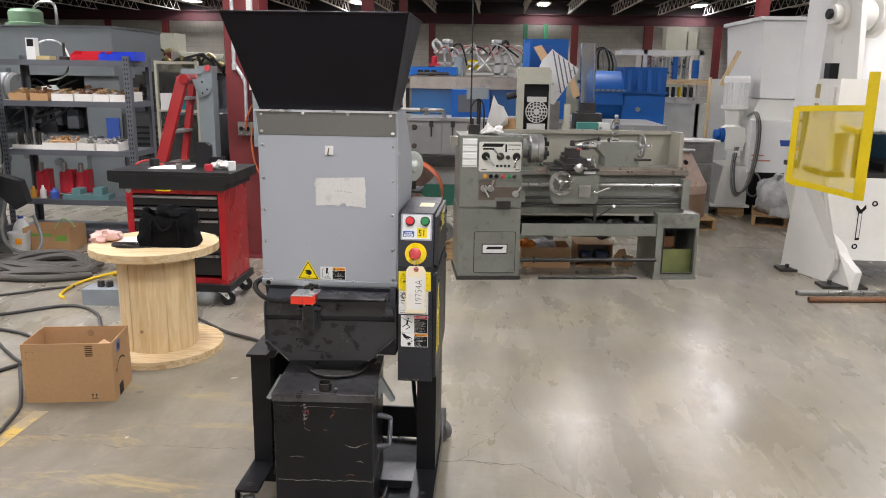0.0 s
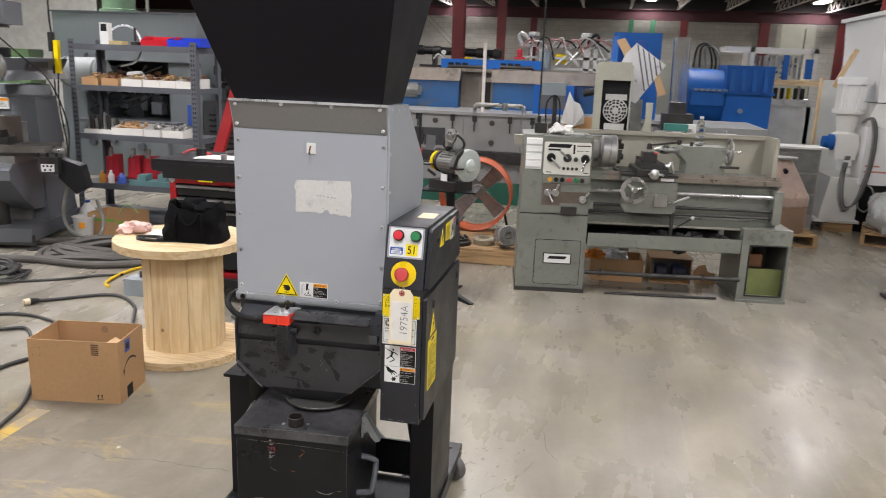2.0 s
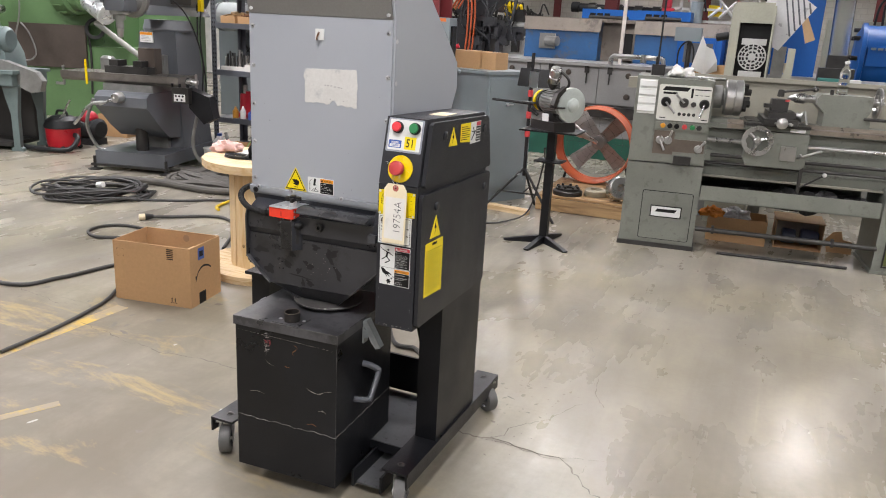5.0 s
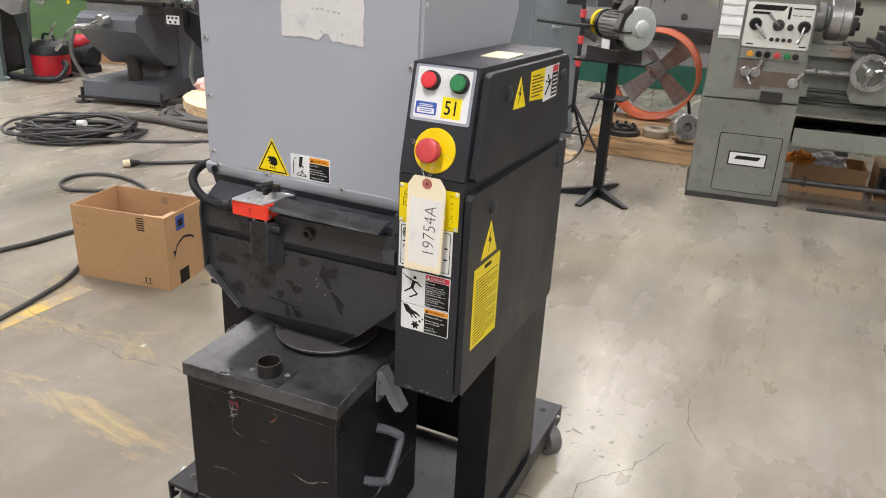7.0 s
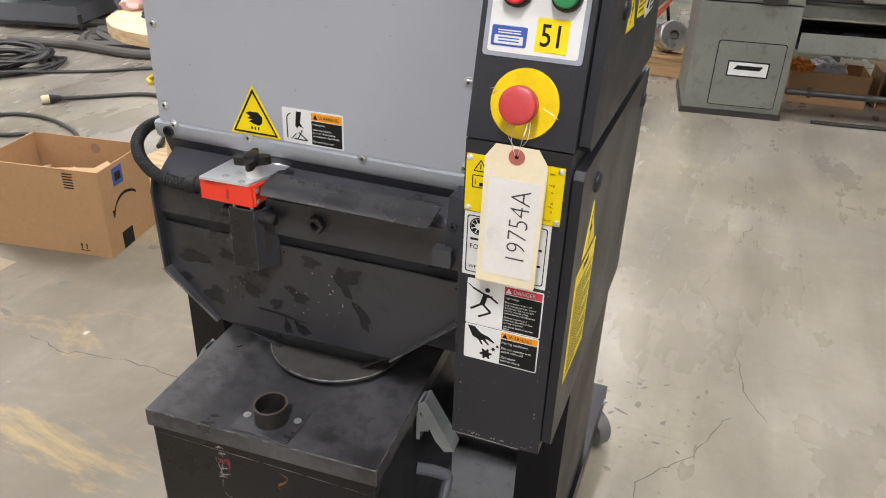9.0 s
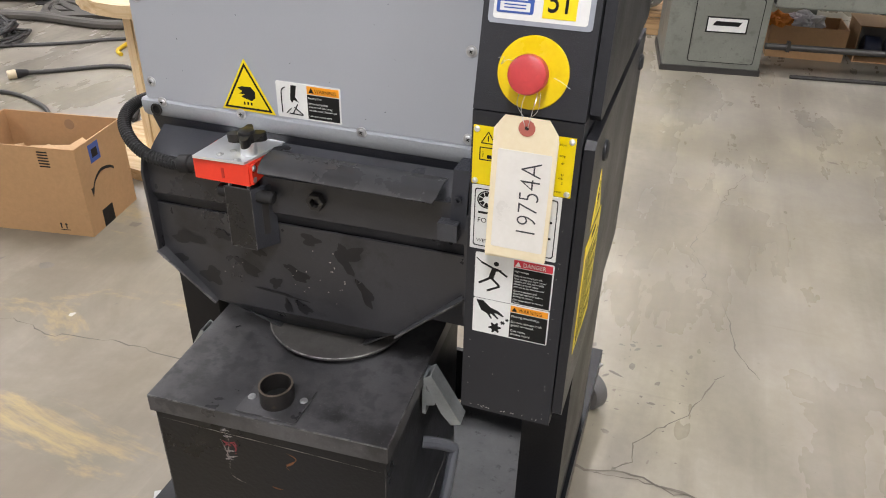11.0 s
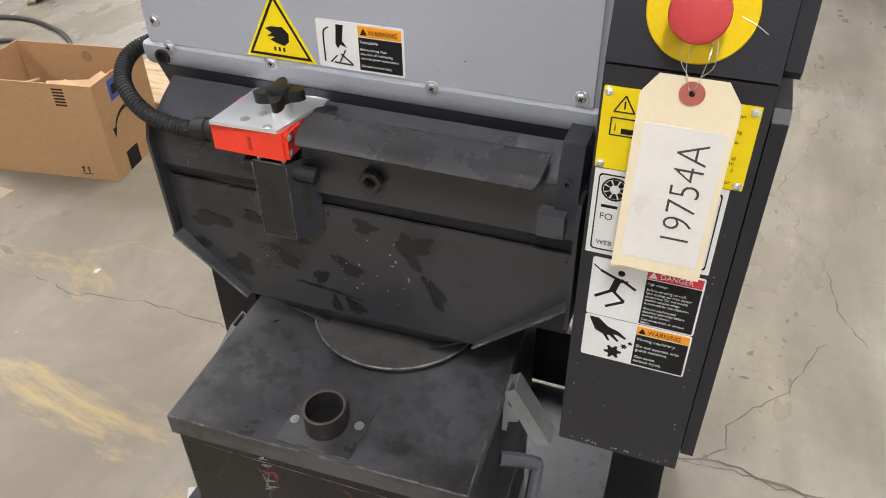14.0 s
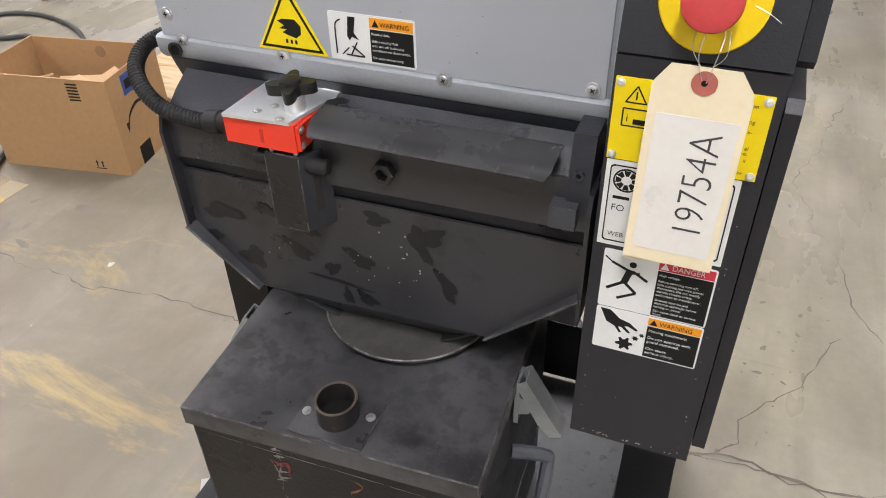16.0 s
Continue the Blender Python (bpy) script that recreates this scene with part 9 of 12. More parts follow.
for k, (x, w, r) in enumerate(((0.37, 0.30, 6), (0.70, 0.16, 0), (0.88, 0.21, -2))):
    tray("parts_bin", at_shelf(x, 0.02, 0.86, r), w, 0.3, 0.085, BIN_WHITE, "white card parts bin with small tools", 0.75, "bin", "parts bins on the shelving")
    rnd = random.Random(50 + k)
    bm = fresh()
    for j in range(18):
        rod(bm, (rnd.uniform(0.03, w - 0.03), rnd.uniform(0.03, 0.26), rnd.uniform(0.02, 0.07)), (rnd.uniform(0.03, w - 0.03), rnd.uniform(0.03, 0.26), rnd.uniform(0.05, 0.11)), rnd.uniform(0.006, 0.014), n=7)
    tagged(part("loose_tools", bm, STEEL if k else CARDBOARD, smooth=20), "small tools heaped in a bin", "hardware", kind="stuff").matrix_basis = at_shelf(x, 0.02, 0.865)
rnd = random.Random(21)
DH = thing("drill_rack", at_shelf(0.06, 0.06, 0.86), "pale block holding many upright drills and cutters", "drill rack")
bm = fresh()
span(bm, (0, 0, 0), (0.29, 0.16, 0.035), 0.003)
part("block", bm, BIN_WHITE, DH)
for k in range(20):
    bm = fresh()
    x, y, h = 0.02 + 0.028 * (k % 10), 0.045 + 0.07 * (k // 10), rnd.uniform(0.08, 0.16)
    rod(bm, (x, y, 0.035), (x + rnd.uniform(-0.006, 0.006), y, 0.035 + h), rnd.uniform(0.006, 0.012), n=8)
    part("drill", bm, STEEL_DARK if k % 3 else STEEL, DH)
tray("parts_bin", at_shelf(0.69, 0.06, 1.66, 2), 0.30, 0.2, 0.085, mat("red_plastic", (0.50, 0.012, 0.025), 0.35), "red plastic stacking bin on the top shelf", 0.6, "bin", "stacking bins")
tray("parts_bin", at_shelf(0.96, 0.04, 1.66, -3), 0.33, 0.2, 0.08, mat("blue_plastic", (0.015, 0.045, 0.50), 0.35), "blue plastic stacking bin on the top shelf", 0.7, "bin", "stacking bins")
JUG = thing("bottle", at_shelf(0.26, 0.10, 1.66), "white plastic bottle with a printed label on the top shelf", "bottle")
bm = fresh()
span(bm, (0, 0, 0), (0.085, 0.06, 0.19), 0.01, 2)
part("body", bm, WHITE_LBL, JUG)
bm = fresh()
span(bm, (0.012, -0.001, 0.115), (0.073, 0.001, 0.18))
part("label", bm, BLACK_INK_SHADE, JUG, smooth=0)
bm = fresh()
span(bm, (0, 0, 0), (0.13, 0.10, 0.035), 0.004)
solo("sponge_block", bm, mat("tan_foam", (0.42, 0.33, 0.16), 0.9), "tan foam block on the top shelf", "sponge", at_shelf(0.345, 0.1, 1.66))
bm = fresh()
turned(bm, [(0, 0), (0.045, 0), (0.045, 0.03), (0.012, 0.035), (0.012, 0.15), (0, 0.15)], 16)
solo("dial_stand", bm, STEEL_DARK, "small dark stand on the top shelf", "tool", at_shelf(0.60, 0.12, 1.66))
bm = fresh()
hose(bm, [(0.12, 0.3, 1.62), (0.2, 0.34, 1.78), (0.32, 0.36, 1.84), (0.45, 0.36, 1.80), (0.52, 0.34, 1.66), (0.48, 0.30, 1.52), (0.35, 0.25, 1.47)], 0.010, 8, 6)
solo("hose_loop", bm, ZINC, "loop of grey hose behind the shelving", "hose", pose(HX, HY, 0))
# fourth shelf: jacks, bottles, vise
RED_PART = mat("red_casting", (0.42, 0.015, 0.03), 0.45)
for x in (0.14, 0.37, 0.53):
    JK = thing("bottle_jack", at_shelf(x, 0.16, 0.405) @ Matrix.Diagonal((1.1, 1.1, 1.2, 1)), "red cast bottle jack on the shelving", "jack", "jacks on the shelving")
    bm = fresh()
    span(bm, (0, 0, 0), (0.13, 0.12, 0.03), 0.004)
    rod(bm, (0.065, 0.06, 0.03), (0.065, 0.06, 0.19), 0.05, 0.045, 18, 0.008)
    part("body", bm, RED_PART, JK)
    bm = fresh()
    rod(bm, (0.065, 0.06, 0.19), (0.065, 0.06, 0.26), 0.022, n=12)
    part("ram", bm, STEEL, JK)
    bm = fresh()
    span(bm, (0.10, 0.02, 0.03), (0.15, 0.10, 0.21), 0.01)
    part("pump", bm, RED_PART, JK)
for x, r, h, material, lb in ((0.22, 0.030, 0.11, mat("amber_oil", (0.42, 0.2, 0.03), 0.3), "small bottle of amber oil on the shelving"), (0.31, 0.028, 0.12, WHITE_LBL, "small white squeeze bottle on the shelving"), (0.42, 0.042, 0.10, mat("blue_yellow_can", (0.05, 0.10, 0.40), 0.4), "blue and yellow can on the shelving")):
    bm = fresh()
    turned(bm, [(0, 0), (r, 0), (r, h * 0.62), (r * 0.5, h * 0.78), (r * 0.3, h), (0, h)], 18)
    solo("bottle", bm, material, lb, "bottle", at_shelf(x, 0.06, 0.405))
TEAL = mat("teal_enamel", (0.10, 0.20, 0.21), 0.45, 0, 0.1, 6, 90, 0.05)
VS = thing("machine_vise", at_shelf(0.53, 0.0, 0.405, 4), "teal machine vise lying on the shelving", "vise")
bm = fresh()
span(bm, (0, 0, 0), (0.42, 0.15, 0.045), 0.006, 2)
span(bm, (0.28, 0.01, 0.045), (0.36, 0.14, 0.11), 0.008, 2)
part("base", bm, TEAL, VS)
bm = fresh()
span(bm, (0.08, 0.01, 0.045), (0.16, 0.14, 0.10), 0.008, 2)
part("jaw", bm, TEAL, VS)
bm = fresh()
rod(bm, (-0.05, 0.07, 0.035), (0.1, 0.07, 0.035), 0.018, n=12)
part("screw", bm, STEEL_DARK, VS)
# bottom shelf and floor in front of it
cs = carton("carton", at_shelf(0.34, -0.36, 0.0, 3), 0.42, 0.30, 0.20, "brown carton with green print on the floor by the shelving", True)
for x0, z0, x1, z1 in ((0.04, 0.13, 0.26, 0.155), (0.29, 0.09, 0.39, 0.14)):
    bm = fresh()
    span(bm, (x0, -0.001, z0), (x1, 0.0, z1))
    part("green_print", bm, mat("green_ink", (0.16, 0.36, 0.05), 0.7), cs, smooth=0)
bm = fresh()
hose(bm, [(0.5, -0.18, 0.10), (0.55, -0.19, 0.19), (0.62, -0.18, 0.26), (0.70, -0.16, 0.20), (0.72, -0.15, 0.08)], 0.006, 8)
solo("garden_cable", bm, mat("green_rubber", (0.3, 0.5, 0.2), 0.5), "thin green cable draped over the carton", "cable", pose(HX, HY, 0))
BK = thing("bucket", pose(-4.0, 6.36, 0) @ Matrix.Diagonal((0.7, 0.7, 0.7, 1)), "white plastic bucket with an orange print on the floor", "bucket")
bm = fresh()
turned(bm, [(0, 0.004), (0.105, 0.004), (0.13, 0.25), (0.138, 0.25), (0.138, 0.262), (0.128, 0.262), (0.102, 0.01), (0, 0.01)], 32)
part("pail", bm, mat("milky_plastic", (0.55, 0.55, 0.53), 0.45, 0, 0.1, 6, 60, 0.05, (0.3, 0.3, 0.28), 0.3), BK)
bm = fresh()
prism(bm, [(-0.035, 0), (0.035, 0), (0.037, 0.075), (-0.037, 0.075)], "y", -0.0015, 0.0, 0, 1, pose(0.055, -0.113, 0.13, 5, 0, 24))
part("print", bm, ORANGE_LBL, BK, smooth=0)
J2 = thing("jug", pose(-4.13, 6.60, 0.0), "white plastic jug with a blue cap beside the shelving", "jug")
bm = fresh()
turned(bm, [(0, 0.0), (0.07, 0.0), (0.074, 0.01), (0.074, 0.16), (0.06, 0.20), (0.028, 0.245), (0.022, 0.262), (0, 0.262)], 26)
part("body", bm, WHITE_LBL, J2)
bm = fresh()
turned(bm, [(0, 0.258), (0.024, 0.258), (0.024, 0.28), (0, 0.28)], 18)
part("cap", bm, BLUE_LBL, J2)
bm = fresh()
span(bm, (-0.04, -0.0765, 0.07), (0.045, -0.074, 0.095))
part("text_bar", bm, BLUE_LBL, J2, smooth=0)
YT = thing("pendant_control", pose(HX - 0.09, HY - 0.03, 1.42), "yellow hoist pendant hanging on a black cable", "pendant")
bm = fresh()
span(bm, (-0.02, -0.02, -0.03), (0.02, 0.02, 0.26), 0.008, 2)
part("body", bm, YELLOW_RING, YT)
bm = fresh()
hose(bm, [(-0.03, 0, 0.25), (-0.055, 0, 0.45), (-0.05, 0, 1.0), (-0.06, 0, 2.0), (-0.05, 0, 2.7)], 0.009, 8, 4)
hose(bm, [(0.0, 0, 0.0), (-0.02, 0, -0.3), (0.03, 0, -0.7), (-0.02, 0.02, -1.05)], 0.007, 8, 5)
hose(bm, [(-0.04, 0, 0.2), (-0.05, 0, -0.4), (0.0, 0, -0.8), (-0.1, -0.05, -1.35)], 0.007, 8, 5)
apart("cable", bm, RUBBER, YT)
bm = fresh()
rod(bm, (-0.05, 0, 0.16), (-0.05, 0, 0.33), 0.03, n=14, bev=0.006)
part("connector", bm, RUBBER, YT)

# ---- knee mill ----
MILL_GREY = mat("slate_machine_enamel", (0.105, 0.113, 0.125), 0.4, 0, 0.12, 3, 120, 0.05, (0.06, 0.065, 0.07), 0.2)
KM = thing("knee_mill", pose(-4.70, 5.66, 0, 0, 0, 14), "grey knee milling machine with a vise on its table", "milling machine")


def km(name, bm, material, label="", parent=None, smooth=35):
    return part(name, bm, material, parent or KM, label, smooth=smooth)


bm = fresh()
span(bm, (-0.02, 0.0, 0.055), (0.64, 1.0, 0.17), 0.02, 2)
km("base", bm, MILL_GREY, "grey cast base")
for y in (-0.02, 0.9):
    bm = fresh()
    span(bm, (-0.06, y, 0.035), (0.68, y + 0.04, 0.055), 0.004)
    km("mount_bar", bm, STEEL_DARK)
for x in (-0.03, 0.65):
    for y in (0.0, 0.92):
        bm = fresh()
        turned(bm, [(0, 0), (0.06, 0), (0.06, 0.008), (0.03, 0.018), (0.014, 0.02), (0.014, 0.12), (0, 0.12)], 18, pose(x, y, 0))
        km("levelling_foot", bm, STEEL_DARK)
bm = fresh()
loft(bm, [(0.12, 0.42, 0.17), (0.60, 0.42, 0.17), (0.60, 0.98, 0.17), (0.12, 0.98, 0.17)], [(0.19, 0.46, 1.20), (0.54, 0.46, 1.20), (0.54, 0.86, 1.20), (0.19, 0.86, 1.20)])
grown(bm, 0.02, 2, 0)
km("column", bm, MILL_GREY, "tapering grey column")
bm = fresh()
span(bm, (0.25, 0.37, 0.17), (0.47, 0.44, 1.00), 0.004)
km("column_way", bm, GREY_CAST)
bm = fresh()
prism(bm, [(0.46, 0.27), (0.46, 0.70), (-0.06, 0.70), (-0.12, 0.66), (-0.12, 0.58), (0.08, 0.40), (0.24, 0.29)], "x", 0.09, 0.57, 0.02, 2)
km("knee", bm, MILL_GREY, "grey cast knee")
bm = fresh()
rod(bm, (0.33, 0.18, 0.17), (0.33, 0.18, 0.40), 0.055, n=18)
km("elevating_screw", bm, STEEL_DARK)
bm = fresh()
span(bm, (0.10, 0.0, 0.70), (0.56, 0.34, 0.76), 0.006, 2)
km("saddle", bm, GREY_CAST)
bm = fresh()
prism(bm, [(0.02, 0.765), (0.28, 0.765), (0.31, 0.79), (0.31, 0.845), (-0.01, 0.845), (-0.01, 0.79)], "x", -0.29, 0.80, 0.004)
tb = km("table", bm, mat("oily_table_steel", (0.15, 0.138, 0.125), 0.4, 0.5, 0.25, 9, 120, 0.06, (0.07, 0.06, 0.05), 0.3, 6), "dull T-slotted steel table")
bm = fresh()
for y in (0.05, 0.15, 0.25):
    span(bm, (-0.289, y - 0.008, 0.8445), (0.799, y + 0.008, 0.8458))
apart("t_slot", bm, BLACK_INK_SHADE, tb, smooth=0)
for x, sg in ((-0.29, -1), (0.80, 1)):
    bm = fresh()
    rod(bm, (x, 0.15, 0.80), (x + sg * 0.10, 0.15, 0.80), 0.035, 0.025, 16, 0.004)
    rod(bm, (x + sg * 0.085, 0.15, 0.87), (x + sg * 0.085, 0.15, 0.71), 0.011, n=10)
    rod(bm, (x + sg * 0.085, 0.15, 0.715), (x + sg * 0.16, 0.15, 0.715), 0.013, n=10)
    km("table_crank", bm, STEEL, parent=tb)
bm = fresh()
rod(bm, (0.33, -0.12, 0.66), (0.33, -0.20, 0.66), 0.05, 0.04, 18, 0.006)
rod(bm, (0.33, -0.19, 0.66), (0.20, -0.22, 0.60), 0.012, n=10)
rod(bm, (0.24, -0.05, 0.61), (0.10, -0.16, 0.60), 0.022, 0.016, 12)
hose(bm, [(0.1, -0.16, 0.60), (0.05, -0.18, 0.56), (0.0, -0.2, 0.48), (-0.06, -0.2, 0.42)], 0.012, 8)
km("knee_crank", bm, STEEL)
bm = fresh()
span(bm, (0.10, 0.04, 0.845), (0.50, 0.20, 0.905), 0.008, 2)
span(bm, (0.14, 0.05, 0.905), (0.22, 0.19, 0.955), 0.006, 2)
span(bm, (0.36, 0.05, 0.905), (0.44, 0.19, 0.955), 0.006, 2)
apart("mill_vise", bm, STEEL_DARK, KM, "dark machine vise casting")
bm = fresh()
span(bm, (0.35, 0.16, 0.845), (0.50, 0.28, 1.06), 0.004)
km("angle_plate", bm, WAY_BROWN, "dull brown angle plate")
bm = fresh()
span(bm, (-0.048, -0.02, 0.74), (-0.032, -0.01, 0.95), 0.002)
km("yellow_scale", bm, YELLOW_RING)
bm = fresh()
span(bm, (0.78, -0.08, 0.64), (0.93, 0.0, 0.77), 0.006)
pf = km("power_feed", bm, STEEL_DARK, "power feed box")
bm = fresh()
span(bm, (0.80, -0.084, 0.655), (0.90, -0.079, 0.715))
km("feed_plate", bm, WHITE_LBL, parent=pf, smooth=0)
bm = fresh()
for x, z in ((0.82, 0.70), (0.85, 0.70), (0.88, 0.70), (0.83, 0.67), (0.87, 0.67)):
    rod(bm, (x, -0.084, z), (x, -0.088, z), 0.009, n=10)
for x in (0.77, 0.84, 0.91):
    rod(bm, (x, -0.05, 0.76), (x, -0.05, 0.80), 0.012, n=8)
apart("knob", bm, BLACK, pf)
bm = fresh()
prism(bm, [(0.90, 0.76), (1.08, 0.70), (1.12, 0.52), (1.03, 0.47), (0.90, 0.60)], "y", -0.02, 0.10, 0.01)
km("feed_motor", bm, BLACK, parent=pf)
for pts in ([(0.95, 0.06, 0.60), (0.88, 0.06, 0.30), (0.92, 0.12, 0.12), (1.05, 0.25, 0.06), (1.08, 0.35, 0.16), (1.0, 0.45, 0.34)], [(0.0, 0.0, 0.62), (-0.08, 0.0, 0.40), (-0.04, 0.06, 0.2), (0.08, 0.1, 0.14)]):
    bm = fresh()
    hose(bm, pts, 0.015, 8, 6)
    km("coolant_hose", bm, GREY_CAST)
# turret, ram, head
bm = fresh()
turned(bm, [(0, 1.20), (0.21, 1.20), (0.22, 1.22), (0.20, 1.30), (0, 1.30)], 32, pose(0.365, 0.66, 0))
km("turret", bm, MILL_GREY)
bm = fresh()
prism(bm, [(0.27, 1.34), (0.49, 1.34), (0.45, 1.42), (0.50, 1.52), (0.26, 1.52), (0.31, 1.42)], "y", 0.10, 1.25, 0.01, 2)
rm_ = km("ram", bm, MILL_GREY, "grey dovetail ram")
bm = fresh()
span(bm, (0.488, 0.50, 1.44), (0.496, 0.86, 1.49), 0.002)
km("ram_plate", bm, STEEL_DARK, parent=rm_, smooth=0)
bm = fresh()
rod(bm, (0.38, 0.34, 1.52), (0.38, 0.34, 1.60), 0.055, n=16, bev=0.008)
km("ram_cap", bm, RUBBER, parent=rm_)
bm = fresh()
turned(bm, [(0, 0), (0.13, 0), (0.14, 0.02), (0.14, 0.06), (0.11, 0.08), (0.10, 0.14), (0, 0.14)], 28, pose(0.365, 0.14, 1.45, 90))
km("ram_flange", bm, GREY_CAST)
bm = fresh()
prism(bm, [(0.29, 1.36), (0.44, 1.36), (0.46, 1.42), (0.46, 1.60), (0.44, 1.66), (0.29, 1.66), (0.27, 1.60), (0.27, 1.40)], "y", -0.18, 0.02, 0.03, 4)
qh = km("quill_head", bm, MILL_GREY, "grey cast quill head")
bm = fresh()
turned(bm, [(0, 1.22), (0.030, 1.22), (0.034, 1.29), (0.050, 1.29), (0.052, 1.33), (0.075, 1.335), (0.075, 1.37), (0, 1.37)], 24, pose(0.36, -0.10, 0))
km("quill", bm, GREY_CAST, parent=qh)
bm = fresh()
rod(bm, (0.36, -0.10, 1.15), (0.36, -0.10, 1.225), 0.022, 0.03, 18, 0.004)
km("tool_holder", bm, STEEL, parent=qh)
bm = fresh()
span(bm, (0.235, -0.21, 1.42), (0.262, -0.12, 1.58), 0.003)
km("depth_scale", bm, ZINC, parent=qh)
bm = fresh()
rod(bm, (0.33, -0.20, 1.50), (0.33, -0.24, 1.50), 0.035, n=16, bev=0.006)
km("feed_hub", bm, GREY_CAST, parent=qh)
bm = fresh()
turned(bm, [(0, 1.66), (0.115, 1.66), (0.125, 1.69), (0.125, 1.73), (0.10, 1.75), (0, 1.75)], 28, pose(0.365, -0.09, 0))
dh = km("drive_head", bm, MILL_GREY, "grey belt and motor head")
bm = fresh()
span(bm, (0.215, -0.26, 1.75), (0.545, 0.14, 1.97), 0.07, 5)
km("belt_housing", bm, MILL_GREY, parent=dh)
bm = fresh()
span(bm, (0.46, -0.16, 1.77), (0.66, 0.12, 1.94), 0.06, 5)
km("pulley_cover", bm, MILL_GREY, parent=dh)
bm = fresh()
turned(bm, [(0, 1.95), (0.12, 1.95), (0.13, 1.98), (0.12, 2.28), (0.05, 2.31), (0, 2.31)], 28, pose(0.37, -0.06, 0))
km("motor", bm, MILL_GREY, parent=dh)
bm = fresh()
span(bm, (0.37, -0.266, 1.83), (0.44, -0.2595, 1.92))
km("text_plate", bm, ZINC, parent=dh, smooth=0)
bm = fresh()
turned(bm, [(0.03, 0), (0.045, 0), (0.045, 0.012), (0.03, 0.012)], 20, pose(0.29, -0.245, 1.80, 90), True)
km("speed_dial", bm, STEEL, parent=dh)
for a, b in (((0.27, -0.24, 1.80), (0.19, -0.29, 1.78)), ((0.25, -0.12, 1.52), (0.12, -0.16, 1.50)), ((0.3, -0.2, 1.48), (0.22, -0.3, 1.44)), ((0.47, -0.1, 1.50), (0.56, -0.16, 1.46))):
    bm = fresh()
    rod(bm, a, b, 0.010, 0.013, 8)
    km("head_lever", bm, STEEL, parent=qh)
bm = fresh()
hose(bm, [(0.5, -0.05, 1.72), (0.62, 0.1, 1.55), (0.74, 0.3, 1.35), (0.82, 0.4, 1.0), (0.8, 0.42, 0.7)], 0.0065, 8)
km("head_cable", bm, RUBBER)
bm = fresh()
span(bm, (0.21, 0.44, 1.10), (0.33, 0.455, 1.19))
km("warning_sticker", bm, WHITE_LBL, smooth=0)
bm = fresh()
span(bm, (0.211, 0.4385, 1.165), (0.329, 0.4399, 1.188))
km("sticker_band", bm, ORANGE_LBL, smooth=0)
for z in (1.115, 1.128, 1.141, 1.152):
    bm = fresh()
    span(bm, (0.222, 0.4388, z), (0.315 - 0.02 * (z > 1.14), 0.4399, z + 0.005))
    km("text_bar", bm, GREY_INK, smooth=0)

# ---- tall green machine ----
GREEN = mat("pea_green_enamel", (0.102, 0.186, 0.078), 0.42, 0, 0.14, 2, 90, 0.05, (0.06, 0.085, 0.045), 0.3)
PLATE_DULL = mat("dull_grey_tube", (0.22, 0.22, 0.20), 0.5, 0.2, 0.15, 6, 80, 0.05)
GM = thing("vertical_boring_machine", pose(-8.6, 7.62, 0, 0, 0, 22), "tall pea-green vertical boring machine with a side motor", "machine")
bm = fresh()
span(bm, (0.0, 0.0, 0.0), (2.1, 1.2, 0.9), 0.03, 2)
span(bm, (0.2, 0.25, 0.9), (1.0, 1.1, 3.2), 0.03, 2)
span(bm, (1.15, 0.15, 0.9), (1.66, 1.1, 3.4), 0.03, 2)
span(bm, (1.66, 0.65, 0.0), (2.35, 1.25, 1.60), 0.03, 2)
span(bm, (-1.6, 0.3, 0.0), (0.2, 1.2, 1.75), 0.03, 2)
span(bm, (-1.2, 0.5, 1.75), (0.1, 1.2, 3.3), 0.03, 2)
apart("frame", bm, GREEN, GM, "green cast frame")
bm = fresh()
span(bm, (0.3, 0.02, 1.15), (1.35, 0.6, 1.75), 0.05, 3)
part("saddle", bm, GREEN, GM)
bm = fresh()
for x in (1.18, 1.36, 1.52):
    span(bm, (x, 0.11, 0.95), (x + 0.05, 0.15, 3.3), 0.01)
for z in (0.98, 1.9, 2.6):
    span(bm, (1.17, 0.12, z), (1.64, 0.15, z + 0.05), 0.008)
apart("web", bm, GREEN, GM)
bm = fresh()
for k in range(16):
    rod(bm, (1.60, 0.148, 0.98 + 0.15 * k), (1.60, 0.13, 0.98 + 0.15 * k), 0.014, n=8)
apart("bolt", bm, STEEL_DARK, GM)
bm = fresh()
hose(bm, [(1.10, 0.1, 3.2), (1.08, 0.08, 2.4), (1.12, 0.08, 1.9), (1.10, 0.1, 1.2)], 0.016, 8, 4)
hose(bm, [(1.24, 0.05, 1.15), (1.30, -0.02, 0.8), (1.27, 0.0, 0.3)], 0.014, 8, 4)
apart("conduit", bm, STEEL_DARK, GM)
bm = fresh()
for x in (0.35, 0.65, 0.9):
    span(bm, (x, 0.20, 1.7), (x + 0.1, 0.26, 3.1), 0.004)
span(bm, (0.28, -0.04, 0.62), (1.25, 0.0, 1.15), 0.004)
apart("way_cover", bm, WAY_BROWN, GM)
bm = fresh()
rod(bm, (1.0, 0.05, 1.48), (1.30, -0.2, 1.48), 0.22, 0.20, 28, 0.03)
rod(bm, (1.28, -0.18, 1.48), (1.46, -0.33, 1.45), 0.16, 0.14, 28, 0.02)
part("motor", bm, GREEN, GM, "green finned motor")
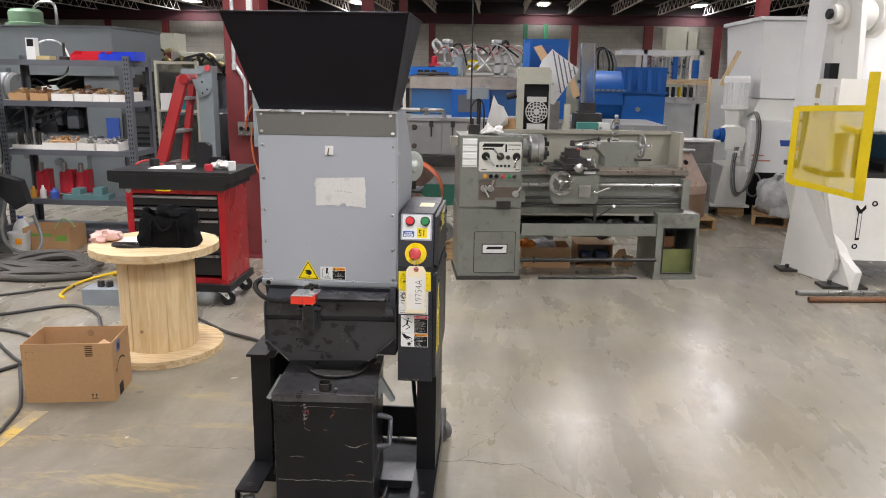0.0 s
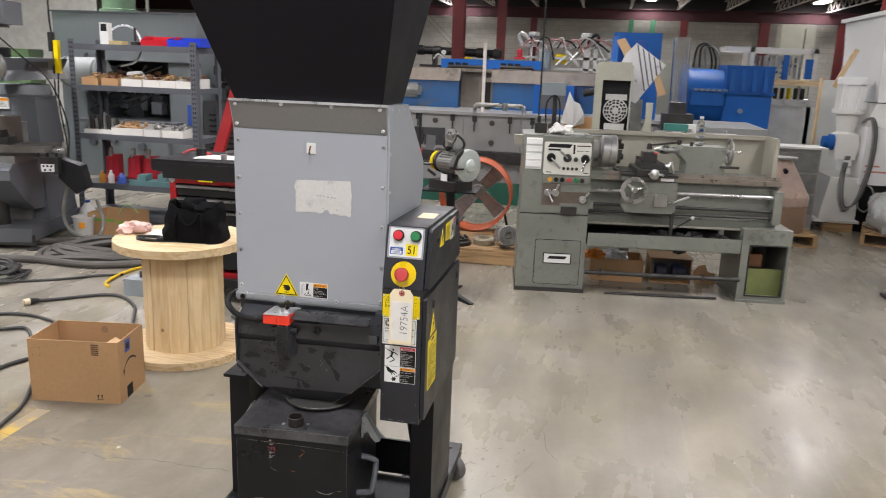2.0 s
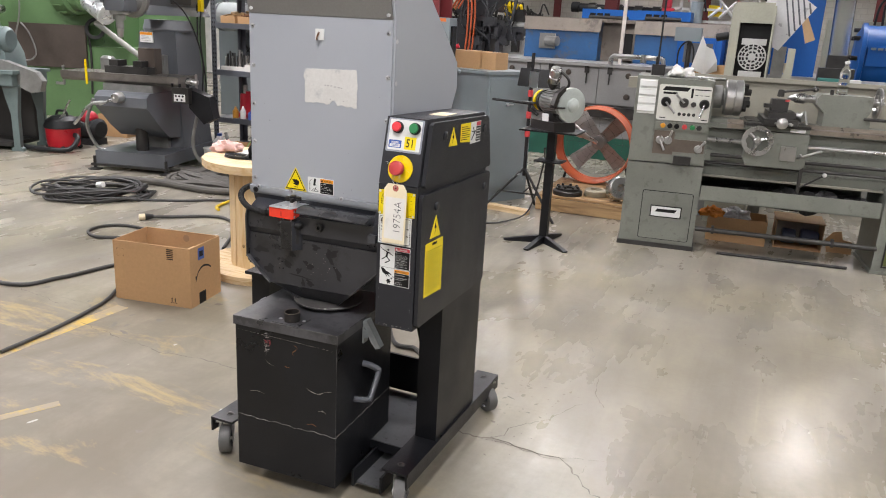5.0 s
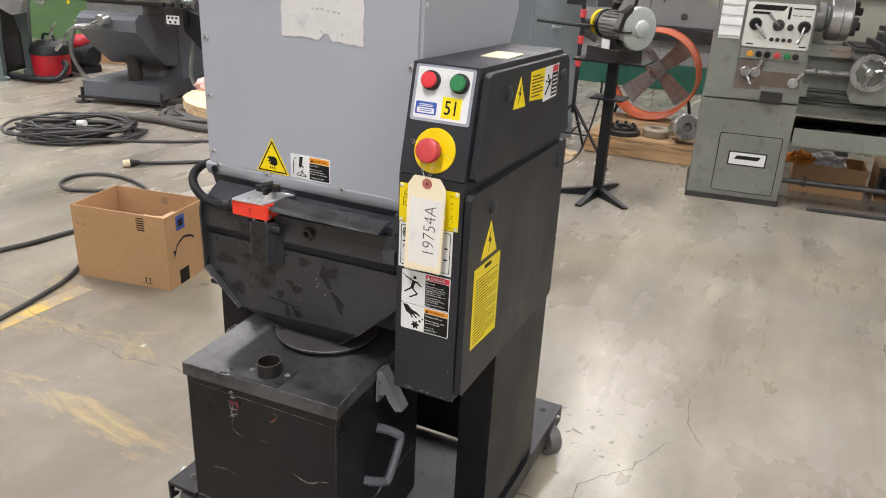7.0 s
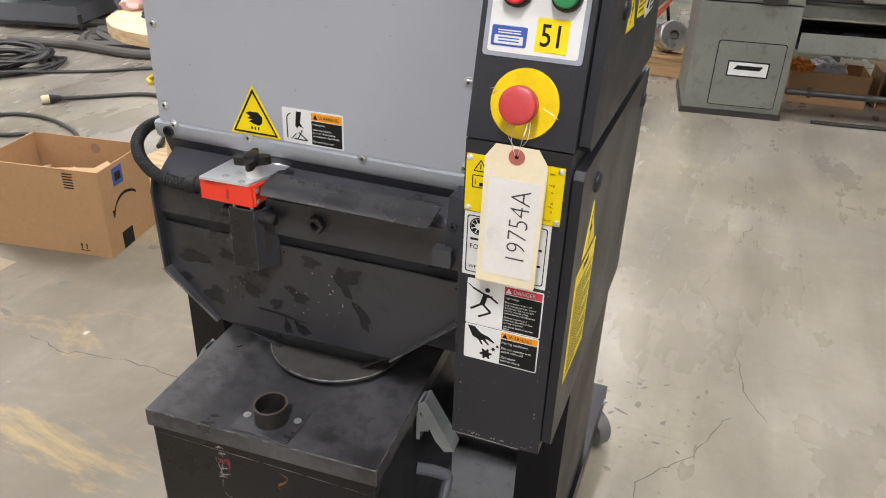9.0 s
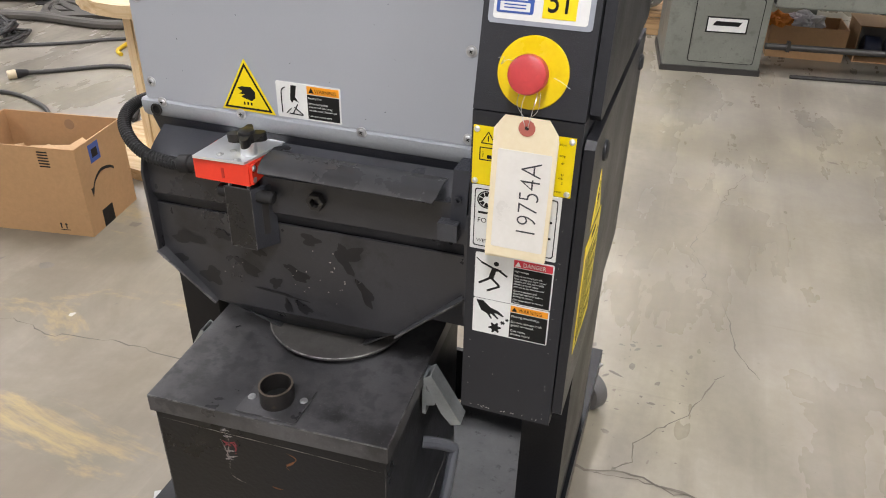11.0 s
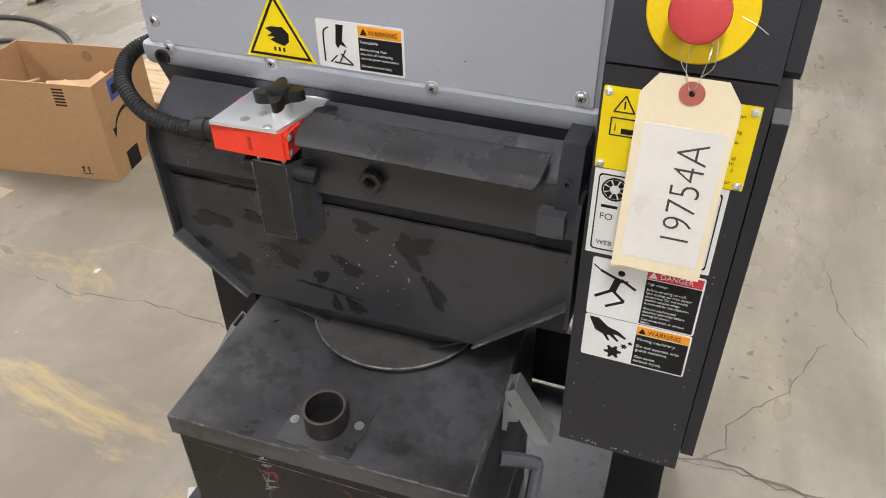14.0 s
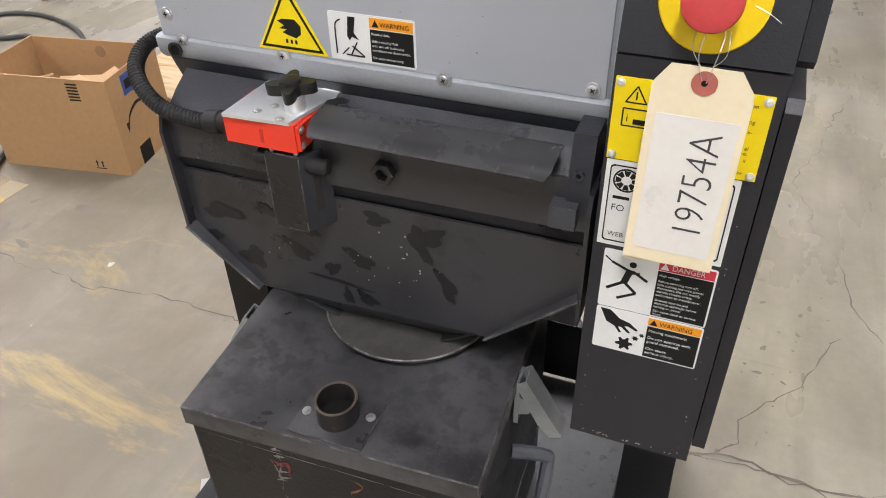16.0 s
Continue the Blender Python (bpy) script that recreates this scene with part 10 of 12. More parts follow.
bm = fresh()
for k in range(14):
    a = 2 * math.pi * k / 14
    p = Vector((1.03, 0.025, 1.48))
    rod(bm, p + Vector((0.14 * math.cos(a), 0.17 * math.cos(a), 0.225 * math.sin(a))), p + Vector((0.14 * math.cos(a) + 0.2, 0.17 * math.cos(a) - 0.17, 0.225 * math.sin(a))), 0.008, n=6)
apart("fin", bm, GREEN, GM)
bm = fresh()
rod(bm, (1.44, -0.31, 1.45), (1.78, -0.52, 1.30), 0.10, 0.13, 24, 0.01)
part("bright_shroud", bm, ZINC, GM, "bright sheet-metal duct end")
bm = fresh()
rod(bm, (1.55, -0.35, 1.20), (2.35, -0.60, 0.72), 0.034, n=14)
part("extension_tube", bm, PLATE_DULL, GM)
bm = fresh()
hose(bm, [(0.75, -0.1, 3.0), (0.55, -0.15, 2.0), (0.5, -0.15, 1.3), (0.42, -0.15, 0.95), (0.52, -0.15, 0.70), (0.66, -0.15, 0.78), (0.6, -0.15, 1.02), (0.5, -0.15, 1.15)], 0.010, 8, 6)
part("hanging_cable", bm, GREY_CAST, GM)
bm = fresh()
turned(bm, [(0.09, 0), (0.13, 0), (0.13, 0.02), (0.09, 0.02)], 28, pose(1.42, -0.1, 1.12, 80), True)
part("cable_loop", bm, RUBBER, GM)
bm = fresh()
rod(bm, (1.55, -0.1, 0.60), (1.55, -0.1, 0.80), 0.09, 0.09, 18, 0.03)
part("oil_bottle", bm, GREY_CAST, GM)
bm = fresh()
for x, z in ((0.1, 1.5), (0.2, 1.3), (0.12, 1.1)):
    rod(bm, (x, 0.0, z), (x, -0.12, z), 0.05, n=14, bev=0.01)
    rod(bm, (x - 0.08, -0.12, z - 0.04), (x + 0.08, -0.12, z + 0.04), 0.012, n=8)
apart("control_lever", bm, STEEL, GM)

# ---- belt grinder table at the far side ----
BGT = thing("belt_sander_bench", pose(-6.12, 5.72, 0, 0, 0, 18), "teal steel bench carrying a grey belt grinder", "machine")
BENCH_TEAL = mat("faded_grey_teal_enamel", (0.13, 0.17, 0.168), 0.5, 0, 0.15, 5, 90, 0.06, (0.06, 0.06, 0.055), 0.3, 4)
bm = fresh()
span(bm, (-1.0, -0.02, 0.735), (0.28, 0.57, 0.765), 0.006)
span(bm, (-0.98, 0.0, 0.625), (0.25, 0.55, 0.735), 0.006)
part("top", bm, BENCH_TEAL, BGT)
# added dark sheets, standing for the shade under the bench
bm = fresh()
span(bm, (-0.95, 0.46, 0.04), (0.14, 0.50, 0.625), 0.004)
span(bm, (-0.95, 0.06, 0.04), (0.14, 0.46, 0.08), 0.004)
part("back_panel", bm, mat("dark_bench_fill", (0.03, 0.028, 0.026), 0.6, 0, 0.3, 5, 60, 0.08), BGT, "dark panel and shelf added for the darkness between the legs", smooth=0)
for x in (-0.9, 0.15):
    for y in (0.05, 0.45):
        bm = fresh()
        prism(bm, [(x - 0.01, 0.0), (x + 0.11, 0.0), (x + 0.11, 0.025), (x + 0.085, 0.04), (x + 0.09, 0.35), (x + 0.12, 0.63), (x - 0.05, 0.63), (x - 0.02, 0.50), (x + 0.02, 0.35), (x + 0.02, 0.04), (x - 0.01, 0.025)], "y", y, y + 0.05, 0.005)
        part("leg", bm, BENCH_TEAL, BGT)
bm = fresh()
span(bm, (-0.5, 0.1, 0.765), (0.06, 0.45, 0.98), 0.05, 3)
prism(bm, [(-0.2, 0.765), (0.14, 0.765), (0.12, 0.92), (0.04, 1.08), (-0.12, 1.08)], "y", 0.12, 0.42, 0.03, 2)
rod(bm, (-0.3, 0.2, 1.04), (0.15, 0.2, 1.04), 0.12, n=24, bev=0.03)
part("grinder_body", bm, BENCH_TEAL, BGT)
bm = fresh()
prism(bm, [(0.10, 0.86), (0.44, 0.76), (0.50, 0.68), (0.47, 0.58), (0.38, 0.56), (0.05, 0.72)], "y", 0.08, 0.16, 0.02, 2)
part("belt_guard", bm, GREY_CAST, BGT, "grey rounded belt guard")
bm = fresh()
rod(bm, (-0.2, 0.05, 0.79), (0.05, 0.02, 0.80), 0.03, n=14)
part("rag_roll", bm, RAG_W, BGT)

# ---- red and black wet vacuum ----
VC = thing("shop_vacuum", pose(-5.77, 6.22, 0) @ Matrix.Diagonal((0.76, 0.76, 0.76, 1)), "red and black wet-dry shop vacuum with its hose", "vacuum cleaner")
bm = fresh()
turned(bm, [(0, 0.04), (0.19, 0.04), (0.20, 0.07), (0.215, 0.28), (0, 0.28)], 36)
part("drum", bm, mat("red_tank_plastic", (0.48, 0.015, 0.025), 0.35), VC, "red plastic tank")
bm = fresh()
turned(bm, [(0, 0.28), (0.225, 0.28), (0.228, 0.31), (0.20, 0.38), (0.12, 0.43), (0, 0.44)], 36)
hose(bm, [(-0.1, 0, 0.42), (-0.07, 0, 0.49), (0.07, 0, 0.49), (0.1, 0, 0.42)], 0.016, 8)
part("lid", bm, TOP_PLASTIC, VC, "black motor lid")
bm = fresh()
hose(bm, [(0.21, 0.0, 0.20), (0.32, -0.06, 0.16), (0.34, -0.22, 0.05), (0.1, -0.36, 0.045), (-0.4, -0.36, 0.045), (-0.9, -0.2, 0.045)], 0.032, 12, 10, ribs=0.05)
part("hose", bm, TOP_PLASTIC, VC)
for a in (45, 135, 225, 315):
    bm = fresh()
    ball(bm, (0.19 * math.cos(radians(a)), 0.19 * math.sin(radians(a)), 0.03), 0.03, n=12)
    part("caster", bm, RUBBER, VC)
bm = fresh()
hose(bm, [(0.06, -0.1, 0.40), (0.15, -0.12, 0.45), (0.22, -0.1, 0.58), (0.26, -0.08, 0.66)], 0.012, 8)
part("inlet_pipe", bm, STEEL, VC)
V2 = thing("compressor", pose(-5.86, 6.60, 0) @ Matrix.Diagonal((0.8, 0.8, 0.8, 1)), "small red and black compressor behind the vacuum", "compressor")
bm = fresh()
rod(bm, (-0.2, 0, 0.2), (0.24, 0, 0.2), 0.14, n=24, bev=0.04)
span(bm, (-0.18, -0.12, 0.0), (0.2, 0.12, 0.08), 0.01)
part("tank", bm, TOP_PLASTIC, V2)
bm = fresh()
ball(bm, (0.06, -0.02, 0.34), 0.12, (1, 0.9, 0.8), 20)
part("shroud", bm, RED_PART, V2)
carton("carton", pose(-6.2, 7.05, 0, 0, 0, 10), 0.36, 0.3, 0.24, "brown carton on the floor beyond the mill", True)

# ---- big grey machine enclosure behind the shelving ----
ENC = mat("mid_grey_enamel", (0.145, 0.163, 0.172), 0.45, 0, 0.06, 1.5, 60, 0.03, (0.14, 0.15, 0.16), 0.12)
PLATE_G = mat("dusty_tank_enamel", (0.20, 0.215, 0.215), 0.55, 0, 0.15, 3, 80, 0.06, (0.12, 0.12, 0.115), 0.3, 4)
EN = thing("press_brake", pose(-6.6, 9.5, 0), "large grey sheet-metal machine standing behind the shelving", "machine")
bm = fresh()
span(bm, (0, 0, 1.50), (2.0, 1.4, 2.08), 0.01)
span(bm, (0, 0.1, 0.0), (0.35, 1.4, 1.50), 0.01)
span(bm, (1.55, 0.1, 0.0), (2.0, 1.4, 1.50), 0.01)
span(bm, (0.35, 0.0, 0.0), (1.55, 1.0, 0.75), 0.01)
part("frame", bm, ENC, EN)
bm = fresh()
span(bm, (-0.02, -0.02, 2.08), (2.02, 1.42, 2.10))
part("top_edge", bm, SHELF_GREY, EN, smooth=0)
bm = fresh()
rod(bm, (0.4, -0.35, 1.35), (0.95, -0.35, 1.35), 0.18, n=28, bev=0.03)
ac_ = part("accumulator", bm, PLATE_G, EN, "grey cylindrical tank")
bm = fresh()
for x in (0.5, 0.7, 0.86):
    rod(bm, (x, -0.35, 1.52), (x, -0.35, 1.58), 0.03, n=10)
ring(bm, (0.46, -0.35, 1.35), (1, 0, 0), 0.187, 0.18, 0.02, 28)
ring(bm, (0.88, -0.35, 1.35), (1, 0, 0), 0.187, 0.18, 0.02, 28)
apart("tank_fitting", bm, SHELF_GREY, ac_)
bm = fresh()
prism(bm, [(1.00, 1.12), (1.36, 1.12), (1.38, 1.17), (1.20, 1.38), (1.06, 1.36)], "y", -0.05, 0.05, 0.004)
part("panel", bm, WHITE_LBL, EN)
bm = fresh()
for k, (x, z) in enumerate(((0.5, 0.45), (0.8, 0.5), (1.2, 0.42))):
    rod(bm, (x, 0.0, z), (x, -0.06, z), 0.05, n=12)
span(bm, (0.4, -0.2, 0.72), (1.8, 0.0, 0.76), 0.004)
apart("fitting", bm, SHELF_GREY, EN)
bm = fresh()
span(bm, (1.80, 0.08, 0.72), (1.97, 0.1, 0.98), 0.004)
part("blue_panel", bm, BLUE_LBL, EN)
# added dark sheet that paints the interior's shade
bm = fresh()
span(bm, (0.35, 0.9, 0.75), (1.55, 0.95, 1.5))
part("inner_panel", bm, STEEL_DARK, EN, "dark panel added inside, standing for its shaded interior")
bm = fresh()
rnd = random.Random(71)
for k in range(26):
    box(bm, (rnd.uniform(0.45, 1.5), rnd.uniform(0.15, 0.8), rnd.uniform(0.8, 1.4)), (rnd.uniform(0.05, 0.25), 0.12, rnd.uniform(0.04, 0.2)), 0.006)
apart("inner_fitting", bm, SHELF_GREY, EN)
bm = fresh()
for k in range(7):
    hose(bm, [(rnd.uniform(0.4, 1.5), 0.1, 1.45), (rnd.uniform(0.4, 1.5), 0.05, 1.2), (rnd.uniform(0.4, 1.5), 0.1, 0.85)], 0.012, 6)
apart("inner_hose", bm, RUBBER, EN)
TK = thing("chiller_tank", pose(-6.1, 10.2, 2.10), "round green motor standing on the grey machine", "motor")
bm = fresh()
turned(bm, [(0, 0), (0.25, 0), (0.25, 0.06), (0.21, 0.07), (0.21, 0.2), (0.17, 0.24), (0, 0.25)], 30)
part("housing", bm, mat("sage_green", (0.12, 0.20, 0.12), 0.45), TK)
bm = fresh()
hose(bm, [(0.1, 0, 0.22), (0.2, 0, 0.32), (0.4, 0, 0.30), (0.42, 0, 0.02)], 0.02, 8)
part("pipe", bm, STEEL, TK)
# glazed guard and machinery between shelving and column
GD = thing("glazed_guard", pose(-3.90, 9.0, 0), "cream-framed guard door with clear panes", "guard")
bm = fresh()
for x in (0.03, 0.52):
    span(bm, (x, 0, 0), (x + 0.03, 0.05, 1.69))
for z in (1.655, 1.10, 0.45, 0.0):
    span(bm, (0.06, 0.005, z), (0.52, 0.045, z + 0.03))
apart("frame_bar", bm, mat("cream_enamel", (0.40, 0.385, 0.31), 0.5), GD, smooth=0)
for x in (0.062,):
    bm = fresh()
    span(bm, (x, 0.02, 0.48), (x + 0.456, 0.026, 1.653))
    part("pane", bm, glass("dusty_pane", (0.85, 0.87, 0.82), 0.12), GD, smooth=0)
bm = fresh()
span(bm, (0.1, -0.03, 1.12), (0.32, 0.0, 1.32), 0.004)
part("meter_box", bm, WHITE_LBL, GD)
DM = thing("hydraulic_unit", pose(-4.72, 9.55, 0), "dark grey hydraulic unit carrying a small teal tub", "machine")
bm = fresh()
span(bm, (0.16, 0.0, 0.0), (1.35, 0.7, 1.04), 0.012)
part("body", bm, mat("dark_machine_enamel", (0.030, 0.031, 0.034), 0.5, 0, 0.2, 4, 90, 0.08), DM)
bm = fresh()
for k in range(9):
    span(bm, (0.24, -0.012, 0.30 + 0.07 * k), (0.68, 0.0, 0.33 + 0.07 * k), 0.003)
apart("grille_bar", bm, BLACK, DM)
bm = fresh()
turned(bm, [(0, 1.04), (0.085, 1.04), (0.10, 1.17), (0.09, 1.17), (0, 1.10)], 20, pose(0.78, 0.3, 0))
part("tub", bm, mat("teal_plastic", (0.01, 0.25, 0.36), 0.4), DM)
bm = fresh()
rnd = random.Random(83)
for k in range(12):
    box(bm, (rnd.uniform(0.22, 0.62), rnd.uniform(0.1, 0.5), rnd.uniform(1.08, 1.5)), (rnd.uniform(0.05, 0.16), 0.1, rnd.uniform(0.05, 0.16)), 0.006)
span(bm, (0.2, 0.55, 1.04), (0.66, 0.6, 1.56), 0.004)
apart("valve_block", bm, STEEL_DARK, DM)
FM = thing("far_moulding_machine", pose(-6.0, 13.0, 0), "cluttered cream and dark moulding machine in the distance", "machine")
CREAM_M = mat("dull_cream_enamel", (0.42, 0.42, 0.34), 0.5, 0, 0.1, 2, 40, 0.05, (0.2, 0.18, 0.14), 0.25)
bm = fresh()
span(bm, (0, 0, 0.0), (3.2, 1.2, 0.95), 0.02)
span(bm, (0.2, 0.1, 0.95), (1.3, 1.0, 1.55), 0.02)
part("bed", bm, SHELF_GREY, FM)
bm = fresh()
span(bm, (0.20, 0.0, 1.90), (0.72, 0.5, 2.19), 0.03, 2)
rod(bm, (0.70, 0.2, 1.80), (1.5, 0.2, 1.76), 0.10, n=18)
span(bm, (0.1, 0.1, 1.55), (1.6, 0.7, 1.70), 0.01)
part("injection_unit", bm, CREAM_M, FM)
bm = fresh()
rnd = random.Random(27)
for k in range(14):
    x, z = rnd.uniform(0.5, 1.5), rnd.uniform(1.66, 1.92)
    rod(bm, (x, -0.04, z), (x + rnd.uniform(-0.12, 0.16), -0.06, z + rnd.uniform(-0.08, 0.08)), rnd.uniform(0.018, 0.045), n=8)
apart("brass_fitting", bm, mat("tarnished_brass", (0.28, 0.23, 0.10), 0.4, 0.6), FM)
bm = fresh()
rnd = random.Random(12)
for k in range(16):
    x = rnd.uniform(0.2, 2.6)
    hose(bm, [(x, 0, rnd.uniform(1.3, 1.9)), (x + rnd.uniform(-0.3, 0.3), -0.1, rnd.uniform(1.6, 2.1)), (x + rnd.uniform(-0.5, 0.5), 0, rnd.uniform(1.2, 1.8))], rnd.uniform(0.012, 0.03), 6)
for k in range(12):
    box(bm, (rnd.uniform(0.2, 2.9), -0.02, rnd.uniform(1.0, 1.75)), (rnd.uniform(0.06, 0.22), 0.12, rnd.uniform(0.05, 0.2)), 0.004)
apart("fitting", bm, STEEL_DARK, FM)


# ---- injection moulding line behind the lathe ----
PLATE = mat("dull_grey_panel", (0.30, 0.30, 0.295), 0.42, 0.2, 0.08, 2, 80, 0.04, (0.2, 0.2, 0.19), 0.2)
BLUE_M = mat("royal_blue_enamel", (0.006, 0.095, 0.36), 0.52, 0, 0.12, 2, 60, 0.04, (0.02, 0.06, 0.16), 0.28, 3, 0.35)
BLUE_DIRTY = mat("grimy_blue_enamel", (0.009, 0.074, 0.205), 0.5, 0, 0.2, 1.5, 40, 0.06, (0.075, 0.068, 0.06), 0.55, 2.6)
GRIME = mat("grimy_brown_cover", (0.17, 0.145, 0.12), 0.5, 0.2, 0.25, 2, 40, 0.06, (0.07, 0.06, 0.05), 0.5, 3.5)
IM = thing("injection_moulding_machine", pose(-3.1, 9.5, 0), "long injection moulding machine with grimy blue guards on a grey bed", "machine")


def im(name, bm, material, label="", parent=None, smooth=35):
    return part(name, bm, material, parent or IM, label, m=pose(3.1, -9.5, 0), smooth=smooth)


X0 = -2.55
for k in range(5):
    bm = fresh()
    span(bm, (X0 + 0.68 * k, 9.50, 0.62), (X0 + 0.672 + 0.68 * k, 9.53, 1.03), 0.004)
    p = im("bed_panel", bm, PLATE, "dull grey bed panel")
    bm = fresh()
    for dx in (0.10, 0.52):
        span(bm, (X0 + 0.68 * k + dx, 9.475, 0.955), (X0 + 0.68 * k + dx + 0.05, 9.50, 1.03), 0.003)
        rod(bm, (X0 + 0.68 * k + dx + 0.025, 9.48, 0.96), (X0 + 0.68 * k + dx + 0.025, 9.48, 0.84), 0.008, n=8)
    apart("latch", bm, STEEL_DARK, p, m=pose(3.1, -9.5, 0))
    bm = fresh()
    for z in (0.72, 0.95):
        rod(bm, (X0 + 0.68 * k + 0.335, 9.50, z), (X0 + 0.68 * k + 0.335, 9.475, z), 0.032, n=14, bev=0.006)
    apart("clamp_knob", bm, WAY_BROWN, p, m=pose(3.1, -9.5, 0))
bm = fresh()
span(bm, (-3.1, 9.53, 0.25), (2.2, 10.9, 1.02), 0.01)
span(bm, (-2.7, 9.46, 1.03), (1.2, 10.9, 1.065), 0.006)
im("bed", bm, PLATE)
bm = fresh()
span(bm, (-3.1, 9.45, 0.0), (2.0, 10.9, 0.25), 0.01)
im("base", bm, mat("dark_green_enamel", (0.012, 0.09, 0.06), 0.5), "dark green base")
bm = fresh()
span(bm, (-3.1, 9.42, 0.48), (2.0, 9.5, 0.60), 0.01)
im("drip_rail", bm, STEEL_DARK)
for x0, x1 in ((-2.35, -1.42), (-0.98, -0.42), (-0.38, 0.43)):
    bm = fresh()
    prism(bm, [(10.3, 1.065), (10.3, 1.42), (10.36, 1.52), (10.9, 1.52), (10.9, 1.065)], "x", x0, x1, 0.01)
    g = im("guard", bm, BLUE_DIRTY, "grimy blue guard")
    bm = fresh()
    prism(bm, [(10.295, 1.40), (10.35, 1.525), (10.92, 1.525), (10.92, 1.55), (10.33, 1.55), (10.27, 1.40)], "x", x0 - 0.02, x1 + 0.02)
    im("guard_top", bm, GRIME, parent=g, smooth=0)
bm = fresh()
span(bm, (-2.4, 10.38, 1.52), (0.35, 10.9, 1.56), 0.006)
span(bm, (-1.42, 10.5, 1.07), (-0.98, 10.9, 1.52), 0.006)
span(bm, (-1.16, 10.33, 1.09), (-0.98, 10.45, 1.45), 0.006)
im("die_area", bm, GRIME, "grimy brown die head")
# flat black plate, painted shade in place of an open die
bm = fresh()
span(bm, (-1.13, 10.32, 1.12), (-1.01, 10.335, 1.40))
im("dark_opening", bm, BLACK_INK_SHADE, smooth=0)
for x0, x1, z0, z1 in ((-1.70, -1.02, 1.56, 1.675), (-1.02, -0.40, 1.57, 1.68)):
    bm = fresh()
    span(bm, (x0, 10.5, z0), (x1, 10.8, z1), 0.008)
    ub = im("upper_beam", bm, BLUE_M, "bright blue top beam")
    bm = fresh()
    for k in range(3):
        span(bm, (x0 + 0.10 + 0.09 * k, 10.494, z0 + 0.02), (x0 + 0.17 + 0.09 * k, 10.5, z0 + 0.07))
    apart("slot", bm, BLACK_INK_SHADE, ub, m=pose(3.1, -9.5, 0), smooth=0)
    bm = fresh()
    rod(bm, (x0 + 0.1, 10.46, z0 + 0.02), (x1 - 0.1, 10.46, z0 + 0.02), 0.022, n=10)
    im("tie_rod", bm, STEEL_DARK, parent=ub)
bm = fresh()
span(bm, (-0.42, 9.8, 1.065), (0.05, 10.4, 1.40), 0.008)
span(bm, (-0.36, 9.785, 1.11), (-0.02, 9.80, 1.36), 0.003)
im("operator_panel", bm, BLUE_M)
bm = fresh()
span(bm, (-0.34, 9.780, 1.13), (-0.04, 9.786, 1.34))
im("panel_window", bm, SHELF_GREY, smooth=0)
bm = fresh()
span(bm, (-2.15, 10.26, 1.18), (-1.95, 10.3, 1.36), 0.006)
rod(bm, (-2.05, 10.25, 1.27), (-1.9, 10.2, 1.27), 0.06, n=16)
im("side_fitting", bm, GREY_CAST)
bm = fresh()
hose(bm, [(-1.05, 9.4, 1.065), (-1.05, 9.4, 1.13), (-1.02, 9.4, 1.155), (-0.98, 9.4, 1.16), (-0.55, 9.4, 1.16), (-0.50, 9.4, 1.155), (-0.485, 9.4, 1.12), (-0.48, 9.4, 1.065)], 0.026, 10, 4)
rod(bm, (-0.70, 9.4, 1.10), (-0.70, 9.4, 1.19), 0.034, n=10)
im("steam_pipe", bm, STEEL, "bent grey pipe")
bm = fresh()
span(bm, (-1.015, 9.62, 1.065), (-0.98, 9.655, 1.86), 0.004)
im("white_post", bm, JOIST, "upright white post")
# pale frame with hoses over the line
WF = thing("gauge_frame", pose(-0.75, 11.0, 1.56), "pale tubular frame crowded with valves and pink hoses", "pipework")
PALE_AL = mat("pale_aluminium", (0.55, 0.55, 0.53), 0.4, 0.5, 0.1, 6, 60, 0.05)
bm = fresh()
for x, w in ((0.14, 0.03), (0.26, 0.075), (0.85, 0.075), (0.98, 0.045), (1.16, 0.04)):
    span(bm, (x, 0, 0), (x + w, 0.05, 0.33), 0.004)
for a, b in (((0.62, 0.08), (0.80, 0.27)), ((0.80, 0.08), (0.62, 0.27)), ((0.5, 0.08), (0.62, 0.2))):
    rod(bm, (a[0], -0.01, a[1]), (b[0], -0.01, b[1]), 0.018, n=8)
for z in (0.02, 0.16, 0.31):
    span(bm, (0.0 if z > 0.1 else 0.3, 0.0, z), (1.25, 0.04, z + 0.03))
apart("frame_bar", bm, PALE_AL, WF, smooth=0)
rnd = random.Random(31)
for k in range(11):
    x = 0.05 + 0.09 * k
    bm = fresh()
    e = rnd.uniform(0.2, 0.45)
    hose(bm, [(x, -0.02, 0.30), (x + 0.3 * e, -0.06, 0.37 + rnd.uniform(0, 0.07)), (x + 0.7 * e, -0.08, 0.37 + rnd.uniform(-0.02, 0.06)), (x + e, -0.05, rnd.uniform(0.12, 0.32))], 0.0115, 7, 5)
    part("hose", bm, (mat("pink_hose", (0.36, 0.16, 0.15), 0.5), PALE_AL, RUBBER)[k % 3], WF)
for x in (0.19, 0.87):
    bm = fresh()
    turned(bm, [(0, 0.33), (0.025, 0.33), (0.025, 0.43), (0.07, 0.45), (0.07, 0.49), (0.04, 0.50), (0, 0.50)], 18, pose(x, 0, 0))
    part("valve_wheel", bm, PALE_AL, WF)
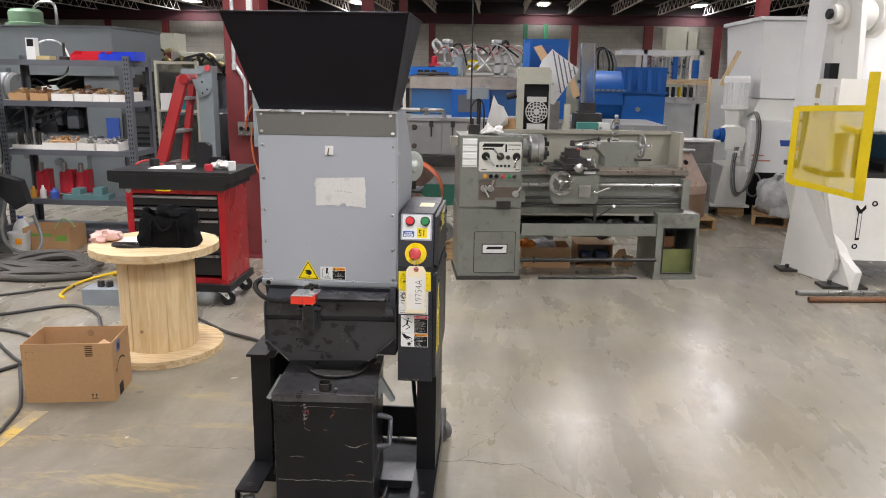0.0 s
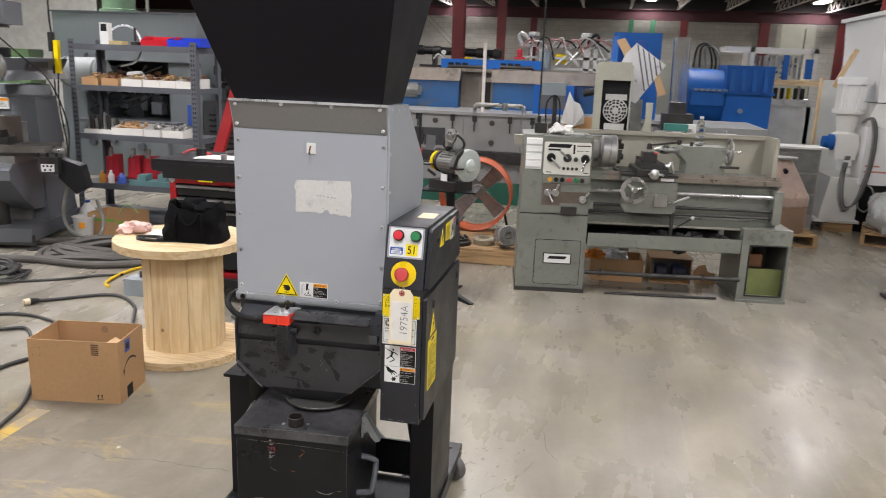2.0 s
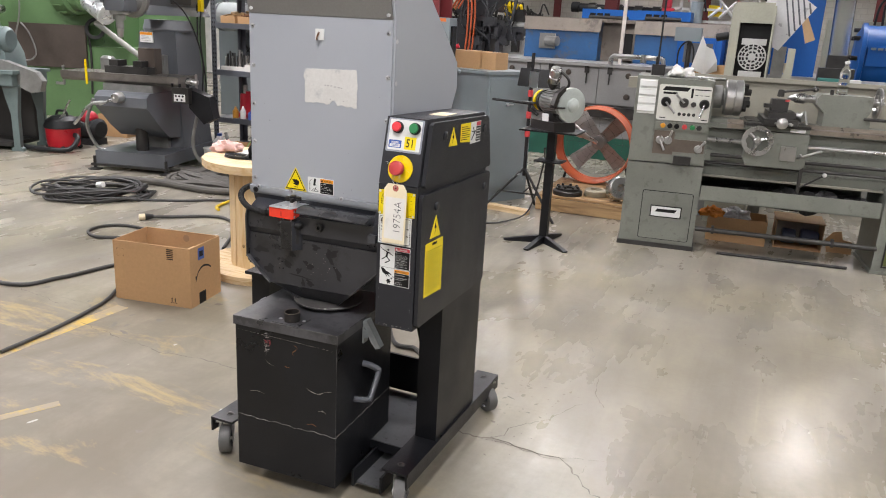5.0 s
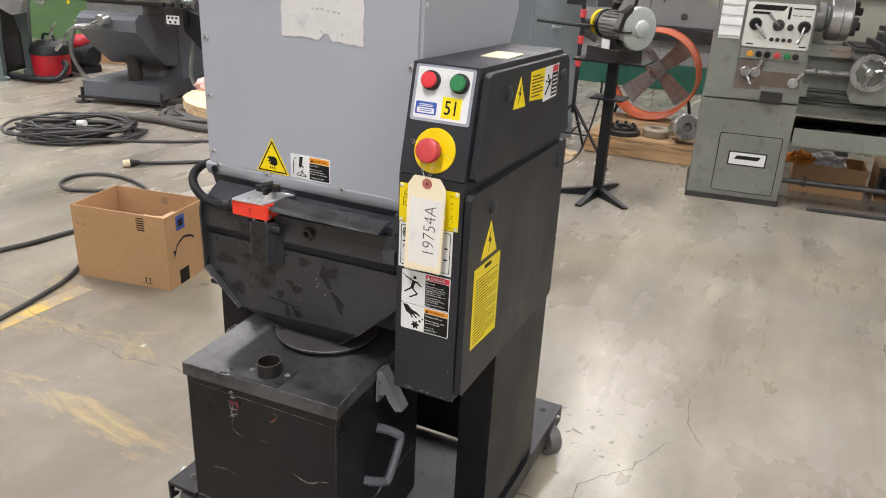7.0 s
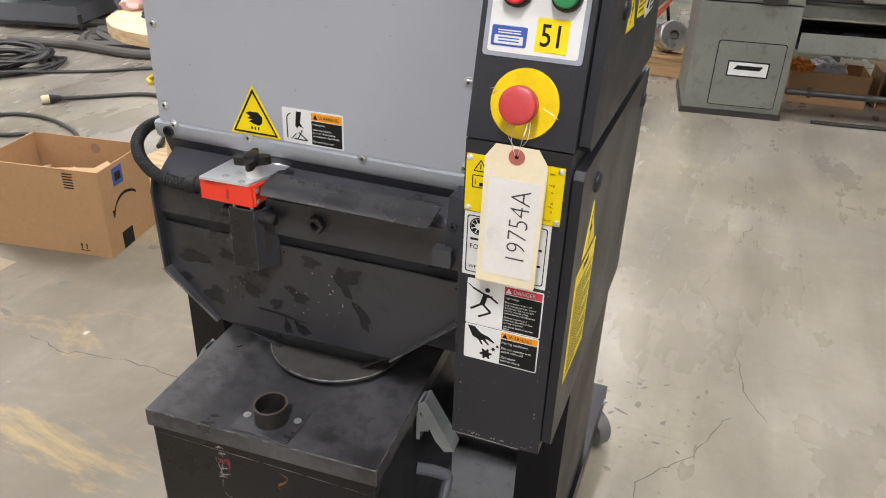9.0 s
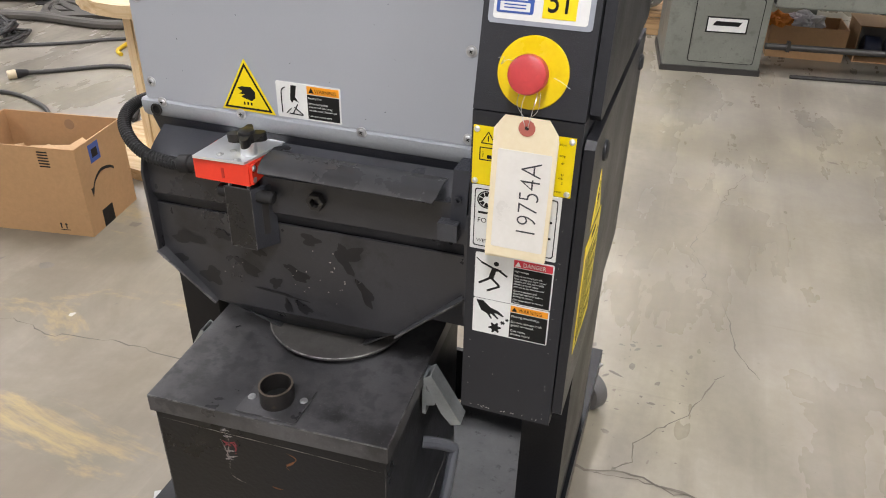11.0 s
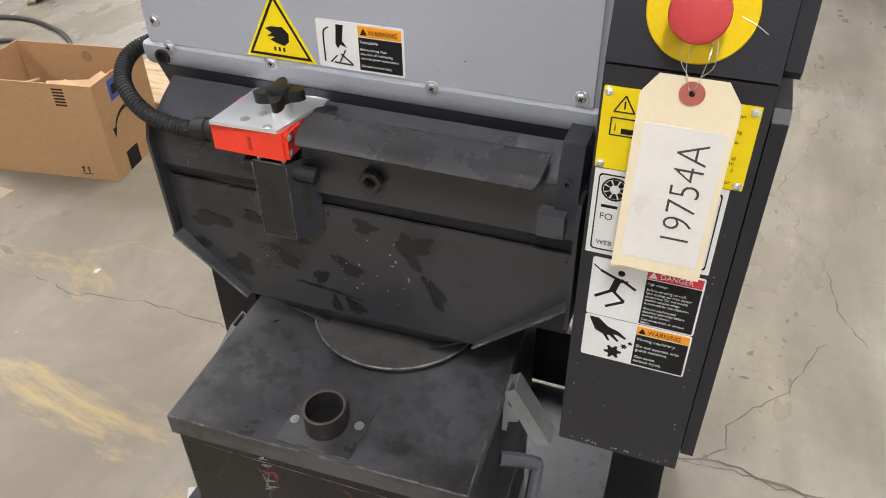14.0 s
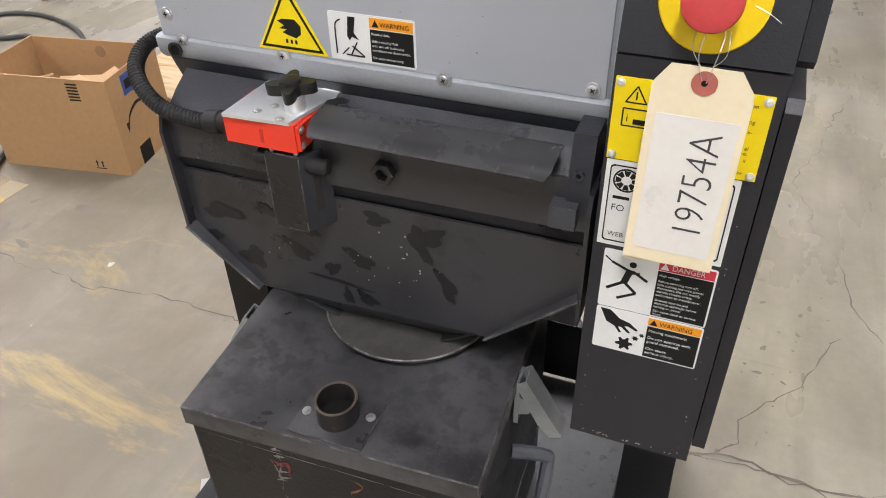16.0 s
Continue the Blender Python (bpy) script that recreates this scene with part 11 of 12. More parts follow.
for x, s in ((0.05, 1), (0.97, -1)):
    bm = fresh()
    hose(bm, [(x, 0, 0.32), (x - 0.06 * s, 0, 0.42), (x - 0.03 * s, 0, 0.48), (x + 0.04 * s, 0, 0.44), (x + 0.09 * s, 0, 0.36)], 0.022, 8, 6)
    part("hose", bm, PALE_AL if s > 0 else RUBBER, WF)
bm = fresh()
span(bm, (0.48, 0.05, 0.10), (0.64, 0.09, 0.23), 0.01)
part("yellow_guard", bm, YELLOW_RING, WF)
bm = fresh()
rod(bm, (0.02, -0.08, 0.17), (0.02, -0.08, 0.27), 0.038, n=14, bev=0.01)
span(bm, (-0.05, -0.13, 0.14), (0.09, -0.03, 0.17), 0.003)
part("red_valve", bm, RED_PART, WF)
bm = fresh()
rod(bm, (0.36, -0.08, 0.0), (0.36, -0.08, 0.26), 0.075, n=18)
part("grey_can", bm, GREY_EN, WF)
# dark take-off robot and clutter at the line's far end
ROBOT = mat("charcoal_robot_enamel", (0.026, 0.027, 0.031), 0.45, 0, 0.25, 5, 90, 0.08, (0.06, 0.058, 0.055), 0.2, 6)
RB = thing("takeoff_robot", pose(-3.6, 11.0, 0), "dark jointed take-off robot with orange hoses and black cables", "robot")
bm = fresh()
prism(bm, [(0.0, 1.55), (0.35, 1.55), (0.95, 2.0), (0.95, 2.12), (0.0, 2.12)], "y", 0.0, 0.35, 0.02)
part("arm", bm, ROBOT, RB)
bm = fresh()
span(bm, (0.25, -0.05, 2.14), (1.05, 0.3, 2.17), 0.004)
part("top_plate", bm, STEEL, RB, "bare steel tooling plate")
bm = fresh()
span(bm, (0.18, -0.01, 1.72), (0.26, 0.0, 1.80), 0.004)
part("cover_plate", bm, STEEL, RB)
bm = fresh()
prism(bm, [(0.42, 1.93), (0.78, 1.93), (0.78, 2.06), (0.42, 2.06)], "y", -0.004, 0.0)
part("recess", bm, BLACK_INK_SHADE, RB, smooth=0)
bm = fresh()
span(bm, (0.0, 0.05, 0.0), (0.5, 0.6, 1.5), 0.03)
span(bm, (0.5, 0.0, 1.30), (0.95, 0.4, 1.42), 0.01)
part("body", bm, ROBOT, RB)
rnd = random.Random(44)
bm = fresh()
for k in range(26):
    box(bm, (rnd.uniform(0.15, 1.15), -0.05 + rnd.uniform(-0.05, 0.1), rnd.uniform(1.02, 1.62)), (rnd.uniform(0.05, 0.2), 0.12, rnd.uniform(0.04, 0.16)), 0.004, m=pose(0, 0, 0, 0, rnd.uniform(-6, 6), 0))
for k in range(10):
    x = rnd.uniform(0.2, 0.9)
    hose(bm, [(x, -0.1, rnd.uniform(1.5, 2.1)), (x + rnd.uniform(-0.2, 0.2), -0.14, rnd.uniform(1.4, 1.9)), (x + rnd.uniform(-0.2, 0.2), -0.1, rnd.uniform(1.1, 1.4))], 0.014, 6)
apart("fitting", bm, ROBOT, RB)
for k in range(3):
    bm = fresh()
    x = 0.10 + 0.05 * k
    hose(bm, [(x - 0.12, -0.15, 1.62), (x + 0.02, -0.16, 1.80 + 0.01 * k), (x + 0.12, -0.16, 1.74), (x + 0.13, -0.16, 1.3), (x + 0.10, -0.16, 0.95)], 0.0125, 8, 6)
    part("orange_hose", bm, ORANGE, RB)
bm = fresh()
for x in (0.35, 0.55, 0.8):
    hose(bm, [(x, 0.1, 2.17), (x, 0.1, 2.32), (x + 0.08, 0.1, 2.36), (x + 0.12, 0.1, 2.17)], 0.016, 8)
    rod(bm, (x + 0.2, 0.0, 2.14), (x + 0.2, 0.0, 2.03), 0.03, 0.02, 10)
apart("cable_loop", bm, RUBBER, RB)
FC = thing("far_press", pose(-4.6, 14.5, 0), "pale press with a brown hood and crumpled yellow sleeve", "machine")
bm = fresh()
span(bm, (-0.3, 0, 0), (0.82, 0.9, 1.62), 0.02)
part("cabinet", bm, mat("far_white", (0.6, 0.6, 0.58), 0.5), FC)
bm = fresh()
prism(bm, [(0.0, 1.68), (0.66, 1.68), (0.62, 1.87), (0.12, 1.87)], "y", -0.1, 0.5, 0.01)
part("hood", bm, mat("rusty_brown_hood", (0.05, 0.028, 0.022), 0.6), FC)
bm = fresh()
rnd = random.Random(5)
for k in range(5):
    u = 0.50 + 0.07 * k
    hose(bm, [(u, -0.12, 1.86 - 0.015 * k), (u + 0.03, -0.17 - 0.02 * (k % 2), 1.78), (u + rnd.uniform(-0.05, 0.05), -0.15, 1.70), (u + rnd.uniform(-0.02, 0.08), -0.14, 1.60)], 0.028, 6, 3)
part("yellow_sleeve", bm, YELLOW_RING, FC)
bm = fresh()
rnd = random.Random(9)
for k in range(46):
    box(bm, (rnd.uniform(-0.5, 1.25), rnd.uniform(-0.25, -0.05), rnd.uniform(1.1, 1.62)), (rnd.uniform(0.05, 0.18), 0.1, rnd.uniform(0.03, 0.14)), 0.004)
for k in range(14):
    x = rnd.uniform(0.75, 1.15)
    hose(bm, [(x, -0.1, 1.5), (x + rnd.uniform(-0.1, 0.1), -0.12, rnd.uniform(1.65, 1.86)), (x + rnd.uniform(-0.2, 0.2), -0.1, rnd.uniform(1.4, 1.7))], 0.014, 6)
apart("fitting", bm, STEEL_DARK, FC)
bm = fresh()
for k in range(9):
    box(bm, (rnd.uniform(-0.1, 1.1), -0.28, rnd.uniform(1.1, 1.5)), (rnd.uniform(0.08, 0.2), 0.06, rnd.uniform(0.05, 0.14)), 0.006)
apart("pale_box", bm, WHITE_LBL, FC)
FB = thing("far_extruder", pose(-3.62, 17.0, 0), "black extruder barrel on a dark stand far behind the line", "machine")
bm = fresh()
rod(bm, (0.0, 0.15, 1.90), (1.84, 0.15, 1.86), 0.085, n=20, bev=0.01)
part("barrel", bm, BLACK, FB)
for x in (0.0, 0.36, 0.9, 1.3, 1.66):
    bm = fresh()
    rod(bm, (x, 0.15, 1.90 - 0.02 * x), (x + 0.16, 0.15, 1.90 - 0.02 * x), 0.105, n=20, bev=0.008)
    part("heater_band", bm, STEEL_DARK if x else BLACK, FB)
bm = fresh()
span(bm, (0.1, -0.05, 0.0), (1.7, 0.45, 1.60), 0.02)
for x in (0.35, 1.5):
    span(bm, (x, 0.05, 1.6), (x + 0.08, 0.25, 1.82), 0.004)
part("stand", bm, STEEL_DARK, FB)
bm = fresh()
rod(bm, (0.62, -0.03, 1.86), (0.62, -0.06, 1.86), 0.05, n=16)
hose(bm, [(0.62, 0.0, 1.74), (0.5, -0.05, 1.82), (0.4, -0.05, 1.72)], 0.02, 7)
part("gauge", bm, WHITE_LBL, FB)
bm = fresh()
span(bm, (1.05, 0.02, 1.72), (1.2, 0.1, 1.78), 0.006)
part("yellow_cover", bm, YELLOW_RING, FB)

# ---- belt machine with its motor, sheet and card ----
PALE_G = mat("pale_olive_enamel", (0.36, 0.36, 0.29), 0.45, 0, 0.08, 3, 80, 0.04, (0.22, 0.21, 0.17), 0.2)
BM = thing("belt_drive_machine", pose(0.465, 7.0, 0), "pale olive upright machine with an exposed finned motor", "machine")
bm = fresh()
prism(bm, [(-0.15, 0.0), (0.15, 0.0), (0.145, 1.62), (0.13, 1.66), (-0.125, 1.66), (-0.14, 1.62)], "y", 0.06, 0.46, 0.01)
for a, b in (((-0.148, 0.0, 1.02), (-0.085, 0.06, 1.64)), ((0.135, 0.0, 1.02), (0.148, 0.06, 1.64)), ((-0.085, 0.0, 1.515), (0.135, 0.06, 1.66)), ((-0.148, 0.0, 0.0), (0.148, 0.06, 1.10))):
    span(bm, a, b, 0.003)
part("housing", bm, PALE_G, BM)
# black backing plate paints the shade behind the motor
bm = fresh()
span(bm, (-0.085, 0.05, 1.10), (0.135, 0.059, 1.515))
part("opening", bm, BLACK_INK_SHADE, BM, smooth=0)
bm = fresh()
turned(bm, [(0, 0.0), (0.09, 0.0), (0.098, 0.012), (0.098, 0.05), (0, 0.05)], 36, pose(0.03, 0.045, 1.275, 90))
mc = part("motor_cover", bm, PALE_AL, BM, "round slotted motor cover")
for ring_r, cnt in ((0.035, 8), (0.062, 12), (0.082, 16)):
    bm = fresh()
    for k in range(cnt):
        a0, a1 = 2 * math.pi * (k + 0.15) / cnt, 2 * math.pi * (k + 0.85) / cnt
        prism(bm, [((ring_r + dr) * math.cos(a0 + (a1 - a0) * t), (ring_r + dr) * math.sin(a0 + (a1 - a0) * t)) for dr, ts_ in ((-0.007, (0, 0.5, 1)), (0.007, (1, 0.5, 0))) for t in ts_], "z", 0, 0.0012, 0, 1, pose(0.03, -0.0045, 1.275, 90))
    apart("cooling_slot", bm, BLACK_INK_SHADE, mc, smooth=0)
bm = fresh()
span(bm, (-0.055, 0.0, 1.36), (0.115, 0.08, 1.405), 0.004)
span(bm, (-0.05, 0.0, 1.12), (0.11, 0.08, 1.17), 0.004)
apart("motor_mount", bm, PALE_AL, BM)
bm = fresh()
prism(bm, [(0.17, 1.05), (0.24, 1.10), (0.27, 1.20), (0.27, 1.35), (0.32, 1.35), (0.32, 1.12), (0.25, 1.02), (0.17, 1.0)], "y", -0.08, 0.0, 0.003)
part("side_bracket", bm, PALE_G, BM)
bm = fresh()
rod(bm, (-0.24, 0.02, 1.40), (-0.15, 0.02, 1.42), 0.03, n=14, bev=0.006)
part("side_knob", bm, RUBBER, BM)
ST = thing("foil_board", pose(0.66, 7.28, 0.0), "square silver-striped insulation board propped on its corner with brown card strips", "board")
FOIL_C, FOIL_A, FOIL_B = Vector((-0.03, 1.822)), Vector((0.247, -0.172)), Vector((-0.216, -0.322))
bm = fresh()
prism(bm, [tuple(FOIL_C), tuple(FOIL_C + FOIL_A), tuple(FOIL_C + FOIL_A + FOIL_B), tuple(FOIL_C + FOIL_A * 0.13 + FOIL_B * 1.10), tuple(FOIL_C + FOIL_A * -0.06 + FOIL_B * 0.32)], "y", -0.012, 0.0)
fb_ = part("board", bm, mat("silver_foil", (0.60, 0.60, 0.61), 0.35, 0.3, 0.06, 9, 80, 0.1, (0.42, 0.44, 0.47), 0.3, 14), ST, smooth=0)
for k in range(5):
    # each stripe runs from the upper edge down to the lower edge, leaning a little
    u = 0.03 + 0.19 * k
    a0 = FOIL_C + FOIL_A * u
    run = Vector((0.055, -0.24))
    t = min(1.9, (FOIL_A.x * FOIL_B.y - FOIL_A.y * FOIL_B.x) * (1 - u) / (run.x * FOIL_B.y - run.y * FOIL_B.x))
    a1, d = a0 + run * t * 0.98, Vector((0.0065, 0.0))
    bm = fresh()
    prism(bm, [tuple(a0 - d - Vector((0, 0.004))), tuple(a0 + d - Vector((0, 0.010))), tuple(a1 + d), tuple(a1 - d)], "y", -0.0135, -0.012)
    part("dark_stripe", bm, SHELF_GREY, fb_, smooth=0)
for pts in ([(-0.20, 1.84), (-0.13, 1.86), (-0.02, 1.70), (-0.09, 1.66)], [(0.13, 1.55), (0.17, 1.58), (0.245, 1.42), (0.18, 1.39)]):
    bm = fresh()
    prism(bm, pts, "y", 0.002, 0.008)
    part("card_strip", bm, CARD_IN, ST, smooth=0)
bm = fresh()
span(bm, (-0.03, -0.01, 0.0), (0.06, 0.05, 1.36), 0.002)
part("prop", bm, GREY_CAST, ST)
DR = thing("readout_display", pose(-0.05, 7.55, 0), "grey digital readout on a post with black cables", "display")
bm = fresh()
span(bm, (-0.10, 0, 1.36), (0.11, 0.08, 1.47), 0.006)
part("case", bm, GREY_EN, DR)
bm = fresh()
rod(bm, (0.02, 0.04, 0.0), (0.02, 0.04, 1.36), 0.02, n=10)
part("post", bm, STEEL_DARK, DR)
bm = fresh()
hose(bm, [(-0.04, -0.02, 1.05), (-0.05, -0.03, 1.28), (0.02, -0.03, 1.36), (0.07, -0.03, 1.28), (0.07, -0.02, 1.05)], 0.007, 8)
part("cable", bm, RUBBER, DR)
CT = carton("carton", pose(0.08, 7.2, 0.95, 0, 0, 4), 0.26, 0.2, 0.24, "torn open brown carton behind the lathe", True, thick=0.006)
bm = fresh()
put(bm, [(0, 0, 0.23), (0.02, 0.0, 0.40), (0.05, 0.01, 0.34), (0.13, 0.0, 0.33), (0.14, 0.0, 0.24), (0.06, 0.005, 0.235)], [(0, 1, 2, 3, 4, 5)])
bmesh.ops.solidify(bm, geom=bm.faces[:], thickness=0.004)
part("torn_flap", bm, PAPER, CT, smooth=0)
bm = fresh()
put(bm, [(-0.03, -0.03, 0.20), (0.0, -0.05, 0.33), (0.03, -0.03, 0.46), (0.07, -0.05, 0.38), (0.12, -0.04, 0.36), (0.16, -0.06, 0.28), (0.17, -0.03, 0.20), (0.08, -0.07, 0.17)], [(0, 1, 7), (1, 2, 3), (1, 3, 7), (3, 4, 7), (4, 5, 7), (5, 6, 7)])
bmesh.ops.solidify(bm, geom=bm.faces[:], thickness=0.004)
part("torn_paper", bm, PAPER, CT, smooth=0)
bm = fresh()
span(bm, (-0.02, -0.02, 0), (0.3, 0.25, 0.95), 0.006)
solo("work_table", bm, GREY_CAST, "dark grey stand carrying a torn carton", "stand", pose(0.08, 7.2, 0))
bm = fresh()
turned(bm, [(0.078, 0), (0.085, 0), (0.085, 0.64), (0.078, 0.64)], 28, None, True)
solo("clear_tube", bm, glass("cloudy_acrylic", (0.97, 0.98, 0.98), 0.16), "upright length of cloudy clear acrylic tube", "tube", pose(1.145, 8.8, 1.305, 0, -1.8, 0))
bm = fresh()
span(bm, (1.0, 8.66, 0.0), (1.3, 8.94, 1.19), 0.01)
span(bm, (1.06, 8.72, 1.19), (1.23, 8.88, 1.302), 0.004)
solo("tube_stand", bm, STEEL_DARK, "dark stand carrying the acrylic tube", "stand")
GRT = thing("green_box", pose(1.00, 8.3, 1.0), "teal and white carton lying behind the lathe", "box")
bm = fresh()
span(bm, (0, 0, 0), (0.22, 0.14, 0.11), 0.002)
part("carton_body", bm, mat("teal_print", (0.05, 0.22, 0.19), 0.6), GRT)
bm = fresh()
span(bm, (0.22, 0, 0.0), (0.34, 0.14, 0.11), 0.002)
part("carton_end", bm, WHITE_LBL, GRT)
bm = fresh()
span(bm, (0.5, 8.15, 0.0), (1.72, 8.55, 0.97), 0.01)
solo("die_cart", bm, GREY_CAST, "low grey cart behind the lathe", "cart")
bm = fresh()
for k in range(6):
    rod(bm, (0.75 + 0.16 * k, 8.2, 0.97), (0.75 + 0.16 * k, 8.2, 1.05 + 0.03 * (k % 2)), 0.018, n=8)
    span(bm, (0.72 + 0.16 * k, 8.17, 1.0), (0.80 + 0.16 * k, 8.23, 1.02))
rod(bm, (0.62, 8.18, 1.04), (1.65, 8.18, 1.04), 0.014, n=8)
CLS = thing("clamp_rail", pose(0.62, 8.18, 0.97), "steel rail with a row of clamps on the low cart", "clamp rail")
apart("clamp", bm, STEEL, CLS, m=pose(-0.62, -8.18, -0.97))
# blue electrical cabinet
BC = thing("electrical_cabinet", pose(0.46, 9.7, 0), "tall royal blue electrical cabinet with its door ajar", "cabinet")
bm = fresh()
span(bm, (0, 0, 0), (0.53, 0.5, 2.02), 0.006)
part("body", bm, BLUE_M, BC)
bm = fresh()
span(bm, (-0.015, -0.45, 0.9), (0.0, 0.0, 1.97), 0.003, m=pose(0, 0, 0, 0, 0, 8) )
part("door", bm, BLUE_M, BC)
bm = fresh()
for k in range(6):
    span(bm, (0.23, -0.006, 1.82 + 0.022 * k), (0.34, 0.0, 1.83 + 0.022 * k), 0.001)
apart("vent_slot", bm, BLUE_LBL, BC)
bm = fresh()
rod(bm, (0.25, 0, 1.14), (0.25, -0.015, 1.14), 0.05, n=18)
part("dial", bm, mat("tan_dial", (0.42, 0.36, 0.25), 0.5), BC)
# large blue gear motor
BE = thing("extruder_drive", pose(2.0, 12.3, 0), "large royal blue extruder drive with a domed motor", "machine")
bm = fresh()
span(bm, (0.10, 0, 0.0), (0.74, 0.9, 1.72), 0.015)
part("gearbox", bm, BLUE_M, BE)
for k in range(4):
    bm = fresh()
    prism(bm, [(-0.07, 1.37), (-0.02, 1.66), (0.0, 1.70), (0.0, 1.37)], "x", 0.15 + 0.15 * k, 0.205 + 0.15 * k, 0.012, 2)
    part("rib", bm, BLUE_M, BE)
bm = fresh()
turned(bm, [(0, 0), (0.42, 0), (0.425, 0.02), (0.425, 0.50), (0.46, 0.505), (0.46, 0.56), (0.40, 0.57), (0.30, 0.62), (0, 0.62)], 48, pose(0.12, 0.45, 1.25, 0, -90))
mo_ = part("motor", bm, BLUE_M, BE, "round blue motor with a bolted end flange")
bm = fresh()
for k in range(14):
    a = radians(360 / 14 * k)
    rod(bm, (-0.44, 0.45 + 0.435 * math.cos(a), 1.25 + 0.435 * math.sin(a)), (-0.405, 0.45 + 0.435 * math.cos(a), 1.25 + 0.435 * math.sin(a)), 0.018, n=6)
apart("flange_bolt", bm, BLUE_M, mo_)
bm = fresh()
span(bm, (-0.36, -0.02, 1.36), (0.12, 0.1, 1.40), 0.004)
span(bm, (-0.36, 0.0, 1.16), (0.12, 0.12, 1.36), 0.006)
part("terminal_box", bm, BLUE_M, BE)
bm = fresh()
for k in range(6):
    span(bm, (-0.33 + 0.08 * k, -0.026, 1.365), (-0.27 + 0.08 * k, -0.02, 1.395), 0.002)
apart("clip", bm, GREY_EN, BE)
bm = fresh()
span(bm, (0.07, -0.04, 1.335), (0.77, 0.94, 1.37), 0.008)
span(bm, (0.09, -0.015, 1.70), (0.75, 0.92, 1.735), 0.012, 2)
part("lid_flange", bm, BLUE_M, BE)
bm = fresh()
rod(bm, (0.33, 0, 1.10), (0.33, -0.05, 1.10), 0.035, n=12)
part("knob", bm, GREY_EN, BE)
bm = fresh()
span(bm, (-0.5, 0.1, 0.0), (0.1, 0.8, 0.75), 0.01)
part("plinth", bm, STEEL_DARK, BE)
bm = fresh()
for k in range(8):
    a = radians(45 * k)
    rod(bm, (-0.46, 0.45 + 0.36 * math.cos(a), 1.25 + 0.36 * math.sin(a)), (-0.54, 0.45 + 0.36 * math.cos(a), 1.25 + 0.36 * math.sin(a)), 0.03, n=8)
apart("bolt", bm, STEEL_DARK, BE)
PU = thing("pump_skid", pose(1.55, 13.6, 0), "green and grey pump skid with curved hoses behind the drive", "pump")
bm = fresh()
span(bm, (-0.4, 0, 0), (0.8, 0.5, 1.75), 0.02)
part("tank", bm, PALE_G, PU)
for k in range(3):
    bm = fresh()
    hose(bm, [(0.2 + 0.1 * k, -0.05, 1.7), (0.24 + 0.06 * k, -0.05, 2.0), (0.38 + 0.06 * k, -0.05, 2.06 - 0.03 * k), (0.48 + 0.06 * k, -0.05, 1.8), (0.46 + 0.06 * k, -0.05, 1.55)], 0.017, 8, 5)
    part("hose", bm, RUBBER if k < 2 else GREY_CAST, PU)
bm = fresh()
FAR_GREEN = mat("far_green_post", (0.03, 0.15, 0.075), 0.6)
bm.free()
for x in (1.175, 2.014):
    bm = fresh()
    span(bm, (0, 0, 0.0), (0.18, 0.12, 3.65), 0.01)
    solo("steel_post", bm, FAR_GREEN, "green steel post near the far wall", "post", pose(x, 33.05, 0), "green posts")
# rack of fittings, drawers, leaning boards
RK = thing("storage_rack", pose(2.55, 13.3, 0) @ Matrix.Diagonal((1.23, 1.23, 1.04, 1)), "white-framed rack hung with chrome fittings over a timber shelf", "rack")
for x in (0.0, 0.74):
    bm = fresh()
    span(bm, (x, 0, 0), (x + 0.05, 0.05, 1.95), 0.003)
    span(bm, (x, 0.5, 0), (x + 0.05, 0.55, 1.95), 0.003)
    part("upright", bm, PALE_AL, RK)
bm = fresh()
span(bm, (-0.3, 0.0, 1.88), (0.79, 0.06, 1.95), 0.004)
span(bm, (-0.3, 0.49, 1.88), (0.79, 0.55, 1.95), 0.004)
part("top_rail", bm, PALE_AL, RK)
bm = fresh()
span(bm, (-0.1, -0.02, 1.42), (1.0, 0.55, 1.50), 0.004)
part("timber_shelf", bm, PINE_H, RK)
bm = fresh()
span(bm, (-0.1, -0.02, 1.12), (0.85, 0.5, 1.22), 0.004)
part("steel_shelf", bm, STEEL, RK)
bm = fresh()
span(bm, (-0.1, 0.0, 0.3), (0.95, 0.45, 1.12), 0.004)
part("lower_panel", bm, mat("far_white_panel", (0.55, 0.55, 0.52), 0.5), RK)
for k in range(11):
    bm = fresh()
    x = 0.08 + 0.052 * k
    rod(bm, (x, 0.04, 1.84), (x, 0.04, 1.52 + 0.02 * (k % 3)), 0.018, n=8, bev=0.004)
    part("hanging_fitting", bm, STEEL, RK)
for k in range(9):
    bm = fresh()
    x = 0.05 + 0.08 * k
    rod(bm, (x, 0.1, 1.22), (x, 0.1, 1.38), 0.026, n=8, bev=0.006)
    part("standing_fitting", bm, STEEL_DARK if k % 3 else YELLOW_RING, RK)
bm = fresh()
span(bm, (0.66, -0.02, 1.52), (0.74, 0.04, 1.80), 0.004)
span(bm, (0.40, -0.02, 1.50), (0.46, 0.04, 1.85), 0.004)
apart("blue_clamp", bm, BLUE_M, RK)
DW = thing("drawer_cabinet", pose(2.14, 9.0, 0, 0, 0, 4), "low grey drawer cabinet beyond the lathe", "drawer cabinet")
bm = fresh()
span(bm, (0, 0, 0), (0.5, 0.6, 0.88), 0.004)
part("body", bm, PLATE, DW)
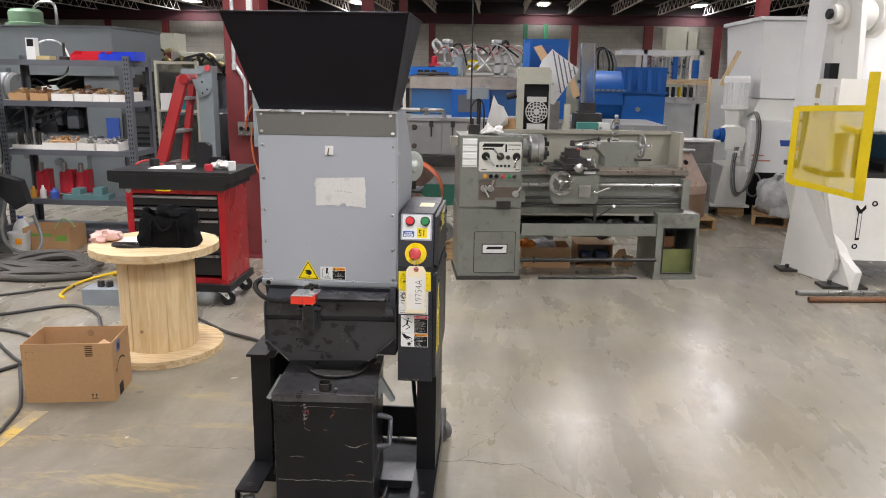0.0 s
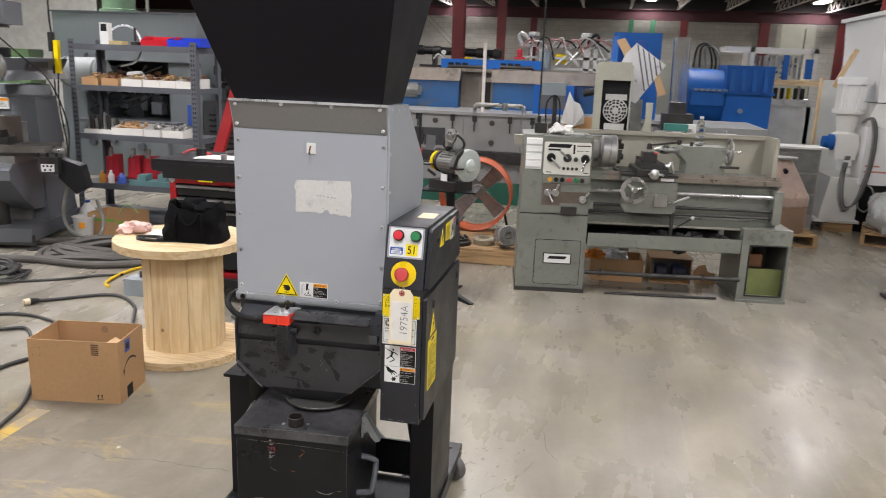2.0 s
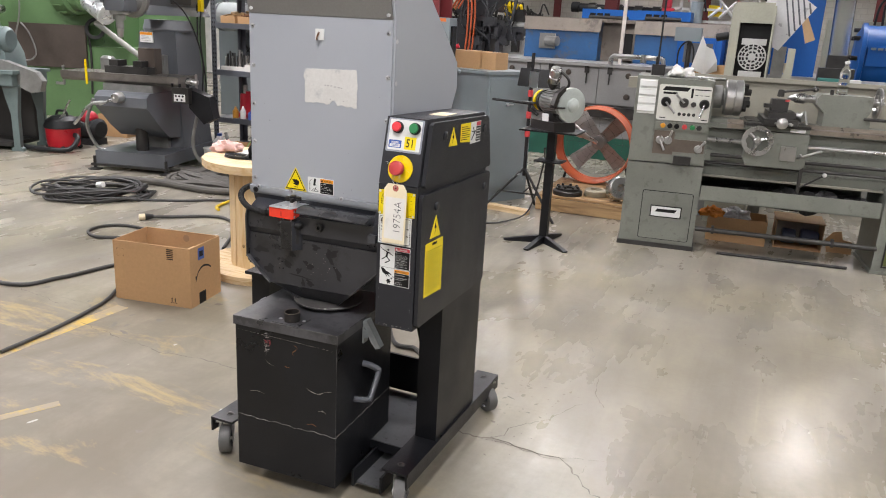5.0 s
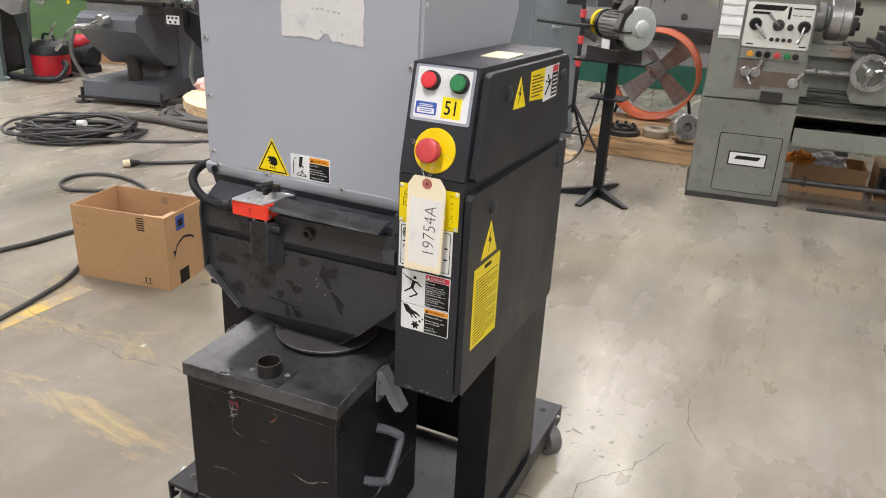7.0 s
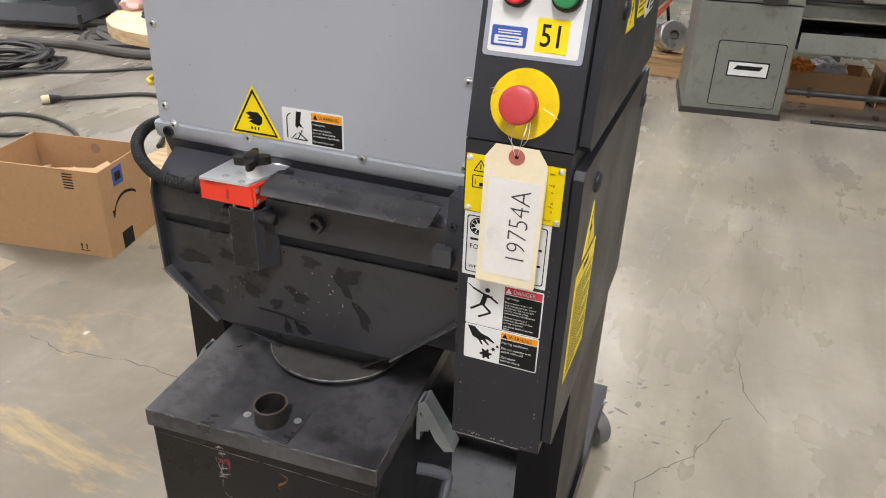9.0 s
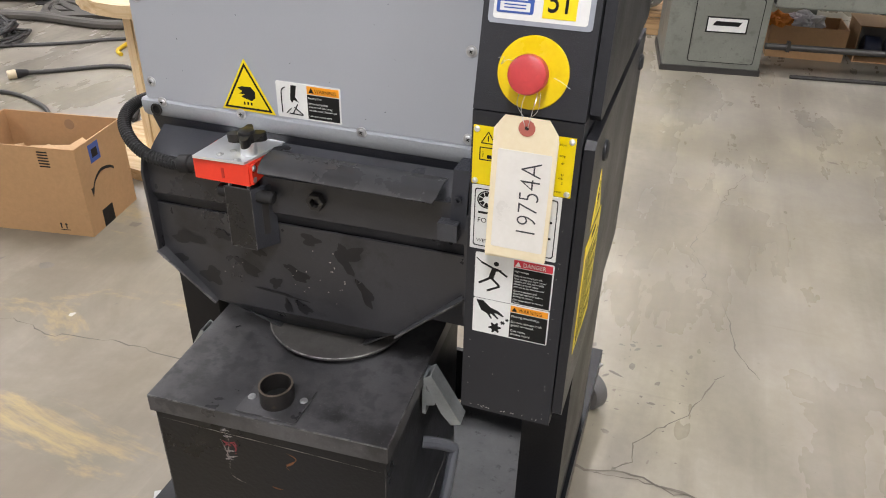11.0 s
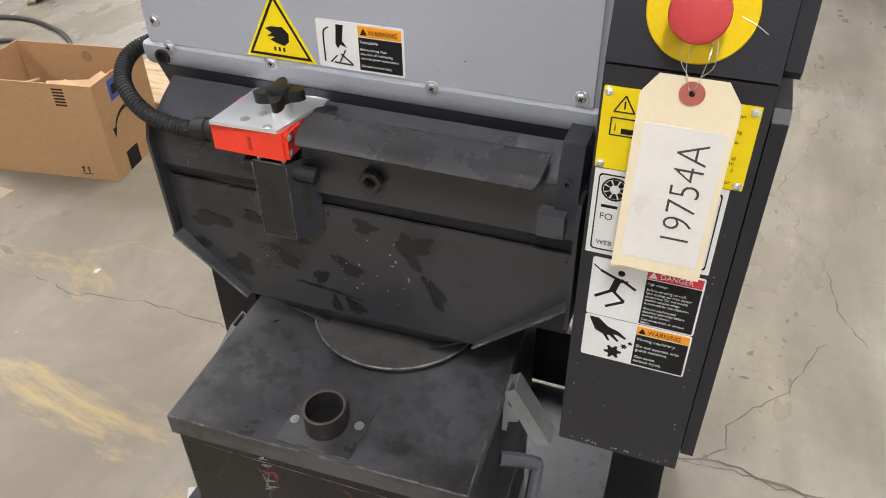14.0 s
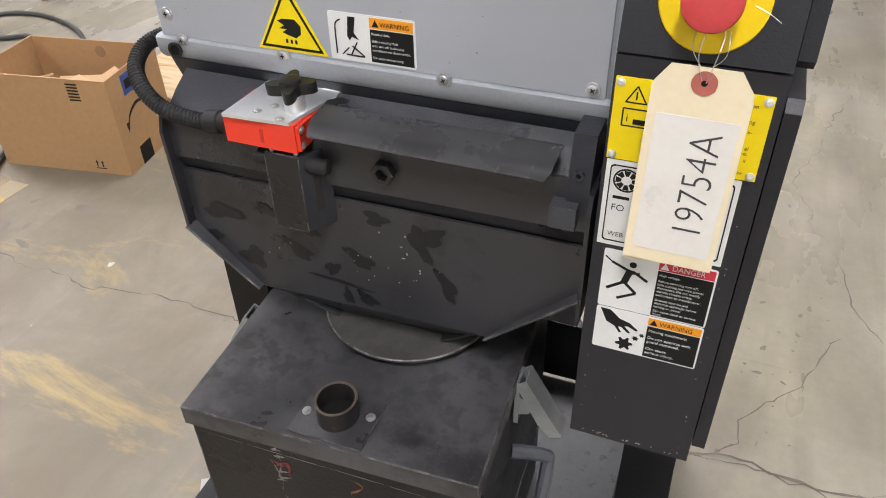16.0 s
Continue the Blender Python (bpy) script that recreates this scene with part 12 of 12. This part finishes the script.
for z in (0.42, 0.64, 0.2):
    bm = fresh()
    span(bm, (0.015, -0.012, z), (0.485, 0.0, z + 0.20), 0.004)
    part("drawer", bm, GREY_CAST, DW)
bm = fresh()
span(bm, (-0.05, -0.05, 0.88), (0.55, 0.3, 0.90), 0.003)
part("top", bm, PAPER, DW)
pallet(1.80, 8.22, 0.72, 0.55, 3, "small wooden pallet beyond the lathe", 4)
DH_ = thing("feed_drum", pose(2.16, 8.50, 0.122), "rusty pinkish cone-topped drum with a flat lid on a pallet", "drum")
bm = fresh()
turned(bm, [(0, 0.0), (0.27, 0.0), (0.275, 0.01), (0.275, 0.25), (0.268, 0.26), (0, 0.26)], 32)
part("base", bm, mat("brown_drum_base", (0.20, 0.125, 0.08), 0.6, 0, 0.2, 5, 60, 0.1), DH_, "brown drum base")
bm = fresh()
turned(bm, [(0.27, 0.26), (0.28, 0.265), (0.28, 0.345), (0.27, 0.36), (0.09, 0.68), (0.08, 0.70), (0, 0.70)], 32)
part("cone", bm, mat("rusty_pink_primer", (0.36, 0.26, 0.21), 0.6, 0, 0.2, 5, 60, 0.1, (0.2, 0.1, 0.06), 0.3, 6), DH_, "rusty pink cone")
bm = fresh()
rod(bm, (0, 0, 0.70), (0, 0, 0.715), 0.13, n=28)
part("lid", bm, GREY_CAST, DH_)
bm = fresh()
rod(bm, (0.0, -0.15, 0.60), (0.0, -0.19, 0.59), 0.022, n=14)
part("port", bm, BLACK_INK_SHADE, DH_)
BD = thing("leaning_panel", pose(2.74, 9.95, 0), "tall timber-edged white panel leaning by the hopper machine", "panel")
bm = fresh()
span(bm, (0.025, 0.0, 0.0), (0.05, 0.06, 1.60), 0.003)
part("timber_edge", bm, PINE, BD)
bm = fresh()
span(bm, (0.05, 0.02, 0.05), (0.32, 0.05, 1.58), 0.003)
part("sheet", bm, WHITE_LBL, BD)
bm = fresh()
span(bm, (0.16, 0.0, 0.0), (0.21, 0.03, 0.45), 0.002, m=pose(0, 0, 1.58, 0, 24, 0))
part("timber_offcut", bm, PINE, BD)

# ---- white hopper machine ----
WHITE_M = mat("white_machine_enamel", (0.80, 0.80, 0.79), 0.4, 0, 0.04, 2, 60, 0.03, (0.55, 0.52, 0.45), 0.12, 2)
OFF_M = mat("off_white_enamel", (0.72, 0.71, 0.67), 0.45, 0, 0.06, 2, 60, 0.04, (0.42, 0.38, 0.3), 0.2, 3)
WM = thing("shredder", pose(3.13, 9.34, 0), "large white shredder with a tall square hopper and a gear motor", "machine")
bm = fresh()
loft(bm, [(0.06, 0.0, 1.37), (1.9, 0.0, 1.37), (1.9, 1.3, 1.37), (0.06, 1.3, 1.37)], [(0.0, -0.04, 2.24), (1.95, -0.04, 2.24), (1.95, 1.35, 2.24), (0.0, 1.35, 2.24)])
span(bm, (-0.04, -0.08, 2.24), (2.0, 1.4, 2.28), 0.004)
part("hopper", bm, WHITE_M, WM, "tall white sheet-steel hopper", smooth=0)
bm = fresh()
prism(bm, [(0.06, 1.36), (1.9, 1.36), (1.9, 1.12), (-0.02, 1.12)], "y", 0.02, 1.3, 0.004)
part("transition", bm, OFF_M, WM)
bm = fresh()
span(bm, (-0.03, -0.1, 0.52), (1.9, 1.3, 1.12), 0.008)
ds = part("drive_section", bm, WHITE_M, WM)
bm = fresh()
span(bm, (0.42, -0.112, 1.115), (0.56, -0.10, 1.14), 0.003)
hose(bm, [(0.42, -0.13, 1.10), (0.42, -0.15, 1.13), (0.56, -0.15, 1.13), (0.56, -0.13, 1.10)], 0.008, 8)
part("lift_loop", bm, BLACK, ds)
bm = fresh()
prism(bm, [(0.32, 0.83), (0.54, 0.83), (0.55, 0.90), (0.30, 0.90)], "y", -0.103, -0.10)
part("brand_mark", bm, BLUE_LBL, ds, smooth=0)
bm = fresh()
span(bm, (0.46, -0.103, 0.785), (0.64, -0.10, 0.815))
part("brand_mark", bm, RED_LBL, ds, smooth=0)
for z, w in ((0.71, 0.14), (0.65, 0.22)):
    bm = fresh()
    span(bm, (0.0, -0.103, z), (w, -0.10, z + 0.018))
    part("text_bar", bm, mat("pale_red_ink", (0.6, 0.25, 0.2), 0.5), ds, smooth=0)
bm = fresh()
span(bm, (0.0, 0.0, 0.0), (1.8, 1.2, 0.52), 0.01)
part("under_frame", bm, BLACK, WM)
bm = fresh()
prism(bm, [(-0.37, 0.10), (0.0, 0.10), (0.0, 0.58), (-0.30, 0.58)], "y", -0.06, 0.9, 0.008)
span(bm, (-0.42, -0.12, 0.10), (0.03, 0.92, 0.125), 0.004)
part("skirt", bm, OFF_M, WM)
bm = fresh()
turned(bm, [(0, 1.62), (0.13, 1.62), (0.145, 1.60), (0.145, 1.54), (0, 1.54)], 28, pose(-0.17, 0.15, 0))
turned(bm, [(0, 1.28), (0.12, 1.28), (0.12, 1.56), (0, 1.56)], 28, pose(-0.17, 0.15, 0))
gm_ = part("motor", bm, WHITE_M, WM, "white vertical gear motor")
bm = fresh()
for k in range(24):
    a = 2 * math.pi * k / 24
    box(bm, (0.128, 0, 1.41), (0.02, 0.006, 0.26), 0, m=pose(-0.17, 0.15, 0) @ Matrix.Rotation(a, 4, "Z"))
apart("cooling_fin", bm, WHITE_M, gm_, smooth=0)
bm = fresh()
turned(bm, [(0, 1.28), (0.155, 1.28), (0.155, 1.24), (0.11, 1.22), (0.085, 1.05), (0.12, 1.02), (0, 1.02)], 28, pose(-0.17, 0.15, 0))
span(bm, (-0.27, 0.03, 0.76), (-0.06, 0.27, 1.03), 0.01)
rod(bm, (-0.06, 0.15, 0.9), (0.0, 0.15, 0.9), 0.11, n=20)
part("gearbox", bm, OFF_M, WM)
bm = fresh()
turned(bm, [(0, 0), (0.085, 0), (0.085, 0.05), (0.065, 0.055), (0.065, 0.11), (0, 0.11)], 24, axis_pose((-0.27, 0.15, 0.93), (-1, 0.15, 0.93)))
part("brake", bm, BLUE_M, WM)
for k in range(4):
    bm = fresh()
    d = 0.010 * k
    hose(bm, [(-0.05 + d, 0.02, 1.16 + d), (-0.01 + d, -0.10, 1.20), (0.03 + d, -0.13, 1.02), (0.02 + d, -0.14, 0.70), (-0.04 + d, -0.14, 0.38 + 0.3 * d), (-0.14 + 0.5 * d, -0.13, 0.24 + d), (-0.20 + d, -0.10, 0.36 + d), (-0.20 + d, -0.05, 0.62), (-0.16 + d, 0.0, 0.80)], 0.013, 8, 6)
    part("drive_cable", bm, (GREY_CAST, CABLE)[k % 2], WM)
bm = fresh()
hose(bm, [(0.0, -0.12, 0.55), (0.10, -0.13, 0.48), (0.13, -0.13, 0.34), (0.06, -0.13, 0.24), (-0.02, -0.13, 0.30), (0.0, -0.13, 0.45)], 0.010, 8, 6)
part("drive_cable", bm, GREY_CAST, WM)
bm = fresh()
for z in (0.30, 0.62, 0.70):
    span(bm, (-0.19, -0.03, z), (-0.11, 0.05, z + 0.06), 0.006)
apart("junction", bm, OFF_M, WM)
for x in (-0.32, 0.1, 1.5):
    bm = fresh()
    span(bm, (x, -0.1, 0.0), (x + 0.3, 0.0, 0.10), 0.004)
    part("timber_block", bm, PALLET_WOOD, WM)
# wrapped part on a pallet
pallet(3.0, 8.62, 0.7, 0.7, -18, "wooden pallet carrying a film-wrapped part", 5)
bm = fresh()
ball(bm, (0.4, 0.4, 0.16), 0.42, (0.95, 0.9, 0.75), 40, 0.22, seed=3)
for v in bm.verts:
    v.co.z = max(0.0, v.co.z + 0.05 * noise.noise(v.co * 9))
solo("wrapped_part", bm, mat("clear_stretch_film", (0.42, 0.42, 0.42), 0.15, 0.15, 0.25, 9, 60, 0.6, (0.18, 0.18, 0.18), 0.35, 4), "machine part wrapped in crinkled clear stretch film on a pallet", "wrapped part", pose(2.96, 8.50, 0.122, 0, 0, -18))

# ---- white press with its yellow guard ----
PR = thing("punch_press", pose(2.7, 6.1, 0), "large off-white punch press with a side frame and cut-out", "press")
bm = fresh()
prism(bm, [(0.60, 0.0), (0.10, 0.0), (0.0, 0.13), (0.02, 1.60), (0.15, 2.6), (0.60, 2.6)], "x", 0, 0.04, 0.004, 1, pose(0.12, 0, 0))
part("back_plate", bm, OFF_M, PR, smooth=0)
bm = fresh()
put(bm, [(-0.05, 0.62, 0.0), (0.22, -0.12, 0.0), (0.24, -0.12, 0.14), (0.13, -0.06, 0.28), (-0.02, 0.05, 0.72), (-0.02, 0.05, 1.54), (-0.02, 0.42, 1.54),
         (0.01, 0.64, 0.0), (0.28, -0.10, 0.0), (0.30, -0.10, 0.14), (0.19, -0.04, 0.28), (0.04, 0.07, 0.72), (0.04, 0.07, 1.54), (0.04, 0.44, 1.54)],
    [(0, 1, 2, 3, 4, 5, 6), (7, 13, 12, 11, 10, 9, 8), (0, 7, 8, 1), (1, 8, 9, 2), (2, 9, 10, 3), (3, 10, 11, 4), (4, 11, 12, 5), (5, 12, 13, 6), (6, 13, 7, 0)])
part("side_frame", bm, OFF_M, PR, "off-white steel side frame", smooth=0)
bm = fresh()
prism(bm, [(0.14, 0.22), (1.5, 0.22), (1.5, 0.86), (-0.0, 0.86), (-0.0, 0.72)], "y", -0.02, 0.9, 0.006)
bl = part("bolster", bm, OFF_M, PR, "off-white lower frame")
bm = fresh()
prism(bm, [(0.245, 0.38), (0.275, 0.38), (0.275, 0.60), (0.30, 0.63), (0.295, 0.66), (0.28, 0.64), (0.262, 0.62), (0.245, 0.64), (0.228, 0.66), (0.222, 0.63), (0.245, 0.60)], "y", -0.024, -0.02)
part("wrench_slot", bm, BLACK_INK_SHADE, bl, smooth=0)
bm = fresh()
prism(bm, [(0.250, 0.40), (0.270, 0.40), (0.270, 0.59), (0.250, 0.59)], "y", -0.026, -0.024)
part("hung_wrench", bm, WHITE_LBL, bl, smooth=0)
for x, z in ((0.36, 0.67), (0.25, 0.33)):
    bm = fresh()
    ring(bm, (x, -0.02, z), (0, -1, 0), 0.022, 0.012, 0.004, 16)
    part("bolt_hole", bm, BLACK_INK_SHADE, bl)
bm = fresh()
span(bm, (-0.02, 0.02, 0.86), (1.5, 0.9, 0.90), 0.004)
span(bm, (0.45, 0.1, 0.90), (1.2, 0.6, 0.96), 0.01)
part("die_bed", bm, STEEL_DARK, PR)
bm = fresh()
span(bm, (0.10, 0.85, 0.9), (1.5, 0.9, 1.45), 0.004)
span(bm, (0.2, 0.8, 1.0), (0.6, 0.86, 1.2), 0.004)
part("throat", bm, mat("dark_blue_inside", (0.03, 0.10, 0.16), 0.5), PR)
bm = fresh()
span(bm, (0.0, 0.0, 1.20), (1.5, 0.42, 1.60), 0.05, 4)
part("ram_head", bm, OFF_M, PR, "rounded off-white ram head")
bm = fresh()
rod(bm, (0.05, -0.05, 1.22), (1.5, -0.05, 1.20), 0.018, n=12)
part("tie_bar", bm, STEEL, PR)
bm = fresh()
prism(bm, [(0.03, 1.35), (0.95, 1.35), (0.95, 2.7), (0.07, 2.7), (0.06, 2.2)], "y", 0.50, 0.95, 0.006)
part("upper_plate", bm, WHITE_M, PR)
bm = fresh()
rod(bm, (0.07, 0.36, 2.09), (0.33, 0.40, 2.08), 0.115, 0.115, 28, 0.015)
rod(bm, (0.01, 0.35, 2.09), (0.07, 0.36, 2.09), 0.075, n=20)
rod(bm, (0.33, 0.40, 2.08), (0.40, 0.41, 2.07), 0.16, n=28, bev=0.01)
part("clutch_cylinder", bm, OFF_M, PR, "off-white clutch cylinder")
bm = fresh()
rod(bm, (-0.02, 0.345, 2.09), (0.01, 0.35, 2.09), 0.04, n=18, bev=0.006)
part("shaft_end", bm, BLACK, PR)
bm = fresh()
span(bm, (0.05, 0.35, 1.60), (0.16, 0.45, 1.72), 0.006)
rod(bm, (0.14, 0.35, 1.66), (0.14, 0.33, 1.66), 0.02, n=12)
part("limit_switch", bm, BLACK, PR)
for z in (1.45, 1.30):
    bm = fresh()
    span(bm, (-0.024, 0.30, z), (-0.02, 0.38, z + 0.11))
    part("data_plate", bm, mat("brass_plate", (0.42, 0.33, 0.15), 0.4, 0.4), PR, smooth=0)
for x, y, w in ((-0.12, 0.42, 0.40), (0.02, -0.10, 0.34)):
    bm = fresh()
    span(bm, (x, y, 0.0), (x + w, y + 0.16, 0.022), 0.004)
    rod(bm, (x + 0.08, y + 0.08, 0.022), (x + 0.08, y + 0.08, 0.05), 0.018, n=6)
    part("foot_plate", bm, STEEL_DARK, PR)
YGD = thing("machine_guard", pose(2.26, 5.72, 0), "yellow framed guard with expanded metal mesh on the press", "guard")
GU = Vector((0.40, -0.22, 0.0))


def gpt(u, z):
    return (GU.x * u, GU.y * u, z)


def gbar(name, u0, z0, u1, z1, w=0.02):
    bm = fresh()
    p, q = Vector(gpt(u0, z0)), Vector(gpt(u1, z1))
    d = (q - p).normalized()
    nrm = Vector((0.48, 0.876, 0))
    s = d.cross(nrm).normalized() * w
    t = nrm * 0.014
    put(bm, [p - s - t, p + s - t, p + s + t, p - s + t, q - s - t, q + s - t, q + s + t, q - s + t], [(0, 3, 2, 1), (4, 5, 6, 7), (0, 1, 5, 4), (1, 2, 6, 5), (2, 3, 7, 6), (3, 0, 4, 7)])
    return part(name, bm, GUARD_Y, YGD, smooth=0)


GUARD_Y = mat("chipped_yellow_enamel", (0.60, 0.44, 0.0), 0.4, 0, 0.12, 5, 90, 0.05, (0.10, 0.08, 0.03), 0.38, 7)
gbar("frame_bar", 0.0, 0.87, 0.0, 1.40)
gbar("frame_bar", 0.0, 1.39, 1.0, 1.41)
gbar("frame_bar", 0.0, 0.88, 1.0, 0.80)
gbar("post", 1.0, 0.78, 1.0, 1.65, 0.034)
bm = fresh()
for k in range(76):
    for sgn in (1, -1):
        u0, u1 = k / 76 * 1.9 - 0.45, k / 76 * 1.9 - 0.45 + sgn * 0.42
        z0, z1 = 0.84, 1.40
        pts = []
        for (ua, za, ub, zb) in ((u0, z0, u1, z1),):
            t0, t1 = 0.0, 1.0
            du = ub - ua
            for lim in (0.03, 0.97):
                if du:
                    tt = (lim - ua) / du
                    if (du > 0) == (lim < 0.5):
                        t0 = max(t0, tt)
                    else:
                        t1 = min(t1, tt)
            if t1 > t0 + 0.02:
                rod(bm, gpt(ua + du * t0, za + (zb - za) * t0), gpt(ua + du * t1, za + (zb - za) * t1), 0.0021, n=4)
me_ = part("expanded_mesh", bm, GUARD_Y, YGD, "yellow expanded metal mesh", smooth=0)
tagged(me_, kind="stuff")
bm = fresh()
rod(bm, gpt(0.9, 1.25), (0.46, 0.30, 1.25), 0.018, n=10)
part("hinge_arm", bm, GUARD_Y, YGD)
for x0, y0, x1, y1, r, material, lb in ((2.44, 5.79, 3.9, 5.93, 0.021, STEEL, "bare steel pipe lying on the floor"), (2.46, 5.61, 3.9, 5.76, 0.021, RUST, "rusty steel pipe lying on the floor")):
    bm = fresh()
    p, q = Vector((0, 0, r)), Vector((x1 - x0, y1 - y0, r))
    mm = axis_pose(p, q)
    turned(bm, [(r * 0.75, 0), (r, 0), (r, (q - p).length), (r * 0.75, (q - p).length)], 18, mm, True)
    solo("pipe", bm, material, lb, "pipe", pose(x0, y0, 0))

# ---- far columns and cabinets ----
for x, y, w in ((-2.36, 15.2, 0.22), (5.0, 15.2, 0.20), (-2.79, 24.5, 0.25), (-14.15, 33.4, 0.24), (-8.6, 33.4, 0.26), (-2.63, 33.4, 0.26), (3.33, 33.4, 0.28),
                (6.35, 33.4, 0.36), (9.17, 33.4, 0.28), (15.1, 33.4, 0.26), (-16.7, 33.4, 0.2)):
    column(x, y, 4.53 if y == 24.5 else 3.65, w, 0.22)
bm = fresh()
span(bm, (0, 0, 0), (0.5, 0.5, 2.78), 0.01)
span(bm, (0.53, 0.0, 0), (0.75, 0.5, 2.7), 0.01)
solo("far_locker", bm, CREAM_M, "tall pale locker near the far wall", "locker", pose(4.3, 20.0, 0))
wp = fresh()
span(wp, (0, 0, 0.0), (4.6, 0.1, 3.6), 0.01)
solo("partition_panel", wp, mat("off_white_partition", (0.80, 0.79, 0.75), 0.6), "plain off-white partition at the back of the hall", "partition", pose(-15.2, 16.0, 0))
bm = fresh()
for dx in (0.0, 0.13):
    rod(bm, (-3.66 + dx, 17.15, 2.75), (-2.75 + dx, 17.15, 1.90), 0.006, n=6)
part("guy_cable", bm, GREY_CAST, FB, "two slanting grey cables", m=pose(3.62, -17.0, 0))

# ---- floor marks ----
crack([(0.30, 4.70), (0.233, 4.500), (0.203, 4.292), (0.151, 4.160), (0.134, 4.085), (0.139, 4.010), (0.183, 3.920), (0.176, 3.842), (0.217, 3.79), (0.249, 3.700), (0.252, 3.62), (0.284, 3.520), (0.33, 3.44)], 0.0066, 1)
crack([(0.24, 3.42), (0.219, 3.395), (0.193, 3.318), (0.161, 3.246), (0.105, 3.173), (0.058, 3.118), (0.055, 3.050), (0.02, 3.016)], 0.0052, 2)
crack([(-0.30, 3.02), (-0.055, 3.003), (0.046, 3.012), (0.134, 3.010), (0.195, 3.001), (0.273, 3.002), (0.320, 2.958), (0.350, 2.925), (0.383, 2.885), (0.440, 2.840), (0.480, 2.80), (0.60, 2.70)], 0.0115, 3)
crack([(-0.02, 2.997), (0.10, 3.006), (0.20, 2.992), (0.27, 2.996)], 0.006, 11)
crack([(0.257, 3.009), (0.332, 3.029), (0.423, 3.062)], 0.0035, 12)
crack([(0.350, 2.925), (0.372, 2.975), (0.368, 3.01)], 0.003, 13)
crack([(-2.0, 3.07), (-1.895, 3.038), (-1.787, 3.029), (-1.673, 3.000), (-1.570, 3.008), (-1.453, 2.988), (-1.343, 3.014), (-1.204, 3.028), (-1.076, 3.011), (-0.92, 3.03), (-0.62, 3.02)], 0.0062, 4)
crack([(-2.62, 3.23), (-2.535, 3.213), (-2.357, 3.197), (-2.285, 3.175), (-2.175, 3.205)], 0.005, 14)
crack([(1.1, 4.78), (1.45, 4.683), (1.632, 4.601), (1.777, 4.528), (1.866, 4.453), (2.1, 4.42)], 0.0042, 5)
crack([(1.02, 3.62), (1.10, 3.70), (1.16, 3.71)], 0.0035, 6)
for k, pts in enumerate(([(-2.02, 2.35), (-1.95, 2.35), (-1.945, 3.30), (-2.015, 3.30)], [(-1.55, 2.30), (-1.51, 2.29), (-1.42, 2.47), (-1.455, 2.49)])):
    bm = fresh()
    prism(bm, pts, "z", 0.0, 0.0008)
    part("paint_line", bm, FLOOR_YELLOW, FLOOR, "worn yellow floor line", smooth=0)
bm = fresh()
span(bm, (-22, 7.44, 0.0), (26, 7.45, 0.0007))
part("slab_joint", bm, CRACK, FLOOR, "sawn joint between floor slabs", smooth=0)


def fleck(bm, rnd, x, y, size, z=0.0009):
    """A small ragged flat mark."""
    n, a0, sx = rnd.randint(6, 9), rnd.uniform(0, 3.14), rnd.uniform(0.25, 0.8)
    pts = []
    for i in range(n):
        a, r = 2 * math.pi * i / n, size * rnd.uniform(0.45, 1.0)
        u, v = r * math.cos(a), r * sx * math.sin(a)
        pts.append((x + u * math.cos(a0) - v * math.sin(a0), y + u * math.sin(a0) + v * math.cos(a0), z))
    put(bm, pts, [tuple(range(n))])


rnd = random.Random(77)
bm, pale = fresh(), fresh()
for k in range(230):
    if k % 3:
        x, y = rnd.uniform(-4.6, -0.9), rnd.uniform(1.9, 5.2)
    else:
        x, y = rnd.uniform(0.1, 3.2), rnd.uniform(2.2, 6.0)
    fleck(pale if k % 5 == 0 else bm, rnd, x, y, rnd.choice((0.004, 0.006, 0.008, 0.012, 0.018, 0.03)))
for k in range(70):
    fleck(bm, rnd, rnd.gauss(0.04, 0.09), rnd.gauss(3.34, 0.22), rnd.choice((0.003, 0.004, 0.006, 0.009, 0.013)))
for x, y, d in ((-1.842, 3.111, 0.05), (-1.70, 3.255, 0.032), (-1.74, 3.07, 0.045), (-1.86, 3.24, 0.02), (-1.79, 3.14, 0.03)):
    fleck(bm, rnd, x, y, d, 0.0010)
fleck(bm, rnd, -0.012, 3.341, 0.026, 0.0010)
fleck(bm, rnd, 0.022, 3.387, 0.022, 0.0010)
tagged(part("scuff", bm, SCUFF, FLOOR, "small dark scuffs and oil drops", smooth=0), kind="stuff")
tagged(part("cement_spot", pale, PATCH, FLOOR, "small pale cement spots", smooth=0), kind="stuff")
